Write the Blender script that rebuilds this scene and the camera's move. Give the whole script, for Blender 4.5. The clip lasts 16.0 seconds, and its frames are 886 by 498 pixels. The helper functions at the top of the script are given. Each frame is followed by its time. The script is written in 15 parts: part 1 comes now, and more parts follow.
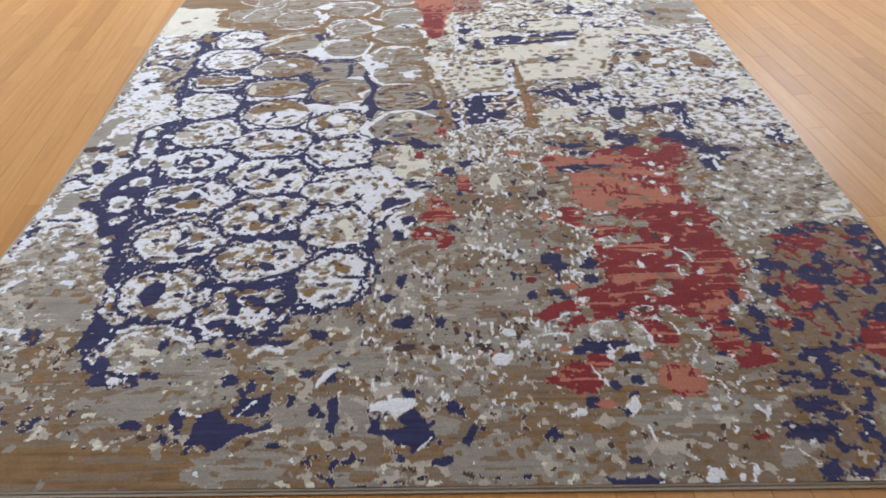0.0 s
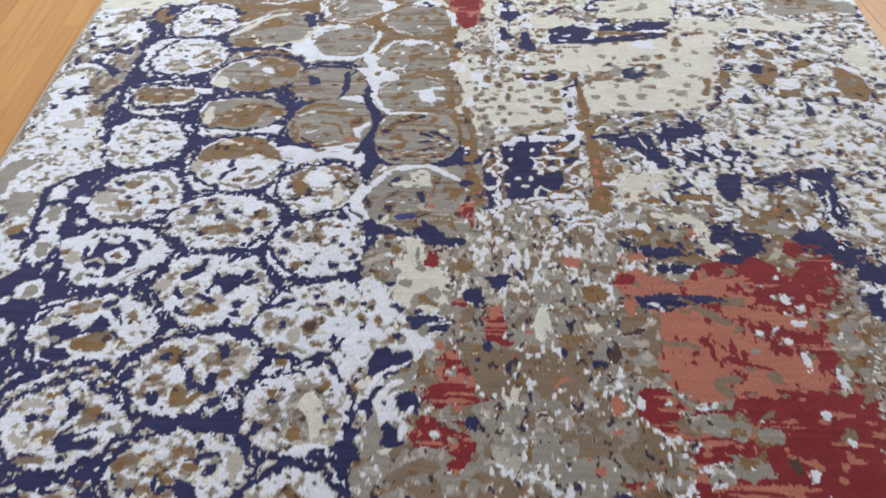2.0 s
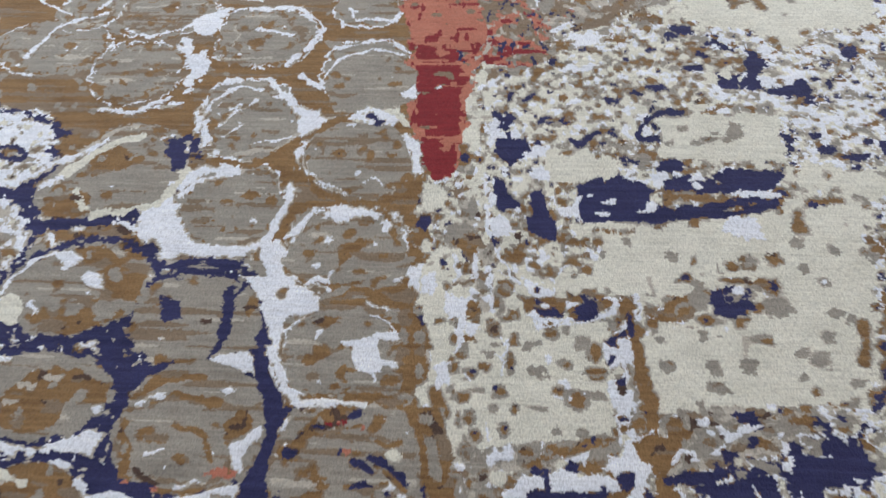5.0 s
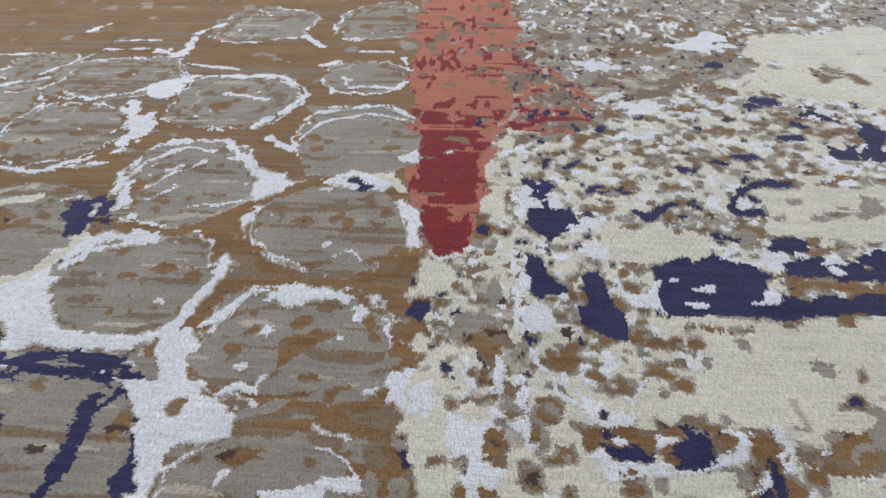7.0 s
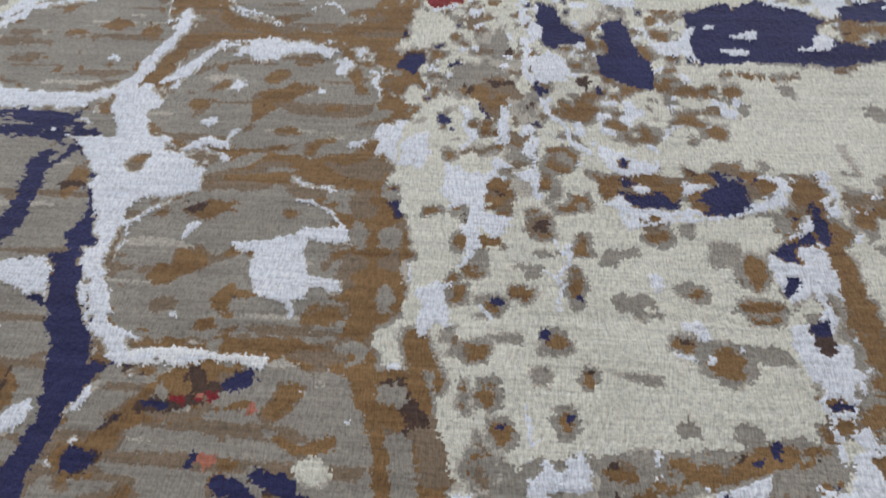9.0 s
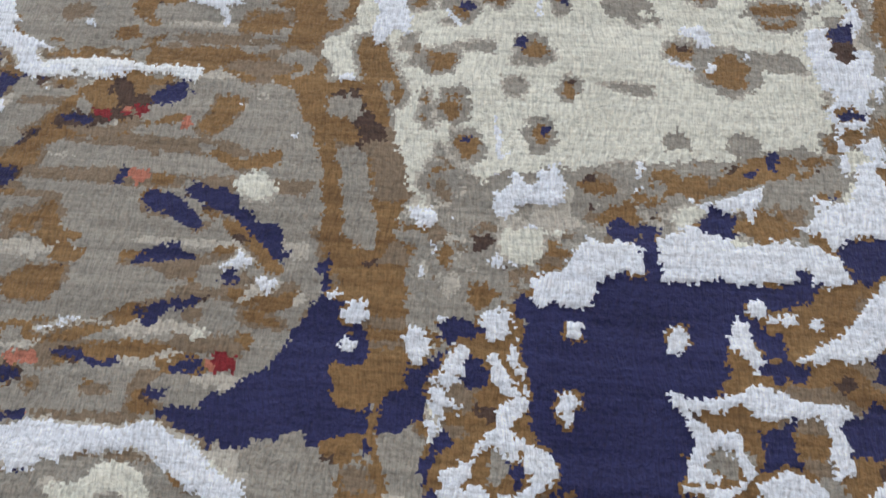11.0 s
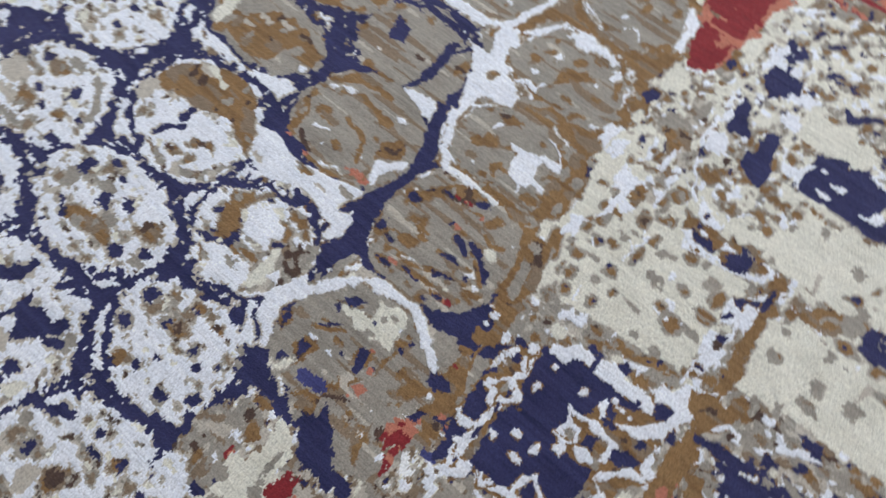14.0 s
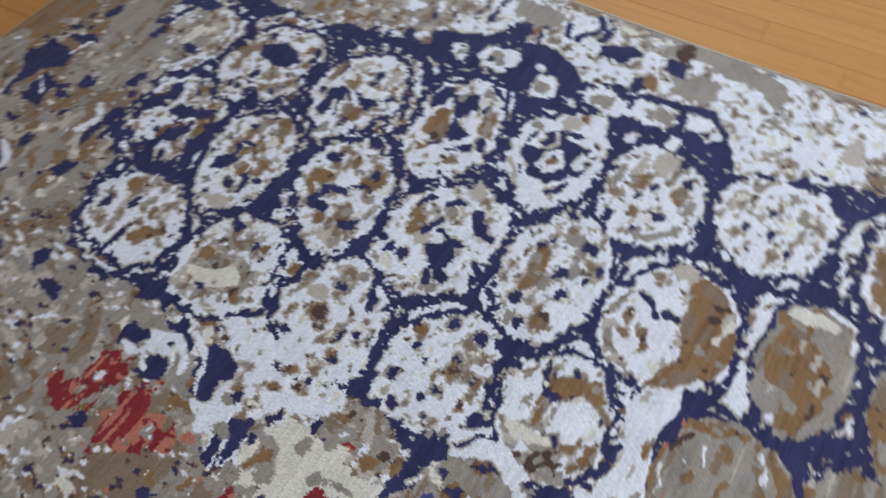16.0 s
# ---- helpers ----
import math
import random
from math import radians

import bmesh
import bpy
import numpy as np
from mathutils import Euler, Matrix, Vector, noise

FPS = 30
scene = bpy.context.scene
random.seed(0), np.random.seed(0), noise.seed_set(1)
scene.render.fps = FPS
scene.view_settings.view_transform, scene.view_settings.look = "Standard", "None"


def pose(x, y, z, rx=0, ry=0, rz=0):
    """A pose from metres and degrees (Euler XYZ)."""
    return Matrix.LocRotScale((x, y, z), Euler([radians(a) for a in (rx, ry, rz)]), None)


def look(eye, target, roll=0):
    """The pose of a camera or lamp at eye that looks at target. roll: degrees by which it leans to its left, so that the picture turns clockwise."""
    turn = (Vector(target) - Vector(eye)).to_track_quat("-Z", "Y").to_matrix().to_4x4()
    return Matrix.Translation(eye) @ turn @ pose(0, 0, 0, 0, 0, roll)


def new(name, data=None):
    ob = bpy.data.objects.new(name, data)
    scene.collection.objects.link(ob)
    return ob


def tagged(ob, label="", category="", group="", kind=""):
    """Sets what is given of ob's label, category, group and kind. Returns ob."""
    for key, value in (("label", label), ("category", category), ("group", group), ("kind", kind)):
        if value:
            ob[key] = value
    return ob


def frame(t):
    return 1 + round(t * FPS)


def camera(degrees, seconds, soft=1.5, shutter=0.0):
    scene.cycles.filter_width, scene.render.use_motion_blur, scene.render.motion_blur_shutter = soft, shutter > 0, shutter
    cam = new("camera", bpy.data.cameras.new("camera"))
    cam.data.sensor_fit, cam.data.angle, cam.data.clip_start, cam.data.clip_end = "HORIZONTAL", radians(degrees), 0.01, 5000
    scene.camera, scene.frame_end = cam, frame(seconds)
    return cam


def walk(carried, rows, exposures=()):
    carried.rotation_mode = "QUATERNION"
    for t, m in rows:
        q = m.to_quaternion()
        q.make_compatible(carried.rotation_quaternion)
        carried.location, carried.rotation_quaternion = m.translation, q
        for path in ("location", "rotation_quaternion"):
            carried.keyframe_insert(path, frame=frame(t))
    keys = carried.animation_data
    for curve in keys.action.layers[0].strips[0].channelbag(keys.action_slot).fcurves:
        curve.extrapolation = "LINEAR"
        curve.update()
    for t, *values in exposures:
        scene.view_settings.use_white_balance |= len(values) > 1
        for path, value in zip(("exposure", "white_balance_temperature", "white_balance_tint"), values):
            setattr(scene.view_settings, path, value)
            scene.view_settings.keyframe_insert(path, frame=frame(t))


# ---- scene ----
# ---------------------------------------------------------------- camera
cam = camera(67.2, 16.0, soft=1.6, shutter=0.28)
PATH = [
    (0, (0.064, -0.024, 1.338), (0.009, 1.509, 0.055), -2.6),
    (0.5, (0.101, 0.198, 1.334), (-0.038, 1.67, -0.013), -3.8),
    (1, (0.037, 0.472, 1.321), (-0.092, 1.886, -0.088), -3.7),
    (1.5, (0.035, 0.751, 1.296), (-0.074, 2.108, -0.169), -3.7),
    (2, (0.075, 1.03, 1.299), (-0.082, 2.335, -0.208), -3.9),
    (2.5, (0.044, 1.277, 1.281), (-0.068, 2.538, -0.267), -2.3),
    (3, (0.005, 1.482, 1.281), (-0.006, 2.701, -0.305), 0.5),
    (3.5, (0.041, 1.724, 1.274), (-0.02, 2.904, -0.34), -1.5),
    (4, (0.035, 1.955, 1.25), (-0.076, 3.083, -0.398), -2.8),
    (4.5, (0.009, 2.169, 1.216), (-0.062, 3.262, -0.458), -1.6),
    (5, (0.046, 2.331, 1.127), (-0.066, 3.383, -0.57), -3.9),
    (5.2, (0.063, 2.389, 1.09), (-0.073, 3.45, -0.6), -4.7),
    (7.3, (0.028, 2.484, 0.601), (-0.139, 4.011, -0.68), -2.1),
    (7.5, (0.027, 2.483, 0.59), (-0.139, 3.989, -0.716), -2.3),
    (8, (0.026, 2.478, 0.558), (-0.14, 3.915, -0.823), -2.6),
    (8.5, (0.029, 2.471, 0.521), (-0.132, 3.799, -0.966), -2.9),
    (9, (0.034, 2.468, 0.485), (-0.123, 3.662, -1.111), -3.5),
    (9.5, (0.043, 2.461, 0.442), (-0.094, 3.53, -1.244), -3.8),
    (10, (0.046, 2.449, 0.404), (-0.073, 3.409, -1.346), -3.7),
    (10.2, (0.047, 2.446, 0.393), (-0.066, 3.352, -1.385), -3.8),
    (12.3, (0.078, 2.369, 0.449), (-0.07, 2.917, -1.469), -8.5),
    (12.5, (0.08, 2.349, 0.539), (-0.097, 2.891, -1.378), -11.2),
    (13, (0.091, 2.33, 0.791), (-0.114, 2.78, -1.147), -13.3),
    (13.5, (0.062, 2.314, 0.975), (-0.141, 2.8, -0.955), 3.1),
    (14, (0.117, 2.226, 1.092), (-0.358, 2.819, -0.758), 2.6),
    (14.5, (0.187, 2.259, 1.146), (-0.554, 2.731, -0.651), 3.2),
    (15, (0.189, 2.291, 1.155), (-0.705, 2.546, -0.617), 5.5),
    (15.5, (0.061, 2.343, 1.15), (-0.866, 2.273, -0.621), 4.6),
    (16, (-0.04, 2.401, 1.159), (-0.879, 1.827, -0.563), -1.6),
]
walk(cam, [(t, look(eye, target, roll)) for t, eye, target, roll in PATH], exposures=[(0.0, -0.18, 6500, 13), (1.0, -0.18, 6480, 12.5), (2.5, -0.28, 6400, 11.5), (5.0, -0.53, 6450, 11), (7.5, -0.62, 6500, 11), (10.0, -0.6, 6360, 10.5), (12.5, 0.06, 6380, 9.5), (13.0, -0.02, 6380, 10), (14.0, -0.33, 6350, 10.5), (16.0, -0.4, 6230, 12.5)])

# ---------------------------------------------------------------- world and light
world = bpy.data.worlds.new("world")
scene.world = world
world.use_nodes = True
sky = world.node_tree.nodes.new("ShaderNodeTexSky")
sky.sky_type, sky.sun_disc = "NISHITA", False
sky.sun_elevation, sky.sun_rotation = radians(35), radians(120)
world.node_tree.links.new(sky.outputs[0], world.node_tree.nodes["Background"].inputs[0])
world.node_tree.nodes["Background"].inputs[1].default_value = 0.1

# unseen area lamps, added overhead; watts balanced to brighten each side
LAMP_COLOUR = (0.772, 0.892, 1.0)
ADDED_LAMPS = [(-2.6, 1.6, 62.0), (1.9, 1.6, 16.0), (-2.0, 5.6, 145.0), (2.9, 5.6, 165.0)]
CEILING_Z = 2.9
for lx, ly, watts in ADDED_LAMPS:
    lamp = bpy.data.lights.new("added_lamp", "AREA")
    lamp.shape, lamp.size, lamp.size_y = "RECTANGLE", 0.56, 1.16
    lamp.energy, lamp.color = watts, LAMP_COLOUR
    new("added_lamp", lamp).matrix_basis = pose(lx, ly, CEILING_Z - 0.05)


# ---------------------------------------------------------------- materials
def hexcol(h):
    """sRGB hex to linear colour."""
    c = [int(h[i:i + 2], 16) / 255 for i in (0, 2, 4)]
    return tuple(v / 12.92 if v < 0.04045 else ((v + 0.055) / 1.055) ** 2.4 for v in c) + (1.0,)


class Nodes:
    """A short way to write node trees."""

    def __init__(self, name):
        self.mat = bpy.data.materials.new(name)
        self.mat.use_nodes = True
        self.tree = self.mat.node_tree
        self.bsdf = self.tree.nodes["Principled BSDF"]

    def add(self, kind, values=(), **attrs):
        n = self.tree.nodes.new("ShaderNode" + kind)
        for k, v in attrs.items():
            setattr(n, k, v)
        for key, v in dict(values).items():
            self.put(v, n.inputs[key])
        return n

    def put(self, v, socket):
        if isinstance(v, bpy.types.NodeSocket):
            self.tree.links.new(v, socket)
        else:
            socket.default_value = v

    def coords(self, sx, sy, sz=1.0, out="Object"):
        c = self.add("TexCoord").outputs[out]
        return self.add("Mapping", {"Vector": c, "Scale": (sx, sy, sz)}).outputs[0]

    def noise(self, vec, scale, detail=2.0, rough=0.5):
        return self.add("TexNoise", {"Vector": vec, "Scale": scale, "Detail": detail, "Roughness": rough}).outputs[0]

    def ramp(self, fac, stops):
        r = self.add("ValToRGB", {"Fac": fac})
        e = r.color_ramp.elements
        e[0].position, e[0].color = stops[0]
        e[1].position, e[1].color = stops[-1]
        for p, c in stops[1:-1]:
            e.new(p).color = c
        return r.outputs[0]

    def mix(self, fac, a, b, blend="MIX"):
        m = self.add("Mix", data_type="RGBA", blend_type=blend)
        self.put(fac, m.inputs[0])
        self.put(a, m.inputs[6])
        self.put(b, m.inputs[7])
        return m.outputs[2]

    def math(self, op, a, b=0.0):
        m = self.add("Math", operation=op)
        self.put(a, m.inputs[0])
        self.put(b, m.inputs[1])
        return m.outputs[0]

    def bump(self, height, strength, distance):
        return self.add("Bump", {"Height": height, "Strength": strength, "Distance": distance}).outputs[0]


def shade(c, k):
    return (c[0] * k, c[1] * k, c[2] * k, 1.0)


def yarn_material(name, h, h2, rough, sheen):
    """Knotted pile of one yarn: rows of knots along x, dye streaks, fuzz."""
    n = Nodes(name)
    a, b = hexcol(h), hexcol(h2)
    base = n.add("TexCoord").outputs["Object"]
    lean = n.add("TexNoise", {"Vector": base, "Scale": 9.0, "Detail": 2.0}).outputs["Color"]
    lean = n.add("VectorMath", {0: n.add("VectorMath", {0: lean, 1: (0.5, 0.5, 0.5)}, operation="SUBTRACT").outputs[0], 1: (0.03, 0.008, 0.0)}, operation="MULTIPLY").outputs[0]
    soft = n.add("VectorMath", {0: base, 1: lean}, operation="ADD").outputs[0]
    streak = n.noise(n.coords(3.0, 90.0), 1.0, 3.0, 0.6)
    cloud = n.noise(base, 14.0, 3.0, 0.6)
    strand = n.noise(n.add("Mapping", {"Vector": soft, "Scale": (700.0, 95.0, 1.0)}).outputs[0], 1.0, 2.0, 0.6)
    tuft = n.noise(base, 300.0, 2.0, 0.6)
    rows = n.noise(n.coords(16.0, 430.0), 1.0, 2.0, 0.5)
    col = n.mix(n.ramp(streak, [(0.3, (0, 0, 0, 1)), (0.7, (1, 1, 1, 1))]), a, b)
    col = n.mix(n.ramp(cloud, [(0.35, (0, 0, 0, 1)), (0.75, (0.6, 0.6, 0.6, 1))]), col, shade(b, 1.15))
    col = n.mix(1.0, col, n.ramp(strand, [(0.3, (0.76, 0.76, 0.77, 1)), (0.5, (1, 1, 1, 1)), (0.72, (1.22, 1.22, 1.22, 1))]), "MULTIPLY")
    col = n.mix(1.0, col, n.ramp(tuft, [(0.28, (0.74, 0.74, 0.74, 1)), (0.5, (1.03, 1.03, 1.03, 1))]), "MULTIPLY")
    col = n.mix(1.0, col, n.ramp(rows, [(0.32, (0.86, 0.86, 0.86, 1)), (0.56, (1.04, 1.04, 1.04, 1))]), "MULTIPLY")
    fibre = n.math("ADD", n.math("MULTIPLY", strand, 0.6), tuft)
    n.put(col, n.bsdf.inputs["Base Color"])
    n.bsdf.inputs["Roughness"].default_value = rough
    n.bsdf.inputs["Specular IOR Level"].default_value = 0.25
    n.bsdf.inputs["Sheen Weight"].default_value = 0.7 * sheen
    n.bsdf.inputs["Sheen Roughness"].default_value = 0.4
    n.put(n.bump(fibre, 0.7, 0.003), n.bsdf.inputs["Normal"])
    return n.mat


YARNS = [
    ("navy", "1d1e46", "373964", 0.75, 0.17),
    ("ice", "dde2ef", "eceff7", 0.5, 0.3),
    ("cream", "d2d0c3", "e3e1d6", 0.65, 0.38),
    ("taupe", "878179", "a29c93", 0.7, 0.35),
    ("tan", "6e5134", "93744f", 0.75, 0.28),
    ("dark", "4a3a38", "57453c", 0.8, 0.1),
    ("red", "771e28", "8b2d33", 0.75, 0.25),
    ("coral", "b06a58", "bb7a67", 0.75, 0.25),
    ("beige", "b5aea3", "bfb8ae", 0.65, 0.35),
    ("slate", "3b3e74", "474a80", 0.7, 0.15),
    ("olive", "7c6a58", "8b7a68", 0.75, 0.28),
    ("white", "eef1f6", "f3f5f8", 0.45, 0.25),
]
YARN_MATS = [yarn_material("wool_" + y[0] if y[0] not in ("ice", "white") else "silk_" + y[0], *y[1:]) for y in YARNS]
NAVY, ICE, CREAM, TAUPE, TAN, DARK, RED, CORAL, BEIGE, SLATE, OLIVE, WHITE = range(12)


def oak_material(name, joined):
    n = Nodes(name)
    rand = n.add("NewGeometry").outputs["Random Per Island"] if joined else n.add("ObjectInfo").outputs["Random"]
    shift = n.add("CombineXYZ", {"X": n.math("MULTIPLY", rand, 37.0), "Y": n.math("MULTIPLY", rand, 91.0)}).outputs[0]
    vec = n.add("VectorMath", {0: n.coords(1, 1), 1: shift}, operation="ADD").outputs[0]
    grain = n.noise(n.add("Mapping", {"Vector": vec, "Scale": (60.0, 2.4, 1.0)}).outputs[0], 1.0, 5.0, 0.6)
    pores = n.noise(n.add("Mapping", {"Vector": vec, "Scale": (420.0, 12.0, 1.0)}).outputs[0], 1.0, 2.0, 0.5)
    base = n.ramp(rand, [(0.0, hexcol("aa773f")), (0.08, hexcol("bd874a")), (0.45, hexcol("c38d50")), (0.8, hexcol("c99556")), (0.94, hexcol("bf894b")), (1.0, hexcol("b47f45"))])
    col = n.mix(1.0, base, n.ramp(grain, [(0.25, (0.86, 0.84, 0.8, 1)), (0.7, (1.06, 1.06, 1.06, 1))]), "MULTIPLY")
    col = n.mix(1.0, col, n.ramp(pores, [(0.3, (0.9, 0.88, 0.86, 1)), (0.6, (1, 1, 1, 1))]), "MULTIPLY")
    n.put(col, n.bsdf.inputs["Base Color"])
    n.put(n.ramp(grain, [(0.2, (0.42, 0.42, 0.42, 1)), (0.8, (0.3, 0.3, 0.3, 1))]), n.bsdf.inputs["Roughness"])
    n.put(n.bump(grain, 0.12, 0.002), n.bsdf.inputs["Normal"])
    return n.mat


def plain_material(name, h, rough=0.8, scale=30.0, amount=0.08):
    n = Nodes(name)
    c = hexcol(h)
    v = n.noise(n.coords(1, 1), scale, 4.0, 0.6)
    n.put(n.ramp(v, [(0.3, shade(c, 1 - amount)), (0.7, shade(c, 1 + amount))]), n.bsdf.inputs["Base Color"])
    n.bsdf.inputs["Roughness"].default_value = rough
    n.put(n.bump(v, 0.15, 0.002), n.bsdf.inputs["Normal"])
    return n.mat


OAK, OAK_FAR = oak_material("honey_oak", False), oak_material("honey_oak_far", True)
PLASTER = plain_material("white_plaster", "d8d4cc")
COTTON = plain_material("cotton_warp", "b5ac9e", 0.85, 260.0, 0.2)
GAP = plain_material("dark_joint", "9a6a36", 0.9)


# ---------------------------------------------------------------- helpers
def part(name, bm, material, parent, label=""):
    """One mesh object from a bmesh, under a thing or a part."""
    me = bpy.data.meshes.new(name)
    bm.to_mesh(me)
    bm.free()
    me.materials.append(material)
    ob = new(name, me)
    ob.parent = parent
    if label:
        tagged(ob, label)
    return ob


def box(bm, x0, x1, y0, y1, z0, z1, bevel=0.0):
    r = bmesh.ops.create_cube(bm, size=1.0, matrix=Matrix.Translation(((x0 + x1) / 2, (y0 + y1) / 2, (z0 + z1) / 2)) @ Matrix.Diagonal((x1 - x0, y1 - y0, z1 - z0, 1)))
    if bevel:
        edges = list({e for v in r["verts"] for e in v.link_edges})
        bmesh.ops.bevel(bm, geom=edges, offset=bevel, segments=2, affect="EDGES", profile=0.5)
    return bm


# ---------------------------------------------------------------- room shell
ROOM = (-4.2, 4.2, -3.0, 7.4)


def shell(name, x0, x1, y0, y1, z0, z1, label, category):
    return tagged(part(name, box(bmesh.new(), x0, x1, y0, y1, z0, z1), PLASTER, None), label, category, kind="structure")


rx0, rx1, ry0, ry1 = ROOM
shell("wall_north", rx0, rx1, ry1, ry1 + 0.15, -0.05, CEILING_Z, "plain white plaster wall", "wall")
shell("wall_south", rx0, rx1, ry0 - 0.15, ry0, -0.05, CEILING_Z, "plain white plaster wall", "wall")
shell("wall_west", rx0 - 0.15, rx0, ry0 - 0.15, ry1 + 0.15, -0.05, CEILING_Z, "plain white plaster wall", "wall")
shell("wall_east", rx1, rx1 + 0.15, ry0 - 0.15, ry1 + 0.15, -0.05, CEILING_Z, "plain white plaster wall", "wall")
shell("ceiling", rx0 - 0.15, rx1 + 0.15, ry0 - 0.15, ry1 + 0.15, CEILING_Z, CEILING_Z + 0.15, "plain white plaster ceiling", "ceiling")

# ---------------------------------------------------------------- rug pattern, knot by knot
RUG_X0, RUG_X1, RUG_Y0, RUG_Y1 = -1.53, 1.335, 0.757, 4.415
PILE = 0.011


def ticks(a, b, fine0, fine1, coarse, fine):
    out = [a]
    while out[-1] < b:
        out.append(out[-1] + (fine if fine0 < out[-1] < fine1 else coarse))
    return np.array(out)


GX = ticks(RUG_X0, RUG_X1, -0.4, 0.5, 0.0037, 0.0017)
GY = ticks(RUG_Y0, RUG_Y1, 2.28, 3.0, 0.0037, 0.0017)
CX, CY = (GX[1:] + GX[:-1]) / 2, (GY[1:] + GY[:-1]) / 2
YARN = np.zeros((len(CY), len(CX)), np.int8)
PART = np.zeros((len(CY), len(CX)), np.int16)
PART_NAMES = [("field", "")]


def hashed(i, j, seed):
    with np.errstate(over="ignore"):
        h = i.astype(np.uint32) * np.uint32(374761393) + j.astype(np.uint32) * np.uint32(668265263) + np.uint32(seed * 2246822519 % 4294967296)
        h = (h ^ (h >> np.uint32(13))) * np.uint32(1274126177)
        h = h ^ (h >> np.uint32(16))
    return (h & np.uint32(0xFFFFFF)).astype(np.float32) / 16777215.0


def value_noise(x, y, sx, sy, seed):
    u, v = x / sx + 1000, y / sy + 1000
    i, j = np.floor(u).astype(np.int64), np.floor(v).astype(np.int64)
    fx, fy = u - i, v - j
    fx, fy = fx * fx * (3 - 2 * fx), fy * fy * (3 - 2 * fy)
    a, b = hashed(i, j, seed), hashed(i + 1, j, seed)
    c, d = hashed(i, j + 1, seed), hashed(i + 1, j + 1, seed)
    return (a * (1 - fx) + b * fx) * (1 - fy) + (c * (1 - fx) + d * fx) * fy


def fbm(x, y, sx, sy, seed, octaves=2):
    """Noise with its middle at 0 and most of it within -1 to 1."""
    out, amp, total = 0, 1.0, 0
    for k in range(octaves):
        if 0.66 < sx / sy < 1.5:
            # round patches: turn the lattice so that it does not show
            c, n = math.cos(0.6 + 1.3 * k + 0.37 * (seed % 17)), math.sin(0.6 + 1.3 * k + 0.37 * (seed % 17))
            x, y = c * x - n * y * sx / sy, (n * x * sy / sx + c * y)
        out = out + amp * (value_noise(x, y, sx / 2**k, sy / 2**k, seed + 17 * k) - 0.5)
        total += amp * amp
        amp *= 0.5
    return out * 2.6 / math.sqrt(total)


def window(x0, x1, y0, y1):
    i0, i1 = np.searchsorted(CX, (x0, x1))
    j0, j1 = np.searchsorted(CY, (y0, y1))
    sl = (slice(j0, j1), slice(i0, i1))
    x, y = np.meshgrid(CX[i0:i1], CY[j0:j1])
    return sl, x, y


def pick(base, *layers):
    """Yarns by mask: later layers over earlier ones."""
    out = base.copy() if isinstance(base, np.ndarray) else None
    for mask, yarn in layers:
        if out is None:
            out = np.full(mask.shape, base, np.int8)
        out[mask] = yarn[mask] if isinstance(yarn, np.ndarray) else yarn
    return out


# Each fill gives the yarn of every knot of a stretch of the rug.
def z(x, y, sx, sy, s, octaves=2):
    """Noise with a spread of 1."""
    return 1.92 * fbm(x, y, sx, sy, s, octaves)


def fill_mottle(x, y, s):
    a, b, c, d = z(x, y, 0.08, 0.05, s), z(x, y, 0.022, 0.02, s + 1), z(x, y, 0.012, 0.017, s + 2), z(x, y, 0.1, 0.1, s + 4)
    e = z(x, y, 0.011, 0.017, s + 6) + 0.45 * d
    return pick(TAUPE, (a + 0.6 * b > 0.8, OLIVE), (b > 1.7, TAN), (b < -1.2, BEIGE), (e > 1.2, BEIGE), (e > 1.55, ICE), (e > 2.6, WHITE), (c < -1.55, OLIVE), (c < -1.75, DARK), (c < -2.15, NAVY))


def fill_mottle_warm(x, y, s):
    a, b, c, d = z(x, y, 0.08, 0.045, s), z(x, y, 0.022, 0.019, s + 1), z(x, y, 0.013, 0.018, s + 2), z(x, y, 0.09, 0.1, s + 4)
    e = z(x, y, 0.011, 0.017, s + 6) + 0.5 * d
    return pick(OLIVE, (a + 0.6 * b > 0.05, TAUPE), (b < -1.6, TAN), (z(x, y, 0.03, 0.02, s + 7) > 2.1, CORAL), (e > 1.2, BEIGE), (e > 1.45, CREAM), (e > 1.7, ICE), (c < -1.5, DARK), (c < -2.1, NAVY))


def fill_mottle_light(x, y, s):
    a, b, c, d = z(x, y, 0.07, 0.05, s), z(x, y, 0.024, 0.02, s + 1), z(x, y, 0.013, 0.017, s + 2), z(x, y, 0.08, 0.08, s + 4)
    e = z(x, y, 0.011, 0.02, s + 6) + 0.5 * d
    return pick(TAUPE, (a + 0.5 * b > 0.8, OLIVE), (b < -0.9, BEIGE), (e > 0.6, BEIGE), (e > 0.95, CREAM), (e > 1.3, ICE), (c < -1.2, OLIVE), (c < -1.7, DARK), (c < -2.0, NAVY))


def fill_navy_curls(x, y, s):
    a, b, c, d = z(x, y, 0.022, 0.02, s), z(x, y, 0.03, 0.026, s + 1), z(x, y, 0.016, 0.022, s + 2), z(x, y, 0.07, 0.06, s + 3)
    return pick(NAVY, (a + 0.5 * d > 0.5, TAUPE), (a + 0.5 * d > 0.75, BEIGE), (b > 1.1, TAN), (np.abs(a + 0.5 * d - 0.75) < 0.3, ICE), (c > 1.2, ICE), (a + 0.5 * d > 1.7, CREAM))


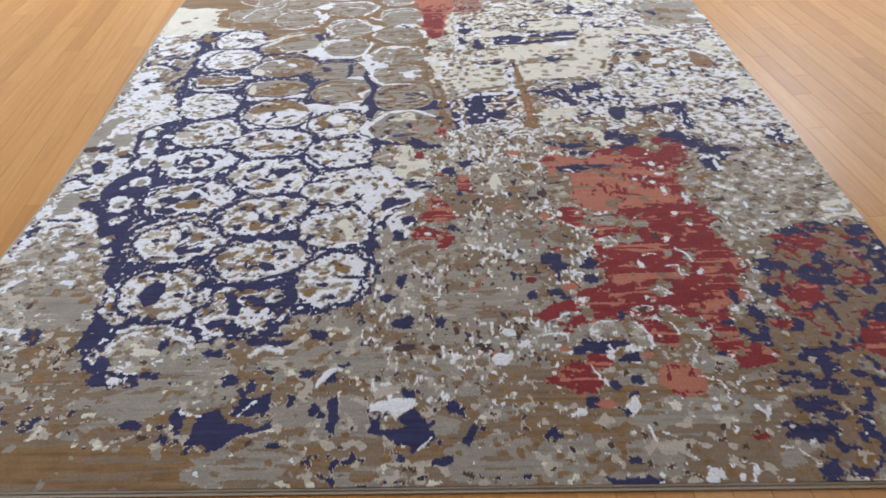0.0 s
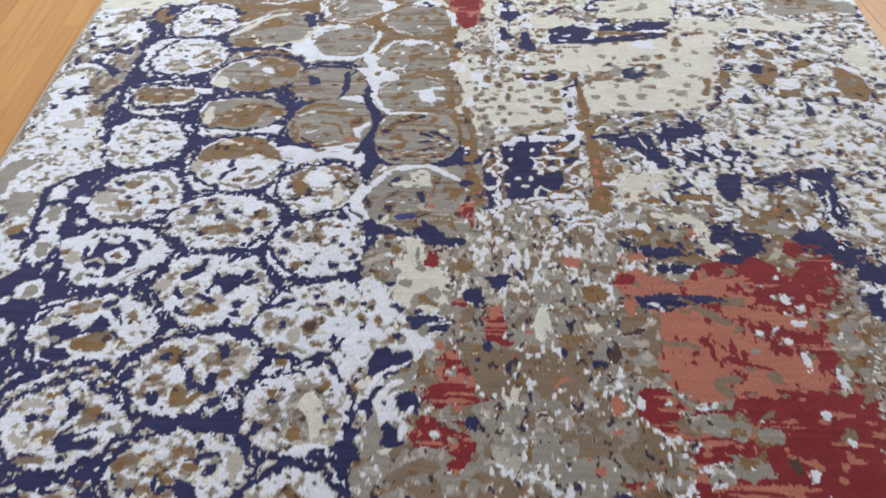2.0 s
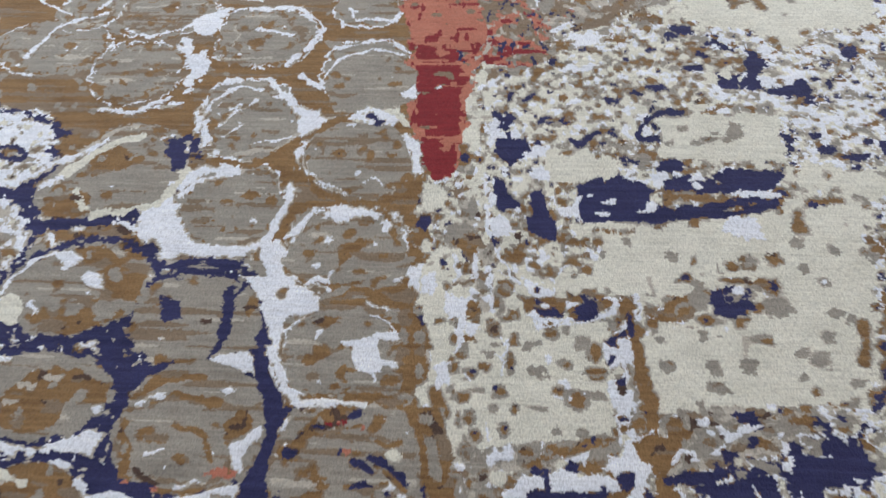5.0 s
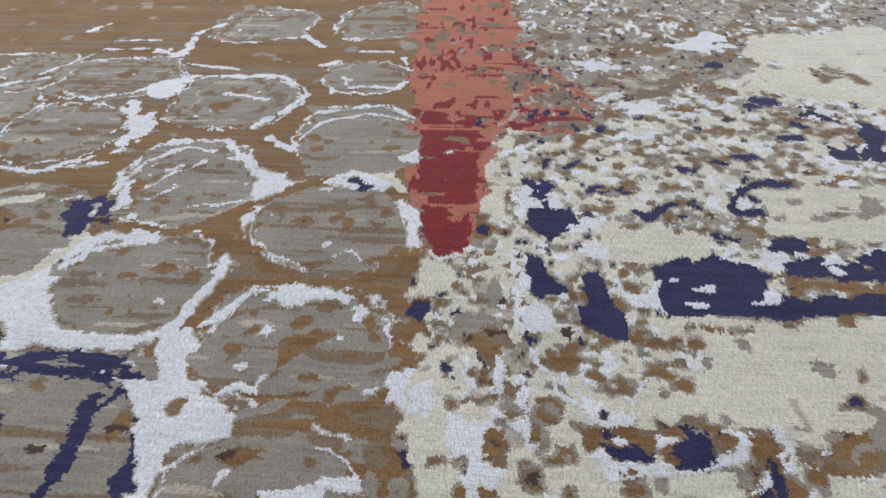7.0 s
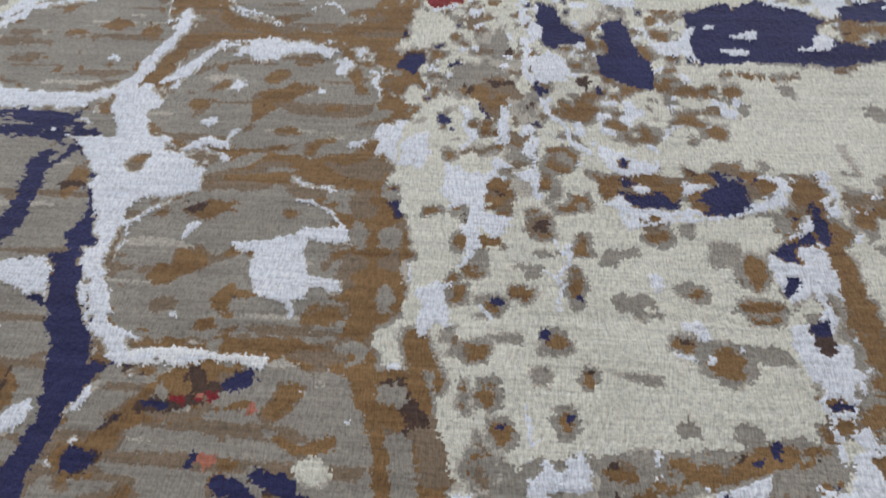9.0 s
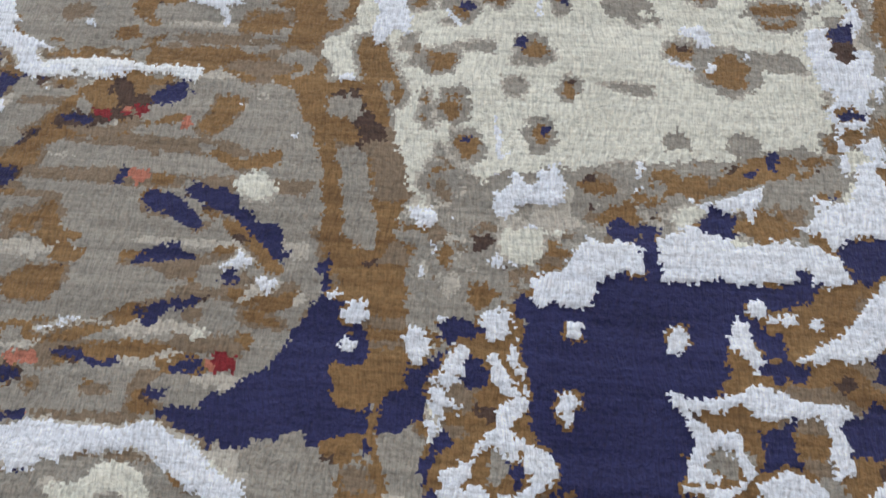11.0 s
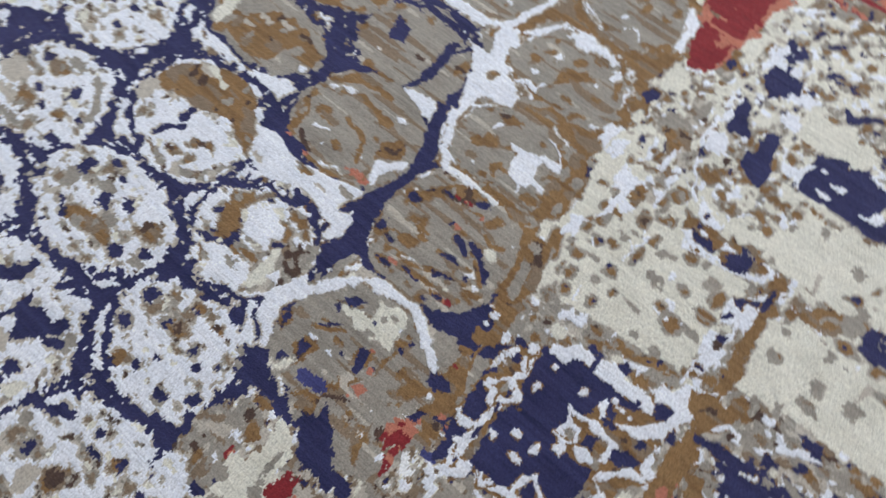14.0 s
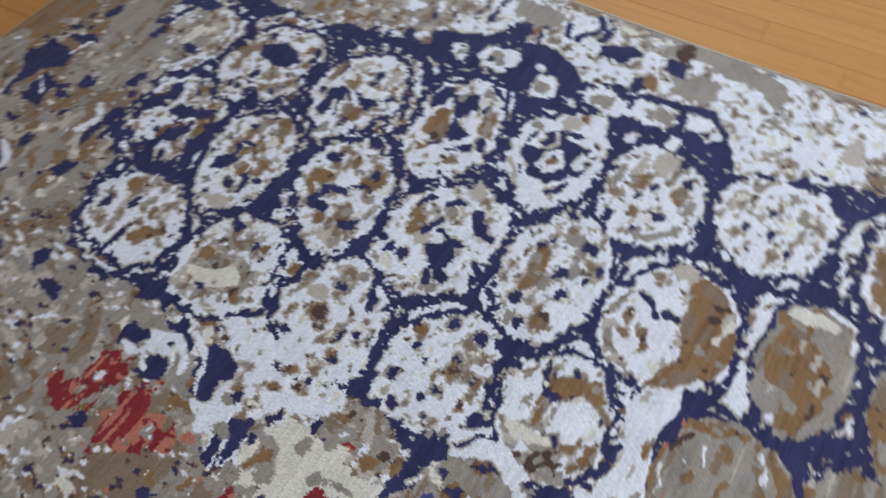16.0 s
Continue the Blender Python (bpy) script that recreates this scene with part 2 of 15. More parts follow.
def fill_tan(x, y, s):
    a, b = z(x, y, 0.25, 0.014, s), z(x, y, 0.0391, 0.0368, s + 1)
    return pick(TAN, (a > 0.9, OLIVE), (b > 1.9, TAUPE))


def fill_tan_gray(x, y, s):
    a, b, c, d = z(x, y, 0.16, 0.06, s), z(x, y, 0.028, 0.022, s + 1), z(x, y, 0.3, 0.012, s + 2), z(x, y, 0.024, 0.022, s + 3)
    return pick(OLIVE, (c > 0.7, TAN), (a > 0.0, TAUPE), (b > 1.2, BEIGE), (b < -1.2, OLIVE), (b < -1.6, TAN), (d < -1.4, BEIGE), (d < -1.6, DARK), (d < -1.85, NAVY), (d > 1.9, CREAM))


def fill_olive(x, y, s):
    a, b, c, d = z(x, y, 0.1, 0.04, s), z(x, y, 0.026, 0.022, s + 1), z(x, y, 0.3, 0.012, s + 2), z(x, y, 0.024, 0.022, s + 3)
    return pick(OLIVE, (c > 0.9, TAN), (a > 0.6, TAUPE), (b > 1.25, BEIGE), (b < -1.4, TAN), (d < -1.75, BEIGE), (d < -1.95, DARK), (d > 2.0, ICE))


def fill_cream_spots(x, y, s):
    a, c = z(x, y, 0.0311, 0.0293, s) + 0.4 * z(x, y, 0.072, 0.072, s + 1), z(x, y, 0.0208, 0.0272, s + 2)
    return pick(CREAM, (c > 1.5, ICE), (a > 0.62, BEIGE), (a > 0.78, TAUPE), (a > 1.25, TAN), (a > 2.1, NAVY), (a < -1.9, BEIGE))


def fill_cream_speck(x, y, s):
    a, b, c = z(x, y, 0.017, 0.015, s) + 0.4 * z(x, y, 0.07, 0.05, s + 3), z(x, y, 0.02, 0.018, s + 1), z(x, y, 0.09, 0.05, s + 2)
    return pick(CREAM, (b + 0.4 * c > 1.0, ICE), (a > 0.45, BEIGE), (a > 0.65, TAUPE), (a > 1.3, OLIVE), (a > 1.8, TAN), (b + 0.4 * c < -1.9, NAVY))


def fill_cream_plain(x, y, s):
    a = z(x, y, 0.0398, 0.0375, s, 1)
    return pick(CREAM, (a > 1.72, BEIGE), (a > 1.8, TAUPE), (a > 2.0, TAN))


def fill_white_speck(x, y, s):
    a, b, c, d = z(x, y, 0.02, 0.018, s), z(x, y, 0.022, 0.02, s + 1), z(x, y, 0.1, 0.06, s + 2), z(x, y, 0.03, 0.026, s + 3)
    return pick(CREAM, (a > 0.5, ICE), (a < -0.35, BEIGE), (a < -0.65, TAUPE), (b < -1.2, TAUPE), (b < -1.45, TAN), (a + 0.6 * c < -1.8, NAVY), (np.abs(d) < 0.16, ICE))


def fill_gray_speck(x, y, s):
    a, b, d = z(x, y, 0.024, 0.02, s), z(x, y, 0.022, 0.019, s + 1), z(x, y, 0.03, 0.026, s + 2)
    return pick(TAUPE, (a > 0.5, BEIGE), (np.abs(d) < 0.12, BEIGE), (b > 1.35, ICE), (b < -1.1, OLIVE), (a < -1.9, DARK))


def fill_ice_mottle(x, y, s):
    a, b = z(x, y, 0.0356, 0.0336, s), z(x, y, 0.0252, 0.0237, s + 1)
    return pick(ICE, (a > 0.35, BEIGE), (a > 0.75, TAUPE), (a > 1.5, OLIVE), (b < -1.25, NAVY), (b > 1.5, CREAM))


def fill_ice(x, y, s):
    a, b = z(x, y, 0.022, 0.02, s), z(x, y, 0.024, 0.021, s + 1)
    return pick(ICE, (b < -0.8, BEIGE), (b < -1.15, TAUPE), (b < -1.6, TAN), (b > 1.7, CREAM), (a > 1.0, BEIGE), (a > 1.2, TAUPE), (a > 1.4, DARK), (a > 1.6, NAVY))


def fill_ice_plain(x, y, s):
    a, b = z(x, y, 0.0288, 0.0271, s), z(x, y, 0.0564, 0.0531, s + 1)
    return pick(ICE, (b > 1.2, BEIGE), (a > 1.75, TAUPE), (a > 2.0, TAN))


def fill_labyrinth(x, y, s):
    a, b, c = z(x, y, 0.026, 0.023, s), z(x, y, 0.036, 0.03, s + 1), z(x, y, 0.02, 0.019, s + 2)
    return pick(BEIGE, (b > 0.4, TAUPE), (b < -0.6, ICE), (c > 0.9, ICE), (a > 0.75, OLIVE), (a > 1.0, TAN), (np.abs(a - 0.75) < 0.17, ICE), (np.abs(a + 0.9) < 0.22, ICE), (a < -1.05, NAVY), (c < -1.7, DARK))


def fill_navy_labyrinth(x, y, s):
    a, b = z(x, y, 0.0297, 0.028, s), z(x, y, 0.0245, 0.0231, s + 1)
    return pick(NAVY, (a > 0.35, ICE), (b > 1.5, BEIGE), (b > 1.8, TAN))


def fill_brown_core(x, y, s):
    a, b = z(x, y, 0.0357, 0.0336, s), z(x, y, 0.0315, 0.0297, s + 1)
    return pick(TAN, (a > 0.8, OLIVE), (b > 1.2, BEIGE), (b > 1.5, ICE), (b < -1.8, NAVY))


def fill_tan_cap(x, y, s):
    a, b = z(x, y, 0.05, 0.02, s), z(x, y, 0.03, 0.026, s + 1)
    return pick(TAN, (a > 0.8, OLIVE), (b > 1.6, TAUPE), (b < -1.9, DARK))


def fill_taupe(x, y, s):
    a, b, c = z(x, y, 0.035, 0.028, s), z(x, y, 0.14, 0.014, s + 1), z(x, y, 0.0276, 0.026, s + 2)
    return pick(TAUPE, (b > 1.3, OLIVE), (b < -2.0, BEIGE), (a > 1.45, OLIVE), (a > 1.75, TAN), (c > 2.4, ICE))


def fill_taupe_navy(x, y, s):
    a, b, c = z(x, y, 0.0451, 0.0425, s), z(x, y, 0.0437, 0.0412, s + 1), z(x, y, 0.0315, 0.0297, s + 2)
    return pick(TAUPE, (a > 1.3, OLIVE), (a > 1.6, TAN), (b > 1.45, DARK), (b > 1.65, NAVY), (c > 2.1, CORAL))


def fill_arc(x, y, s):
    a, b, c = z(x, y, 0.0451, 0.0425, s), z(x, y, 0.0304, 0.0286, s + 1), z(x, y, 0.024, 0.024, s + 2)
    return pick(TAUPE, (a > 0.4, CREAM), (b > 1.0, OLIVE), (b > 1.3, TAN), (b < -1.4, NAVY), (c > 2.0, CORAL))


def fill_navy_dots(x, y, s):
    a = z(x, y, 0.0489, 0.046, s, 1)
    return pick(NAVY, (a > 1.75, TAN), (a > 1.85, ICE))


def fill_navy_ground(x, y, s):
    a, b, c = z(x, y, 0.0265, 0.0249, s), z(x, y, 0.0505, 0.0475, s + 1), z(x, y, 0.0085, 0.018, s + 2)
    return pick(NAVY, (c + 0.3 * b > 2.05, BEIGE), (c + 0.3 * b > 2.2, ICE), (a + 0.5 * b > 2.3, TAUPE), (a + 0.5 * b > 2.45, ICE))


def fill_navy_camo(x, y, s):
    a, b = z(x, y, 0.032, 0.028, s), z(x, y, 0.02, 0.019, s + 1)
    return pick(NAVY, (a > 1.05, OLIVE), (b > 1.5, TAN), (b < -1.8, BEIGE), (b < -2.1, ICE))


def fill_tan_navy(x, y, s):
    a, b = z(x, y, 0.034, 0.03, s), z(x, y, 0.02, 0.018, s + 1)
    return pick(TAN, (b > 1.0, TAUPE), (a > 0.0, NAVY), (b < -1.7, ICE))


def fill_tan_specks(x, y, s):
    a, b = z(x, y, 0.04, 0.03, s), z(x, y, 0.024, 0.022, s + 1)
    return pick(TAN, (a > 0.2, OLIVE), (a > 0.75, TAUPE), (b > 0.75, CREAM), (b > 1.2, ICE), (b < -1.3, NAVY))


def fill_navy_speck(x, y, s):
    a, b = z(x, y, 0.0487, 0.0459, s), z(x, y, 0.016, 0.034, s + 1)
    return pick(NAVY, (a > 1.2, TAN), (a > 1.5, BEIGE), (b > 0.95, TAUPE), (b > 1.1, ICE), (b < -1.6, OLIVE))


def fill_red(x, y, s):
    a, b, c, d = z(x, y, 0.16, 0.012, s), z(x, y, 0.03, 0.02, s + 1), z(x, y, 0.024, 0.022, s + 2), z(x, y, 0.05, 0.035, s + 4)
    return pick(RED, (a > 1.4, CORAL), (b > 1.7, CORAL), (d > 2.1, OLIVE), (c + 0.4 * d > 2.45, TAUPE), (c + 0.4 * d > 2.75, ICE))


def fill_coral(x, y, s):
    a, b, c, d = z(x, y, 0.011, 0.03, s), z(x, y, 0.14, 0.016, s + 1), z(x, y, 0.04, 0.03, s + 2), z(x, y, 0.06, 0.05, s + 4)
    return pick(CORAL, (a + 0.5 * d > 1.4, RED), (b > 1.8, RED), (c > 1.55, OLIVE), (c < -2.2, TAUPE))


def fill_coral_worn(x, y, s):
    a, b, c = z(x, y, 0.05, 0.026, s), z(x, y, 0.02, 0.018, s + 1), z(x, y, 0.014, 0.02, s + 2)
    return pick(OLIVE, (a + 0.5 * b > 0.2, CORAL), (a + 0.5 * b > 1.5, RED), (b < -1.2, TAUPE), (c > 1.6, BEIGE), (c < -1.6, NAVY))


def fill_camo_red(x, y, s):
    a, b, c = z(x, y, 0.036, 0.032, s), z(x, y, 0.03, 0.028, s + 1), z(x, y, 0.02, 0.02, s + 2)
    return pick(OLIVE, (a > 0.25, RED), (a > 1.9, CORAL), (b > 0.55, NAVY), (b < -1.0, OLIVE), (c > 1.5, TAN), (c < -2.0, TAUPE))


def fill_camo(x, y, s):
    a, b = z(x, y, 0.034, 0.026, s), z(x, y, 0.022, 0.02, s + 1)
    return pick(OLIVE, (b > 0.9, TAN), (b < -1.4, TAUPE), (a > 0.85, NAVY), (b > 2.1, BEIGE))


def fill_ice_worn(x, y, s):
    a, b, c, d = z(x, y, 0.024, 0.02, s), z(x, y, 0.015, 0.014, s + 1), z(x, y, 0.022, 0.02, s + 2), z(x, y, 0.09, 0.08, s + 3)
    a = a + 0.4 * d
    return pick(ICE, (a > 0.85, BEIGE), (a > 1.3, TAUPE), (a > 1.8, OLIVE), (b < -1.35, BEIGE), (b < -1.7, TAUPE), (b < -2.1, DARK), (c > 1.7, CREAM))


def fill_ice_busy(x, y, s):
    a, b, c, d = z(x, y, 0.025, 0.021, s), z(x, y, 0.017, 0.016, s + 1), z(x, y, 0.026, 0.022, s + 2), z(x, y, 0.09, 0.08, s + 3)
    a = a + 0.4 * d
    return pick(ICE, (a > 0.5, BEIGE), (a > 0.85, TAUPE), (a > 1.3, OLIVE), (a > 1.6, TAN), (c < -1.0, BEIGE), (c < -1.15, TAUPE), (c < -1.35, NAVY), (b > 1.6, CREAM), (b < -1.5, TAUPE), (b < -1.9, OLIVE))


def fill_navy_fleck(x, y, s):
    u = x + 0.18 * y
    a, b, c, d = z(u, y, 0.0125, 0.02, s), z(x, y, 0.02, 0.017, s + 1), z(x, y, 0.03, 0.026, s + 2), z(x, y, 0.09, 0.07, s + 3)
    a = a + 0.35 * d
    return pick(NAVY, (c > 1.0, OLIVE), (c > 1.3, TAN), (c < -1.3, TAUPE), (b > 1.0, TAUPE), (b > 1.2, ICE), (a > 0.65, TAUPE), (a > 0.85, ICE), (a > 1.6, CREAM))


def fill_white_fleck(x, y, s):
    u = x + 0.18 * y
    a, b, c = z(u, y, 0.0125, 0.02, s), z(x, y, 0.022, 0.018, s + 1), z(x, y, 0.06, 0.05, s + 2)
    return pick(CREAM, (b > 0.3, BEIGE), (b > 0.6, TAUPE), (b > 1.4, OLIVE), (b > 1.9, TAN), (a > 0.7, ICE), (a < -1.2, TAUPE), (a + 0.6 * c < -1.7, NAVY))


FILLS = {
    "ice_worn": fill_ice_worn, "ice_busy": fill_ice_busy, "navy_fleck": fill_navy_fleck, "white_fleck": fill_white_fleck,
    "mottle": fill_mottle, "mottle_warm": fill_mottle_warm, "tan": fill_tan, "tan_gray": fill_tan_gray, "cream_speck": fill_cream_speck, "mottle_light": fill_mottle_light, "navy_curls": fill_navy_curls, "olive": fill_olive,
    "cream_spots": fill_cream_spots, "cream_plain": fill_cream_plain, "white_speck": fill_white_speck, "gray_speck": fill_gray_speck,
    "ice_mottle": fill_ice_mottle, "ice": fill_ice, "ice_plain": fill_ice_plain, "labyrinth": fill_labyrinth, "navy_labyrinth": fill_navy_labyrinth,
    "brown_core": fill_brown_core, "taupe": fill_taupe, "taupe_navy": fill_taupe_navy, "arc": fill_arc, "navy_dots": fill_navy_dots, "navy_ground": fill_navy_ground, "tan_cap": fill_tan_cap,
    "tan_specks": fill_tan_specks, "tan_navy": fill_tan_navy, "navy_camo": fill_navy_camo, "navy_speck": fill_navy_speck, "red": fill_red, "coral": fill_coral, "coral_worn": fill_coral_worn, "camo_red": fill_camo_red, "camo": fill_camo,
}
SEED = [100]


def next_seed():
    SEED[0] += 31
    return SEED[0]


def lay(sl, mask, x, y, fill, seed, part_id=None):
    if mask.any():
        yarns = FILLS[fill](x, y, seed) if isinstance(fill, str) else fill
        YARN[sl] = np.where(mask, yarns, YARN[sl])
        if part_id is not None:
            PART[sl] = np.where(mask, part_id, PART[sl])


def named_part(name, label):
    PART_NAMES.append((name, label))
    return len(PART_NAMES) - 1


def poly(fill, pts, rag=0.012, piece=None):
    """A ragged patch inside a polygon."""
    s = next_seed()
    px, py = np.array(pts).T
    sl, x, y = window(px.min() - 0.06, px.max() + 0.06, py.min() - 0.06, py.max() + 0.06)
    wx = x + rag * (fbm(x, y, 0.07, 0.05, s) + 0.6 * fbm(x, y, 0.016, 0.012, s + 5))
    wy = y + rag * (fbm(x, y, 0.07, 0.05, s + 7) + 0.6 * fbm(x, y, 0.016, 0.012, s + 9))
    inside = np.zeros(x.shape, bool)
    for (ax, ay), (bx, by) in zip(pts, pts[1:] + pts[:1]):
        if ay != by:
            inside ^= ((ay > wy) != (by > wy)) & (wx < (bx - ax) * (wy - ay) / (by - ay) + ax)
    lay(sl, inside, x, y, fill, s + 3, piece)


def blob(fill, cx, cy, rx, ry, rag=0.35, piece=None):
    """A ragged oval patch."""
    s = next_seed()
    k = 1.6
    sl, x, y = window(cx - k * rx, cx + k * rx, cy - k * ry, cy + k * ry)
    if not x.size:
        return
    m = min(rx, ry)
    d = ((np.abs(x - cx) / rx) ** 2.4 + (np.abs(y - cy) / ry) ** 2.4) ** (1 / 2.4)
    d = d + rag * (0.7 * fbm(x, y, m * 1.2, m, s) + 0.5 * fbm(x, y, max(m * 0.4, 0.006), max(m * 0.35, 0.006), s + 5))
    lay(sl, d < 1, x, y, fill, s + 3, piece)


def stroke(fill, pts, w, rag=0.6, piece=None):
    """A ragged, uneven line of half-width w along points."""
    s = next_seed()
    px, py = np.array(pts).T
    k = 3 * w + 0.02
    sl, x, y = window(px.min() - k, px.max() + k, py.min() - k, py.max() + k)
    if not x.size:
        return
    wx, wy = x + 0.004 * fbm(x, y, 0.03, 0.03, s), y + 0.004 * fbm(x, y, 0.03, 0.03, s + 2)
    d = np.full(x.shape, 9.0)
    for (ax, ay), (bx, by) in zip(pts, pts[1:]):
        dx, dy = bx - ax, by - ay
        t = np.clip(((wx - ax) * dx + (wy - ay) * dy) / (dx * dx + dy * dy + 1e-9), 0, 1)
        d = np.minimum(d, np.hypot(wx - ax - t * dx, wy - ay - t * dy))
    lay(sl, d < w * (1 + rag * fbm(x, y, 0.022, 0.018, s + 4)), x, y, fill, s + 3, piece)


MEDALLION_PLACES = []
OVALS = np.zeros(YARN.shape, bool)


def oval(fill, pts, margin=0.016):
    """A medallion's outline drawn freely: a navy gap round it, then the fill."""
    s = next_seed()
    mx, my = np.mean(pts, 0)
    piece = min(MEDALLION_PLACES, key=lambda m: math.hypot(m[0] - mx, m[1] - my))[2]
    px, py = np.array(pts).T
    sl, x, y = window(px.min() - 0.06, px.max() + 0.06, py.min() - 0.06, py.max() + 0.06)
    wx = x + 0.006 * fbm(x, y, 0.024, 0.02, s) + 0.006 * fbm(x, y, 0.011, 0.009, s + 2)
    wy = y + 0.006 * fbm(x, y, 0.024, 0.02, s + 7) + 0.006 * fbm(x, y, 0.011, 0.009, s + 9)
    inside, gap = np.zeros(x.shape, bool), np.full(x.shape, 9.0)
    for (ax, ay), (bx, by) in zip(pts, pts[1:] + pts[:1]):
        dx, dy = bx - ax, by - ay
        if dy:
            inside ^= ((ay > wy) != (by > wy)) & (wx < dx * (wy - ay) / dy + ax)
        t = np.clip(((wx - ax) * dx + (wy - ay) * dy) / (dx * dx + dy * dy + 1e-9), 0, 1)
        gap = np.minimum(gap, np.hypot(wx - ax - t * dx, wy - ay - t * dy))
    lay(sl, (gap < margin) & ~inside & ~OVALS[sl], x, y, "navy_ground", s + 3, navy_ground)
    lay(sl, inside, x, y, fill, s + 5, piece)
    if fill != "taupe":
        lay(sl, inside & (gap < 0.011 * (1 + 0.8 * fbm(x, y, 0.04, 0.034, s + 11))), x, y, ICE, s, piece)
    OVALS[sl] |= inside


def medallion(fill, cx, cy, rx, ry, rim=ICE, rim_w=0.011, gap=0.0, label="", core=None, top=None, ring=None, broken=0.0, outline=None, dashes=False, lines=False):
    """One oval medallion: a rim, the fill, and at will a core, a cap of another fill, and an inner ring."""
    s = next_seed()
    piece = named_part("medallion", label or "oval medallion in knotted pile with a pale outline")
    MEDALLION_PLACES.append((cx, cy, piece))
    k = 1.35
    sl, x, y = window(cx - k * rx, cx + k * rx, cy - k * ry, cy + k * ry)
    if not x.size:
        return
    u, v = (x - cx) / rx, (y - cy) / ry
    ang = np.arctan2(v, u)
    wob = 0.045 * np.sin(2 * ang + s) + 0.035 * np.sin(3 * ang + 2 * s) + 0.025 * np.sin(5 * ang + 3 * s)
    d = (np.abs(u) ** 2.35 + np.abs(v) ** 2.35) ** (1 / 2.35) + wob * 0.9 + 0.075 * fbm(x, y, 0.017, 0.015, s)
    m = math.sqrt(rx * ry)
    rim_edge = 1 - rim_w / m * (1 + 0.7 * fbm(x, y, 0.03, 0.024, s + 8))
    if outline is not None:
        lay(sl, d < 1 + 0.014 / m * (1 + 0.6 * fbm(x, y, 0.05, 0.04, s + 30)), x, y, outline, s)
    if rim is not None:
        lay(sl, (d < 1) & (fbm(x, y, 0.07, 0.05, s + 21) > -2.2 + broken), x, y, rim, s, piece)
        lay(sl, (d < 1) & (fbm(x, y, 0.07, 0.05, s + 21) <= -2.2 + broken), x, y, fill, s, piece)
    lay(sl, d < rim_edge, x, y, fill, s + 3, piece)
    if dashes:
        # a broken dark band just inside the rim, then a broken pale one
        for k, (r0, w0, yarn) in enumerate([(0.75, 0.05, TAN), (0.76, 0.042, NAVY), (0.6, 0.05, ICE), (0.44, 0.05, TAN), (0.42, 0.04, NAVY)]):
            beat = fbm(x, y, 0.04, 0.034, s + 40 + k)
            lay(sl, (np.abs(d - r0 - 0.1 * fbm(x, y, 0.06, 0.05, s + 50)) < w0 * (1 + 0.8 * fbm(x, y, 0.02, 0.02, s + 60 + k))) & (beat > (0.1, 0.45, -0.1, 0.4, 0.5)[k]), x, y, yarn, s, piece)
    if lines:
        # faint brown and pale lines that follow the outline
        for k, (r0, w0, yarn) in enumerate([(0.86, 0.035, TAN), (0.66, 0.05, OLIVE), (0.7, 0.022, BEIGE), (0.42, 0.03, TAN)]):
            beat = fbm(x, y, 0.07, 0.05, s + 40 + k)
            lay(sl, (np.abs(d - r0 - 0.12 * fbm(x, y, 0.08, 0.06, s + 50 + k)) < w0 * (1 + 0.8 * fbm(x, y, 0.024, 0.02, s + 60 + k))) & (beat > (-0.1, 0.2, 0.5, 0.3)[k]), x, y, yarn, s, piece)
    if ring is not None:
        lay(sl, np.abs(d - 0.62 - 0.12 * fbm(x, y, 0.05, 0.04, s + 12)) < 0.055 * (1 + 1.1 * fbm(x, y, 0.03, 0.03, s + 13)), x, y, ring, s, piece)
    if core is not None:
        lay(sl, d < np.minimum(0.66 + 0.22 * fbm(x, y, 0.04, 0.03, s + 14), 0.8), x, y, core, s + 4, piece)
    if top is not None:
        lay(sl, (d < rim_edge) & (v > 0.0 + 0.3 * fbm(x, y, 0.06, 0.04, s + 15)), x, y, top, s + 6, piece)


# the whole field
poly("mottle", [(RUG_X0 - 1, RUG_Y0 - 1), (RUG_X1 + 1, RUG_Y0 - 1), (RUG_X1 + 1, RUG_Y1 + 1), (RUG_X0 - 1, RUG_Y1 + 1)], 0.0)

# --- large zones
poly("tan_gray", [(-1.784, 1.328), (-1.02, 1.307), (-0.665, 1.211), (-0.218, 1.263), (-0.165, 1.011), (-0.092, 0.738), (-0.083, 0.593), (-1.253, 0.604)], 0.03)
poly("olive", [(0.15, 1.112), (0.787, 1.194), (0.882, 0.989), (1.032, 0.89), (1.234, 0.58), (0.087, 0.591), (0.135, 0.846)], 0.03)
poly("tan_gray", [(-0.108, 1.01), (0.302, 0.935), (0.333, 0.8), (0.3, 0.589), (-0.094, 0.593)], 0.03)
poly("tan", [(-1.45, 0.872), (-0.769, 0.876), (-0.534, 0.857), (-0.519, 0.757), (-0.508, 0.597), (-1.253, 0.604)], 0.02)
poly("olive", [(-1.784, 1.328), (-1.104, 1.309), (-0.871, 1.136), (-0.681, 1.021), (-1.103, 0.995), (-1.547, 1.004)], 0.03)
poly("ice_mottle", [(-1.524, 1.192), (-1.39, 1.539), (-1.367, 1.973), (-1.407, 2.627), (-1.517, 3.893), (-1.106, 3.856), (-1.083, 3.356), (-1.315, 2.964), (-1.161, 2.153), (-1.08, 1.668), (-0.954, 1.305), (-1.272, 1.314)], 0.015)
poly("cream_plain", [(-1.528, 3.876), (-1.14, 3.859), (-1.148, 3.376), (-1.339, 3.361), (-1.478, 3.464)], 0.015)
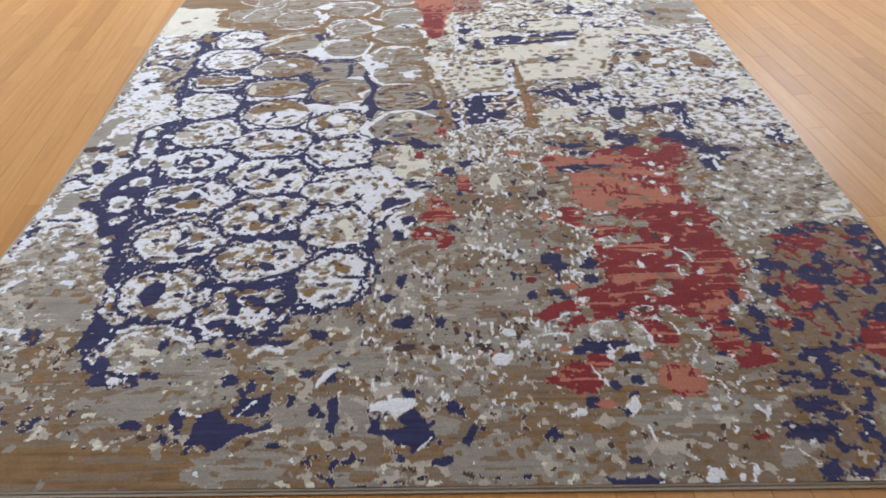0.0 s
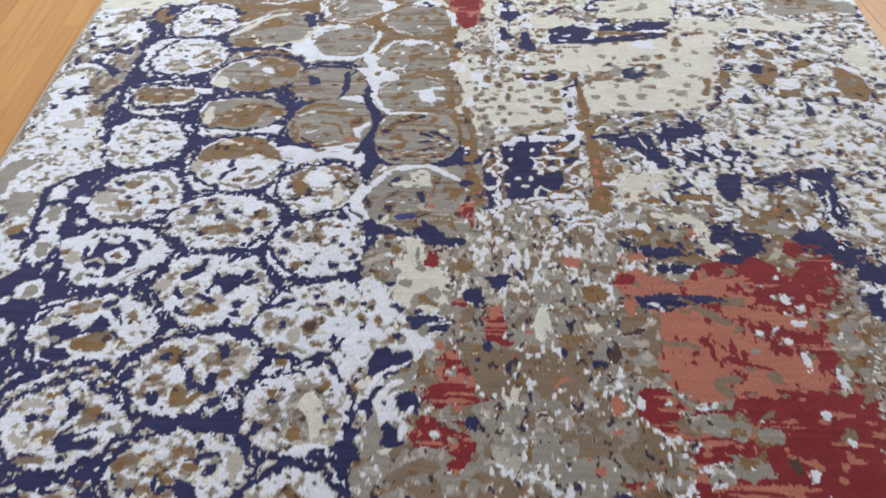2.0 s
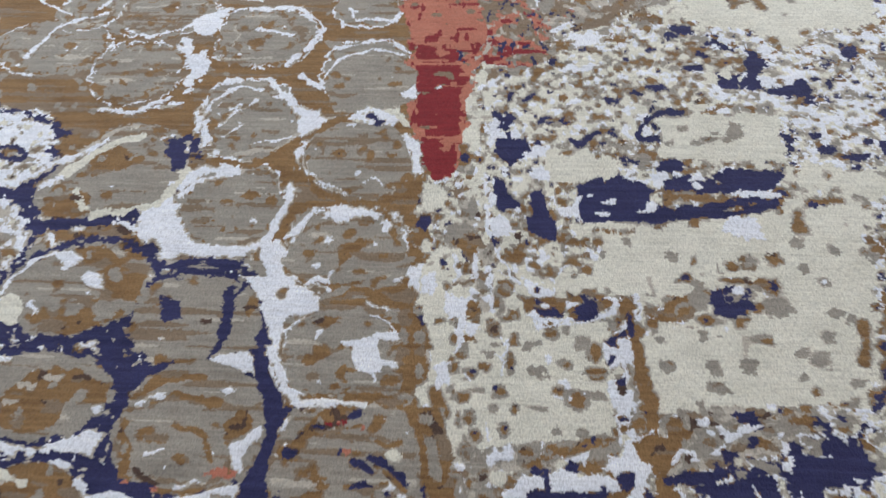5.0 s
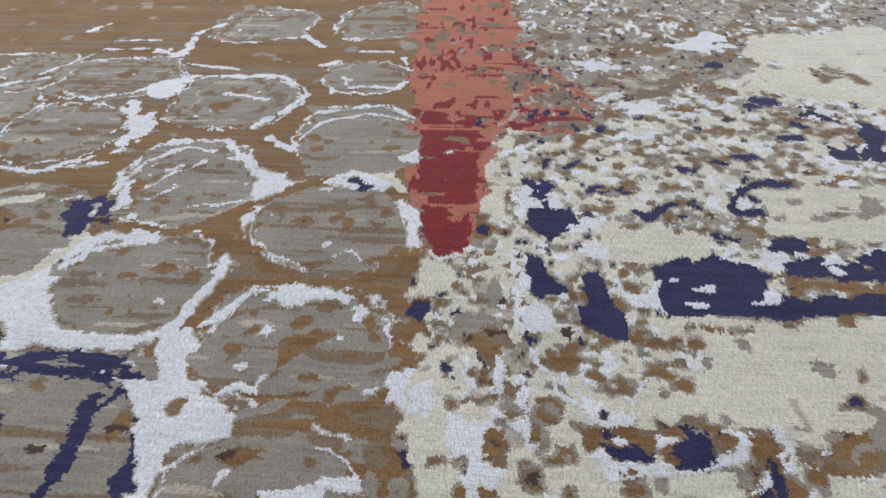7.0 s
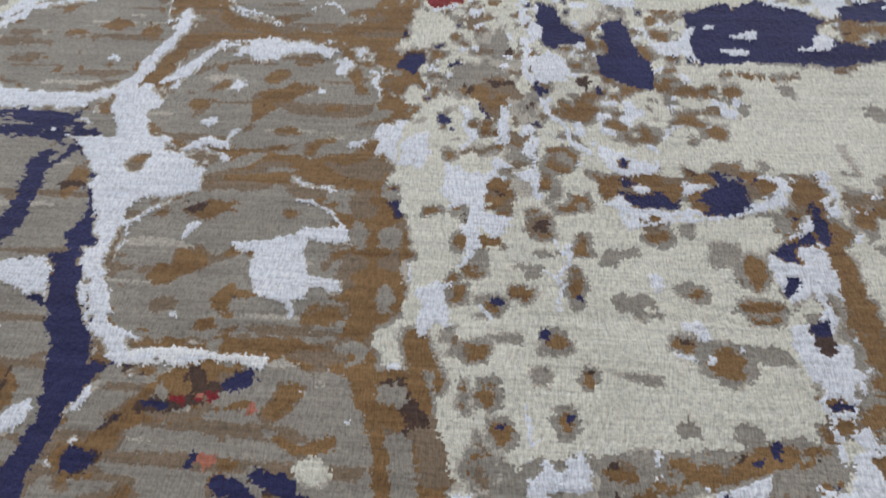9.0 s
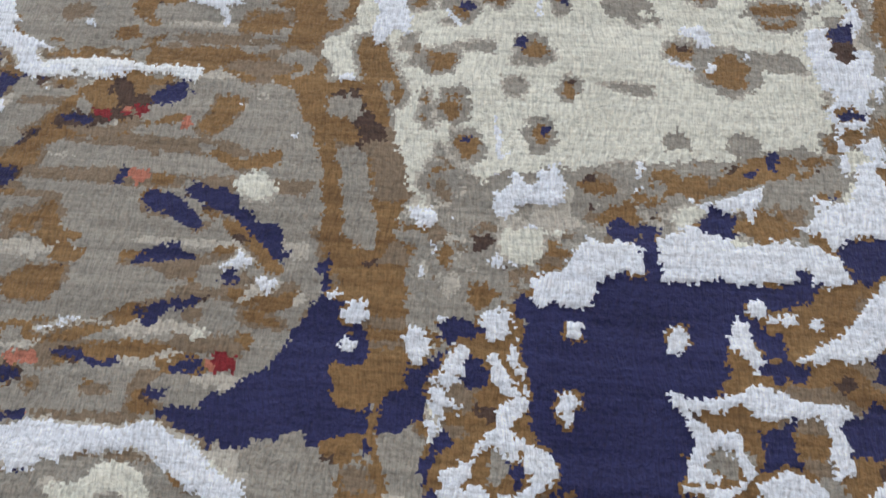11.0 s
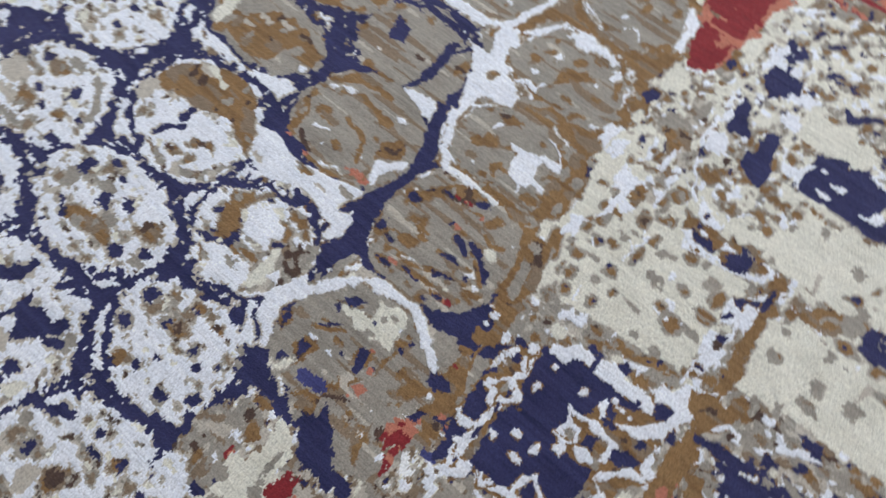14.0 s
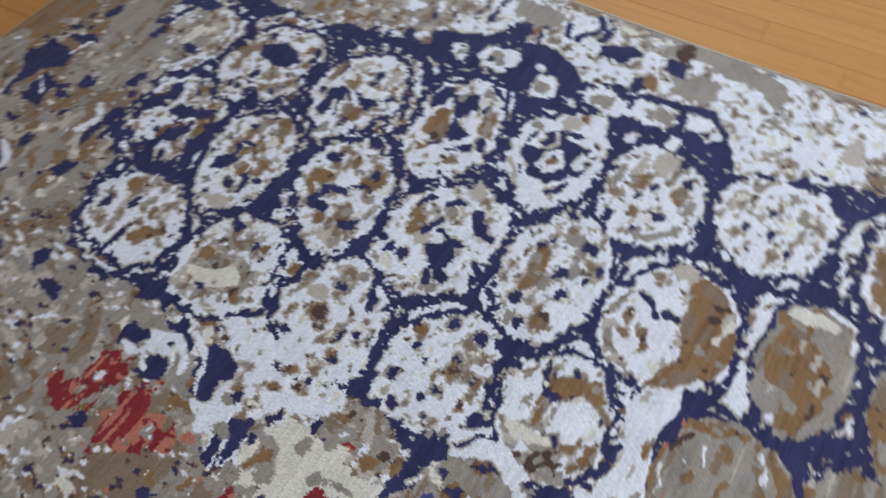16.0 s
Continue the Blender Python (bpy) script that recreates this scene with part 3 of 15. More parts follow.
poly("olive", [(-1.538, 1.213), (-1.39, 1.539), (-1.267, 1.508), (-1.061, 1.528), (-0.954, 1.305), (-1.248, 1.269)], 0.025)
poly("gray_speck", [(-1.441, 1.318), (-1.28, 1.535), (-1.068, 1.502), (-0.937, 1.304), (-1.203, 1.184)], 0.03)
navy_ground = named_part("navy_ground", "dark navy pile ground between the medallions")
poly("navy_ground", [(-1.24, 3.383), (-1.198, 2.895), (-1.184, 2.562), (-1.172, 2.279), (-1.218, 1.966), (-1.235, 1.765), (-1.139, 1.584), (-1.023, 1.5), (-0.97, 1.305), (-0.981, 1.178), (-0.886, 1.043), (-0.775, 1.041), (-0.66, 1.093), (-0.665, 1.211), (-0.429, 1.205), (-0.413, 1.29), (-0.271, 1.308), (-0.226, 1.424), (-0.205, 1.58), (-0.239, 1.757), (-0.243, 2.032), (-0.291, 2.46), (-0.337, 2.836), (-0.612, 3.009), (-0.934, 3.359)], 0.012, navy_ground)
tan_ground = named_part("tan_ground", "streaky tan brown pile ground round the grey medallions")
poly("tan", [(-1.872, 3.668), (-1.648, 3.856), (-0.144, 3.844), (-0.088, 3.208), (-0.06, 3.066), (-0.074, 2.889), (-0.055, 2.716), (0.011, 2.57), (-0.053, 2.467), (-0.089, 2.705), (-0.29, 2.691), (-0.326, 2.88), (-0.404, 2.99), (-0.596, 3.182), (-0.831, 3.394), (-1.119, 3.409)], 0.008, tan_ground)
poly("tan", [(-2.479, 4.48), (-0.198, 4.492), (-0.103, 3.357), (-0.983, 3.314)], 0.01, tan_ground)
poly("cream_plain", [(-1.928, 3.789), (-1.235, 3.711), (-1.212, 3.493), (-1.241, 3.38), (-1.284, 3.331), (-1.399, 3.348), (-1.682, 3.333)], 0.015)
poly("cream_spots", [(-0.085, 3.178), (0.002, 3.53), (0.176, 3.588), (0.548, 3.794), (1.022, 3.791), (1.301, 3.418), (0.925, 2.72), (0.348, 2.714), (0.305, 2.655), (0.011, 2.57), (-0.055, 2.716), (-0.069, 2.889)], 0.012)
poly("cream_speck", [(0.057, 3.457), (0.176, 3.55), (0.495, 3.589), (0.749, 3.571), (0.776, 3.412), (0.698, 3.224), (0.448, 3.219), (0.275, 3.23), (0.133, 3.197), (0.074, 3.241)], 0.02)
poly("cream_speck", [(-0.069, 3.193), (0.039, 3.195), (0.077, 3.017), (0.047, 2.893), (-0.037, 2.89)], 0.015)
poly("white_speck", [(0.923, 4.046), (1.362, 4.001), (1.367, 2.411), (1.354, 1.635), (1.077, 1.646), (1.093, 2.006), (0.958, 2.169), (0.776, 2.307), (0.692, 2.451), (0.691, 2.711), (0.798, 2.878)], 0.02)
poly("white_speck", [(0.136, 3.569), (0.233, 3.668), (0.9, 3.668), (1.405, 3.668), (1.219, 3.22), (0.682, 3.253), (0.386, 3.408), (0.173, 3.44)], 0.02)
poly("white_speck", [(0.016, 2.491), (0.172, 2.274), (0.472, 2.194), (0.65, 2.227), (0.751, 2.4), (0.429, 2.593), (0.29, 2.682)], 0.02)
poly("gray_speck", [(0.947, 2.129), (1.351, 2.148), (1.354, 1.635), (1.079, 1.561), (0.987, 1.592), (0.884, 1.712)], 0.02)
poly("mottle_warm", [(0.009, 2.222), (0.381, 2.237), (0.629, 2.183), (0.459, 2.057), (0.374, 1.946), (0.393, 1.826), (0.222, 1.709), (0.011, 1.697), (-0.025, 1.927)], 0.02)
poly("mottle_light", [(-0.078, 2.337), (0.298, 2.297), (0.49, 2.232), (0.431, 2.063), (0.319, 1.961), (0.103, 1.938), (-0.065, 1.99)], 0.03)
poly("mottle_light", [(0.025, 2.342), (0.142, 2.319), (0.324, 2.311), (0.414, 2.314), (0.395, 2.254), (0.249, 2.21), (0.063, 2.216)], 0.03)
poly("mottle_warm", [(0.279, 1.737), (0.568, 1.788), (0.481, 1.502), (0.331, 1.269), (0.18, 1.112), (-0.028, 1.195), (0.035, 1.466)], 0.03)

# --- reds
red_field = named_part("red_field", "brick red worn pile patch with coral streaks")
poly("red", [(0.617, 2.047), (0.738, 2.131), (0.937, 2.17), (0.884, 1.873), (0.861, 1.698), (0.892, 1.514), (0.845, 1.288), (0.698, 1.197), (0.616, 1.169), (0.548, 1.263), (0.465, 1.234), (0.342, 1.237), (0.281, 1.239), (0.351, 1.302), (0.479, 1.355), (0.499, 1.555), (0.584, 1.679), (0.562, 1.756), (0.606, 1.885)], 0.034, red_field)
coral_field = named_part("coral_field", "faded coral pile patch")
poly("coral", [(0.483, 1.979), (0.628, 2.002), (0.848, 1.991), (0.859, 1.874), (0.768, 1.76), (0.506, 1.752), (0.432, 1.826)], 0.03, coral_field)
poly("red", [(0.594, 2.166), (0.701, 2.142), (0.814, 2.182), (0.942, 2.18), (0.901, 2.019), (0.686, 2.003), (0.589, 2.048)], 0.02, red_field)
poly("coral_worn", [(0.408, 2.077), (0.487, 2.095), (0.59, 2.056), (0.569, 1.989), (0.503, 1.887), (0.423, 1.888), (0.404, 1.985)], 0.025, coral_field)
for e in [(0.818, 1.952, 0.048, 0.023), (0.808, 1.863, 0.024, 0.024), (0.646, 1.829, 0.031, 0.009), (0.567, 1.814, 0.021, 0.009), (0.72, 1.818, 0.036, 0.011)]:
    blob("red", *e, 1.0, red_field)
for e in [[(0.411, 2.024), (0.49, 2.005), (0.575, 2.022)], [(0.476, 2.162), (0.573, 2.149)], [(0.573, 2.009), (0.656, 2.014)], [(0.38, 1.921), (0.43, 1.936)]]:
    stroke(NAVY, e, 0.013, 1.0)
for e in [(0.999, 2.096, 0.072, 0.023), (0.97, 2.032, 0.023, 0.048), (0.938, 2.167, 0.034, 0.023), (0.667, 2.229, 0.046, 0.021), (0.889, 2.27, 0.053, 0.025), (0.769, 2.213, 0.035, 0.021)]:
    blob("navy_camo", *e, 0.8)
for e in [(0.447, 1.888, 0.038, 0.048), (0.421, 1.82, 0.037, 0.036), (0.907, 1.936, 0.022, 0.1)]:
    blob("olive", *e, 1.0)
for e in [(0.746, 1.953, 0.008, 0.015), (0.782, 1.994, 0.008, 0.013), (0.764, 1.897, 0.008, 0.024), (0.772, 1.84, 0.009, 0.009), (0.819, 1.796, 0.007, 0.018)]:
    blob(BEIGE, e[0], e[1], 1.4 * e[2], 1.4 * e[3], 0.6)
    blob(ICE, *e, 0.6)
camo = named_part("mottled_corner", "brown, navy and red mottled pile corner")
poly("camo_red", [(0.991, 1.578), (1.152, 1.657), (1.285, 1.638), (1.423, 1.632), (1.477, 1.238), (1.273, 1.015), (1.028, 1.073), (0.95, 1.231), (0.914, 1.342)], 0.02, camo)
poly("camo", [(0.777, 1.257), (0.958, 1.252), (1.102, 1.054), (1.363, 0.947), (1.341, 0.731), (0.863, 0.765), (0.882, 0.989), (0.755, 1.098)], 0.02, camo)

# --- oval medallions, column by column
for e in [
    ("ice", -1.05, 3.248, 0.128, 0.127, None), ("ice", -1.042, 3.018, 0.15, 0.134, None), ("ice", -1.031, 2.775, 0.128, 0.101, "brown_core"),
    ("ice", -1.003, 2.554, 0.133, 0.118, None), ("ice", -0.942, 2.315, 0.152, 0.121, None), ("navy_labyrinth", -0.917, 2.099, 0.153, 0.119, None),
    ("labyrinth", -0.881, 1.869, 0.163, 0.118, "brown_core"), ("labyrinth", -0.855, 1.641, 0.165, 0.128, None), ("labyrinth", -0.826, 1.389, 0.162, 0.135, None),
    ("gray_speck", -0.8, 1.173, 0.141, 0.092, None),
]:
    medallion(e[0], e[1], e[2], 0.96 * e[3], 0.945 * e[4], rim_w=0.014, core=e[5], outline=NAVY, dashes=e[0] == "labyrinth")
for e in [
    ("brown_core", -0.766, 2.955, 0.165, 0.134, None), ("brown_core", -0.742, 2.692, 0.149, 0.129, None), ("ice_plain", -0.694, 2.454, 0.157, 0.134, None),
    ("ice_plain", -0.661, 2.232, 0.163, 0.118, None), ("ice_plain", -0.627, 1.996, 0.157, 0.128, None), ("labyrinth", -0.605, 1.764, 0.155, 0.12, None),
    ("labyrinth", -0.57, 1.523, 0.152, 0.109, None), ("labyrinth", -0.565, 1.315, 0.14, 0.11, None),
]:
    medallion(e[0], e[1], e[2], 0.96 * e[3], 0.945 * e[4], rim_w=0.014, core=e[5], outline=NAVY, dashes=e[0] == "labyrinth")
for e in [
    ("taupe_navy", -0.494, 2.867, 0.136, 0.109, TAUPE), ("taupe", -0.449, 2.656, 0.131, 0.098, BEIGE), ("ice_plain", -0.445, 2.389, 0.12, 0.111, ICE),
    ("ice_plain", -0.385, 2.146, 0.13, 0.108, ICE), ("ice_plain", -0.365, 1.93, 0.13, 0.11, ICE), ("labyrinth", -0.337, 1.7, 0.136, 0.128, ICE), ("labyrinth", -0.322, 1.446, 0.128, 0.131, ICE),
]:
    medallion(e[0], e[1], e[2], 0.97 * e[3], 0.96 * e[4], rim=e[5], outline=NAVY, dashes=e[0] == "labyrinth", lines=e[0] in ("taupe", "taupe_navy"))
THIN = "grey-brown oval medallion with a thin broken pale outline"
for e in [
    (-0.483, 3.13, 0.118, 0.104), (-0.221, 3.026, 0.128, 0.103), (-0.205, 2.793, 0.112, 0.085), (-0.228, 3.264, 0.121, 0.115), (-0.226, 3.51, 0.118, 0.106), (-0.493, 3.375, 0.116, 0.11),
    (-0.498, 3.635, 0.128, 0.114), (-0.253, 3.745, 0.091, 0.08), (-0.791, 3.51, 0.112, 0.113), (-1.034, 3.598, 0.143, 0.106), (-0.788, 3.726, 0.146, 0.104), (-0.752, 3.215, 0.144, 0.125),
    (-0.263, 4.038, 0.109, 0.109), (-0.548, 4.013, 0.125, 0.103), (-0.983, 3.748, 0.088, 0.102),
]:
    medallion("taupe", *e, rim_w=0.005, label=THIN, broken=1.6, lines=True)
blob("tan_cap", -0.79, 3.251, 0.112, 0.075, 0.6)
blob("tan_cap", -0.696, 3.158, 0.063, 0.038, 0.6)
medallion("taupe_navy", -0.17, 2.575, 0.129, 0.111, rim=TAUPE, label="grey oval medallion with navy and brown marks")
medallion("arc", -0.149, 2.322, 0.138, 0.141, rim=BEIGE, label="grey and cream oval medallion under a white arc")

def worm(pts, w, yarn=ICE, edge=TAN):
    """A pale crooked line with a brown edge."""
    stroke(edge, pts, w * 1.55, 0.5)
    stroke(yarn, pts, w, 0.6)


# far columns
for e in [
    [(-0.317, 3.189), (-0.271, 3.169)], [(-0.847, 3.385), (-0.769, 3.375), (-0.656, 3.409)], [(-1.173, 3.824), (-1.114, 3.757), (-1.031, 3.722)], [(-1.091, 3.554), (-1.049, 3.667), (-0.934, 3.722)],
]:
    stroke(ICE, e, 0.0042, 0.8)
for e in [[(-0.605, 3.161), (-0.554, 3.208), (-0.5, 3.227)], [(-0.604, 3.13), (-0.566, 3.057), (-0.536, 3.025), (-0.448, 3.027), (-0.41, 3.044)], [(-0.356, 3.153), (-0.367, 3.083), (-0.409, 3.037)]]:
    stroke(ICE, e, 0.007, 0.7)
poly("ice_plain", [(-0.669, 3.109), (-0.605, 3.144), (-0.55, 3.031), (-0.559, 2.999), (-0.593, 2.983), (-0.636, 3.044)], 0.006)
poly("ice_mottle", [(-0.58, 2.538), (-0.487, 2.531), (-0.343, 2.558), (-0.34, 2.486), (-0.362, 2.446), (-0.561, 2.477)], 0.012)
stroke(CREAM, [(-0.799, 3.14), (-0.748, 3.117), (-0.657, 3.126), (-0.621, 3.196), (-0.607, 3.269)], 0.006, 0.8)
stroke(CREAM, [(-0.801, 3.292), (-0.74, 3.335)], 0.007, 0.8)
for e in [[(-0.562, 2.686), (-0.538, 2.723), (-0.495, 2.75)], [(-0.556, 2.616), (-0.531, 2.583), (-0.494, 2.567), (-0.431, 2.566)], [(-0.479, 2.63), (-0.429, 2.655), (-0.389, 2.634)], [(-0.37, 2.695), (-0.337, 2.638), (-0.359, 2.581)], [(-0.762, 3.513), (-0.728, 3.503)], [(-0.842, 3.231), (-0.734, 3.252)], [(-0.822, 3.125), (-0.746, 3.102)], [(-0.233, 3.058), (-0.156, 3.052)]]:
    stroke("tan_cap", e, 0.009, 0.8)
for e in [[(-0.539, 2.687), (-0.508, 2.707)], [(-0.397, 2.716), (-0.381, 2.722)], [(-0.49, 2.563), (-0.465, 2.572)]]:
    stroke(ICE, e, 0.006, 0.6)
for e in [[(-0.391, 2.58), (-0.36, 2.587)], [(-0.532, 2.569), (-0.517, 2.562)]]:
    stroke(CORAL, e, 0.005, 0.8)
for e in [(-0.55, 2.889, 0.027, 0.021), (-0.426, 2.858, 0.014, 0.039), (-0.639, 3.268, 0.026, 0.023), (-0.626, 3.008, 0.016, 0.016), (-0.446, 2.808, 0.021, 0.011)]:
    blob(NAVY, *e, 0.5)
blob(ICE, -0.385, 2.782, 0.031, 0.018)
for e in [[(-1.042, 3.264), (-1.02, 3.284), (-0.98, 3.294)], [(-1.024, 3.255), (-0.99, 3.243)]]:
    stroke(NAVY, e, 0.006, 0.8)

# --- marks inside the medallions that the eye comes close to
for e in [(-0.161, 2.687, 0.013, 0.01), (-0.27, 2.619, 0.015, 0.01), (-0.144, 2.604, 0.021, 0.009), (-0.153, 2.57, 0.022, 0.007), (-0.117, 2.505, 0.009, 0.005), (-0.248, 2.526, 0.008, 0.01), (-0.277, 2.545, 0.007, 0.012), (-0.228, 2.49, 0.015, 0.004)]:
    blob(NAVY, *e, 0.4)
for e in [[(-0.132, 2.623), (-0.103, 2.607), (-0.078, 2.58), (-0.072, 2.57)], [(-0.165, 2.533), (-0.124, 2.548)], [(-0.203, 2.506), (-0.158, 2.509)], [(-0.24, 2.664), (-0.183, 2.674)]]:
    stroke(NAVY, e, 0.007, 0.6)
for e in [(-0.213, 2.583, 0.017, 0.012), (-0.175, 2.659, 0.021, 0.007), (-0.117, 2.6, 0.014, 0.012), (-0.075, 2.558, 0.03, 0.011), (-0.228, 2.654, 0.032, 0.007), (-0.277, 2.632, 0.011, 0.01), (-0.144, 2.521, 0.06, 0.007), (-0.234, 2.509, 0.031, 0.006), (-0.126, 2.586, 0.016, 0.011), (-0.179, 2.487, 0.01, 0.005)]:
    blob("tan_cap", *e, 0.5)
for e in [(-0.216, 2.503, 0.008, 0.004), (-0.097, 2.506, 0.01, 0.007), (-0.171, 2.626, 0.004, 0.008), (-0.194, 2.671, 0.012, 0.003)]:
    blob(CORAL, *e, 0.4)
blob(CREAM, -0.101, 2.625, 0.019, 0.01)
blob(CREAM, -0.113, 2.526, 0.007, 0.006)
stroke(ICE, [(-0.217, 2.523), (-0.167, 2.529)], 0.003)
blob("gray_speck", -0.434, 2.377, 0.082, 0.08, 0.15)
for e in [(-0.472, 2.427, 0.044, 0.015), (-0.482, 2.338, 0.022, 0.028), (-0.383, 2.385, 0.019, 0.029), (-0.401, 2.318, 0.036, 0.013)]:
    blob("tan_cap", *e, 0.7)
for e in [[(-0.495, 2.379), (-0.48, 2.404), (-0.436, 2.412), (-0.401, 2.396)], [(-0.458, 2.357), (-0.426, 2.377), (-0.392, 2.365), (-0.398, 2.332), (-0.441, 2.328)], [(-0.476, 2.317), (-0.439, 2.296), (-0.388, 2.299)], [(-0.447, 2.395), (-0.431, 2.369)], [(-0.394, 2.434), (-0.364, 2.396), (-0.354, 2.348)]]:
    stroke(ICE, e, 0.009, 0.9)
blob(CREAM, -0.427, 2.355, 0.019, 0.016, 0.5)
# the medallion under the arc
poly("taupe", [(-0.291, 2.374), (-0.249, 2.41), (-0.142, 2.452), (-0.079, 2.428), (-0.03, 2.396), (-0.01, 2.331), (0.003, 2.203), (-0.121, 2.178), (-0.193, 2.19), (-0.256, 2.216), (-0.29, 2.29)], 0.004)
for e in [[(-0.238, 2.395), (-0.214, 2.387), (-0.188, 2.4), (-0.18, 2.429), (-0.127, 2.448), (-0.106, 2.395), (-0.125, 2.376), (-0.167, 2.375), (-0.178, 2.388), (-0.209, 2.37)], [(-0.228, 2.33), (-0.204, 2.348), (-0.166, 2.37), (-0.155, 2.31), (-0.184, 2.297), (-0.201, 2.279), (-0.21, 2.237), (-0.244, 2.224), (-0.254, 2.236), (-0.215, 2.278)]]:
    poly("cream_spots", e, 0.005)
for e in [[(-0.158, 2.349), (-0.135, 2.36), (-0.126, 2.336), (-0.137, 2.312), (-0.153, 2.316)], [(-0.24, 2.293), (-0.22, 2.304), (-0.223, 2.263), (-0.237, 2.245), (-0.244, 2.257)], [(-0.146, 2.256), (-0.123, 2.223), (-0.087, 2.211), (-0.05, 2.199), (-0.139, 2.168), (-0.141, 2.206), (-0.135, 2.24)], [(-0.281, 2.253), (-0.249, 2.243), (-0.227, 2.221), (-0.221, 2.164), (-0.254, 2.158), (-0.277, 2.212)], [(-0.037, 2.394), (0.004, 2.402), (0.011, 2.386), (-0.026, 2.374)]]:
    poly(NAVY, e, 0.004)
for e in [[(-0.261, 2.385), (-0.232, 2.403), (-0.213, 2.417)], [(-0.244, 2.335), (-0.213, 2.359)], [(-0.297, 2.316), (-0.297, 2.289)]]:
    stroke(NAVY, e, 0.008, 0.6)
stroke(DARK, [(-0.091, 2.417), (-0.113, 2.385), (-0.118, 2.351), (-0.103, 2.319)], 0.0028, 0.8)
stroke(DARK, [(-0.14, 2.259), (-0.077, 2.288), (-0.045, 2.301)], 0.0028, 0.8)
poly(SLATE, [(-0.196, 2.258), (-0.178, 2.272), (-0.156, 2.256), (-0.166, 2.239), (-0.188, 2.239)], 0.003)
for e in [[(-0.164, 2.3), (-0.132, 2.314), (-0.112, 2.298), (-0.123, 2.278), (-0.146, 2.256), (-0.162, 2.275)], [(-0.195, 2.22), (-0.169, 2.234), (-0.139, 2.233), (-0.139, 2.205), (-0.18, 2.193)], [(-0.127, 2.433), (-0.107, 2.423), (-0.119, 2.351), (-0.135, 2.375)]]:
    poly("olive", e, 0.004)
for e in [(-0.169, 2.281, 0.012, 0.01), (-0.113, 2.303, 0.013, 0.012), (-0.123, 2.331, 0.005, 0.012), (-0.138, 2.362, 0.006, 0.006), (0.024, 2.353, 0.007, 0.007), (0.034, 2.34, 0.017, 0.003)]:
    blob(CORAL, *e, 0.4)
poly(CORAL, [(-0.036, 2.293), (-0.02, 2.312), (0.002, 2.314), (0.002, 2.292), (-0.011, 2.27), (-0.029, 2.273)], 0.005)
poly(RED, [(-0.011, 2.303), (0.006, 2.293), (-0.003, 2.272), (-0.006, 2.253), (0.017, 2.238), (0.016, 2.224), (0, 2.235), (-0.01, 2.265)], 0.004)
blob(WHITE, -0.106, 2.287, 0.01, 0.005)
stroke(ICE, [(-0.236, 2.395), (-0.222, 2.376), (-0.202, 2.384)], 0.006, 0.6)
poly("tan_cap", [(-0.047, 2.477), (0.02, 2.496), (0.043, 2.409), (0.05, 2.343), (0.001, 2.319), (-0.023, 2.369), (-0.025, 2.41)], 0.006)
for e in [(-0.053, 2.44, 0.018, 0.032), (0.019, 2.447, 0.014, 0.042), (0.018, 2.405, 0.012, 0.014), (-0.028, 2.434, 0.011, 0.014)]:
    blob("taupe", *e, 0.4)
for e in [(-0.005, 2.428, 0.006, 0.005), (0.001, 2.458, 0.005, 0.006), (0.001, 2.364, 0.007, 0.005), (0.011, 2.332, 0.018, 0.005), (0.042, 2.348, 0.013, 0.006)]:
    blob(NAVY, *e, 0.5)
blob(SLATE, 0.049, 2.298, 0.017, 0.014)
blob("olive", 0.028, 2.317, 0.038, 0.012)
stroke(WHITE, [(0.02, 2.271), (0.037, 2.249), (0.046, 2.257)], 0.005, 0.7)
for e in [(-0.069, 2.361, 0.015, 0.008), (-0.078, 2.325, 0.007, 0.008), (-0.056, 2.383, 0.011, 0.006), (-0.084, 2.257, 0.007, 0.008), (-0.101, 2.228, 0.007, 0.008), (-0.038, 2.234, 0.016, 0.016)]:
    blob("olive", *e, 0.5)
poly("mottle_light", [(-0.25, 1.965), (-0.253, 2.114), (-0.22, 2.187), (-0.001, 2.154), (-0.029, 1.96), (-0.097, 1.934)], 0.02)
for e in [(-0.185, 2.094, 0.012, 0.01), (-0.087, 2.115, 0.015, 0.013)]:
    blob("red", *e, 0.6)
stroke(NAVY, [(-0.248, 2.213), (-0.186, 2.2), (-0.148, 2.18), (-0.087, 2.189), (-0.016, 2.17)], 0.013, 0.6)
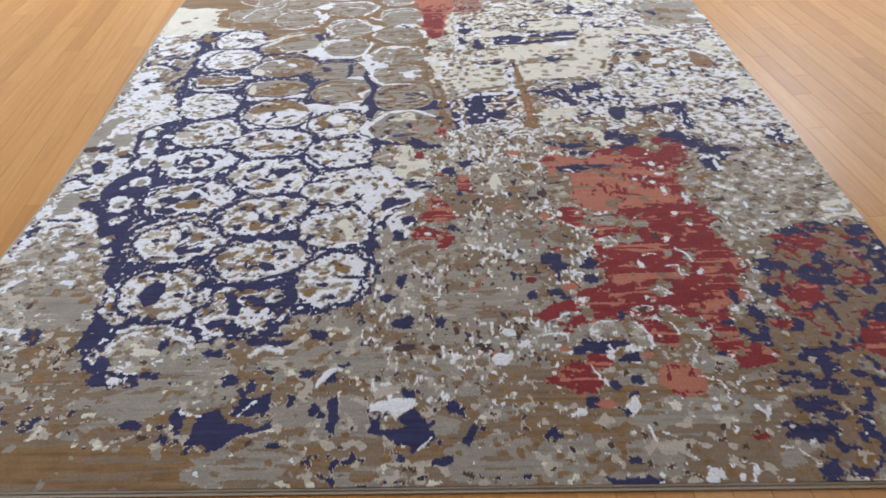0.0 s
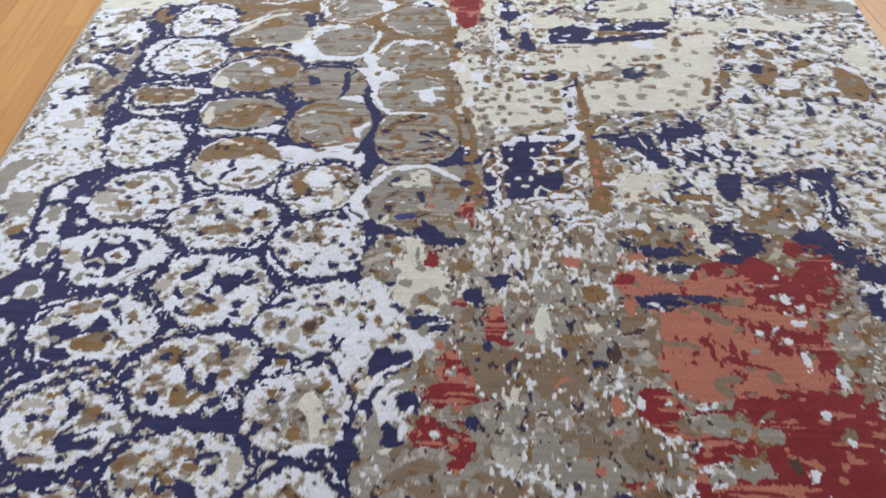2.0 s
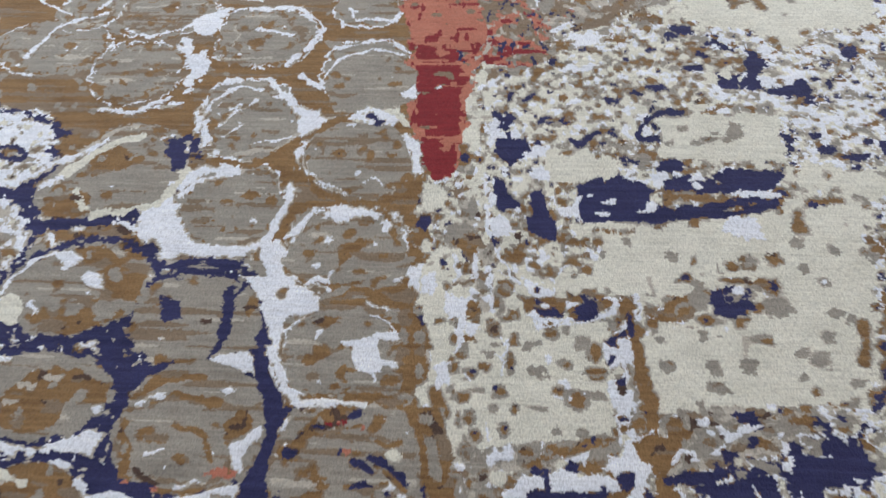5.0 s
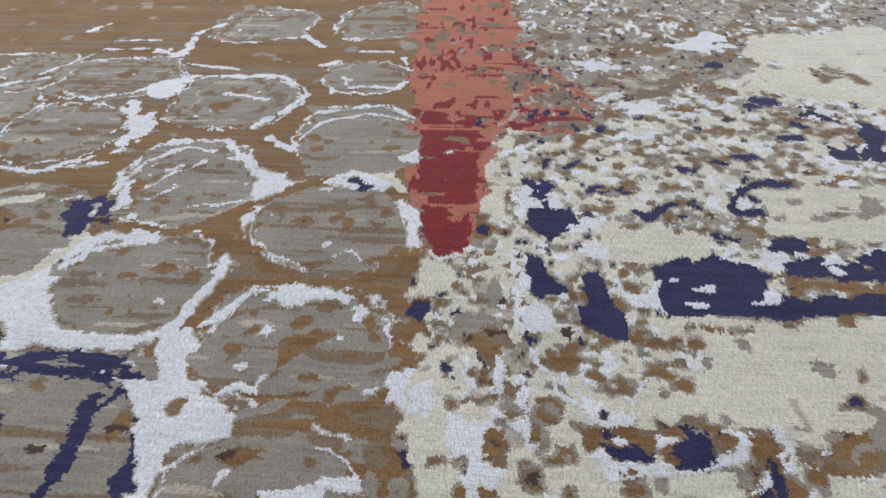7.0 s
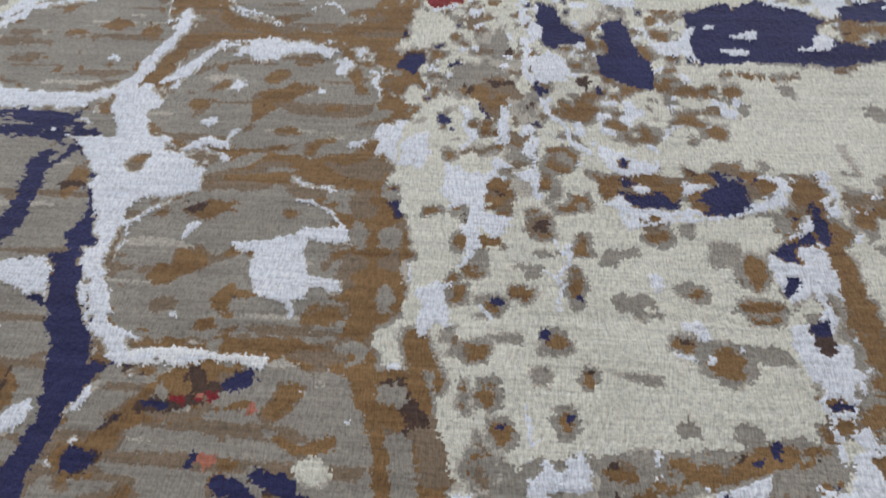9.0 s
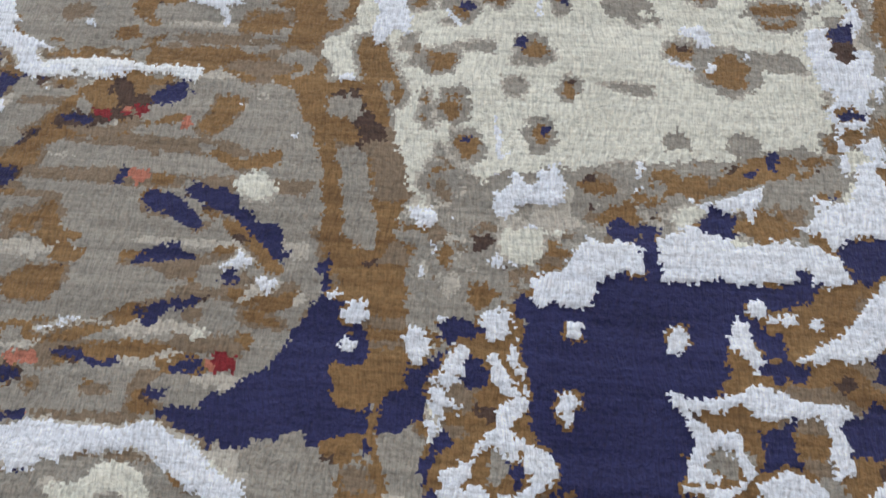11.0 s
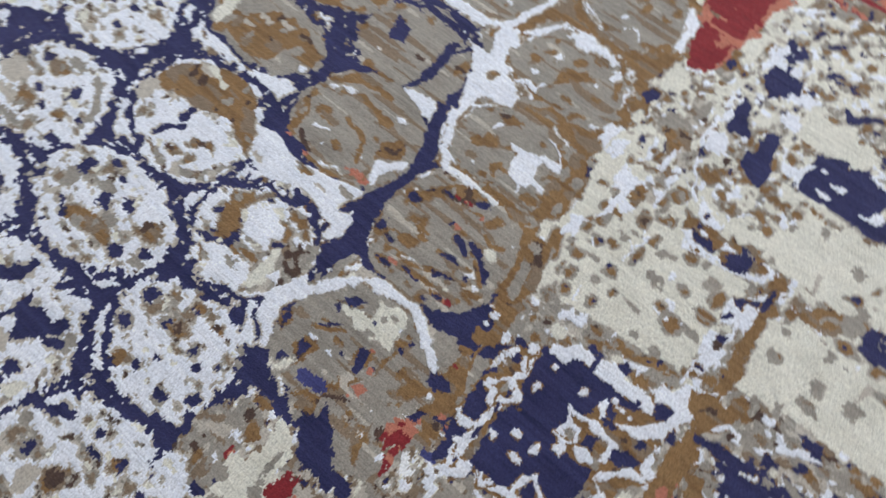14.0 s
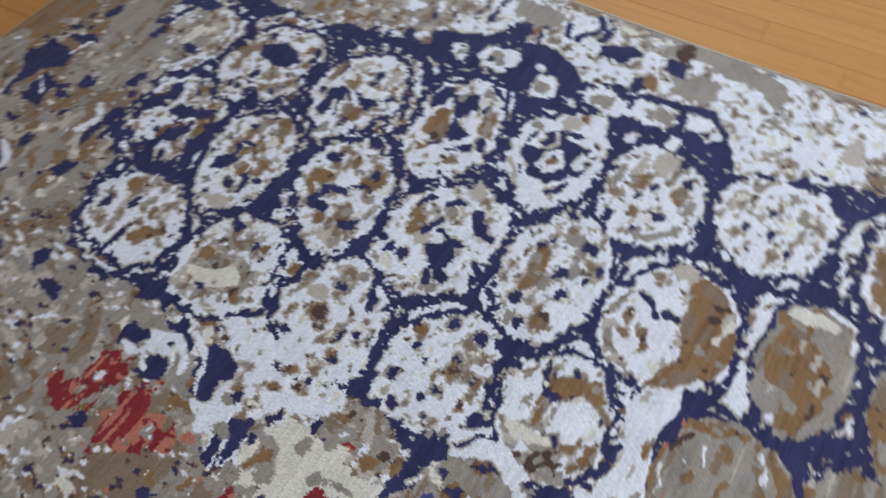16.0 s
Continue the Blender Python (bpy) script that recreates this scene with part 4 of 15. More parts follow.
# dark gaps round the grey medallions
for e, w in [([(-0.322, 2.734), (-0.323, 2.622), (-0.324, 2.524), (-0.315, 2.447), (-0.313, 2.399)], 0.014), ([(-0.324, 2.452), (-0.267, 2.473), (-0.215, 2.467)], 0.009), ([(-0.11, 2.463), (-0.078, 2.479), (-0.047, 2.505), (-0.04, 2.542)], 0.013), ([(-0.077, 2.473), (-0.041, 2.496), (-0.003, 2.5), (0.035, 2.511)], 0.018)]:
    stroke(NAVY, e, w, 0.4)
for e in [(-0.281, 2.782, 0.024, 0.008), (-0.241, 2.856, 0.025, 0.007), (-0.118, 2.765, 0.02, 0.014), (-0.204, 2.729, 0.029, 0.005), (-0.246, 2.754, 0.009, 0.009), (-0.256, 3.013, 0.036, 0.028), (-0.187, 3.048, 0.045, 0.011), (-0.132, 2.955, 0.035, 0.012), (-0.17, 2.998, 0.013, 0.011), (-0.131, 3.018, 0.009, 0.009), (-0.351, 3.088, 0.018, 0.017)]:
    blob("tan_cap", *e, 0.5)
for e in [(-0.276, 2.989, 0.01, 0.01), (-0.268, 3.045, 0.012, 0.009), (-0.146, 3.075, 0.012, 0.012), (-0.159, 2.979, 0.011, 0.005), (-0.217, 2.925, 0.004, 0.005), (-0.19, 2.927, 0.007, 0.003), (-0.138, 2.895, 0.019, 0.006), (-0.264, 2.808, 0.004, 0.004), (-0.079, 2.798, 0.003, 0.004), (-0.113, 2.966, 0.008, 0.005)]:
    blob(ICE, *e, 0.4)
stroke("ice", [(-0.274, 3.106), (-0.229, 3.119), (-0.168, 3.121)], 0.006)
stroke(ICE, [(-0.348, 3.037), (-0.326, 3.073), (-0.293, 3.1)], 0.004, 0.9)
for e in [(-0.056, 2.777, 0.012, 0.011), (-0.043, 2.679, 0.015, 0.004), (-0.036, 2.651, 0.005, 0.022), (-0.1, 2.867, 0.016, 0.008), (-0.053, 2.883, 0.02, 0.007)]:
    blob(TAUPE, *e, 0.4)

# --- white square, arcs and joints
poly(ICE, [(-0.198, 2.826), (-0.152, 2.831), (-0.135, 2.842), (-0.11, 2.846), (-0.106, 2.837), (-0.126, 2.824), (-0.126, 2.798), (-0.107, 2.796), (-0.108, 2.788), (-0.129, 2.785), (-0.13, 2.767), (-0.163, 2.766), (-0.171, 2.782), (-0.188, 2.785)], 0.006)
for e in [
    [(-0.355, 3.142), (-0.381, 3.055), (-0.38, 2.998)], [(-0.38, 2.998), (-0.354, 2.922), (-0.337, 2.841), (-0.329, 2.788)], [(-0.33, 2.899), (-0.267, 2.902)], [(-0.535, 3.02), (-0.452, 3.013), (-0.4, 3.016)], [(-0.324, 2.789), (-0.303, 2.742), (-0.262, 2.702), (-0.215, 2.705), (-0.148, 2.701)],
]:
    stroke(ICE, e, 0.007)
blob(ICE, -0.355, 2.966, 0.019, 0.054)
blob(ICE, -0.294, 2.897, 0.032, 0.017)
for e, w in [([(-0.959, 3.738), (-0.932, 3.781), (-0.895, 3.835)], 0.006), ([(-0.878, 3.867), (-0.778, 3.868)], 0.004), ([(-0.752, 3.869), (-0.698, 3.833), (-0.686, 3.876), (-0.694, 3.941)], 0.009), ([(-0.699, 3.954), (-0.643, 4.011)], 0.008), ([(-0.862, 3.654), (-0.802, 3.631), (-0.73, 3.652), (-0.658, 3.705), (-0.64, 3.721)], 0.005), ([(-0.687, 3.689), (-0.627, 3.719)], 0.01), ([(-0.658, 3.798), (-0.537, 3.773)], 0.005), ([(-0.61, 3.738), (-0.43, 3.742), (-0.384, 3.699), (-0.356, 3.663), (-0.389, 3.592), (-0.427, 3.536)], 0.006), ([(-0.713, 3.616), (-0.644, 3.54), (-0.654, 3.446)], 0.009), ([(-0.747, 3.387), (-0.686, 3.426)], 0.007), ([(-0.592, 3.316), (-0.611, 3.368), (-0.602, 3.422)], 0.005), ([(-0.551, 3.29), (-0.466, 3.285), (-0.426, 3.303)], 0.004)]:
    stroke(ICE, e, w, 0.75)
for e, w in [([(-0.565, 3.48), (-0.462, 3.484), (-0.414, 3.429), (-0.356, 3.368)], 0.008), ([(-0.38, 3.325), (-0.354, 3.362), (-0.329, 3.38)], 0.01), ([(-0.353, 3.269), (-0.347, 3.234), (-0.323, 3.199)], 0.006), ([(-0.307, 3.2), (-0.276, 3.179), (-0.256, 3.178)], 0.005), ([(-0.229, 3.186), (-0.2, 3.2), (-0.183, 3.209)], 0.004), ([(-0.125, 3.324), (-0.103, 3.281), (-0.101, 3.239), (-0.086, 3.211)], 0.008), ([(-0.276, 3.389), (-0.194, 3.402), (-0.154, 3.383)], 0.008), ([(-0.339, 3.567), (-0.322, 3.594), (-0.231, 3.617), (-0.177, 3.621), (-0.117, 3.557)], 0.0045), ([(-0.299, 3.74), (-0.277, 3.699), (-0.188, 3.694), (-0.157, 3.744), (-0.188, 3.837)], 0.005), ([(-0.36, 3.799), (-0.324, 3.817)], 0.006), ([(-0.287, 3.868), (-0.212, 3.866)], 0.004)]:
    stroke(ICE, e, w, 0.75)
for e, w in [([(-0.67, 3.134), (-0.602, 3.163), (-0.54, 3.21), (-0.48, 3.216)], 0.011), ([(-0.549, 3.371), (-0.489, 3.417), (-0.495, 3.381), (-0.536, 3.363)], 0.005), ([(-0.522, 3.658), (-0.437, 3.641)], 0.004), ([(-0.384, 3.497), (-0.343, 3.46)], 0.006), ([(-0.433, 3.945), (-0.379, 3.897)], 0.007), ([(-0.381, 4.014), (-0.362, 3.986)], 0.006), ([(-0.965, 3.971), (-0.94, 4.007)], 0.006), ([(-0.728, 3.875), (-0.72, 3.863)], 0.006), ([(-0.166, 3.472), (-0.117, 3.466)], 0.009), ([(-1.107, 3.831), (-1.008, 3.845)], 0.004), ([(-0.879, 3.912), (-0.76, 3.92)], 0.003), ([(-0.497, 3.27), (-0.447, 3.258)], 0.004), ([(-0.609, 3.257), (-0.613, 3.303)], 0.006)]:
    stroke(ICE, e, w, 0.75)
poly(CREAM, [(-0.187, 3.389), (-0.147, 3.404), (-0.111, 3.337), (-0.132, 3.327)], 0.006)
for e in [(-0.607, 3.272, 0.033, 0.026), (-0.613, 3.24, 0.018, 0.013)]:
    blob(NAVY, *e, 0.5)
for e in [(-0.625, 3.087, 0.043, 0.037), (-1.002, 3.33, 0.055, 0.052), (-0.342, 3.34, 0.037, 0.034), (-0.227, 3.11, 0.035, 0.017), (-0.074, 2.955, 0.02, 0.03), (-0.381, 2.782, 0.026, 0.023), (-0.719, 2.952, 0.028, 0.022), (-0.653, 3.669, 0.033, 0.035), (-0.122, 3.253, 0.017, 0.032), (-0.791, 3.019, 0.036, 0.037), (-0.795, 2.965, 0.029, 0.028), (-0.734, 3.157, 0.032, 0.022)]:
    blob(ICE, *e)
for e in [[(-0.862, 2.814), (-0.729, 2.819), (-0.668, 2.869), (-0.623, 2.907), (-0.57, 2.959), (-0.483, 2.981), (-0.412, 2.97)], [(-0.899, 3.043), (-0.809, 3.067), (-0.669, 3.092)], [(-0.925, 2.961), (-0.9, 3.016), (-0.965, 3.144), (-1.017, 3.173)], [(-0.37, 2.879), (-0.343, 2.778), (-0.299, 2.686), (-0.323, 2.562)], [(-0.652, 2.822), (-0.591, 2.736), (-0.545, 2.759), (-0.422, 2.775)]]:
    stroke(NAVY, e, 0.011, 0.8, navy_ground)
for e in [(-0.637, 3.277, 0.029, 0.027), (-0.621, 2.997, 0.019, 0.019), (-0.561, 2.89, 0.014, 0.012), (-0.52, 2.904, 0.018, 0.007), (-0.044, 2.516, 0.034, 0.02), (0.003, 2.496, 0.034, 0.017)]:
    blob(NAVY, *e)

# --- cream field and its bars
poly("cream_plain", [(0.256, 3.101), (0.656, 3.131), (0.84, 3.143), (1.076, 3.122), (0.888, 2.737), (0.347, 2.709), (0.342, 2.847), (0.522, 2.865), (0.62, 2.959), (0.421, 3.001), (0.269, 2.948), (0.22, 3.047)], 0.012)
poly("cream_plain", [(0.548, 3.794), (1.034, 3.834), (0.987, 3.668), (0.558, 3.668)], 0.015)
poly("cream_plain", [(0.457, 3.383), (0.7, 3.395), (0.674, 3.268), (0.43, 3.263)], 0.012)
blob(CREAM, -0.056, 3.153, 0.023, 0.029)
poly("cream_plain", [(-0.06, 3.058), (0.005, 3.033), (0.014, 2.963), (-0.018, 2.93), (-0.057, 2.92), (-0.066, 2.897), (-0.048, 2.843), (-0.035, 2.818), (-0.039, 2.758), (-0.064, 2.73), (-0.052, 2.71), (-0.016, 2.717), (-0.001, 2.652), (0.017, 2.62), (0.003, 2.708), (-0.004, 2.807), (-0.014, 2.872), (0.023, 2.88), (0.031, 2.989)], 0.004)
for e in [
    [(0.244, 3.2), (0.31, 3.223), (0.398, 3.181), (0.438, 3.14), (0.413, 3.112), (0.257, 3.108)], [(0.436, 3.216), (0.654, 3.226), (0.654, 3.197), (0.49, 3.188)], [(0.467, 3.145), (0.654, 3.173), (0.642, 3.138), (0.48, 3.12)],
]:
    poly("navy_dots", e, 0.013)
for e in [(0.11, 3.289, 0.027, 0.038), (0.092, 3.175, 0.021, 0.035), (0.162, 3.148, 0.028, 0.037), (0.171, 3.085, 0.036, 0.025), (0.524, 3.664, 0.022, 0.02), (0.251, 2.905, 0.019, 0.019), (0.174, 2.902, 0.027, 0.017), (0.514, 2.927, 0.037, 0.021), (0.461, 3.417, 0.037, 0.017), (0.412, 3.367, 0.017, 0.037), (0.738, 3.463, 0.031, 0.018), (0.718, 3.315, 0.023, 0.026), (0.794, 3.082, 0.021, 0.017)]:
    blob(NAVY, *e)
for e in [(0.075, 3.104, 0.019, 0.036), (0.562, 3.089, 0.038, 0.029), (0.3, 2.814, 0.014, 0.048), (0.305, 2.713, 0.013, 0.039), (0.085, 3.37, 0.015, 0.031), (0.169, 3.213, 0.021, 0.018), (-0.028, 2.909, 0.024, 0.019), (0.211, 3.093, 0.015, 0.016)]:
    blob(ICE, *e)
def dot(cx, cy, r, yarn=TAN):
    """A small brown spot in a grey halo."""
    blob(TAUPE, cx, cy, 1.45 * r, 1.35 * r, 0.45)
    blob(yarn, cx, cy, r, 0.9 * r, 0.4)


poly("cream_spots", [(0.713, 3.073), (0.832, 3.116), (1.014, 3.094), (0.888, 2.737), (0.653, 2.727), (0.65, 2.869)], 0.02)
poly("cream_plain", [(-0.031, 2.865), (0.296, 2.914), (0.271, 2.669), (0.215, 2.658), (0.141, 2.654), (0.104, 2.604), (0.029, 2.596), (0.007, 2.642), (-0.019, 2.706)], 0.006)
for e in [
    [(0.074, 2.848), (0.177, 2.85), (0.109, 2.824), (0.227, 2.832), (0.257, 2.817), (0.003, 2.786), (0.05, 2.784), (0.201, 2.793), (0.242, 2.778), (0.02, 2.73), (0.088, 2.744)], [(0.191, 2.744), (0.114, 2.71), (0.03, 2.695), (0.099, 2.678), (0.181, 2.673), (0.043, 2.672), (0.13, 2.639), (0.027, 2.631), (0.086, 2.619), (0.27, 2.661), (0.058, 2.589), (0.087, 2.565)],
    [(0.194, 2.995), (0.254, 2.998), (0.288, 2.867), (0.261, 2.816), (0.178, 2.855), (0.111, 2.882), (0.023, 3.033), (0.145, 2.821), (0.24, 2.833), (0.026, 2.69), (0.183, 2.671), (0.079, 2.711), (0.191, 2.64), (0.004, 2.832), (0.334, 3.065)],
]:
    for k, (dx, dy) in enumerate(e):
        dot(dx, dy, 0.0062 + 0.002 * ((k * 7) % 3))
for e in [(0.224, 2.737, 0.018, 0.016), (0.229, 2.654, 0.019, 0.012), (0.175, 2.636, 0.013, 0.006), (0.227, 2.733, 0.021, 0.017)]:
    blob(TAUPE, e[0], e[1], 1.3 * e[2], 1.3 * e[3], 0.4)
    blob("tan_cap", *e, 0.4)
for e in [(0.159, 2.789, 0.025, 0.019), (0.067, 2.646, 0.026, 0.018), (0.119, 2.652, 0.022, 0.01), (0.075, 2.603, 0.022, 0.015), (0.029, 2.621, 0.025, 0.012), (0.151, 2.784, 0.029, 0.017)]:
    blob("gray_speck", *e, 0.5)
for e in [[(0.008, 2.854), (0.007, 2.814), (0.016, 2.782)], [(0.099, 2.835), (0.093, 2.796), (0.082, 2.767)], [(0.06, 2.679), (0.062, 2.653)], [(0.072, 2.667), (0.085, 2.663)], [(0.038, 3.034), (0.031, 2.981)], [(0.009, 2.846), (0.014, 2.796)], [(0.082, 3.064), (0.081, 3)], [(0.066, 2.982), (0.069, 2.897)], [(0.096, 2.838), (0.087, 2.777)]]:
    stroke("ice", e, 0.005, 0.9)
for e in [(0.123, 2.977, 0.035, 0.017), (0.16, 2.939, 0.028, 0.011), (0.079, 3.095, 0.023, 0.041), (0, 2.905, 0.033, 0.018), (-0.015, 2.76, 0.012, 0.022), (0.182, 2.8, 0.014, 0.006), (0.199, 2.764, 0.012, 0.006)]:
    blob(ICE, *e, 0.5)
for e in [(0.424, 3.027), (0.342, 3.07), (0.605, 3.026), (0.536, 2.807), (0.381, 2.801), (0.457, 2.793), (0.472, 2.766), (0.618, 2.834), (0.652, 3.059), (0.502, 2.701), (0.439, 2.703), (0.732, 3.087), (0.456, 2.954), (0.387, 2.894), (0.588, 2.901), (0.569, 2.958), (0.431, 2.918), (0.508, 2.898)]:
    dot(*e, 0.0085, TAUPE)
for e in [(0.181, 2.673, 0.009, 0.008), (0.081, 2.712, 0.007, 0.006), (0.225, 2.68, 0.009, 0.005), (0.258, 2.761, 0.006, 0.005), (0.058, 2.689, 0.005, 0.004), (0.143, 2.817, 0.011, 0.008), (0.039, 2.75, 0.006, 0.004), (-0.036, 2.747, 0.013, 0.007)]:
    blob(TAUPE, *e, 0.5)
for e in [(0.24, 2.661, 0.004, 0.005), (0.227, 2.651, 0.003, 0.005), (0.036, 2.776, 0.009, 0.004), (0.043, 2.665, 0.003, 0.003), (0.101, 2.786, 0.003, 0.004)]:
    blob(NAVY, *e, 0.5)

# --- beyond the spotted square
poly("cream_plain", [(0.551, 3.959), (0.872, 4.027), (0.97, 3.905), (0.771, 3.586), (0.625, 3.713), (0.533, 3.76)], 0.012)
for e in [(0.276, 3.894, 0.067, 0.048), (0.303, 3.755, 0.051, 0.031), (0.436, 3.71, 0.049, 0.059), (0.202, 3.606, 0.031, 0.018), (0.671, 3.79, 0.03, 0.033), (0.561, 3.998, 0.032, 0.034), (0.351, 3.477, 0.037, 0.019), (0.251, 3.446, 0.022, 0.014), (0.264, 3.357, 0.034, 0.016), (0.2, 3.317, 0.022, 0.015), (0.331, 3.315, 0.033, 0.014), (0.438, 3.292, 0.021, 0.015), (0.544, 3.325, 0.024, 0.025), (0.095, 3.875, 0.049, 0.036)]:
    blob("olive", *e, 0.6)
for e in [(0.209, 3.811, 0.046, 0.028), (0.296, 3.63, 0.058, 0.025), (0.461, 3.927, 0.053, 0.038), (0.419, 3.472, 0.015, 0.056), (0.065, 3.333, 0.019, 0.022), (0.43, 3.349, 0.022, 0.038), (0.561, 3.58, 0.029, 0.022), (0.14, 3.598, 0.041, 0.022), (0.138, 3.264, 0.03, 0.011), (0.348, 3.217, 0.046, 0.01)]:
    blob("ice_plain", *e, 0.7)
for e in [(0.65, 3.45, 0.018, 0.019), (0.296, 3.474, 0.024, 0.015), (0.213, 3.393, 0.018, 0.017), (0.185, 3.426, 0.022, 0.012), (0.357, 3.288, 0.021, 0.011), (0.302, 3.292, 0.013, 0.014), (0.277, 3.238, 0.011, 0.01), (0.51, 3.295, 0.013, 0.026), (0.206, 3.298, 0.033, 0.009), (0.007, 3.51, 0.022, 0.016), (-0.01, 3.454, 0.014, 0.022), (0.047, 3.456, 0.01, 0.029), (0.585, 3.827, 0.011, 0.017), (0.133, 3.321, 0.009, 0.012), (0.095, 3.458, 0.019, 0.011)]:
    blob("gray_speck", *e, 0.5)
for e in [(0.458, 3.819, 0.02, 0.014), (0.514, 3.668, 0.023, 0.012), (0.548, 3.569, 0.027, 0.019), (0.649, 3.563, 0.042, 0.028), (0.635, 3.514, 0.028, 0.018), (0.557, 3.484, 0.012, 0.009), (0.48, 3.421, 0.025, 0.013), (0.106, 3.291, 0.023, 0.031), (0.319, 3.203, 0.045, 0.011), (0.439, 3.246, 0.022, 0.009), (0.449, 3.204, 0.03, 0.012), (0.166, 3.308, 0.009, 0.008), (0.298, 3.358, 0.007, 0.009)]:
    blob(NAVY, *e, 0.45)
for e in [[(0.474, 3.416), (0.421, 3.394), (0.39, 3.347), (0.399, 3.318)], [(0.066, 3.409), (0.093, 3.352)], [(0.064, 3.221), (0.082, 3.185), (0.09, 3.168)]]:
    stroke(NAVY, e, 0.009, 0.6)
for e in [[(0.243, 3.176), (0.397, 3.178), (0.374, 3.144), (0.419, 3.135), (0.464, 3.128), (0.413, 3.116), (0.253, 3.105), (0.243, 3.137)], [(0.07, 3.161), (0.117, 3.169), (0.122, 3.13), (0.077, 3.125)], [(0.153, 3.165), (0.187, 3.167), (0.185, 3.112), (0.205, 3.054), (0.187, 3.048), (0.182, 3.072), (0.152, 3.07), (0.144, 3.11)]]:
    poly("navy_dots", e, 0.012)
for e in [(0.302, 3.162, 0.014, 0.007), (0.3, 3.128, 0.013, 0.006), (0.181, 3.092, 0.009, 0.009), (0.171, 3.12, 0.013, 0.005), (0.077, 3.112, 0.017, 0.034), (0.097, 3.066, 0.017, 0.022), (0.139, 2.995, 0.03, 0.01), (0.155, 2.966, 0.017, 0.015), (0.179, 2.944, 0.015, 0.006), (0.007, 2.905, 0.03, 0.012), (0.177, 2.871, 0.023, 0.006), (0.216, 2.904, 0.012, 0.012), (0.297, 2.912, 0.017, 0.013), (0.032, 2.854, 0.014, 0.008), (0.283, 3.027, 0.009, 0.015)]:
    blob(ICE, *e, 0.6)
for e in [(0.021, 3.044, 0.023, 0.019), (0.107, 3.013, 0.012, 0.019), (0.139, 3.004, 0.014, 0.008), (0.269, 3.049, 0.019, 0.009), (0.258, 2.995, 0.014, 0.015), (0.095, 2.946, 0.013, 0.011), (0.203, 2.927, 0.022, 0.011), (0.256, 2.942, 0.009, 0.009), (0.318, 2.907, 0.012, 0.019), (0.407, 2.909, 0.01, 0.025), (0.223, 3.094, 0.014, 0.012), (0.127, 2.929, 0.009, 0.009), (0.042, 2.966, 0.013, 0.012), (0.079, 2.915, 0.009, 0.008), (0.037, 2.885, 0.013, 0.014), (0.027, 2.833, 0.012, 0.008), (0.071, 2.854, 0.01, 0.012), (0.177, 2.849, 0.011, 0.014), (0.286, 2.869, 0.007, 0.008), (0.185, 2.968, 0.012, 0.008), (0.286, 2.911, 0.011, 0.007), (0.228, 2.89, 0.01, 0.006)]:
    blob("tan_cap", *e, 0.5)
for e in [(0.176, 2.899, 0.024, 0.014), (0.253, 2.909, 0.02, 0.014), (0.259, 2.888, 0.008, 0.009), (0.158, 2.935, 0.008, 0.008), (0.157, 2.957, 0.005, 0.007), (0.124, 3.063, 0.01, 0.014)]:
    blob(NAVY, *e, 0.4)
for e in [(0.061, 3.019, 0.018, 0.023), (0.052, 2.944, 0.012, 0.012), (0.058, 2.904, 0.013, 0.018), (0.426, 3.032, 0.014, 0.013), (0.34, 3.06, 0.013, 0.016), (0.369, 2.897, 0.02, 0.014), (0.011, 2.949, 0.015, 0.008), (0.202, 2.997, 0.013, 0.012), (0.366, 2.952, 0.008, 0.005), (0.325, 2.992, 0.009, 0.007), (0.004, 2.862, 0.017, 0.007)]:
    blob("gray_speck", *e, 0.5)
for e in [[(0.035, 3.017), (0.034, 2.966)], [(0.08, 3.047), (0.082, 2.992)], [(0.061, 2.968), (0.066, 2.892)], [(0.31, 2.877), (0.311, 2.826)], [(0.34, 2.91), (0.338, 2.875)], [(0.02, 2.884), (0.018, 2.809)]]:
    stroke(ICE, e, 0.0045, 0.8)
stroke(DARK, [(0.32, 2.877), (0.321, 2.847), (0.326, 2.827)], 0.007, 0.7)
bar = named_part("tan_stripe", "thin slanting tan stripe with a coral end")
stroke("tan_specks", [(0.317, 2.926), (0.328, 2.836), (0.342, 2.733), (0.355, 2.657)], 0.0085, 0.8, bar)
stroke(TAN, [(0.327, 2.859), (0.341, 2.715), (0.352, 2.593), (0.359, 2.47), (0.365, 2.366), (0.37, 2.297)], 0.015, 0.5, bar)
for e in [(0.363, 2.491, 0.007, 0.013), (0.36, 2.447, 0.01, 0.016), (0.376, 2.439, 0.005, 0.016), (0.363, 2.394, 0.008, 0.017), (0.372, 2.412, 0.005, 0.008), (0.368, 2.33, 0.005, 0.008)]:
    blob(CORAL, *e, 0.7, bar)
stroke("ice", [(0.314, 2.857), (0.303, 2.8), (0.29, 2.737), (0.31, 2.68)], 0.012, 0.9)

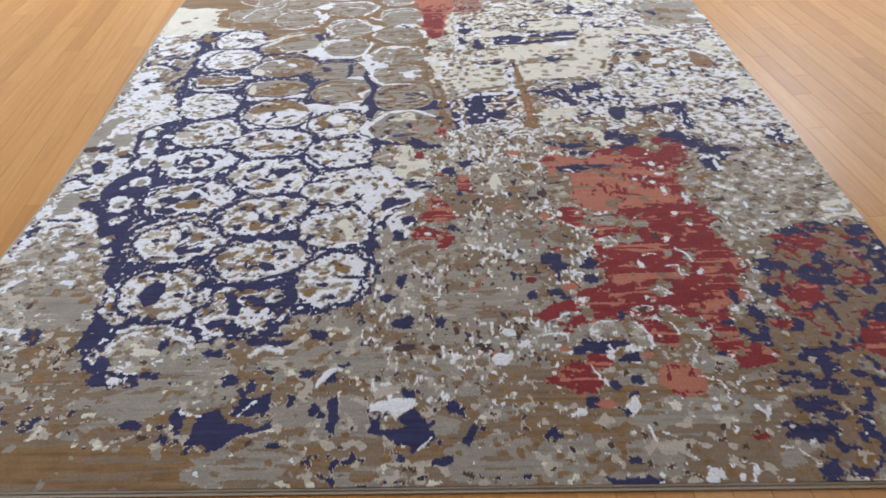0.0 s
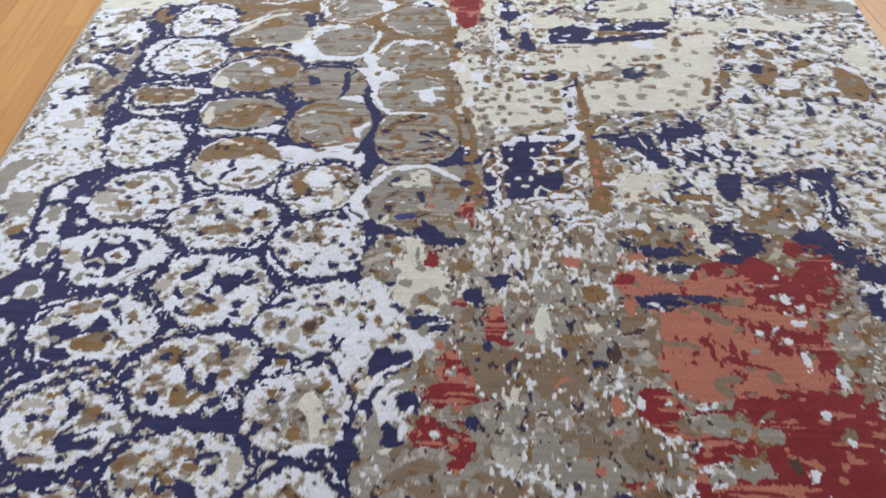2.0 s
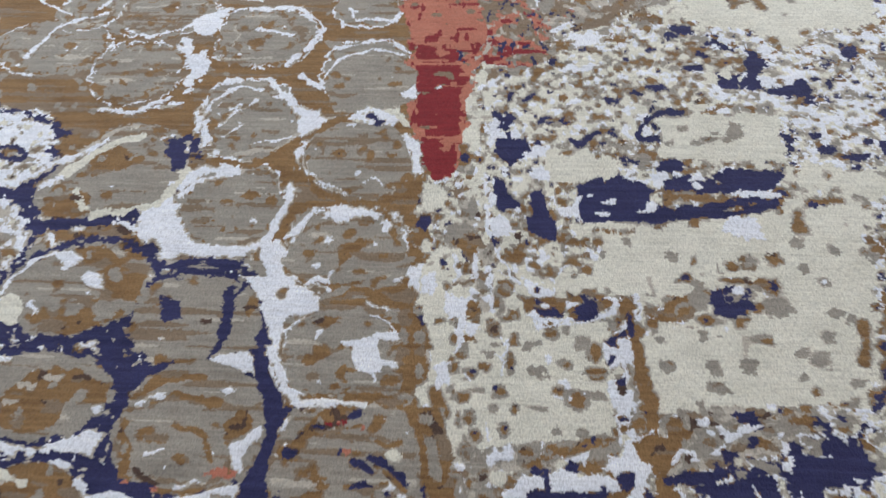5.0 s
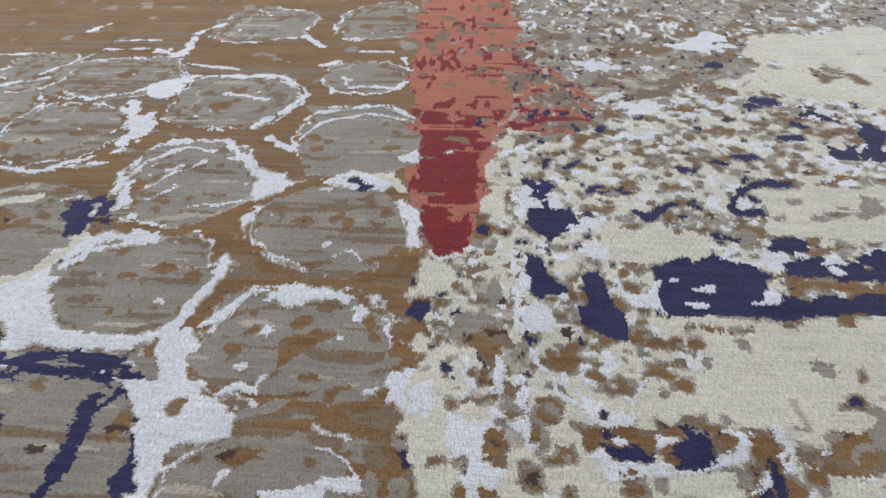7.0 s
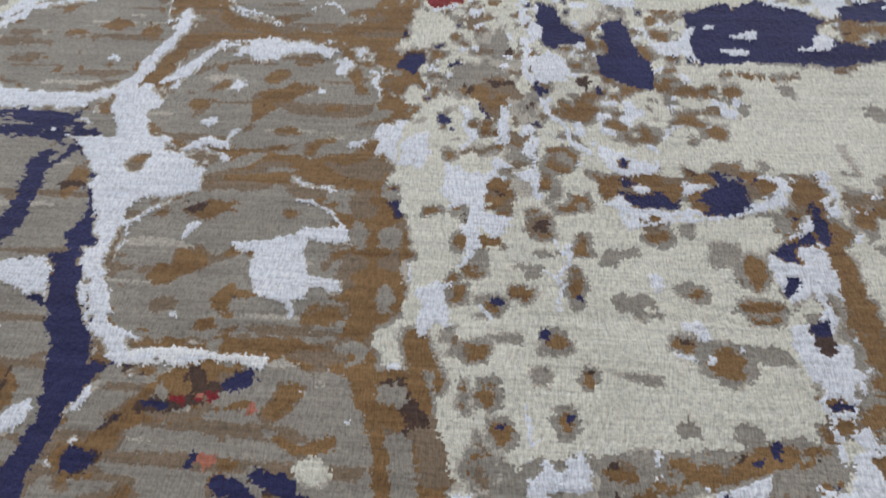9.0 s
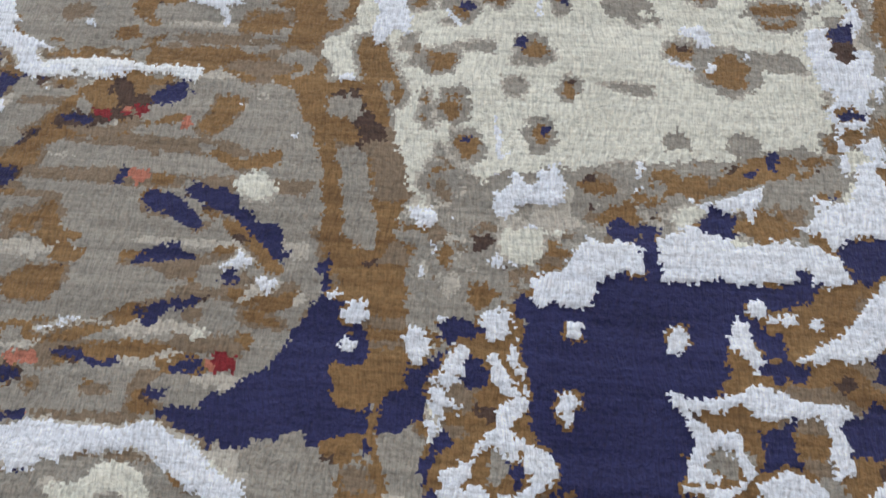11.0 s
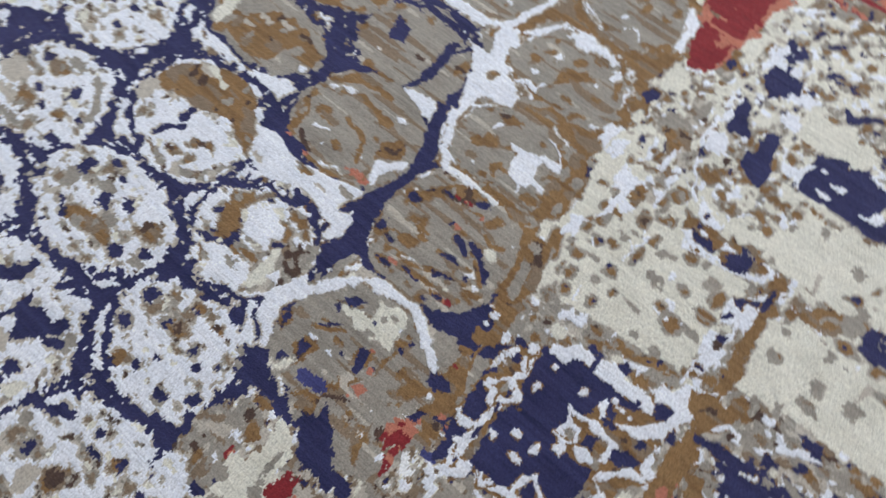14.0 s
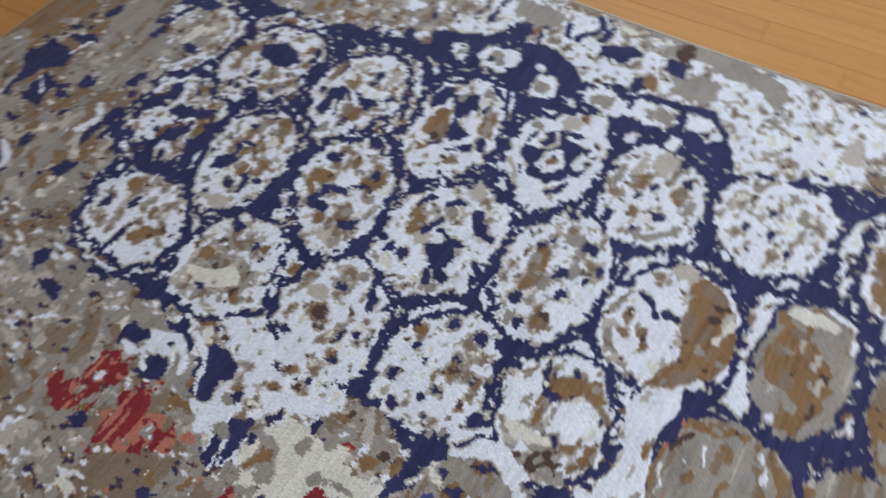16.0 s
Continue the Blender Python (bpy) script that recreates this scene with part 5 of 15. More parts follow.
# --- red bar
red_bar = named_part("red_bar", "brick red pile bar fading to coral")
poly("coral", [(-0.188, 4.39), (0.049, 4.392), (0.055, 3.863), (0.195, 3.731), (0.208, 3.625), (0.07, 3.566), (0.009, 3.563), (0.005, 3.363), (-0.014, 3.219), (-0.061, 3.197), (-0.099, 3.357), (-0.166, 3.856)], 0.016, red_bar)
poly("red", [(-0.116, 3.612), (0.002, 3.606), (-0.02, 3.33), (-0.011, 3.232), (-0.062, 3.21), (-0.104, 3.407)], 0.014, red_bar)
for e in [[(0.035, 3.723), (0.145, 3.705), (0.257, 3.733)], [(0.012, 3.774), (0.127, 3.787)], [(0.057, 3.651), (0.185, 3.654)], [(-0.003, 3.888), (0.108, 3.921)]]:
    stroke("coral_worn", e, 0.012, 0.9, red_bar)

# --- navy patch with white dots
navy_patch = named_part("navy_patch", "navy pile patch with square white dots")
poly(NAVY, [(0.083, 2.562), (0.147, 2.576), (0.289, 2.602), (0.317, 2.489), (0.299, 2.445), (0.297, 2.391), (0.283, 2.343), (0.22, 2.33), (0.121, 2.324), (0.104, 2.307), (0.058, 2.298), (0.037, 2.408), (0.03, 2.463), (0.041, 2.5), (0.063, 2.533)], 0.007, navy_patch)
poly(NAVY, [(-0.057, 2.526), (-0.026, 2.517), (0.019, 2.503), (0.024, 2.476), (-0.029, 2.459), (-0.088, 2.469), (-0.118, 2.474)], 0.006)
for e in [[(0.09, 2.56), (0.114, 2.586), (0.138, 2.594), (0.153, 2.582), (0.138, 2.567), (0.115, 2.559)], [(0.172, 2.573), (0.185, 2.602), (0.207, 2.594), (0.216, 2.586), (0.251, 2.593), (0.252, 2.583), (0.183, 2.57)], [(0.169, 2.46), (0.184, 2.478), (0.218, 2.488), (0.215, 2.463), (0.174, 2.45)], [(0.306, 2.611), (0.317, 2.58), (0.311, 2.55), (0.322, 2.511), (0.334, 2.501), (0.316, 2.498), (0.303, 2.539), (0.272, 2.528), (0.244, 2.53), (0.269, 2.55), (0.287, 2.567), (0.277, 2.581), (0.297, 2.57), (0.305, 2.585)], [(0.162, 2.318), (0.185, 2.342), (0.209, 2.337), (0.201, 2.323), (0.17, 2.31)], [(0.227, 2.324), (0.237, 2.347), (0.283, 2.348), (0.306, 2.367), (0.313, 2.349), (0.272, 2.333), (0.236, 2.313)]]:
    poly(ICE, e, 0.006, navy_patch)
for e in [[(0.238, 2.298), (0.288, 2.312), (0.339, 2.316), (0.348, 2.307), (0.278, 2.289), (0.268, 2.269), (0.25, 2.277)], [(0.063, 2.527), (0.059, 2.488), (0.041, 2.492), (0.046, 2.508)]]:
    poly(ICE, e, 0.006, navy_patch)
for e in [[(0.177, 2.501), (0.214, 2.504), (0.248, 2.502), (0.264, 2.492), (0.262, 2.464)], [(0.177, 2.431), (0.211, 2.444)], [(0.228, 2.45), (0.248, 2.462)], [(0.262, 2.451), (0.298, 2.484), (0.326, 2.484)], [(0.259, 2.426), (0.283, 2.407)], [(0.258, 2.384), (0.289, 2.383)], [(0.185, 2.342), (0.184, 2.368), (0.203, 2.38), (0.221, 2.355)], [(0.126, 2.331), (0.139, 2.306), (0.16, 2.298)], [(0.21, 2.309), (0.22, 2.297)], [(0.123, 2.272), (0.137, 2.255), (0.145, 2.27)], [(0.187, 2.285), (0.186, 2.271)], [(0.069, 2.543), (0.081, 2.499)], [(0.042, 2.44), (0.062, 2.462), (0.077, 2.479), (0.099, 2.458), (0.077, 2.442)], [(0.074, 2.436), (0.076, 2.402), (0.083, 2.349), (0.083, 2.297), (0.078, 2.266)], [(0.044, 2.372), (0.073, 2.374)]]:
    stroke(ICE, e, 0.0056, 0.95)
for e in [[(0.204, 2.545), (0.217, 2.519)], [(0.259, 2.596), (0.277, 2.578)], [(0.097, 2.306), (0.109, 2.315)], [(0.313, 2.342), (0.307, 2.361)]]:
    stroke(ICE, e, 0.0056, 0.95)
blob("gray_speck", 0.198, 2.474, 0.012, 0.009)
for e in [(0.238, 2.474, 0.04, 0.02), (0.291, 2.431, 0.026, 0.04), (0.267, 2.366, 0.039, 0.015), (0.282, 2.546, 0.02, 0.035)]:
    blob("navy_curls", *e, 0.9)
for e in [(0.082, 2.466, 0.009, 0.011), (0.079, 2.375, 0.005, 0.012), (0.082, 2.312, 0.003, 0.008), (0.079, 2.339, 0.003, 0.004)]:
    blob(NAVY, *e, 0.3)
poly("gray_speck", [(0.294, 2.458), (0.333, 2.472), (0.344, 2.401), (0.342, 2.342), (0.318, 2.356), (0.317, 2.408)], 0.008)
for e in [(0.111, 2.494, 0.007, 0.007), (0.131, 2.414, 0.008, 0.007), (0.17, 2.415, 0.007, 0.009), (0.157, 2.381, 0.008, 0.006), (0.105, 2.389, 0.005, 0.006), (0.176, 2.538, 0.007, 0.007), (0.208, 2.538, 0.007, 0.01), (0.116, 2.541, 0.006, 0.005), (0.197, 2.436, 0.014, 0.007)]:
    blob(ICE, *e, 0.15)
EDGE_WINDOW = window(0.0, 0.42, 2.0, 2.62)


def edge_tint(win, base, near, tint, reach, chance, seed):
    """Knots of one yarn close to another take a third, as where two dyes meet."""
    sl, x, y = win
    a = YARN[sl]
    close = np.zeros(a.shape, bool)
    hit = a == near
    for dj in range(-reach, reach + 1):
        for di in range(-reach, reach + 1):
            close |= np.roll(np.roll(hit, dj, 0), di, 1)
    YARN[sl] = np.where((a == base) & close & (z(x, y, 0.03, 0.024, seed) > chance), tint, a)


edge_tint(EDGE_WINDOW, NAVY, ICE, TAN, 2, 0.25, 71)
edge_tint(EDGE_WINDOW, NAVY, ICE, TAUPE, 3, 0.5, 73)
edge_tint(EDGE_WINDOW, NAVY, TAN, TAN, 1, 0.4, 72)
poly("gray_speck", [(0.019, 2.621), (0.122, 2.647), (0.142, 2.613), (0.079, 2.565), (0.031, 2.556)], 0.01)
blob("tan", -0.005, 2.521, 0.021, 0.043)

# --- navy speckle and browns on the far side of the stripe
speck = named_part("navy_speckle", "navy pile broken up by pale flecks")
poly("white_speck", [(0.371, 2.659), (0.432, 2.689), (0.715, 2.727), (0.869, 2.68), (0.988, 2.609), (0.915, 2.404), (0.701, 2.333), (0.472, 2.423), (0.375, 2.485)], 0.02)
poly("mottle_warm", [(0.371, 2.659), (0.432, 2.689), (0.516, 2.706), (0.606, 2.696), (0.562, 2.641), (0.447, 2.623), (0.383, 2.557)], 0.012)
for e in [
    [(0.445, 2.61), (0.549, 2.63), (0.595, 2.668), (0.686, 2.699), (0.682, 2.62), (0.623, 2.603), (0.546, 2.552), (0.487, 2.502), (0.438, 2.56)], [(0.592, 2.567), (0.679, 2.571), (0.689, 2.512), (0.606, 2.517)], [(0.527, 2.504), (0.589, 2.496), (0.647, 2.432), (0.563, 2.417)],
    [(0.645, 2.421), (0.798, 2.44), (0.827, 2.369), (0.684, 2.342)], [(0.356, 2.619), (0.445, 2.61), (0.43, 2.578), (0.353, 2.593)], [(0.738, 2.549), (0.795, 2.564), (0.776, 2.46), (0.727, 2.469)], [(0.827, 2.802), (0.868, 2.826), (0.861, 2.761), (0.807, 2.773)],
]:
    poly("navy_speck", e, 0.02, speck)
poly("navy_curls", [(0.373, 2.618), (0.46, 2.643), (0.584, 2.694), (0.725, 2.687), (0.777, 2.593), (0.81, 2.492), (0.782, 2.359), (0.699, 2.339), (0.697, 2.422), (0.604, 2.42), (0.556, 2.473), (0.49, 2.507), (0.434, 2.55)], 0.02, speck)
poly("mottle_light", [(0.531, 2.432), (0.686, 2.421), (0.68, 2.308), (0.576, 2.236), (0.502, 2.304)], 0.02)
poly("tan_specks", [(0.694, 2.32), (0.801, 2.385), (0.903, 2.362), (0.917, 2.244), (0.825, 2.136), (0.714, 2.195)], 0.02)
for e in [(0.43, 2.253, 0.022, 0.019), (0.514, 2.166, 0.05, 0.019), (0.7, 2.223, 0.055, 0.025), (0.82, 2.236, 0.026, 0.016), (0.851, 2.438, 0.047, 0.028), (0.417, 2.182, 0.026, 0.013)]:
    blob("navy_camo", *e, 0.8, speck)
for e in [(0.552, 2.224, 0.039, 0.023), (0.641, 2.308, 0.022, 0.037), (0.463, 2.199, 0.032, 0.022), (0.76, 2.322, 0.034, 0.031)]:
    blob("tan_cap", *e, 0.9)
for e in [(0.556, 2.219, 0.026, 0.014), (0.431, 2.135, 0.031, 0.011), (0.816, 2.177, 0.027, 0.016)]:
    blob("coral", *e, 1.0)
poly("cream_plain", [(0.412, 2.429), (0.479, 2.437), (0.518, 2.418), (0.497, 2.34), (0.428, 2.332), (0.407, 2.363)], 0.012)
stroke(CREAM, [(0.498, 2.28), (0.583, 2.27), (0.616, 2.203), (0.604, 2.129)], 0.014, 0.8)
for e in [[(0.538, 2.652), (0.544, 2.574), (0.541, 2.487)], [(0.694, 2.607), (0.691, 2.49), (0.689, 2.435)], [(0.613, 2.517), (0.61, 2.42)], [(0.774, 2.491), (0.786, 2.41)], [(0.421, 2.542), (0.45, 2.485), (0.503, 2.445)], [(0.773, 2.578), (0.786, 2.513)], [(0.568, 2.605), (0.647, 2.622)], [(0.26, 2.216), (0.284, 2.245), (0.323, 2.246), (0.346, 2.213)], [(0.24, 2.25), (0.32, 2.269), (0.373, 2.253)]]:
    worm(e, 0.0058)
poly("cream_plain", [(0.421, 2.511), (0.461, 2.489), (0.514, 2.425), (0.496, 2.382), (0.416, 2.388)], 0.012)
for e in [[(0.442, 2.624), (0.526, 2.643), (0.573, 2.634), (0.567, 2.537), (0.49, 2.532), (0.447, 2.576)]]:
    poly("navy_ground", e, 0.012, speck)
for e in [[(0.45, 2.618), (0.484, 2.604), (0.465, 2.592)], [(0.511, 2.595), (0.518, 2.56)], [(0.419, 2.591), (0.435, 2.572)], [(0.387, 2.544), (0.408, 2.534)], [(0.475, 2.56), (0.489, 2.549)]]:
    worm(e, 0.006)
for e in [(0.376, 2.678, 0.02, 0.018), (0.421, 2.571, 0.013, 0.012), (0.395, 2.532, 0.012, 0.017), (0.456, 2.55, 0.013, 0.011), (0.401, 2.451, 0.02, 0.026), (0.424, 2.671, 0.014, 0.01)]:
    blob("tan_cap", *e, 0.6)
poly("cream_plain", [(0.401, 2.415), (0.498, 2.444), (0.541, 2.439), (0.576, 2.407), (0.44, 2.385)], 0.01)
poly("taupe", [(0.959, 3.584), (1.16, 3.661), (1.409, 3.587), (1.347, 3.424), (0.98, 3.488)], 0.02)
stroke(NAVY, [(1.006, 3.477), (1.086, 3.448), (1.198, 3.44)], 0.012)
for e in [(0.906, 2.923, 0.063, 0.081), (1.063, 2.981, 0.035, 0.042), (0.469, 2.234, 0.065, 0.046), (0.744, 2.264, 0.076, 0.06), (0.867, 3.042, 0.037, 0.043)]:
    blob("tan_specks", *e, 0.8)
for e in [(0.611, 3.582, 0.077, 0.077), (0.552, 3.534, 0.038, 0.03), (0.8, 2.785, 0.043, 0.038), (0.737, 2.712, 0.032, 0.024)]:
    blob("navy_curls", *e, 0.8)
for e in [(0.38, 2.798), (0.46, 2.798), (0.561, 2.755), (0.618, 2.835), (0.367, 2.85), (0.449, 2.859), (0.48, 2.849), (0.535, 2.866), (0.715, 2.906), (0.735, 2.934), (0.678, 2.874), (0.653, 2.818), (0.575, 2.905), (0.329, 2.871), (0.68, 2.733), (0.654, 2.715), (0.399, 2.706), (0.432, 2.713), (0.463, 2.708), (0.379, 2.676)]:
    dot(*e, 0.006, TAUPE)
for e in [(0.538, 2.809), (0.467, 2.765), (0.597, 2.917), (0.398, 2.914), (0.423, 2.905), (0.568, 2.715), (0.598, 2.721), (0.788, 2.946), (0.786, 2.912), (0.77, 2.872), (0.452, 2.929), (0.619, 2.927), (0.376, 2.693)]:
    dot(*e, 0.0085, TAN)
for e in [(0.512, 2.927), (0.54, 2.936), (0.506, 2.703), (0.254, 2.911), (0.817, 2.795), (0.24, 2.923), (0.653, 2.709)]:
    dot(*e, 0.008, NAVY)
for e in [(0.704, 2.358, 0.034, 0.039), (0.499, 2.168, 0.063, 0.017), (0.692, 2.228, 0.043, 0.025), (0.998, 2.742, 0.033, 0.054), (0.428, 2.255, 0.027, 0.019), (0.207, 2.255, 0.045, 0.017), (1.035, 3.074, 0.029, 0.031), (0.412, 3.372, 0.023, 0.053), (1.056, 3.461, 0.05, 0.04), (1.273, 3.572, 0.042, 0.061)]:
    blob("navy_speck", *e, 0.8)
stroke("tan_specks", [(1.043, 2.825), (1.316, 2.806)], 0.026, 0.8)
# glare on the pale silk, put into the yarn as two cream patches
blob("cream_plain", 1.232, 2.992, 0.062, 0.079, 0.8)
blob("cream_plain", 1.302, 2.606, 0.061, 0.043, 0.8)
for e in [[(1.251, 1.744), (1.414, 1.778)], [(1.235, 1.683), (1.389, 1.707)], [(1.317, 1.788), (1.412, 1.833)]]:
    stroke(CREAM, e, 0.012)
for e in [(1.175, 2.447, 0.05, 0.04), (1.253, 2.195, 0.029, 0.044), (1.272, 2.133, 0.021, 0.051), (0.931, 2.438, 0.057, 0.058), (0.962, 2.322, 0.022, 0.101), (0.88, 2.194, 0.042, 0.051), (0.937, 2.154, 0.054, 0.037), (1.011, 2.079, 0.053, 0.044), (0.954, 2.013, 0.028, 0.042), (0.961, 2.104, 0.029, 0.024), (0.837, 2.816, 0.036, 0.041), (0.861, 3.202, 0.055, 0.043), (1.202, 3.559, 0.059, 0.068)]:
    blob("navy_speck", *e, 0.8)
for e in [(0.894, 2.903, 0.077, 0.087), (0.781, 2.138, 0.062, 0.049), (0.512, 2.171, 0.064, 0.041)]:
    blob("olive", *e, 0.5)
poly("gray_speck", [(1.054, 4.033), (1.362, 4.001), (1.293, 3.509), (1.036, 3.491)], 0.02)

# --- navy and red spots in the corner beside the red field
for e in [(0.859, 1.246, 0.019, 0.051), (0.934, 1.349, 0.024, 0.028), (0.956, 1.45, 0.029, 0.026), (1.092, 1.579, 0.033, 0.053), (1.082, 1.392, 0.042, 0.029)]:
    blob(NAVY, *e, 0.6)
for e in [(1.026, 1.336, 0.041, 0.047), (1.127, 1.557, 0.059, 0.047), (0.915, 1.221, 0.026, 0.021)]:
    blob("red", *e, 0.6)

# --- marks round the reds
for e in [[(0.416, 2.008), (0.612, 2.021)], [(0.479, 2.093), (0.629, 2.113)], [(0.079, 2.054), (0.121, 2.06)]]:
    stroke(NAVY, e, 0.012, 0.9)
for e in [(0.346, 1.05, 0.054, 0.039), (0.8, 1.107, 0.046, 0.035), (0.766, 1.177, 0.027, 0.075), (0.411, 1.107, 0.035, 0.027), (0.086, 1.909, 0.028, 0.042), (0.428, 1.731, 0.041, 0.037), (0.681, 2.064, 0.082, 0.062), (1.149, 1.147, 0.086, 0.064)]:
    blob("red", *e, 0.5)
for e in [(0.599, 1.048, 0.059, 0.048), (-0.021, 1.797, 0.027, 0.045), (0.797, 1.323, 0.047, 0.033), (0.815, 1.599, 0.024, 0.046), (0.422, 2.057, 0.049, 0.03)]:
    blob("coral", *e, 0.5)

# --- near end: grey patches, navy marks in the corner
for e in [(-0.76, 0.998, 0.13, 0.048), (-0.444, 0.813, 0.104, 0.05), (-0.641, 1.131, 0.092, 0.036), (0.082, 1.31, 0.112, 0.05), (0.135, 0.833, 0.09, 0.049), (-1.091, 1.356, 0.102, 0.067), (-0.384, 1.125, 0.09, 0.039)]:
    blob("taupe", *e, 0.5)
for e in [(-1.128, 1.223, 0.023, 0.023), (1.169, 1.454, 0.049, 0.054), (1.323, 1.502, 0.066, 0.085), (0.915, 0.956, 0.045, 0.028), (0.865, 0.886, 0.046, 0.023), (0.989, 0.877, 0.018, 0.05), (0.86, 0.785, 0.019, 0.03), (0.908, 1.036, 0.047, 0.019), (0.97, 1.004, 0.033, 0.018), (0.917, 0.778, 0.024, 0.012)]:
    blob("navy_camo", *e, 0.9)

# --- navy side border: pale flecks
for e in [[(-1.34, 3.042), (-1.222, 3.066)], [(-1.354, 2.998), (-1.243, 2.91)], [(-1.246, 2.752), (-1.193, 2.835)], [(-1.239, 2.372), (-1.233, 2.49)], [(-1.272, 1.675), (-1.321, 1.619)], [(-1.176, 2.075), (-1.248, 2.041)], [(-1.23, 1.846), (-1.109, 1.792)]]:
    stroke(NAVY, e, 0.013, 0.9)
blob(NAVY, -1.211, 3.279, 0.042, 0.077)
blob("tan", -1.22, 3.308, 0.021, 0.047)
poly("ice_mottle", [(-0.271, 2.039), (-0.195, 2.06), (-0.035, 1.952), (-0.048, 1.873), (-0.09, 1.836), (-0.112, 1.729), (-0.13, 1.6), (-0.181, 1.585), (-0.209, 1.729)], 0.012)
for e in [[(-0.131, 1.929), (-0.094, 1.936), (-0.027, 1.908), (-0.034, 1.892), (-0.114, 1.885)], [(-0.204, 1.822), (-0.111, 1.836), (-0.101, 1.781), (-0.143, 1.773), (-0.199, 1.773)], [(-0.189, 1.736), (-0.161, 1.743), (-0.166, 1.679), (-0.183, 1.663)], [(-0.127, 1.709), (-0.087, 1.726), (-0.094, 1.692), (-0.12, 1.683)]]:
    poly(NAVY, e, 0.005)
stroke(NAVY, [(-0.144, 1.639), (-0.114, 1.644), (-0.108, 1.616), (-0.138, 1.608)], 0.006, 0.5)
for e in [(0.011, 1.756, 0.038, 0.049), (-0.034, 1.632, 0.053, 0.025), (0.013, 1.602, 0.025, 0.034), (-0.051, 1.73, 0.03, 0.014)]:
    blob("red", *e, 0.9)
    blob("olive", e[0] + 0.3 * e[2], e[1] - 0.2 * e[3], 0.3 * e[2], 0.3 * e[3], 0.8)
    blob(CORAL, e[0] - 0.4 * e[2], e[1] + 0.3 * e[3], 0.35 * e[2], 0.3 * e[3], 0.9)


# --- navy bars and the cream ground under the red bar
poly("cream_speck", [(0.238, 3.236), (0.361, 3.241), (0.459, 3.236), (0.536, 3.231), (0.489, 3.108), (0.325, 3.093), (0.233, 3.083), (0.235, 3.17)], 0.01)
poly("cream_plain", [(0.18, 3.278), (0.268, 3.291), (0.281, 3.246), (0.266, 3.216), (0.195, 3.216), (0.176, 3.233)], 0.006)
poly("cream_plain", [(0.458, 3.389), (0.542, 3.392), (0.498, 3.31), (0.451, 3.308)], 0.006)
poly("cream_plain", [(0.237, 3.102), (0.491, 3.115), (0.481, 3.088), (0.232, 3.076)], 0.006)
for e in [(0.273, 3.357, 0.038, 0.031), (0.202, 3.32, 0.03, 0.027), (0.29, 3.299, 0.014, 0.038), (0.402, 3.456, 0.049, 0.026), (0.325, 3.425, 0.024, 0.024), (0.262, 3.434, 0.024, 0.021), (0.221, 3.181, 0.023, 0.027), (0.448, 3.29, 0.028, 0.015), (0.165, 3.344, 0.019, 0.022), (0.142, 3.49, 0.023, 0.031), (0.068, 3.479, 0.014, 0.056), (0.232, 3.595, 0.022, 0.026), (0.276, 3.575, 0.027, 0.033), (0.448, 3.5, 0.017, 0.05), (0.129, 3.521, 0.026, 0.035), (0.296, 3.469, 0.018, 0.015), (0.172, 3.429, 0.021, 0.016), (0.222, 3.397, 0.02, 0.027), (0.325, 3.312, 0.022, 0.019), (0.389, 3.25, 0.016, 0.018), (0.122, 3.377, 0.02, 0.02)]:
    blob(TAUPE, *e, 0.6)
for e in [(0.274, 3.361, 0.029, 0.02), (0.202, 3.324, 0.022, 0.018), (0.29, 3.303, 0.011, 0.026), (0.403, 3.459, 0.036, 0.016), (0.326, 3.429, 0.018, 0.016), (0.263, 3.438, 0.018, 0.014), (0.221, 3.185, 0.017, 0.018), (0.45, 3.294, 0.021, 0.01), (0.166, 3.346, 0.014, 0.014), (0.142, 3.496, 0.017, 0.021), (0.068, 3.482, 0.011, 0.038), (0.233, 3.601, 0.016, 0.017), (0.276, 3.579, 0.019, 0.023), (0.449, 3.505, 0.012, 0.035)]:
    blob("tan_cap", *e, 0.55)
for e in [[(0.395, 3.175), (0.47, 3.184)], [(0.319, 3.102), (0.42, 3.114)], [(0.48, 3.184), (0.517, 3.183)]]:
    stroke("tan_cap", e, 0.006, 0.7)
poly(NAVY, [(0.245, 3.177), (0.286, 3.22), (0.333, 3.206), (0.393, 3.177), (0.37, 3.146), (0.44, 3.134), (0.422, 3.119), (0.353, 3.116), (0.246, 3.104)], 0.007)
poly(NAVY, [(0.438, 3.214), (0.484, 3.216), (0.476, 3.195), (0.431, 3.193)], 0.007)
poly(NAVY, [(0.505, 3.214), (0.531, 3.215), (0.517, 3.178), (0.495, 3.182)], 0.007)
for e in [[(0.452, 3.131), (0.498, 3.129)]]:
    stroke(NAVY, e, 0.006, 0.55)
for e in [[(0.391, 3.33), (0.413, 3.387), (0.45, 3.418), (0.502, 3.413)]]:
    stroke(NAVY, e, 0.0075, 0.7)
for e in [(0.106, 3.29, 0.028, 0.032), (0.101, 3.365, 0.013, 0.015), (0.075, 3.399, 0.008, 0.01), (0.092, 3.151, 0.02, 0.021), (0.16, 3.159, 0.016, 0.027), (0.16, 3.093, 0.021, 0.02), (0.438, 3.247, 0.021, 0.013)]:
    blob(NAVY, *e, 0.45)
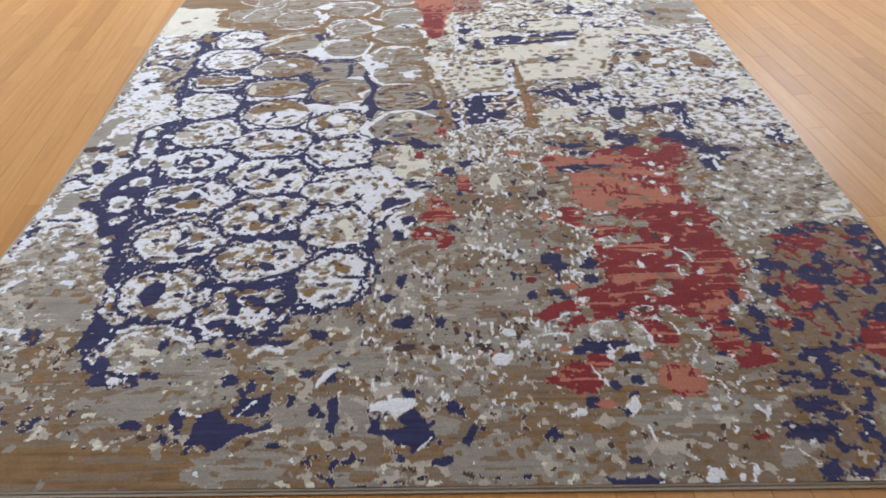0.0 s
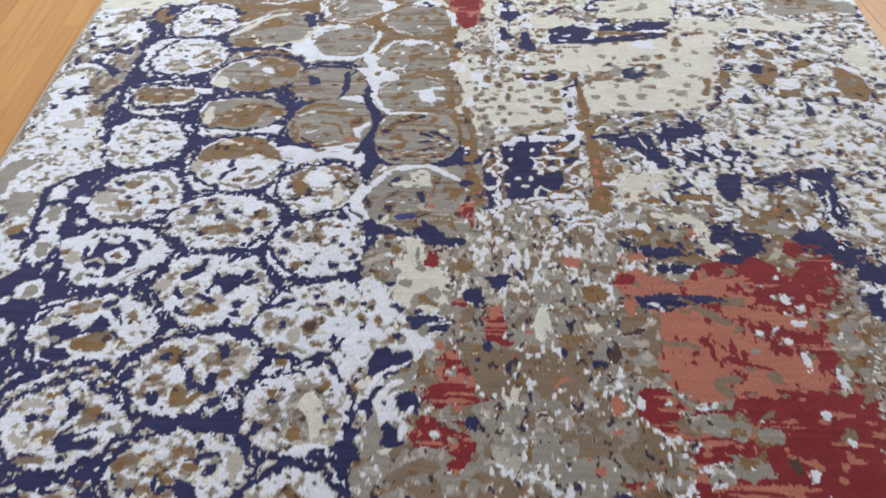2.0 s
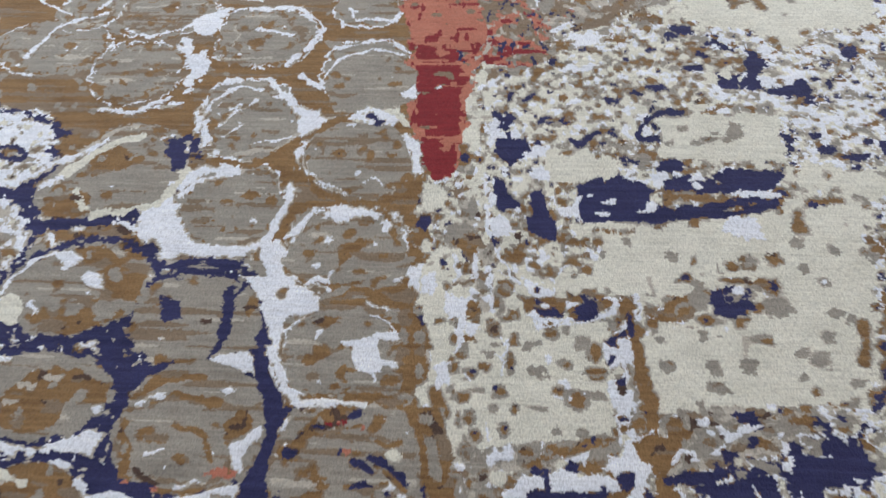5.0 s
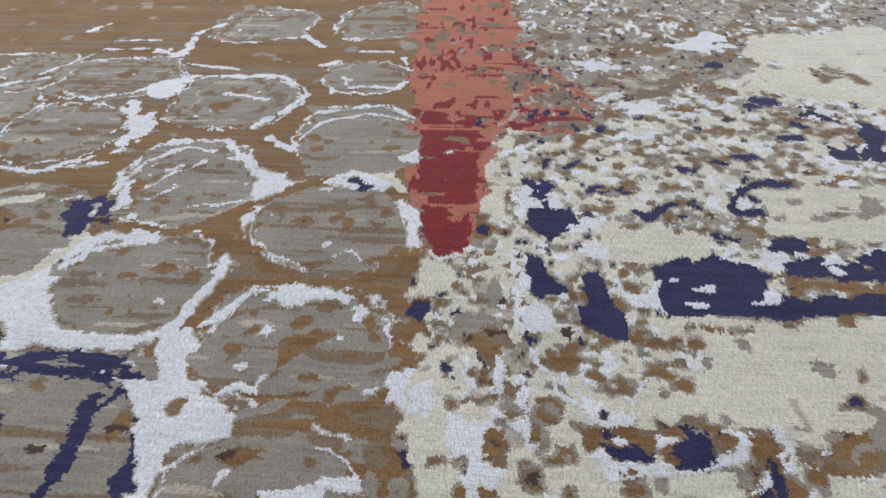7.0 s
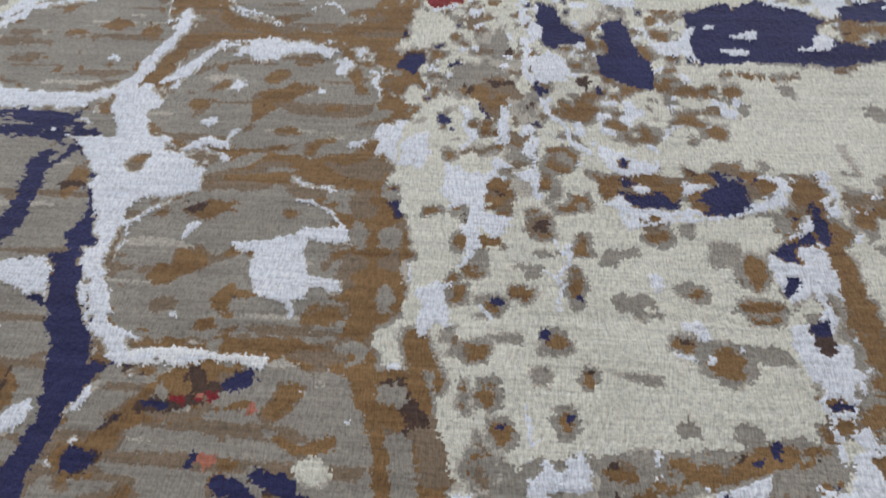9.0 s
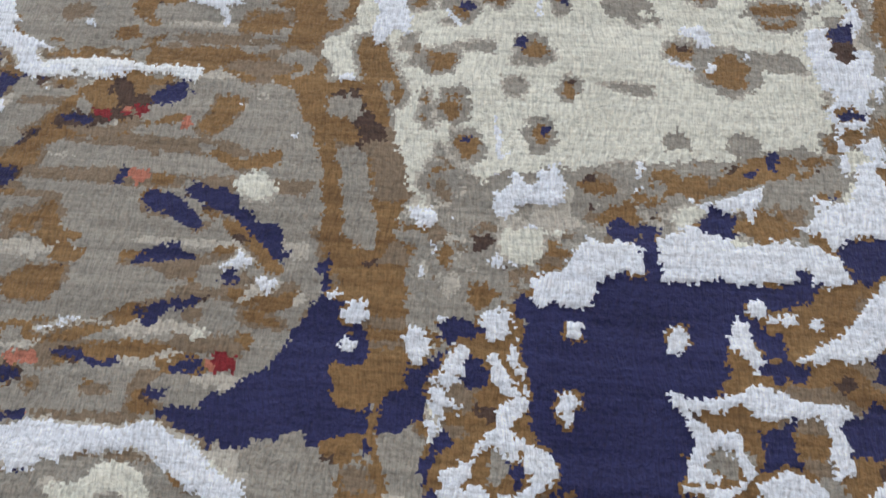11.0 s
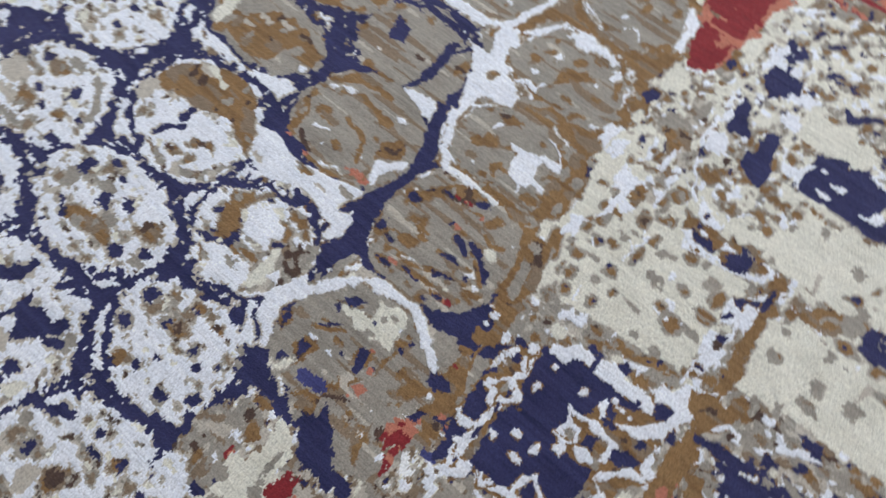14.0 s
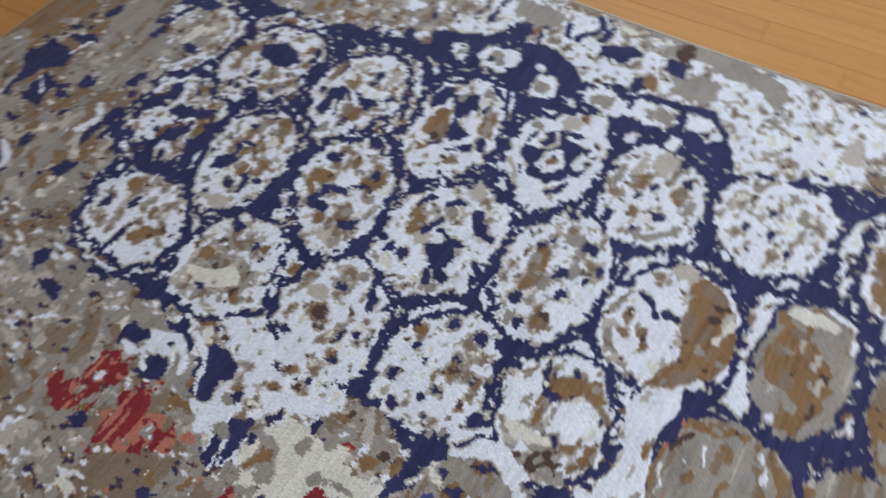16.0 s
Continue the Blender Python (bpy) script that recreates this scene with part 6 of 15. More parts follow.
for e in [(0.307, 3.157, 0.014, 0.008), (0.296, 3.127, 0.014, 0.009), (0.419, 3.21, 0.015, 0.017), (0.496, 3.213, 0.012, 0.015), (0.237, 3.132, 0.009, 0.021), (0.276, 3.22, 0.015, 0.011), (0.074, 3.334, 0.014, 0.029), (0.16, 3.283, 0.024, 0.021), (0.071, 3.17, 0.018, 0.018), (0.084, 3.109, 0.019, 0.024), (0.18, 3.09, 0.008, 0.011), (0.427, 3.356, 0.015, 0.025), (0.151, 3.306, 0.011, 0.012)]:
    blob(ICE, *e, 0.6)

# --- six grey and brown medallions and the pale web between them
poly("taupe", [(-0.859, 3.222), (-0.806, 3.324), (-0.714, 3.325), (-0.633, 3.259), (-0.619, 3.174), (-0.671, 3.124), (-0.768, 3.111), (-0.827, 3.17)], 0.006)
for e in [(-0.758, 3.183, 0.044, 0.026), (-0.748, 3.257, 0.053, 0.031), (-0.821, 3.234, 0.026, 0.022)]:
    blob("tan_cap", *e, 0.45)
for e in [[(-0.814, 3.17), (-0.855, 3.211), (-0.839, 3.266), (-0.787, 3.324), (-0.736, 3.335)]]:
    stroke(BEIGE, e, 0.0055, 0.55)
for e in [[(-0.827, 3.159), (-0.788, 3.121), (-0.708, 3.107), (-0.632, 3.133), (-0.611, 3.205)]]:
    stroke(CREAM, e, 0.007, 0.55)
for e in [(-0.633, 3.272, 0.025, 0.027)]:
    blob(NAVY, *e, 0.45)
for e in [[(-0.68, 3.3), (-0.639, 3.308)], [(-0.606, 3.292), (-0.599, 3.227)]]:
    stroke(ICE, e, 0.004, 0.55)
poly("tan_cap", [(-0.876, 2.959), (-0.835, 3.042), (-0.695, 3.064), (-0.618, 3.002), (-0.607, 2.941), (-0.633, 2.873), (-0.716, 2.83), (-0.813, 2.843), (-0.87, 2.907)], 0.006)
for e in [(-0.837, 2.982, 0.041, 0.027), (-0.873, 2.915, 0.04, 0.037), (-0.754, 2.869, 0.01, 0.024), (-0.716, 2.891, 0.011, 0.023), (-0.663, 2.965, 0.024, 0.015)]:
    blob(TAUPE, *e, 0.45)
for e in [[(-0.851, 3.042), (-0.797, 3.006), (-0.745, 2.998), (-0.792, 2.952)], [(-0.875, 2.976), (-0.896, 2.949)], [(-0.874, 3.079), (-0.79, 3.1)]]:
    stroke(ICE, e, 0.009, 0.7)
for e in [(-0.72, 2.947, 0.03, 0.018)]:
    blob(ICE, *e, 0.45)
for e in [[(-0.873, 2.841), (-0.801, 2.835), (-0.738, 2.829), (-0.68, 2.855), (-0.655, 2.873)]]:
    stroke(ICE, e, 0.0065, 0.7)
for e in [[(-0.9, 3.059), (-0.801, 3.061), (-0.728, 3.092), (-0.67, 3.092)], [(-1.014, 3.166), (-0.956, 3.152), (-0.936, 3.189)], [(-0.936, 3.137), (-0.884, 3.041), (-0.898, 2.994), (-0.923, 2.957)]]:
    stroke("navy_ground", e, 0.013, 0.55)
for e in [[(-0.866, 2.825), (-0.813, 2.807), (-0.712, 2.819), (-0.64, 2.849)]]:
    stroke("navy_ground", e, 0.02, 0.55)
for e in [[(-0.64, 2.849), (-0.623, 2.915), (-0.604, 2.958)]]:
    stroke("navy_ground", e, 0.01, 0.55)
for e in [[(-0.604, 2.958), (-0.555, 2.977), (-0.502, 2.984), (-0.439, 2.981)]]:
    stroke(NAVY, e, 0.0045, 0.55)
for e in [(-0.626, 3.002, 0.015, 0.017)]:
    blob(NAVY, *e, 0.45)
poly("taupe", [(-0.594, 3.145), (-0.557, 3.197), (-0.476, 3.214), (-0.403, 3.189), (-0.375, 3.131), (-0.404, 3.072), (-0.468, 3.033), (-0.543, 3.05), (-0.588, 3.095)], 0.006)
for e in [(-0.492, 3.137, 0.033, 0.013), (-0.511, 3.079, 0.032, 0.011), (-0.555, 3.156, 0.016, 0.012), (-0.428, 3.149, 0.02, 0.012)]:
    blob(OLIVE, *e, 0.6)
for e in [[(-0.485, 3.218), (-0.546, 3.22), (-0.596, 3.185), (-0.625, 3.134), (-0.657, 3.104)]]:
    stroke(ICE, e, 0.0115, 0.55)
poly(ICE, [(-0.674, 3.103), (-0.619, 3.144), (-0.576, 3.077), (-0.531, 3.031), (-0.556, 3.004), (-0.616, 3.048), (-0.657, 3.075)], 0.006)
for e in [[(-0.555, 3.031), (-0.495, 3.015), (-0.432, 3.016), (-0.394, 3.062), (-0.361, 3.14)]]:
    stroke(ICE, e, 0.0105, 0.6)
poly(ICE, [(-0.396, 3.035), (-0.359, 3.045), (-0.345, 2.975), (-0.315, 2.933), (-0.268, 2.918), (-0.269, 2.886), (-0.326, 2.876), (-0.333, 2.829), (-0.315, 2.792), (-0.338, 2.788), (-0.357, 2.859), (-0.375, 2.931), (-0.367, 2.965)], 0.006)
for e in [(-0.338, 2.937, 0.013, 0.02), (-0.524, 3.005, 0.021, 0.011)]:
    blob(TAN, *e, 0.45)
poly("taupe", [(-0.339, 3.019), (-0.297, 3.094), (-0.203, 3.105), (-0.127, 3.061), (-0.098, 2.999), (-0.116, 2.948), (-0.195, 2.929), (-0.274, 2.951), (-0.329, 2.966)], 0.006)
for e in [(-0.172, 3.041, 0.049, 0.024), (-0.204, 2.995, 0.022, 0.025), (-0.314, 3.006, 0.013, 0.011)]:
    blob("tan_cap", *e, 0.6)
for e in [[(-0.335, 3.046), (-0.3, 3.112), (-0.228, 3.118), (-0.17, 3.101)]]:
    stroke(ICE, e, 0.0055, 0.8)
for e in [(-0.268, 3.038, 0.01, 0.013), (-0.28, 2.99, 0.01, 0.011), (-0.147, 3.074, 0.009, 0.015), (-0.251, 2.952, 0.022, 0.011)]:
    blob(ICE, *e, 0.45)
poly("taupe", [(-0.342, 3.275), (-0.293, 3.341), (-0.208, 3.36), (-0.125, 3.299), (-0.109, 3.215), (-0.169, 3.164), (-0.276, 3.171), (-0.323, 3.211)], 0.006)
for e in [(-0.235, 3.234, 0.02, 0.014), (-0.264, 3.203, 0.014, 0.009), (-0.173, 3.321, 0.012, 0.014)]:
    blob("tan_cap", *e, 0.45)
for e in [[(-0.358, 3.263), (-0.326, 3.331)], [(-0.315, 3.206), (-0.259, 3.171)], [(-0.217, 3.193), (-0.186, 3.204)]]:
    stroke(ICE, e, 0.0045, 0.7)
for e in [[(-0.106, 3.29), (-0.088, 3.215)]]:
    stroke(ICE, e, 0.007, 0.7)
for e in [(-0.248, 3.337, 0.01, 0.01)]:
    blob(ICE, *e, 0.45)
poly("taupe", [(-0.623, 2.842), (-0.62, 2.907), (-0.581, 2.958), (-0.501, 2.98), (-0.412, 2.964), (-0.37, 2.906), (-0.363, 2.835), (-0.395, 2.786), (-0.595, 2.778)], 0.006)
for e in [(-0.51, 2.926, 0.014, 0.024), (-0.548, 2.845, 0.042, 0.011), (-0.413, 2.93, 0.017, 0.01), (-0.466, 2.84, 0.03, 0.011)]:
    blob("tan_cap", *e, 0.6)
for e in [(-0.546, 2.889, 0.027, 0.02)]:
    blob(NAVY, *e, 0.45)
for e in [[(-0.426, 2.893), (-0.427, 2.837), (-0.447, 2.795)]]:
    stroke(NAVY, e, 0.0095, 0.7)
for e in [[(-0.44, 2.793), (-0.368, 2.793)]]:
    stroke(ICE, e, 0.01, 0.55)
for e in [[(-0.358, 2.855), (-0.353, 2.787)]]:
    stroke("navy_ground", e, 0.012, 0.55)

# --- the spotted square and the two grey medallions beside it
poly("tan_cap", [(-0.119, 2.896), (-0.078, 2.878), (-0.043, 2.844), (-0.043, 2.768), (-0.062, 2.757), (-0.062, 2.704), (-0.015, 2.698), (-0.003, 2.656), (0.015, 2.617), (-0.009, 2.572), (-0.036, 2.571), (-0.046, 2.614), (-0.066, 2.673), (-0.086, 2.703), (-0.138, 2.719), (-0.215, 2.713), (-0.149, 2.733), (-0.094, 2.746), (-0.084, 2.792)], 0.006)
poly("taupe", [(-0.319, 2.833), (-0.262, 2.878), (-0.168, 2.882), (-0.125, 2.852), (-0.103, 2.802), (-0.104, 2.76), (-0.15, 2.738), (-0.217, 2.721), (-0.272, 2.722), (-0.305, 2.767)], 0.006)
for e in [(-0.242, 2.859, 0.024, 0.01), (-0.294, 2.78, 0.015, 0.01), (-0.259, 2.782, 0.011, 0.009), (-0.245, 2.752, 0.011, 0.007), (-0.204, 2.733, 0.01, 0.006), (-0.19, 2.761, 0.013, 0.015)]:
    blob("tan_cap", *e, 0.45)
for e in [(-0.06, 2.772, 0.012, 0.015), (-0.04, 2.681, 0.013, 0.009), (-0.116, 2.88, 0.014, 0.01)]:
    blob(TAUPE, *e, 0.4)
poly("taupe", [(-0.04, 2.649), (-0.024, 2.646), (-0.01, 2.583), (-0.029, 2.592)], 0.005)
poly("cream_plain", [(-0.048, 2.855), (-0.017, 2.856), (-0.007, 2.795), (-0.021, 2.759), (0.002, 2.731), (0.011, 2.745), (0.021, 2.602), (0.007, 2.628), (-0.015, 2.698), (-0.055, 2.707), (-0.064, 2.742), (-0.039, 2.773), (-0.037, 2.816)], 0.005)
poly(ICE, [(-0.205, 2.823), (-0.147, 2.828), (-0.141, 2.84), (-0.108, 2.844), (-0.101, 2.826), (-0.135, 2.825), (-0.132, 2.793), (-0.101, 2.789), (-0.098, 2.775), (-0.141, 2.775), (-0.148, 2.765), (-0.182, 2.765), (-0.189, 2.804)], 0.004)
poly(ICE, [(-0.365, 2.888), (-0.264, 2.904), (-0.264, 2.884), (-0.296, 2.877), (-0.317, 2.87), (-0.321, 2.839), (-0.34, 2.827)], 0.005)
for e in [[(-0.286, 2.878), (-0.319, 2.833), (-0.321, 2.788), (-0.306, 2.746), (-0.277, 2.713), (-0.26, 2.7), (-0.214, 2.697)], [(-0.196, 2.703), (-0.148, 2.703)], [(-0.157, 2.898), (-0.123, 2.896)]]:
    stroke(ICE, e, 0.0048, 0.6)
for e in [[(-0.018, 2.774), (-0.023, 2.737)]]:
    stroke(ICE, e, 0.008, 0.6)
poly("taupe", [(-0.26, 2.686), (-0.209, 2.695), (-0.119, 2.704), (-0.085, 2.694), (-0.06, 2.661), (-0.046, 2.614), (-0.045, 2.557), (-0.057, 2.526), (-0.081, 2.516), (-0.147, 2.537), (-0.215, 2.533), (-0.252, 2.537), (-0.271, 2.586), (-0.268, 2.642)], 0.006)
poly("tan_cap", [(-0.239, 2.66), (-0.203, 2.688), (-0.156, 2.691), (-0.124, 2.675), (-0.126, 2.661), (-0.164, 2.643), (-0.208, 2.649), (-0.241, 2.643), (-0.263, 2.625), (-0.264, 2.642)], 0.006)
for e in [[(-0.216, 2.516), (-0.16, 2.523), (-0.108, 2.546)]]:
    stroke("tan_cap", e, 0.012, 0.6)
poly(NAVY, [(-0.171, 2.672), (-0.168, 2.692), (-0.15, 2.693), (-0.153, 2.669)], 0.004)
for e in [[(-0.231, 2.658), (-0.179, 2.672)]]:
    stroke(NAVY, e, 0.0045, 0.6)
for e in [[(-0.27, 2.605), (-0.262, 2.623), (-0.236, 2.638)]]:
    stroke(NAVY, e, 0.009, 0.7)
for e in [(-0.179, 2.67, 0.006, 0.005), (-0.21, 2.665, 0.005, 0.004)]:
    blob(RED, *e, 0.4)
for e in [(-0.17, 2.623, 0.005, 0.008), (-0.257, 2.642, 0.005, 0.004), (-0.211, 2.502, 0.01, 0.006), (-0.096, 2.507, 0.009, 0.006)]:
    blob(CORAL, *e, 0.4)
for e in [(-0.159, 2.623, 0.015, 0.012), (-0.211, 2.586, 0.019, 0.013), (-0.215, 2.564, 0.007, 0.007), (-0.114, 2.573, 0.012, 0.007), (-0.12, 2.602, 0.018, 0.012)]:
    blob("tan_cap", *e, 0.5)
poly(NAVY, [(-0.136, 2.624), (-0.118, 2.625), (-0.092, 2.607), (-0.071, 2.59), (-0.066, 2.571), (-0.081, 2.57), (-0.1, 2.592), (-0.115, 2.61), (-0.134, 2.616)], 0.005)
poly(NAVY, [(-0.159, 2.611), (-0.139, 2.605), (-0.122, 2.594), (-0.127, 2.586), (-0.152, 2.596)], 0.005)
poly(NAVY, [(-0.163, 2.563), (-0.136, 2.577), (-0.124, 2.562), (-0.16, 2.558)], 0.005)
poly(NAVY, [(-0.162, 2.528), (-0.136, 2.547), (-0.12, 2.547), (-0.129, 2.535), (-0.154, 2.527)], 0.005)
poly(NAVY, [(-0.04, 2.574), (-0.033, 2.547), (-0.014, 2.526), (-0.009, 2.508), (-0.06, 2.505), (-0.053, 2.524), (-0.046, 2.543)], 0.005)
for e in [(-0.18, 2.62, 0.005, 0.007), (-0.1, 2.557, 0.006, 0.005), (-0.176, 2.504, 0.024, 0.003), (-0.242, 2.524, 0.007, 0.012)]:
    blob(NAVY, *e, 0.4)
for e in [(-0.118, 2.601, 0.011, 0.008)]:
    blob("tan_cap", *e, 0.4)
poly(CREAM, [(-0.119, 2.631), (-0.09, 2.633), (-0.079, 2.616), (-0.092, 2.607), (-0.109, 2.618)], 0.005)
poly(OLIVE, [(-0.1, 2.557), (-0.071, 2.567), (-0.047, 2.553), (-0.06, 2.542), (-0.096, 2.54)], 0.005)
for e in [[(-0.214, 2.522), (-0.165, 2.527)]]:
    stroke(ICE, e, 0.0028, 0.6)
for e in [(-0.112, 2.523, 0.006, 0.007), (-0.015, 2.538, 0.008, 0.007), (-0.017, 2.519, 0.005, 0.004), (-0.029, 2.549, 0.006, 0.002), (0.022, 2.522, 0.007, 0.01)]:
    blob(ICE, *e, 0.3)
for e in [(-0.089, 2.572, 0.006, 0.005), (-0.221, 2.581, 0.007, 0.005)]:
    blob(CREAM, *e, 0.4)
poly("cream_plain", [(0.082, 2.878), (0.152, 2.881), (0.16, 2.851), (0.286, 2.874), (0.286, 2.758), (0.279, 2.679), (0.22, 2.688), (0.173, 2.653), (0.152, 2.664), (0.098, 2.695), (0.067, 2.72), (0.016, 2.722), (0.013, 2.77), (0.038, 2.756), (0.074, 2.758), (0.098, 2.764)], 0.005)
poly("gray_speck", [(0.065, 2.655), (0.148, 2.657), (0.148, 2.628), (0.139, 2.62), (0.094, 2.607), (0.065, 2.635)], 0.005)
poly("cream_plain", [(0.069, 2.628), (0.111, 2.608), (0.107, 2.586), (0.094, 2.572), (0.066, 2.584), (0.045, 2.611)], 0.005)
for e in [(0.075, 2.853, 0.012, 0.017), (0.18, 2.851, 0.013, 0.018), (0.205, 2.795, 0.017, 0.012), (0.262, 2.816, 0.012, 0.015), (0.19, 2.745, 0.016, 0.018), (0.227, 2.733, 0.026, 0.022), (0.117, 2.708, 0.01, 0.012), (0.112, 2.818, 0.009, 0.03), (0.245, 2.779, 0.011, 0.014), (0.055, 2.784, 0.013, 0.016), (0.09, 2.745, 0.013, 0.013), (0.031, 2.69, 0.015, 0.017), (0.05, 2.662, 0.015, 0.018), (0.095, 2.67, 0.015, 0.016), (0.023, 2.728, 0.01, 0.012), (0.131, 2.634, 0.015, 0.016), (0.031, 2.628, 0.009, 0.015), (0.223, 2.67, 0.011, 0.012), (0.238, 2.655, 0.03, 0.018), (0.184, 2.637, 0.023, 0.011), (0.27, 2.661, 0.012, 0.011), (0.242, 2.615, 0.019, 0.019)]:
    blob(TAUPE, *e, 0.4)
for e in [(0.293, 2.678, 0.012, 0.012), (0.062, 2.552, 0.009, 0.012), (0.037, 2.575, 0.006, 0.012), (0.204, 2.853, 0.007, 0.009), (0.149, 2.821, 0.014, 0.01), (0.184, 2.671, 0.01, 0.011), (0.164, 2.782, 0.027, 0.011), (0.135, 2.769, 0.009, 0.008), (0.257, 2.738, 0.013, 0.006), (0.277, 2.647, 0.012, 0.01), (0.078, 2.817, 0.011, 0.008), (0.232, 2.832, 0.011, 0.01), (0.289, 2.868, 0.007, 0.01), (0.111, 2.879, 0.006, 0.005), (0.081, 2.712, 0.009, 0.006), (0.221, 2.64, 0.052, 0.01), (0.058, 2.587, 0.009, 0.009)]:
    blob(TAUPE, *e, 0.4)
for e in [(0.073, 2.854, 0.009, 0.012), (0.179, 2.853, 0.01, 0.013), (0.203, 2.796, 0.013, 0.009), (0.261, 2.817, 0.008, 0.011), (0.189, 2.747, 0.012, 0.013), (0.225, 2.734, 0.019, 0.016), (0.115, 2.709, 0.007, 0.008), (0.11, 2.82, 0.006, 0.022), (0.243, 2.781, 0.008, 0.01), (0.053, 2.785, 0.009, 0.012), (0.088, 2.747, 0.01, 0.009), (0.029, 2.692, 0.011, 0.013), (0.048, 2.662, 0.011, 0.013), (0.094, 2.671, 0.011, 0.012), (0.021, 2.729, 0.007, 0.009), (0.13, 2.635, 0.011, 0.012), (0.029, 2.63, 0.007, 0.011), (0.221, 2.671, 0.008, 0.009), (0.237, 2.657, 0.021, 0.013), (0.182, 2.638, 0.016, 0.008), (0.27, 2.662, 0.009, 0.008), (0.241, 2.615, 0.014, 0.013)]:
    blob("tan_cap", *e, 0.4)
for e in [(0.292, 2.679, 0.009, 0.009), (0.06, 2.553, 0.007, 0.009), (0.036, 2.577, 0.004, 0.008)]:
    blob("tan_cap", *e, 0.4)
for e in [(0.058, 2.587, 0.006, 0.006), (0.183, 2.671, 0.004, 0.005), (0.029, 2.628, 0.004, 0.005)]:
    blob(DARK, *e, 0.4)
for e in [[(0.239, 2.78), (0.29, 2.786)], [(0.208, 2.649), (0.237, 2.656)]]:
    stroke(TAN, e, 0.007, 0.6)
poly("ice_plain", [(0.285, 2.818), (0.314, 2.825), (0.323, 2.789), (0.315, 2.746), (0.304, 2.714), (0.292, 2.688), (0.308, 2.68), (0.296, 2.671), (0.283, 2.691), (0.283, 2.739), (0.282, 2.777)], 0.005)
for e in [(0.296, 2.747, 0.01, 0.01), (0.331, 2.825, 0.006, 0.011), (0.333, 2.789, 0.008, 0.012), (0.328, 2.746, 0.006, 0.011), (0.141, 2.905, 0.014, 0.015), (0.22, 2.895, 0.009, 0.008), (0.275, 2.909, 0.008, 0.013), (0.321, 2.904, 0.013, 0.017)]:
    blob(TAN, *e, 0.3)
for e in [[(0.152, 2.878), (0.205, 2.875), (0.252, 2.878), (0.29, 2.898)], [(0.014, 2.876), (0.012, 2.846), (0.018, 2.818)], [(0.161, 2.87), (0.158, 2.857)]]:
    stroke(ICE, e, 0.0045, 0.6)
for e in [[(0.097, 2.832), (0.09, 2.784)], [(0.063, 2.676), (0.059, 2.653)], [(0.048, 2.646), (0.065, 2.639)], [(0.099, 2.649), (0.101, 2.633)], [(0.072, 2.663), (0.081, 2.665)], [(0.087, 2.621), (0.095, 2.617)], [(0.203, 2.74), (0.206, 2.725)], [(0.061, 2.79), (0.076, 2.794)], [(0.188, 2.787), (0.213, 2.788)]]:
    stroke(ICE, e, 0.0028, 0.6)
for e in [(0.088, 2.788, 0.008, 0.011), (0.177, 2.8, 0.007, 0.013), (0.196, 2.763, 0.017, 0.008), (0.074, 2.755, 0.006, 0.005), (0.034, 2.849, 0.01, 0.011)]:
    blob(ICE, *e, 0.4)
poly(NAVY, [(0.154, 2.905), (0.199, 2.913), (0.198, 2.888), (0.157, 2.885)], 0.005)
poly(NAVY, [(0.23, 2.908), (0.276, 2.922), (0.263, 2.887), (0.228, 2.895)], 0.005)
for e in [(0.301, 2.744, 0.006, 0.006), (0.077, 2.747, 0.005, 0.004), (0.035, 2.776, 0.007, 0.006), (0.103, 2.788, 0.004, 0.005), (0.044, 2.665, 0.004, 0.004), (0.096, 2.676, 0.004, 0.004), (0.242, 2.662, 0.004, 0.006), (0.228, 2.651, 0.004, 0.004), (0.325, 2.869, 0.005, 0.014), (0.326, 2.849, 0.005, 0.008)]:
    blob(NAVY, *e, 0.4)

# --- the navy patch and what lies round it
poly(NAVY, [(0.09, 2.529), (0.129, 2.571), (0.162, 2.605), (0.183, 2.583), (0.26, 2.584), (0.242, 2.545), (0.255, 2.526), (0.31, 2.532), (0.305, 2.49), (0.275, 2.465), (0.258, 2.426), (0.276, 2.404), (0.265, 2.368), (0.222, 2.36), (0.195, 2.366), (0.173, 2.335), (0.102, 2.326), (0.091, 2.414), (0.098, 2.478)], 0.004, navy_patch)
poly("tan_navy", [(0.224, 2.517), (0.248, 2.545), (0.267, 2.567), (0.31, 2.599), (0.341, 2.548), (0.34, 2.343), (0.271, 2.346), (0.277, 2.375), (0.259, 2.379), (0.279, 2.405), (0.256, 2.423), (0.275, 2.462), (0.302, 2.49), (0.31, 2.529), (0.267, 2.524)], 0.006)
poly("gray_speck", [(0.312, 2.552), (0.345, 2.555), (0.344, 2.344), (0.317, 2.341), (0.308, 2.408), (0.311, 2.469)], 0.005)
poly("gray_speck", [(0.072, 2.656), (0.153, 2.659), (0.151, 2.627), (0.136, 2.608), (0.058, 2.593), (0.025, 2.583), (0.018, 2.644)], 0.006)
poly("tan_cap", [(0.31, 2.653), (0.355, 2.686), (0.38, 2.649), (0.382, 2.614), (0.342, 2.593), (0.32, 2.618)], 0.006)
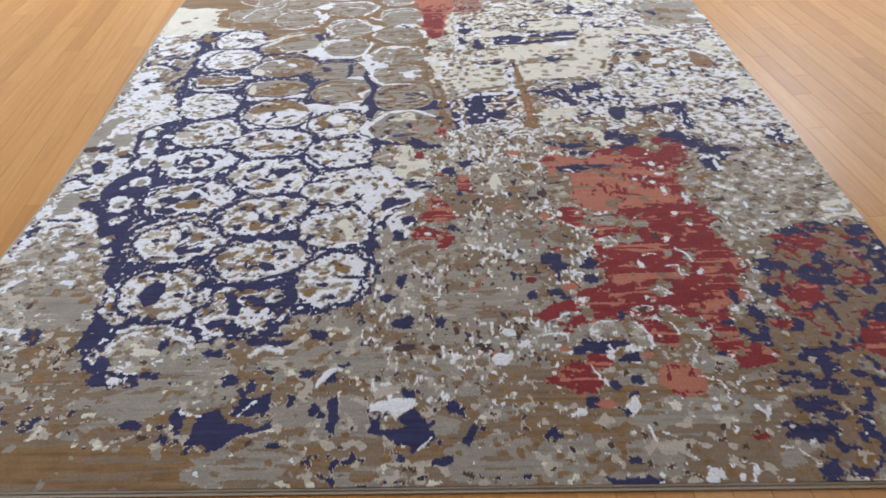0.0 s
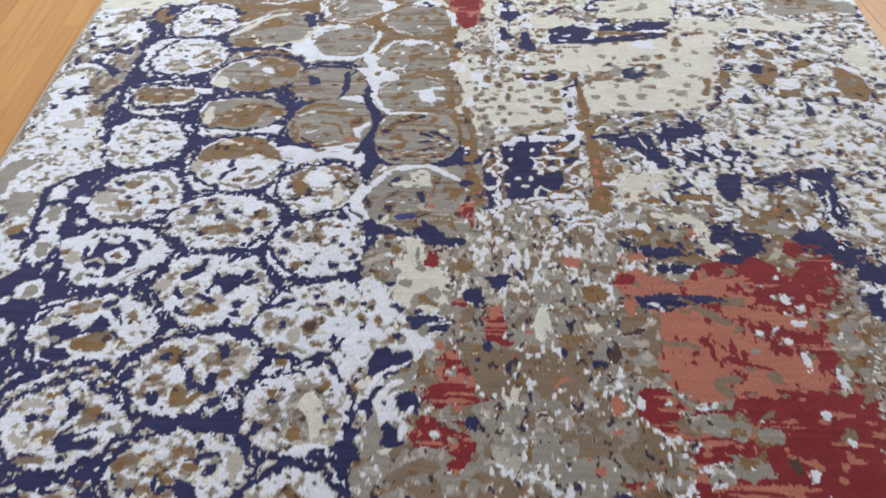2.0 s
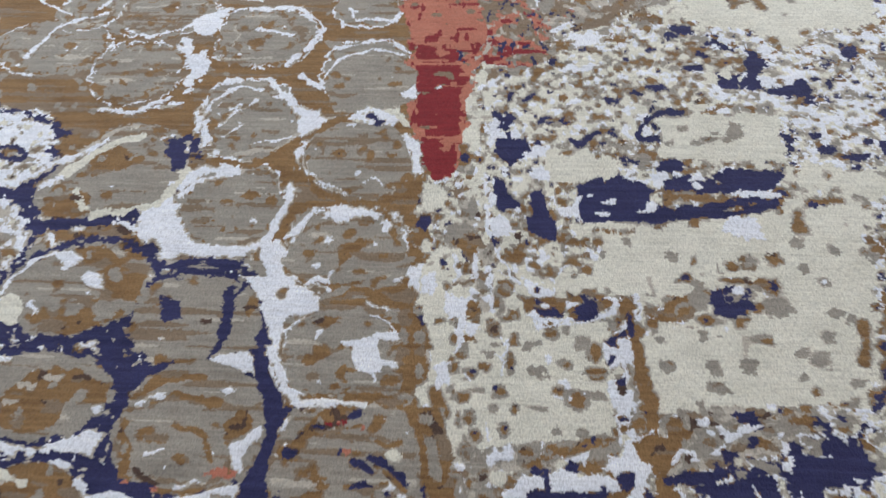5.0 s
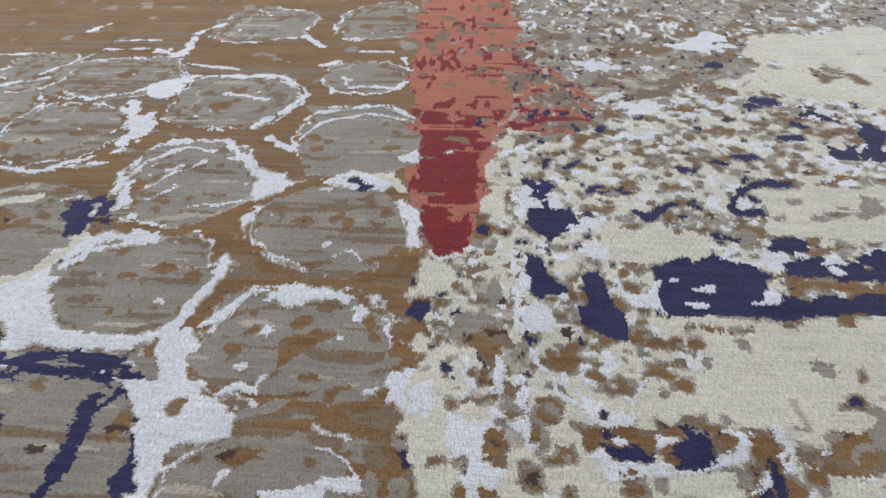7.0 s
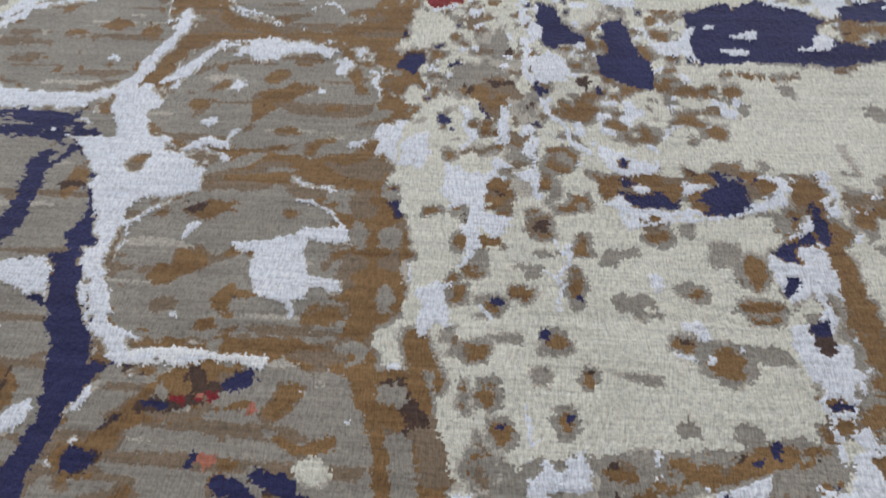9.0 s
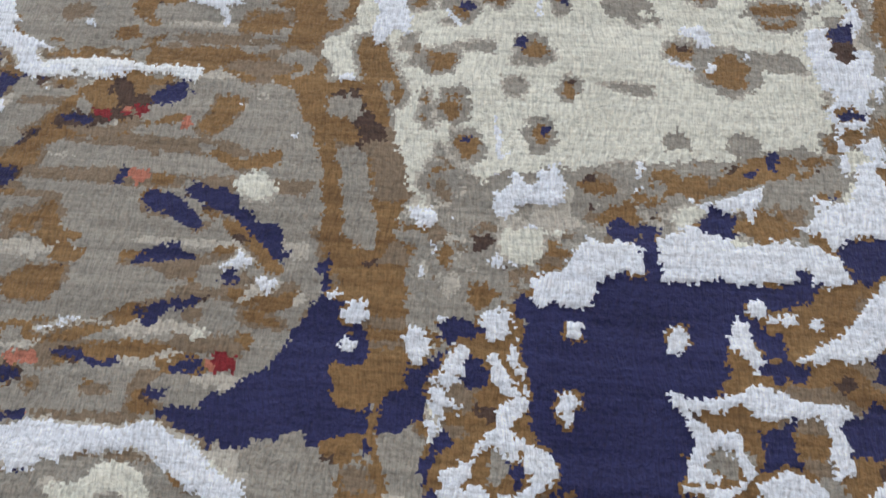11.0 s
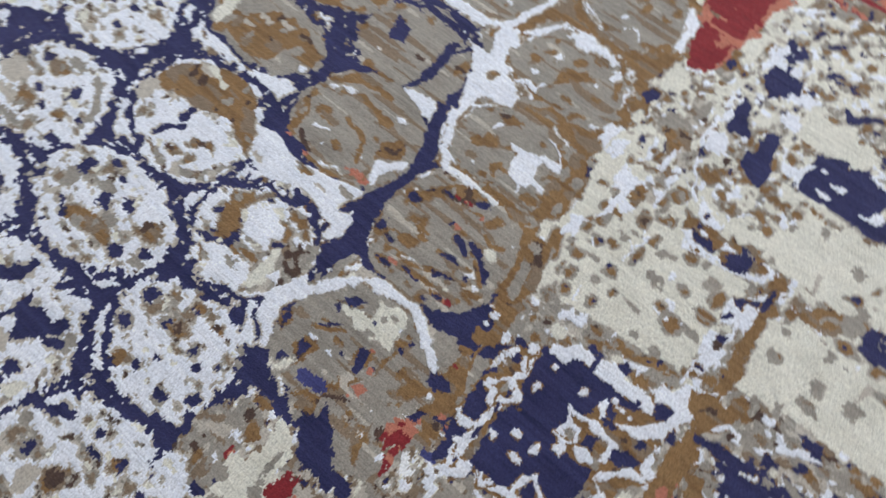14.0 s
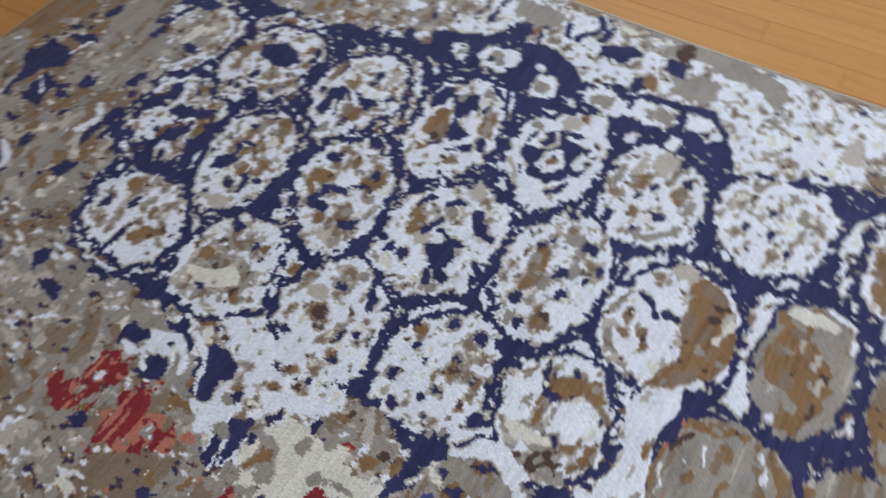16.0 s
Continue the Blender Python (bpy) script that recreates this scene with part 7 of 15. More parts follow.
for e in [(0.227, 2.731, 0.024, 0.021), (0.257, 2.736, 0.014, 0.01), (0.116, 2.71, 0.012, 0.016), (0.185, 2.672, 0.012, 0.013), (0.131, 2.635, 0.02, 0.019), (0.173, 2.64, 0.017, 0.014), (0.232, 2.659, 0.036, 0.022), (0.222, 2.676, 0.013, 0.013), (0.268, 2.663, 0.019, 0.011), (0.031, 2.689, 0.019, 0.019), (0.044, 2.664, 0.016, 0.018), (0.092, 2.673, 0.016, 0.017), (0.028, 2.63, 0.012, 0.014), (0.016, 2.731, 0.021, 0.012), (0.087, 2.74, 0.021, 0.009)]:
    blob(TAUPE, *e, 0.35)
for e in [(0.227, 2.732, 0.016, 0.014), (0.116, 2.71, 0.007, 0.008), (0.131, 2.636, 0.012, 0.012), (0.173, 2.638, 0.012, 0.008), (0.233, 2.654, 0.025, 0.013), (0.268, 2.662, 0.012, 0.006), (0.294, 2.68, 0.008, 0.007), (0.325, 2.694, 0.01, 0.011), (0.031, 2.689, 0.011, 0.013), (0.043, 2.665, 0.011, 0.013), (0.093, 2.673, 0.01, 0.013), (0.028, 2.63, 0.007, 0.01), (0.058, 2.554, 0.008, 0.008), (0.084, 2.564, 0.008, 0.009), (0.102, 2.58, 0.008, 0.008), (0.016, 2.731, 0.013, 0.007), (0.087, 2.74, 0.014, 0.006), (0.19, 2.746, 0.014, 0.01), (0.227, 2.609, 0.019, 0.009), (0.26, 2.599, 0.01, 0.009), (0.142, 2.612, 0.012, 0.01)]:
    blob("tan_cap", *e, 0.4)
poly("ice_plain", [(0.284, 2.761), (0.321, 2.764), (0.313, 2.682), (0.3, 2.673), (0.284, 2.701)], 0.004)
for e in [(0.299, 2.744, 0.009, 0.009), (0.185, 2.671, 0.004, 0.005)]:
    blob(DARK, *e, 0.4)
poly(ICE, [(0.121, 2.588), (0.15, 2.597), (0.155, 2.575), (0.129, 2.572)], 0.004)
poly(ICE, [(0.174, 2.583), (0.182, 2.607), (0.212, 2.601), (0.212, 2.593), (0.253, 2.601), (0.254, 2.583), (0.206, 2.577)], 0.004)
poly(ICE, [(0.304, 2.624), (0.331, 2.623), (0.317, 2.591), (0.317, 2.551), (0.32, 2.536), (0.242, 2.527), (0.279, 2.547), (0.299, 2.569), (0.305, 2.593)], 0.004)
poly(ICE, [(0.2, 2.632), (0.236, 2.64), (0.227, 2.612), (0.22, 2.623)], 0.004)
for e in [[(0.094, 2.562), (0.116, 2.567)], [(0.26, 2.591), (0.272, 2.579)], [(0.205, 2.545), (0.215, 2.527)]]:
    stroke(ICE, e, 0.0075, 0.4)
for e in [[(0.062, 2.674), (0.062, 2.655)], [(0.071, 2.662), (0.085, 2.666)], [(0.101, 2.651), (0.103, 2.637)], [(0.085, 2.621), (0.094, 2.621)], [(0.049, 2.65), (0.063, 2.64)], [(0.169, 2.546), (0.183, 2.534)], [(0.238, 2.556), (0.261, 2.555)], [(0.342, 2.677), (0.31, 2.656)]]:
    stroke(ICE, e, 0.0042, 0.6)
for e in [(0.223, 2.561, 0.006, 0.006), (0.116, 2.54, 0.005, 0.005), (0.067, 2.538, 0.007, 0.007), (0.037, 2.538, 0.004, 0.002)]:
    blob(ICE, *e, 0.2)
for e in [(0.291, 2.591, 0.013, 0.019), (0.204, 2.611, 0.012, 0.008), (0.143, 2.603, 0.006, 0.006), (0.16, 2.59, 0.007, 0.018), (0.318, 2.566, 0.006, 0.008), (0.382, 2.611, 0.019, 0.007), (0.048, 2.53, 0.015, 0.009), (0.242, 2.662, 0.005, 0.005), (0.229, 2.649, 0.004, 0.004), (0.096, 2.676, 0.004, 0.005), (0.043, 2.664, 0.003, 0.003)]:
    blob(NAVY, *e, 0.4)
for e in [[(0.175, 2.502), (0.218, 2.506), (0.262, 2.501), (0.262, 2.492), (0.255, 2.466)], [(0.179, 2.433), (0.2, 2.444), (0.206, 2.436)], [(0.265, 2.444), (0.281, 2.432), (0.296, 2.422), (0.285, 2.411)], [(0.261, 2.391), (0.276, 2.381), (0.294, 2.382)], [(0.194, 2.383), (0.206, 2.376), (0.221, 2.362)], [(0.129, 2.329), (0.138, 2.319), (0.146, 2.331)]]:
    stroke(TAN, e, 0.0072, 0.9)
for e in [[(0.185, 2.484), (0.189, 2.471), (0.171, 2.457), (0.19, 2.459), (0.211, 2.467), (0.21, 2.483), (0.194, 2.485)], [(0.305, 2.411), (0.302, 2.399)]]:
    stroke(TAN, e, 0.0068, 0.9)
for e in [[(0.281, 2.456), (0.299, 2.483), (0.332, 2.48)], [(0.194, 2.383), (0.183, 2.367), (0.181, 2.347), (0.188, 2.331)], [(0.045, 2.378), (0.073, 2.378)], [(0.156, 2.321), (0.181, 2.336), (0.208, 2.333)]]:
    stroke(TAN, e, 0.0086, 0.9)
for e in [[(0.225, 2.335), (0.248, 2.346), (0.28, 2.344), (0.288, 2.36), (0.311, 2.345)]]:
    stroke(TAN, e, 0.0098, 0.9)
for e in [[(0.072, 2.481), (0.058, 2.46), (0.044, 2.443), (0.064, 2.436), (0.076, 2.412), (0.078, 2.385), (0.078, 2.361), (0.074, 2.34), (0.083, 2.312)], [(0.073, 2.507), (0.075, 2.481), (0.093, 2.464), (0.097, 2.452), (0.082, 2.444), (0.084, 2.419), (0.083, 2.388), (0.085, 2.377), (0.085, 2.353), (0.083, 2.336), (0.08, 2.309)]]:
    stroke(TAN, e, 0.0058, 0.9)
for e in [[(0.175, 2.502), (0.218, 2.506), (0.262, 2.501), (0.262, 2.492), (0.255, 2.466)], [(0.179, 2.433), (0.2, 2.444), (0.206, 2.436)], [(0.265, 2.444), (0.281, 2.432), (0.296, 2.422), (0.285, 2.411)], [(0.261, 2.391), (0.276, 2.381), (0.294, 2.382)], [(0.194, 2.383), (0.206, 2.376), (0.221, 2.362)], [(0.129, 2.329), (0.138, 2.319), (0.146, 2.331)]]:
    stroke(ICE, e, 0.0052, 0.6)
for e in [[(0.185, 2.484), (0.189, 2.471), (0.171, 2.457), (0.19, 2.459), (0.211, 2.467), (0.21, 2.483), (0.194, 2.485)], [(0.305, 2.411), (0.302, 2.399)]]:
    stroke(ICE, e, 0.0048, 0.45)
for e in [[(0.281, 2.456), (0.299, 2.483), (0.332, 2.48)], [(0.194, 2.383), (0.183, 2.367), (0.181, 2.347), (0.188, 2.331)], [(0.045, 2.378), (0.073, 2.378)], [(0.156, 2.321), (0.181, 2.336), (0.208, 2.333)]]:
    stroke(ICE, e, 0.0065, 0.6)
for e in [[(0.225, 2.335), (0.248, 2.346), (0.28, 2.344), (0.288, 2.36), (0.311, 2.345)]]:
    stroke(ICE, e, 0.0078, 0.6)
for e in [[(0.072, 2.481), (0.058, 2.46), (0.044, 2.443), (0.064, 2.436), (0.076, 2.412), (0.078, 2.385), (0.078, 2.361), (0.074, 2.34), (0.083, 2.312)], [(0.073, 2.507), (0.075, 2.481), (0.093, 2.464), (0.097, 2.452), (0.082, 2.444), (0.084, 2.419), (0.083, 2.388), (0.085, 2.377), (0.085, 2.353), (0.083, 2.336), (0.08, 2.309)]]:
    stroke(ICE, e, 0.0036, 0.6)
for e in [(0.233, 2.451, 0.016, 0.011), (0.11, 2.494, 0.008, 0.009), (0.132, 2.415, 0.009, 0.008), (0.171, 2.415, 0.008, 0.01), (0.103, 2.389, 0.006, 0.006), (0.157, 2.382, 0.009, 0.006), (0.102, 2.428, 0.003, 0.003), (0.042, 2.494, 0.01, 0.012), (0.067, 2.345, 0.006, 0.007), (0.102, 2.321, 0.012, 0.009)]:
    blob(ICE, *e, 0.25)
for e in [(0.195, 2.472, 0.009, 0.007), (0.2, 2.5, 0.006, 0.004)]:
    blob("gray_speck", *e, 0.3)
for e in [(0.329, 2.45, 0.015, 0.013), (0.33, 2.417, 0.013, 0.012)]:
    blob(CREAM, *e, 0.4)
for e in [(0.121, 2.367, 0.004, 0.005), (0.048, 2.415, 0.005, 0.005), (0.232, 2.463, 0.009, 0.004), (0.198, 2.426, 0.005, 0.005)]:
    blob("tan_cap", *e, 0.5)
for e in [(0.363, 2.497, 0.007, 0.012), (0.364, 2.457, 0.011, 0.018), (0.361, 2.4, 0.009, 0.017)]:
    blob(CORAL, *e, 0.7)
poly("taupe", [(-0.098, 2.38), (-0.079, 2.421), (-0.044, 2.399), (-0.02, 2.37), (-0.003, 2.358), (-0.023, 2.323), (-0.035, 2.298), (-0.076, 2.289), (-0.097, 2.338)], 0.004)
poly("cream_plain", [(-0.188, 2.44), (-0.136, 2.449), (-0.113, 2.413), (-0.117, 2.381), (-0.149, 2.374), (-0.16, 2.398), (-0.181, 2.405)], 0.006)
poly("cream_plain", [(-0.193, 2.369), (-0.168, 2.376), (-0.156, 2.331), (-0.175, 2.311), (-0.202, 2.278), (-0.22, 2.288), (-0.236, 2.312), (-0.223, 2.326), (-0.187, 2.34)], 0.006)
for e in [(-0.22, 2.388, 0.017, 0.013)]:
    blob(CREAM, *e, 0.3)
for e in [[(-0.206, 2.414), (-0.24, 2.404), (-0.244, 2.382), (-0.216, 2.371), (-0.198, 2.375)], [(-0.241, 2.336), (-0.203, 2.356)]]:
    stroke(NAVY, e, 0.0055, 0.5)
for e in [[(-0.097, 2.415), (-0.108, 2.385), (-0.107, 2.337), (-0.09, 2.297)], [(-0.075, 2.358), (-0.048, 2.386)], [(-0.059, 2.319), (-0.045, 2.329)]]:
    stroke("tan_cap", e, 0.009, 0.7)
for e in [[(-0.096, 2.415), (-0.107, 2.395)], [(-0.12, 2.359), (-0.11, 2.324)], [(-0.266, 2.371), (-0.24, 2.386)]]:
    stroke(NAVY, e, 0.004, 0.7)
poly(NAVY, [(-0.157, 2.352), (-0.129, 2.355), (-0.129, 2.322), (-0.15, 2.314)], 0.004)
poly(NAVY, [(-0.249, 2.302), (-0.221, 2.302), (-0.22, 2.272), (-0.237, 2.27)], 0.004)
poly(NAVY, [(-0.014, 2.324), (0.005, 2.347), (0.021, 2.34), (0.038, 2.354), (0.039, 2.342), (0.013, 2.333), (-0.004, 2.316)], 0.004)
poly("tan_cap", [(-0.022, 2.455), (0.006, 2.461), (0.015, 2.436), (0.029, 2.398), (0.01, 2.374), (-0.009, 2.381), (-0.029, 2.413), (-0.016, 2.43)], 0.006)
for e in [(-0.015, 2.391, 0.022, 0.012), (-0.293, 2.309, 0.007, 0.013), (-0.168, 2.399, 0.006, 0.004), (-0.112, 2.425, 0.006, 0.005)]:
    blob(NAVY, *e, 0.4)
poly("olive", [(-0.183, 2.292), (-0.162, 2.312), (-0.133, 2.31), (-0.125, 2.287), (-0.179, 2.275)], 0.005)
poly("olive", [(0.003, 2.314), (0.028, 2.335), (0.048, 2.328), (0.051, 2.304), (0.005, 2.299)], 0.005)
poly(CORAL, [(-0.124, 2.299), (-0.106, 2.316), (-0.096, 2.297), (-0.113, 2.289)], 0.004)
poly(CORAL, [(-0.035, 2.298), (-0, 2.317), (0.007, 2.332), (0.03, 2.338), (0.003, 2.314), (0.002, 2.299)], 0.004)
for e in [(-0.14, 2.362, 0.006, 0.007), (-0.119, 2.338, 0.004, 0.007), (0.024, 2.357, 0.006, 0.011), (-0.168, 2.281, 0.013, 0.005)]:
    blob(CORAL, *e, 0.4)
for e in [(-0.117, 2.433, 0.015, 0.008), (-0.198, 2.336, 0.012, 0.006), (-0.141, 2.369, 0.013, 0.004), (-0.221, 2.36, 0.019, 0.006)]:
    blob("tan_cap", *e, 0.5)
for e in [(-0.013, 2.433, 0.004, 0.004), (-0.122, 2.286, 0.009, 0.002)]:
    blob(RED, *e, 0.4)
for e in [(-0.021, 2.319, 0.005, 0.005), (-0.113, 2.43, 0.006, 0.003)]:
    blob(WHITE, *e, 0.3)

# --- medallions drawn one by one, from the near end
oval("ice_busy", [(-0.928, 1.334), (-0.943, 1.406), (-0.941, 1.460), (-0.879, 1.494), (-0.779, 1.494), (-0.719, 1.461), (-0.677, 1.407), (-0.668, 1.356), (-0.702, 1.316), (-0.751, 1.281), (-0.829, 1.286), (-0.891, 1.304)])
poly(NAVY, [(-0.889, 1.375), (-0.874, 1.417), (-0.846, 1.449), (-0.813, 1.406), (-0.821, 1.345), (-0.857, 1.334)], 0.005)
stroke(NAVY, [(-0.770, 1.375), (-0.734, 1.386)], 0.009, 0.6)
stroke(NAVY, [(-0.900, 1.460), (-0.871, 1.471)], 0.008, 0.6)
stroke(ICE, [(-0.801, 1.460), (-0.753, 1.417), (-0.747, 1.355)], 0.0059, 0.6)
for e in [(-0.888, 1.334, 0.013, 0.010)]:
    blob(NAVY, *e, 0.4)
stroke("tan_cap", [(-0.825, 1.315), (-0.763, 1.315)], 0.007, 0.6)
oval("ice_busy", [(-0.690, 1.528), (-0.674, 1.587), (-0.613, 1.611), (-0.530, 1.623), (-0.473, 1.599), (-0.430, 1.551), (-0.437, 1.505), (-0.478, 1.472), (-0.550, 1.439), (-0.611, 1.428), (-0.661, 1.461)])
for e in [(-0.549, 1.528, 0.027, 0.014), (-0.575, 1.472, 0.023, 0.011)]:
    blob(NAVY, *e, 0.4)
for e in [(-0.586, 1.575, 0.024, 0.012), (-0.496, 1.551, 0.020, 0.011)]:
    blob("tan_cap", *e, 0.4)
oval("ice_worn", [(-0.433, 1.377), (-0.427, 1.461), (-0.404, 1.505), (-0.331, 1.551), (-0.265, 1.551), (-0.226, 1.506), (-0.234, 1.440), (-0.241, 1.378), (-0.265, 1.338), (-0.337, 1.319), (-0.384, 1.328)])
for e in [(-0.346, 1.408, 0.016, 0.010), (-0.314, 1.358, 0.019, 0.010), (-0.265, 1.440, 0.035, 0.008)]:
    blob(NAVY, *e, 0.4)
for e in [(-0.379, 1.378, 0.016, 0.015), (-0.347, 1.461, 0.015, 0.008)]:
    blob("tan_cap", *e, 0.4)
stroke("tan_cap", [(-0.323, 1.506), (-0.284, 1.462)], 0.008, 0.6)
poly("gray_speck", [(-0.898, 1.132), (-0.903, 1.193), (-0.863, 1.220), (-0.780, 1.239), (-0.696, 1.213), (-0.647, 1.178), (-0.626, 1.136), (-0.674, 1.111), (-0.748, 1.118), (-0.815, 1.109)], 0.01)
for e in [[(-0.895, 1.175), (-0.863, 1.220), (-0.796, 1.239)], [(-0.744, 1.221), (-0.693, 1.204), (-0.659, 1.170)]]:
    stroke(ICE, e, 0.007, 0.6)
for e in [(-0.786, 1.159, 0.038, 0.013), (-0.818, 1.185, 0.020, 0.009)]:
    blob(CREAM, *e, 0.4)
for e in [(-0.745, 1.186, 0.014, 0.021), (-0.864, 1.060, 0.036, 0.013)]:
    blob(NAVY, *e, 0.4)
stroke("navy_ground", [(-0.836, 1.060), (-0.890, 1.116), (-0.918, 1.175), (-0.898, 1.247), (-0.856, 1.276)], 0.017, 0.6)
for e in [[(-0.704, 1.417), (-0.640, 1.418), (-0.558, 1.407), (-0.497, 1.418)], [(-0.612, 1.376), (-0.579, 1.317), (-0.583, 1.278)]]:
    stroke(NAVY, e, 0.013, 0.6)
stroke(NAVY, [(-0.637, 1.259), (-0.575, 1.251), (-0.537, 1.224)], 0.014, 0.6)
stroke(NAVY, [(-0.544, 1.356), (-0.473, 1.317), (-0.449, 1.347), (-0.410, 1.308)], 0.013, 0.6)
for e in [(-0.432, 1.181, 0.034, 0.010), (-0.567, 1.223, 0.021, 0.009), (-0.593, 1.145, 0.025, 0.008), (-0.464, 1.252, 0.021, 0.013), (-0.331, 1.208, 0.017, 0.014), (-0.107, 1.246, 0.020, 0.014)]:
    blob(NAVY, *e, 0.4)
stroke(ICE, [(-0.655, 1.268), (-0.616, 1.288), (-0.550, 1.269)], 0.007, 0.6)
stroke(ICE, [(-0.499, 1.138), (-0.463, 1.164), (-0.419, 1.156)], 0.008, 0.6)
stroke(ICE, [(-0.634, 1.205), (-0.611, 1.223)], 0.007, 0.6)
stroke("navy_ground", [(-0.985, 1.505), (-0.922, 1.516), (-0.834, 1.505), (-0.774, 1.528)], 0.017, 0.6)
poly("navy_ground", [(-0.480, 1.483), (-0.437, 1.505), (-0.434, 1.419), (-0.401, 1.337), (-0.348, 1.299), (-0.289, 1.300), (-0.359, 1.280), (-0.420, 1.318), (-0.453, 1.398)], 0.005)
poly("gray_speck", [(0.404, 1.200), (0.423, 1.234), (0.491, 1.235), (0.528, 1.219), (0.538, 1.169), (0.495, 1.185), (0.415, 1.180)], 0.005)
stroke(ICE, [(0.402, 1.183), (0.413, 1.217), (0.464, 1.238)], 0.003, 0.6)
stroke(ICE, [(0.531, 1.236), (0.548, 1.185), (0.561, 1.153)], 0.0045, 0.6)
for e in [(0.616, 1.345, 0.020, 0.015), (0.622, 1.280, 0.017, 0.010), (0.555, 1.285, 0.022, 0.009), (0.713, 1.454, 0.021, 0.017), (0.694, 1.195, 0.027, 0.013)]:
    blob("gray_speck", *e, 0.4)
stroke(ICE, [(0.664, 1.464), (0.699, 1.485), (0.749, 1.507), (0.738, 1.464)], 0.004, 0.6)
poly("red", [(0.545, 1.236), (0.608, 1.219), (0.636, 1.170), (0.593, 1.154), (0.558, 1.169)], 0.005)
poly("red", [(0.763, 1.125), (0.794, 1.141), (0.806, 1.103), (0.811, 1.081), (0.764, 1.087)], 0.005)
for e in [(0.605, 1.020, 0.031, 0.017)]:
    blob(CORAL, *e, 0.4)
for e in [(0.367, 1.022, 0.037, 0.017), (0.336, 1.072, 0.018, 0.017), (0.414, 1.089, 0.013, 0.011)]:
    blob("red", *e, 0.4)
poly("navy_camo", [(0.345, 1.150), (0.413, 1.167), (0.492, 1.168), (0.502, 1.152), (0.420, 1.127), (0.356, 1.134)], 0.005)
for e in [(0.487, 1.105, 0.025, 0.009), (0.274, 1.352, 0.013, 0.015), (0.326, 1.362, 0.017, 0.014), (0.442, 1.474, 0.016, 0.029), (0.358, 1.463, 0.027, 0.017), (0.436, 1.031, 0.013, 0.010), (0.493, 1.039, 0.012, 0.012)]:
    blob(NAVY, *e, 0.4)
oval("ice_busy", [(-0.985, 1.626), (-0.987, 1.666), (-0.952, 1.688), (-0.907, 1.704), (-0.868, 1.735), (-0.835, 1.722), (-0.816, 1.708), (-0.772, 1.696), (-0.742, 1.670), (-0.709, 1.651), (-0.686, 1.626), (-0.691, 1.607), (-0.716, 1.606), (-0.724, 1.580), (-0.740, 1.561), (-0.780, 1.541), (-0.821, 1.524), (-0.882, 1.524), (-0.924, 1.546), (-0.955, 1.569)])
for e in [(-0.929, 1.669, 0.038, 0.011)]:
    blob(BEIGE, *e, 0.4)
poly(NAVY, [(-0.846, 1.672), (-0.833, 1.687), (-0.812, 1.653), (-0.813, 1.614), (-0.835, 1.594), (-0.839, 1.575), (-0.772, 1.578), (-0.750, 1.598), (-0.761, 1.610), (-0.795, 1.602), (-0.809, 1.576), (-0.815, 1.563), (-0.842, 1.568)], 0.005)
poly(NAVY, [(-0.851, 1.599), (-0.813, 1.614), (-0.741, 1.592), (-0.755, 1.566), (-0.827, 1.563)], 0.005)
poly("tan_cap", [(-0.818, 1.653), (-0.795, 1.675), (-0.767, 1.669), (-0.772, 1.635), (-0.807, 1.627)], 0.005)
for e in [(-0.894, 1.691, 0.021, 0.008), (-0.879, 1.542, 0.030, 0.009)]:
    blob("tan_cap", *e, 0.4)
for e in [(-0.919, 1.635, 0.014, 0.009), (-0.891, 1.553, 0.015, 0.006)]:
    blob(NAVY, *e, 0.4)
stroke(ICE, [(-0.857, 1.561), (-0.844, 1.600), (-0.822, 1.633)], 0.008, 0.6)
stroke(ICE, [(-0.796, 1.589), (-0.773, 1.609), (-0.734, 1.605)], 0.006, 0.6)
for e in [(-0.721, 1.618, 0.019, 0.012)]:
    blob(TAUPE, *e, 0.4)
stroke(BEIGE, [(-0.943, 1.595), (-0.912, 1.571)], 0.006, 0.6)
stroke(NAVY, [(-0.871, 1.699), (-0.849, 1.679)], 0.0052, 0.6)
oval("ice_busy", [(-0.706, 1.509), (-0.703, 1.544), (-0.677, 1.570), (-0.636, 1.590), (-0.593, 1.593), (-0.564, 1.613), (-0.535, 1.602), (-0.491, 1.616), (-0.465, 1.611), (-0.439, 1.581), (-0.412, 1.547), (-0.416, 1.518), (-0.431, 1.489), (-0.469, 1.465), (-0.547, 1.461), (-0.649, 1.455), (-0.685, 1.487)])
poly("tan_cap", [(-0.706, 1.538), (-0.680, 1.564), (-0.642, 1.559), (-0.643, 1.529), (-0.684, 1.527)], 0.005)
poly("tan_cap", [(-0.625, 1.530), (-0.602, 1.549), (-0.575, 1.539), (-0.580, 1.521), (-0.609, 1.519)], 0.005)
for e in [(-0.563, 1.575, 0.016, 0.008), (-0.534, 1.541, 0.015, 0.011)]:
    blob("tan_cap", *e, 0.4)
poly(NAVY, [(-0.561, 1.516), (-0.526, 1.518), (-0.502, 1.496), (-0.501, 1.474), (-0.534, 1.472)], 0.005)
for e in [(-0.526, 1.590, 0.010, 0.010), (-0.493, 1.543, 0.013, 0.013)]:
    blob(NAVY, *e, 0.4)
for e in [(-0.444, 1.557, 0.017, 0.025)]:
    blob(BEIGE, *e, 0.4)
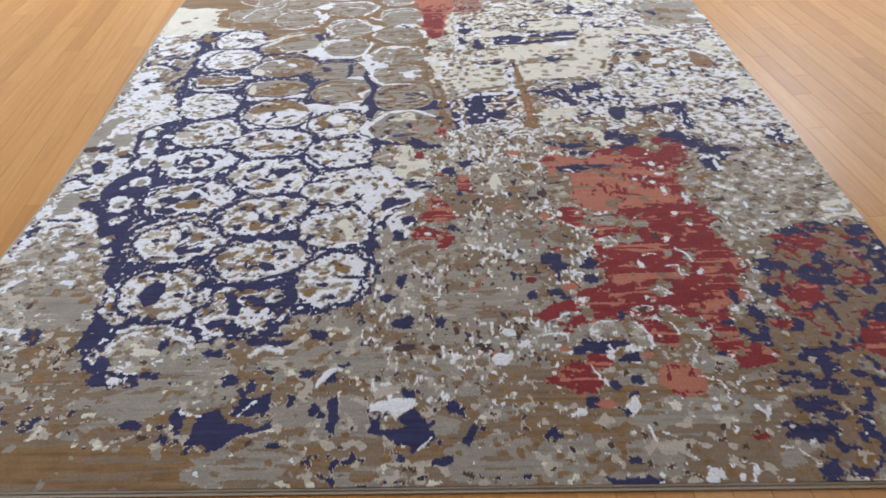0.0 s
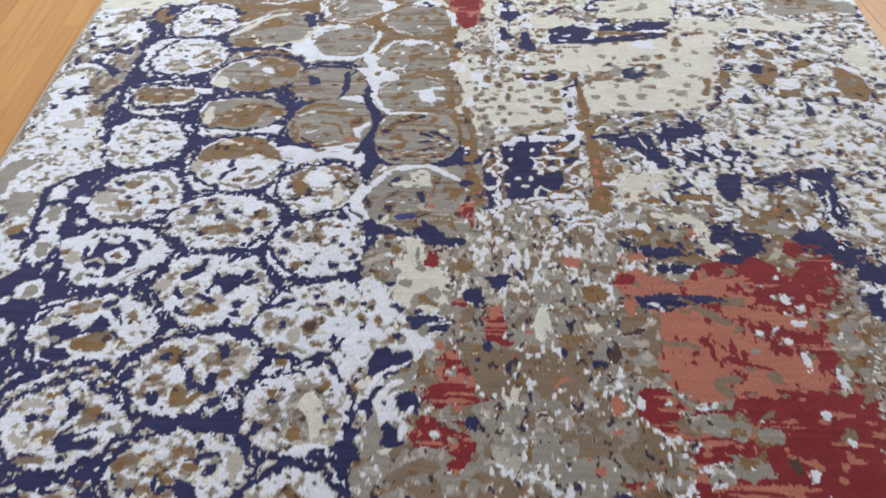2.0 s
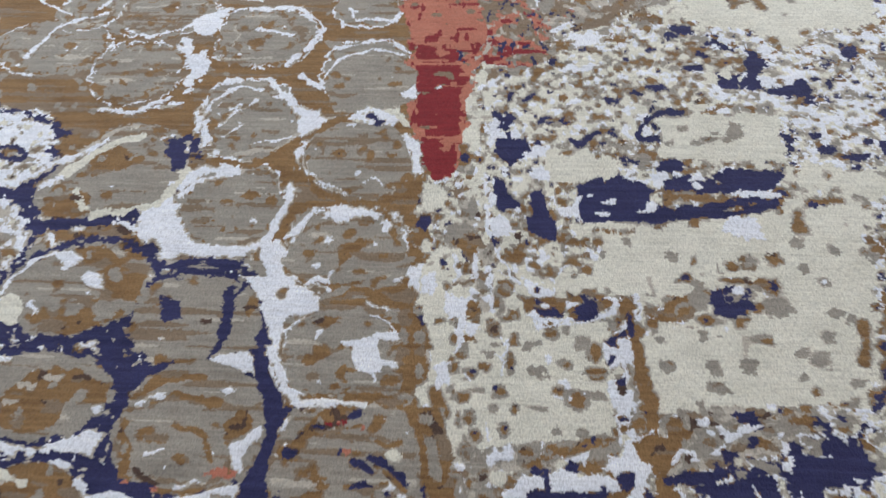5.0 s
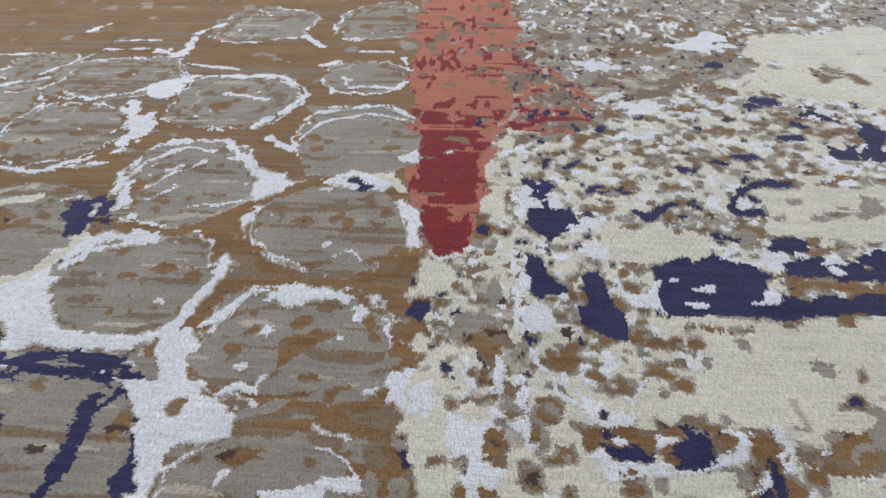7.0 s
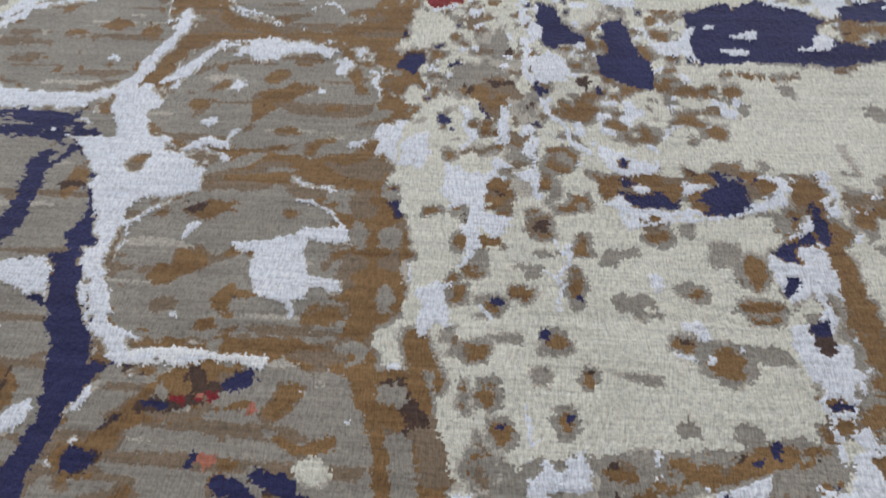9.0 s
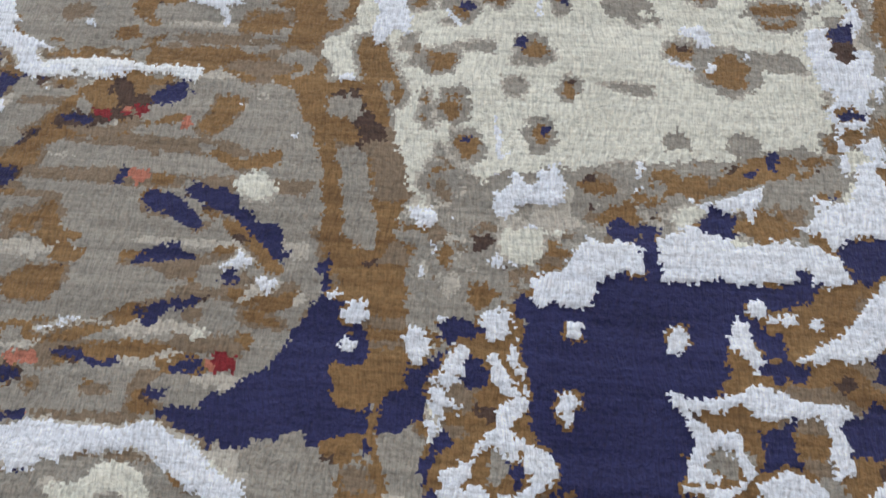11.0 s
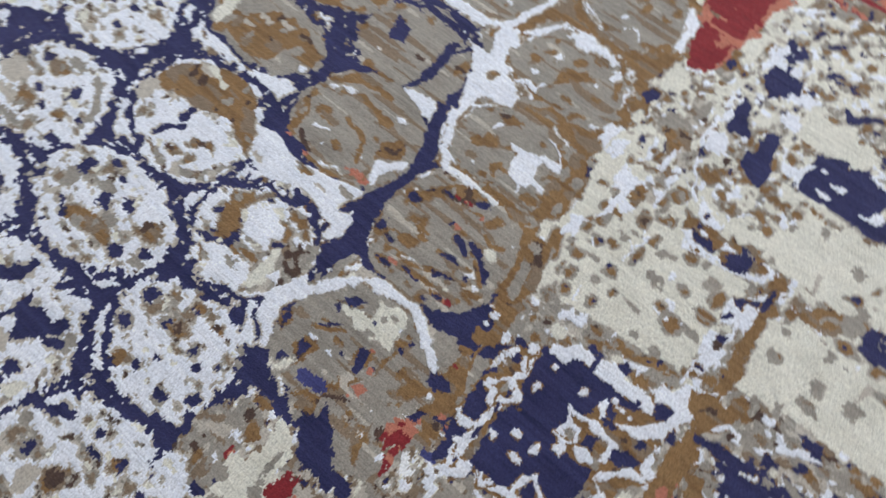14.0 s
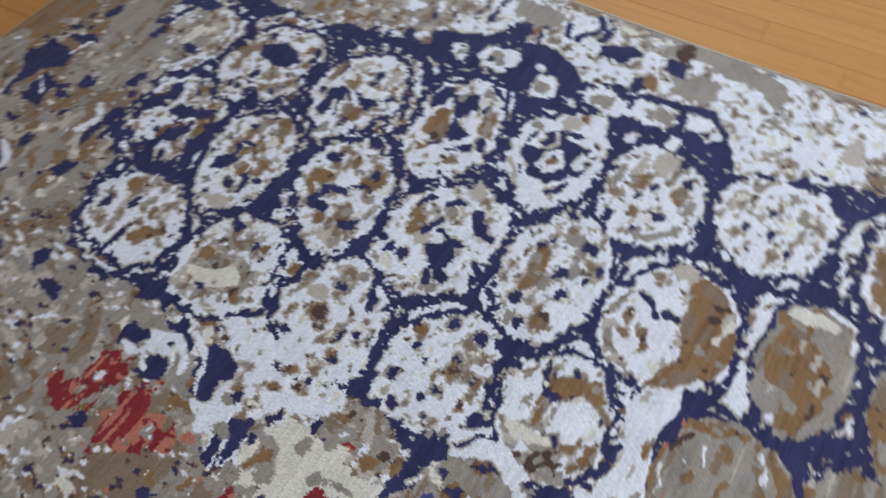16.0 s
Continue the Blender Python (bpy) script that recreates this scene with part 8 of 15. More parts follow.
for e in [(-0.646, 1.506, 0.017, 0.010), (-0.487, 1.561, 0.010, 0.007)]:
    blob(TAUPE, *e, 0.4)
stroke(NAVY, [(-0.546, 1.558), (-0.520, 1.553)], 0.0046, 0.6)
oval("ice_worn", [(-1.032, 1.834), (-1.038, 1.874), (-1.004, 1.909), (-0.998, 1.926), (-0.937, 1.954), (-0.887, 1.973), (-0.847, 1.966), (-0.836, 1.975), (-0.790, 1.951), (-0.746, 1.910), (-0.722, 1.862), (-0.731, 1.830), (-0.769, 1.806), (-0.780, 1.782), (-0.787, 1.764), (-0.810, 1.789), (-0.877, 1.786), (-0.921, 1.762), (-0.948, 1.776), (-0.981, 1.774), (-0.989, 1.804)])
poly("tan_cap", [(-0.969, 1.927), (-0.934, 1.946), (-0.887, 1.956), (-0.890, 1.913), (-0.944, 1.903)], 0.005)
poly(NAVY, [(-0.992, 1.868), (-0.950, 1.886), (-0.887, 1.872), (-0.873, 1.905), (-0.845, 1.890), (-0.839, 1.858), (-0.887, 1.856), (-0.935, 1.838), (-0.959, 1.813)], 0.005)
poly("tan_cap", [(-0.922, 1.838), (-0.880, 1.856), (-0.842, 1.865), (-0.819, 1.842), (-0.833, 1.811), (-0.870, 1.801), (-0.911, 1.815)], 0.005)
poly("tan_cap", [(-0.801, 1.851), (-0.780, 1.868), (-0.781, 1.836), (-0.802, 1.820)], 0.005)
poly(NAVY, [(-0.982, 1.805), (-0.931, 1.814), (-0.894, 1.793), (-0.927, 1.776), (-0.965, 1.782)], 0.005)
for e in [(-0.791, 1.908, 0.020, 0.019)]:
    blob("tan_cap", *e, 0.4)
stroke(NAVY, [(-0.844, 1.923), (-0.814, 1.883), (-0.818, 1.858)], 0.01, 0.6)
for e in [[(-0.936, 1.886), (-0.904, 1.879), (-0.894, 1.905)], [(-0.852, 1.906), (-0.804, 1.859), (-0.778, 1.844)]]:
    stroke(ICE, e, 0.008, 0.6)
stroke(ICE, [(-0.833, 1.949), (-0.791, 1.934), (-0.748, 1.877)], 0.01, 0.6)
for e in [(-1.007, 1.884, 0.016, 0.013), (-0.963, 1.837, 0.012, 0.010)]:
    blob(TAUPE, *e, 0.4)
stroke(NAVY, [(-0.873, 1.939), (-0.855, 1.948)], 0.009, 0.6)
for e in [(-0.958, 1.902, 0.013, 0.006)]:
    blob(NAVY, *e, 0.4)
stroke(TAUPE, [(-0.986, 1.901), (-0.951, 1.919), (-0.912, 1.929)], 0.006, 0.6)
oval("ice_worn", [(-0.748, 1.718), (-0.729, 1.755), (-0.733, 1.799), (-0.693, 1.839), (-0.629, 1.853), (-0.552, 1.869), (-0.507, 1.855), (-0.468, 1.833), (-0.452, 1.796), (-0.466, 1.752), (-0.501, 1.736), (-0.518, 1.707), (-0.538, 1.690), (-0.552, 1.672), (-0.580, 1.664), (-0.599, 1.643), (-0.628, 1.655), (-0.680, 1.659), (-0.701, 1.665), (-0.705, 1.692)])
poly("tan_cap", [(-0.697, 1.793), (-0.677, 1.832), (-0.641, 1.826), (-0.628, 1.789), (-0.659, 1.780), (-0.685, 1.779)], 0.005)
poly("tan_cap", [(-0.582, 1.791), (-0.569, 1.814), (-0.543, 1.815), (-0.541, 1.785), (-0.567, 1.784)], 0.005)
poly(NAVY, [(-0.570, 1.837), (-0.545, 1.845), (-0.523, 1.815), (-0.532, 1.800), (-0.558, 1.822)], 0.005)
poly(NAVY, [(-0.615, 1.767), (-0.600, 1.782), (-0.588, 1.746), (-0.564, 1.733), (-0.560, 1.762), (-0.539, 1.756), (-0.541, 1.720), (-0.564, 1.712), (-0.588, 1.725), (-0.598, 1.718)], 0.005)
poly("tan_cap", [(-0.706, 1.727), (-0.688, 1.749), (-0.651, 1.758), (-0.670, 1.736)], 0.005)
poly("tan_cap", [(-0.636, 1.716), (-0.622, 1.731), (-0.596, 1.711), (-0.597, 1.677), (-0.626, 1.669)], 0.005)
poly(NAVY, [(-0.695, 1.700), (-0.679, 1.707), (-0.655, 1.694), (-0.654, 1.674), (-0.681, 1.680)], 0.005)
for e in [(-0.522, 1.764, 0.016, 0.010)]:
    blob("tan_cap", *e, 0.4)
for e in [(-0.672, 1.799, 0.013, 0.011)]:
    blob(NAVY, *e, 0.4)
for e in [(-0.497, 1.794, 0.017, 0.026)]:
    blob(BEIGE, *e, 0.4)
for e in [(-0.492, 1.824, 0.014, 0.015), (-0.709, 1.770, 0.012, 0.008), (-0.614, 1.827, 0.012, 0.007)]:
    blob(TAUPE, *e, 0.4)
stroke("tan_cap", [(-0.589, 1.691), (-0.571, 1.712)], 0.008, 0.6)
stroke(ICE, [(-0.688, 1.714), (-0.641, 1.730), (-0.625, 1.759)], 0.0057, 0.6)
oval("ice_worn", [(-0.457, 1.670), (-0.455, 1.710), (-0.425, 1.739), (-0.392, 1.762), (-0.342, 1.771), (-0.294, 1.788), (-0.265, 1.767), (-0.238, 1.720), (-0.229, 1.667), (-0.233, 1.616), (-0.257, 1.590), (-0.292, 1.589), (-0.313, 1.575), (-0.363, 1.585), (-0.413, 1.595), (-0.445, 1.625)])
poly("gray_speck", [(-0.426, 1.645), (-0.399, 1.686), (-0.368, 1.714), (-0.336, 1.743), (-0.271, 1.732), (-0.247, 1.666), (-0.250, 1.615), (-0.307, 1.600), (-0.377, 1.597)], 0.01)
poly("cream_plain", [(-0.335, 1.709), (-0.313, 1.723), (-0.288, 1.690), (-0.264, 1.659), (-0.271, 1.633), (-0.291, 1.613), (-0.312, 1.657), (-0.336, 1.682)], 0.005)
for e in [(-0.336, 1.624, 0.022, 0.014), (-0.407, 1.719, 0.011, 0.008), (-0.291, 1.738, 0.012, 0.011)]:
    blob("tan_cap", *e, 0.4)
for e in [(-0.402, 1.699, 0.015, 0.006), (-0.422, 1.632, 0.014, 0.014), (-0.277, 1.665, 0.007, 0.013), (-0.383, 1.727, 0.008, 0.004)]:
    blob(NAVY, *e, 0.4)
for e in [(-0.374, 1.634, 0.009, 0.007)]:
    blob(DARK, *e, 0.4)
for e in [(-0.424, 1.711, 0.012, 0.006), (-0.374, 1.687, 0.010, 0.007), (-0.405, 1.659, 0.010, 0.007), (-0.312, 1.751, 0.011, 0.005)]:
    blob(ICE, *e, 0.4)
oval("ice_worn", [(-0.774, 2.004), (-0.771, 2.059), (-0.735, 2.085), (-0.698, 2.113), (-0.636, 2.107), (-0.599, 2.083), (-0.545, 2.104), (-0.506, 2.068), (-0.471, 2.014), (-0.482, 1.970), (-0.492, 1.928), (-0.504, 1.894), (-0.534, 1.901), (-0.563, 1.908), (-0.588, 1.896), (-0.652, 1.881), (-0.698, 1.912), (-0.743, 1.961)])
for e in [(-0.752, 2.005, 0.019, 0.018), (-0.601, 1.966, 0.015, 0.020)]:
    blob(BEIGE, *e, 0.4)
for e in [(-0.685, 1.980, 0.015, 0.013), (-0.514, 2.040, 0.013, 0.015)]:
    blob(TAUPE, *e, 0.4)
poly(NAVY, [(-0.622, 2.036), (-0.591, 2.056), (-0.564, 2.038), (-0.550, 2.066), (-0.526, 2.058), (-0.552, 2.020), (-0.585, 1.984), (-0.612, 2.001)], 0.005)
stroke(NAVY, [(-0.710, 2.033), (-0.679, 2.053), (-0.673, 2.081)], 0.01, 0.6)
stroke(NAVY, [(-0.622, 2.036), (-0.629, 2.009), (-0.638, 1.991)], 0.011, 0.6)
stroke(NAVY, [(-0.720, 1.997), (-0.696, 1.971)], 0.008, 0.6)
stroke(NAVY, [(-0.538, 2.021), (-0.519, 2.031)], 0.009, 0.6)
stroke(NAVY, [(-0.699, 1.937), (-0.666, 1.921)], 0.008, 0.6)
stroke(NAVY, [(-0.656, 1.981), (-0.616, 1.965)], 0.006, 0.6)
for e in [(-0.547, 1.951, 0.014, 0.012), (-0.547, 1.926, 0.011, 0.012)]:
    blob(NAVY, *e, 0.4)
for e in [(-0.622, 1.940, 0.028, 0.012), (-0.645, 1.922, 0.015, 0.010)]:
    blob("tan_cap", *e, 0.4)
oval("ice_worn", [(-0.493, 1.879), (-0.490, 1.919), (-0.464, 1.954), (-0.446, 1.997), (-0.393, 2.017), (-0.338, 2.028), (-0.297, 2.038), (-0.248, 1.996), (-0.225, 1.929), (-0.244, 1.880), (-0.281, 1.863), (-0.302, 1.832), (-0.350, 1.807), (-0.377, 1.814), (-0.420, 1.827), (-0.465, 1.848)])
for e in [(-0.463, 1.920, 0.011, 0.011), (-0.423, 1.897, 0.012, 0.019)]:
    blob(TAUPE, *e, 0.4)
for e in [(-0.389, 1.867, 0.015, 0.022)]:
    blob(BEIGE, *e, 0.4)
for e in [(-0.357, 1.895, 0.022, 0.019), (-0.331, 1.846, 0.013, 0.006), (-0.299, 1.968, 0.011, 0.013)]:
    blob("tan_cap", *e, 0.4)
for e in [(-0.423, 1.897, 0.008, 0.012), (-0.432, 1.998, 0.012, 0.007), (-0.358, 1.983, 0.010, 0.008), (-0.339, 1.958, 0.012, 0.005), (-0.294, 1.977, 0.008, 0.010), (-0.294, 1.863, 0.008, 0.011)]:
    blob(NAVY, *e, 0.4)
for e in [(-0.357, 1.895, 0.014, 0.013)]:
    blob(DARK, *e, 0.4)
stroke(NAVY, [(-0.476, 1.945), (-0.437, 1.958), (-0.412, 1.973)], 0.007, 0.6)
oval(ICE, [(-1.066, 2.088), (-1.078, 2.147), (-1.032, 2.169), (-1.017, 2.190), (-0.939, 2.197), (-0.859, 2.195), (-0.805, 2.155), (-0.769, 2.097), (-0.785, 2.078), (-0.823, 2.057), (-0.839, 2.020), (-0.898, 2.000), (-0.964, 1.998), (-1.012, 2.014), (-1.014, 2.042), (-1.053, 2.060)])
poly(NAVY, [(-1.010, 2.119), (-1.000, 2.170), (-0.945, 2.172), (-0.871, 2.163), (-0.817, 2.145), (-0.825, 2.125), (-0.845, 2.095), (-0.842, 2.047), (-0.894, 2.027), (-0.953, 2.025), (-0.992, 2.062)], 0.005)
poly(ICE, [(-0.929, 2.112), (-0.883, 2.113), (-0.868, 2.094), (-0.881, 2.069), (-0.913, 2.074)], 0.005)
for e in [(-0.995, 2.140, 0.016, 0.016), (-0.929, 2.152, 0.013, 0.014), (-0.902, 2.183, 0.047, 0.008)]:
    blob(ICE, *e, 0.4)
for e in [(-0.896, 2.089, 0.016, 0.009), (-1.052, 2.108, 0.014, 0.010)]:
    blob("tan_cap", *e, 0.4)
for e in [[(-0.936, 2.073), (-0.935, 2.035), (-0.961, 2.044)], [(-0.882, 2.153), (-0.844, 2.114), (-0.841, 2.085)]]:
    stroke(ICE, e, 0.007, 0.6)
stroke(ICE, [(-0.920, 1.999), (-0.887, 2.028), (-0.868, 2.056), (-0.834, 2.067)], 0.009, 0.6)
stroke(BEIGE, [(-0.868, 2.019), (-0.834, 2.048)], 0.008, 0.6)
for e in [(-1.028, 2.089, 0.022, 0.023)]:
    blob(BEIGE, *e, 0.4)
for e in [(-0.983, 2.024, 0.010, 0.012)]:
    blob(TAUPE, *e, 0.4)
stroke(ICE, [(-0.953, 2.171), (-0.956, 2.141)], 0.0057, 0.6)
stroke(ICE, [(-0.832, 2.144), (-0.806, 2.115)], 0.0048, 0.6)
poly(ICE, [(-1.109, 1.957), (-1.100, 1.984), (-1.091, 2.012), (-1.053, 1.995), (-1.050, 1.959), (-1.071, 1.941)], 0.005)
poly("tan_cap", [(-1.101, 1.963), (-1.090, 1.993), (-1.072, 1.994), (-1.072, 1.958)], 0.005)
poly(ICE, [(-1.150, 2.115), (-1.157, 2.145), (-1.132, 2.177), (-1.119, 2.167), (-1.119, 2.116), (-1.128, 2.096)], 0.005)
for e in [(-1.136, 2.136, 0.011, 0.014)]:
    blob(BEIGE, *e, 0.4)
oval("ice_worn", [(-0.815, 2.227), (-0.809, 2.282), (-0.768, 2.305), (-0.701, 2.329), (-0.620, 2.331), (-0.547, 2.299), (-0.516, 2.267), (-0.511, 2.214), (-0.540, 2.173), (-0.588, 2.151), (-0.628, 2.131), (-0.703, 2.128), (-0.748, 2.147), (-0.781, 2.176), (-0.804, 2.176)])
poly(TAUPE, [(-0.779, 2.239), (-0.765, 2.272), (-0.746, 2.261), (-0.740, 2.219), (-0.760, 2.208)], 0.005)
for e in [(-0.638, 2.221, 0.019, 0.010), (-0.690, 2.263, 0.016, 0.013), (-0.540, 2.203, 0.016, 0.010)]:
    blob(TAUPE, *e, 0.4)
poly("tan_cap", [(-0.722, 2.188), (-0.690, 2.210), (-0.623, 2.222), (-0.599, 2.191), (-0.657, 2.180), (-0.708, 2.168)], 0.005)
for e in [(-0.568, 2.255, 0.022, 0.017)]:
    blob("tan_cap", *e, 0.4)
for e in [(-0.756, 2.268, 0.013, 0.018), (-0.676, 2.242, 0.014, 0.015), (-0.719, 2.306, 0.010, 0.007), (-0.682, 2.291, 0.009, 0.006), (-0.634, 2.264, 0.014, 0.011), (-0.537, 2.224, 0.014, 0.010), (-0.583, 2.192, 0.014, 0.012)]:
    blob(NAVY, *e, 0.4)
stroke(NAVY, [(-0.741, 2.198), (-0.711, 2.178)], 0.007, 0.6)
oval("ice_worn", [(-0.512, 2.154), (-0.509, 2.204), (-0.452, 2.226), (-0.363, 2.250), (-0.299, 2.230), (-0.268, 2.180), (-0.264, 2.103), (-0.287, 2.065), (-0.327, 2.046), (-0.399, 2.043), (-0.457, 2.078)])
for e in [(-0.474, 2.185, 0.017, 0.016), (-0.475, 2.125, 0.018, 0.015), (-0.416, 2.166, 0.015, 0.012), (-0.334, 2.082, 0.016, 0.013)]:
    blob(TAUPE, *e, 0.4)
for e in [(-0.474, 2.185, 0.013, 0.012), (-0.475, 2.125, 0.013, 0.011), (-0.416, 2.166, 0.010, 0.008), (-0.401, 2.089, 0.011, 0.007), (-0.396, 2.217, 0.011, 0.006), (-0.323, 2.149, 0.009, 0.008), (-0.334, 2.082, 0.012, 0.009), (-0.287, 2.112, 0.011, 0.010), (-0.384, 2.118, 0.008, 0.005)]:
    blob(NAVY, *e, 0.4)
for e in [(-0.415, 2.238, 0.012, 0.006), (-0.435, 2.079, 0.014, 0.011)]:
    blob("tan_cap", *e, 0.4)
oval("ice_worn", [(-1.072, 2.253), (-1.073, 2.321), (-1.049, 2.385), (-1.001, 2.417), (-0.916, 2.419), (-0.869, 2.432), (-0.815, 2.349), (-0.805, 2.293), (-0.823, 2.253), (-0.864, 2.230), (-0.924, 2.220), (-1.002, 2.212)])
for e in [(-1.035, 2.310, 0.030, 0.027), (-0.992, 2.266, 0.041, 0.013)]:
    blob(BEIGE, *e, 0.4)
for e in [(-0.949, 2.394, 0.020, 0.012), (-0.954, 2.234, 0.040, 0.008)]:
    blob(TAUPE, *e, 0.4)
for e in [(-0.969, 2.365, 0.021, 0.016)]:
    blob("tan_cap", *e, 0.4)
for e in [(-1.057, 2.344, 0.016, 0.009), (-1.008, 2.369, 0.013, 0.010), (-0.960, 2.312, 0.011, 0.007), (-0.927, 2.290, 0.010, 0.007), (-0.898, 2.348, 0.012, 0.016), (-0.845, 2.314, 0.010, 0.006), (-0.850, 2.259, 0.015, 0.009)]:
    blob(NAVY, *e, 0.4)
stroke(TAUPE, [(-0.890, 2.395), (-0.840, 2.349), (-0.837, 2.315)], 0.008, 0.6)
oval("ice_worn", [(-1.126, 2.529), (-1.129, 2.625), (-1.080, 2.668), (-1.004, 2.663), (-0.931, 2.641), (-0.881, 2.573), (-0.878, 2.520), (-0.916, 2.468), (-0.976, 2.442), (-1.035, 2.436), (-1.091, 2.465)])
for e in [(-1.088, 2.570, 0.019, 0.013), (-1.053, 2.598, 0.018, 0.011)]:
    blob(TAUPE, *e, 0.4)
for e in [(-1.033, 2.544, 0.011, 0.008), (-0.973, 2.505, 0.014, 0.007), (-0.980, 2.558, 0.012, 0.008), (-0.953, 2.599, 0.011, 0.008)]:
    blob(NAVY, *e, 0.4)
for e in [(-0.935, 2.572, 0.016, 0.011)]:
    blob("tan_cap", *e, 0.4)
for e in [(-1.012, 2.466, 0.018, 0.007)]:
    blob(BEIGE, *e, 0.4)
poly("ice_worn", [(-1.370, 2.349), (-1.394, 2.499), (-1.407, 2.635), (-1.199, 2.681), (-1.162, 2.529), (-1.084, 2.428), (-1.186, 2.401), (-1.224, 2.317), (-1.157, 2.229), (-1.188, 2.175), (-1.287, 2.194)], 0.012)
for e in [(-1.289, 2.327, 0.052, 0.023), (-1.275, 2.637, 0.039, 0.023), (-1.302, 2.423, 0.053, 0.014)]:
    blob(BEIGE, *e, 0.4)
for e in [(-1.311, 2.553, 0.027, 0.013), (-1.283, 2.282, 0.025, 0.014)]:
    blob(TAUPE, *e, 0.4)
poly(ICE, [(-1.217, 2.450), (-1.162, 2.529), (-1.103, 2.452), (-1.179, 2.426)], 0.005)
for e in [(-1.205, 2.463, 0.028, 0.010)]:
    blob(NAVY, *e, 0.4)
oval("tan_cap", [(-1.154, 2.827), (-1.103, 2.837), (-1.022, 2.843), (-0.953, 2.843), (-0.920, 2.811), (-0.911, 2.771), (-0.929, 2.747), (-0.978, 2.737), (-1.056, 2.731), (-1.110, 2.732)])
for e in [(-0.974, 2.793, 0.024, 0.008), (-1.018, 2.815, 0.008, 0.005), (-1.051, 2.798, 0.010, 0.007), (-0.931, 2.770, 0.010, 0.007)]:
    blob(BEIGE, *e, 0.4)
poly(ICE, [(-0.936, 2.835), (-0.872, 2.829), (-0.860, 2.797), (-0.907, 2.795)], 0.005)
oval("ice_worn", [(-1.141, 2.985), (-1.132, 3.033), (-1.118, 3.072), (-1.078, 3.123), (-1.007, 3.136), (-0.940, 3.117), (-0.900, 3.069), (-0.876, 3.013), (-0.886, 2.967), (-0.927, 2.920), (-0.993, 2.909), (-1.067, 2.916), (-1.117, 2.932)])
for e in [(-1.098, 3.024, 0.014, 0.007), (-1.025, 2.989, 0.017, 0.009), (-0.954, 2.955, 0.020, 0.007), (-0.931, 3.030, 0.018, 0.009)]:
    blob(TAUPE, *e, 0.4)
for e in [(-1.025, 2.953, 0.029, 0.014), (-0.956, 3.087, 0.019, 0.015)]:
    blob(BEIGE, *e, 0.4)
for e in [(-0.947, 2.955, 0.020, 0.010), (-1.059, 3.054, 0.012, 0.005), (-0.910, 2.993, 0.020, 0.009)]:
    blob("tan_cap", *e, 0.4)
for e in [(-1.096, 3.073, 0.007, 0.006), (-1.029, 3.017, 0.007, 0.005)]:
    blob(NAVY, *e, 0.4)
stroke(TAUPE, [(-1.033, 3.085), (-0.992, 3.096)], 0.007, 0.6)
stroke("tan_cap", [(-0.996, 3.009), (-0.959, 3.048)], 0.0052, 0.6)
oval("ice_worn", [(-1.130, 3.173), (-1.152, 3.248), (-1.139, 3.316), (-1.092, 3.363), (-1.010, 3.365), (-0.942, 3.332), (-0.920, 3.287), (-0.932, 3.254), (-0.891, 3.223), (-0.923, 3.179), (-0.954, 3.158), (-1.012, 3.150), (-1.088, 3.147)])
for e in [(-1.110, 3.282, 0.014, 0.009), (-0.964, 3.231, 0.016, 0.008), (-1.030, 3.197, 0.012, 0.008)]:
    blob(TAUPE, *e, 0.4)
stroke(NAVY, [(-1.046, 3.262), (-1.017, 3.269), (-0.971, 3.253), (-0.972, 3.231), (-1.030, 3.240)], 0.008, 0.6)
for e in [(-1.011, 3.252, 0.016, 0.011), (-1.185, 3.269, 0.026, 0.031)]:
    blob("tan_cap", *e, 0.4)
for e in [(-1.104, 3.227, 0.017, 0.017)]:
    blob(BEIGE, *e, 0.4)
poly("taupe", [(-0.906, 3.129), (-0.908, 3.180), (-0.871, 3.234), (-0.819, 3.268), (-0.750, 3.303), (-0.687, 3.305), (-0.627, 3.252), (-0.605, 3.189), (-0.615, 3.137), (-0.667, 3.106), (-0.736, 3.090), (-0.805, 3.072), (-0.867, 3.080)], 0.005)
poly("tan_cap", [(-0.895, 3.119), (-0.866, 3.171), (-0.779, 3.132), (-0.764, 3.083), (-0.849, 3.071)], 0.005)
poly("tan_cap", [(-0.828, 3.246), (-0.775, 3.280), (-0.720, 3.249), (-0.739, 3.206), (-0.794, 3.183)], 0.005)
for e in [(-0.685, 3.176, 0.045, 0.024)]:
    blob(TAUPE, *e, 0.4)
stroke(CREAM, [(-0.858, 3.192), (-0.816, 3.257), (-0.763, 3.292), (-0.719, 3.304)], 0.01, 0.6)
stroke(CREAM, [(-0.819, 3.141), (-0.766, 3.089), (-0.709, 3.099), (-0.640, 3.117), (-0.600, 3.168), (-0.597, 3.220)], 0.009, 0.6)
stroke(TAN, [(-0.742, 3.216), (-0.701, 3.239)], 0.009, 0.6)
poly(NAVY, [(-0.661, 3.262), (-0.643, 3.284), (-0.597, 3.253), (-0.605, 3.220), (-0.625, 3.209)], 0.005)
for e in [(-0.816, 3.131, 0.015, 0.008)]:
    blob(DARK, *e, 0.4)
for e in [[(-0.901, 3.159), (-0.870, 3.181)], [(-0.926, 3.190), (-0.891, 3.223), (-0.831, 3.257), (-0.794, 3.291)]]:
    stroke(ICE, e, 0.008, 0.6)
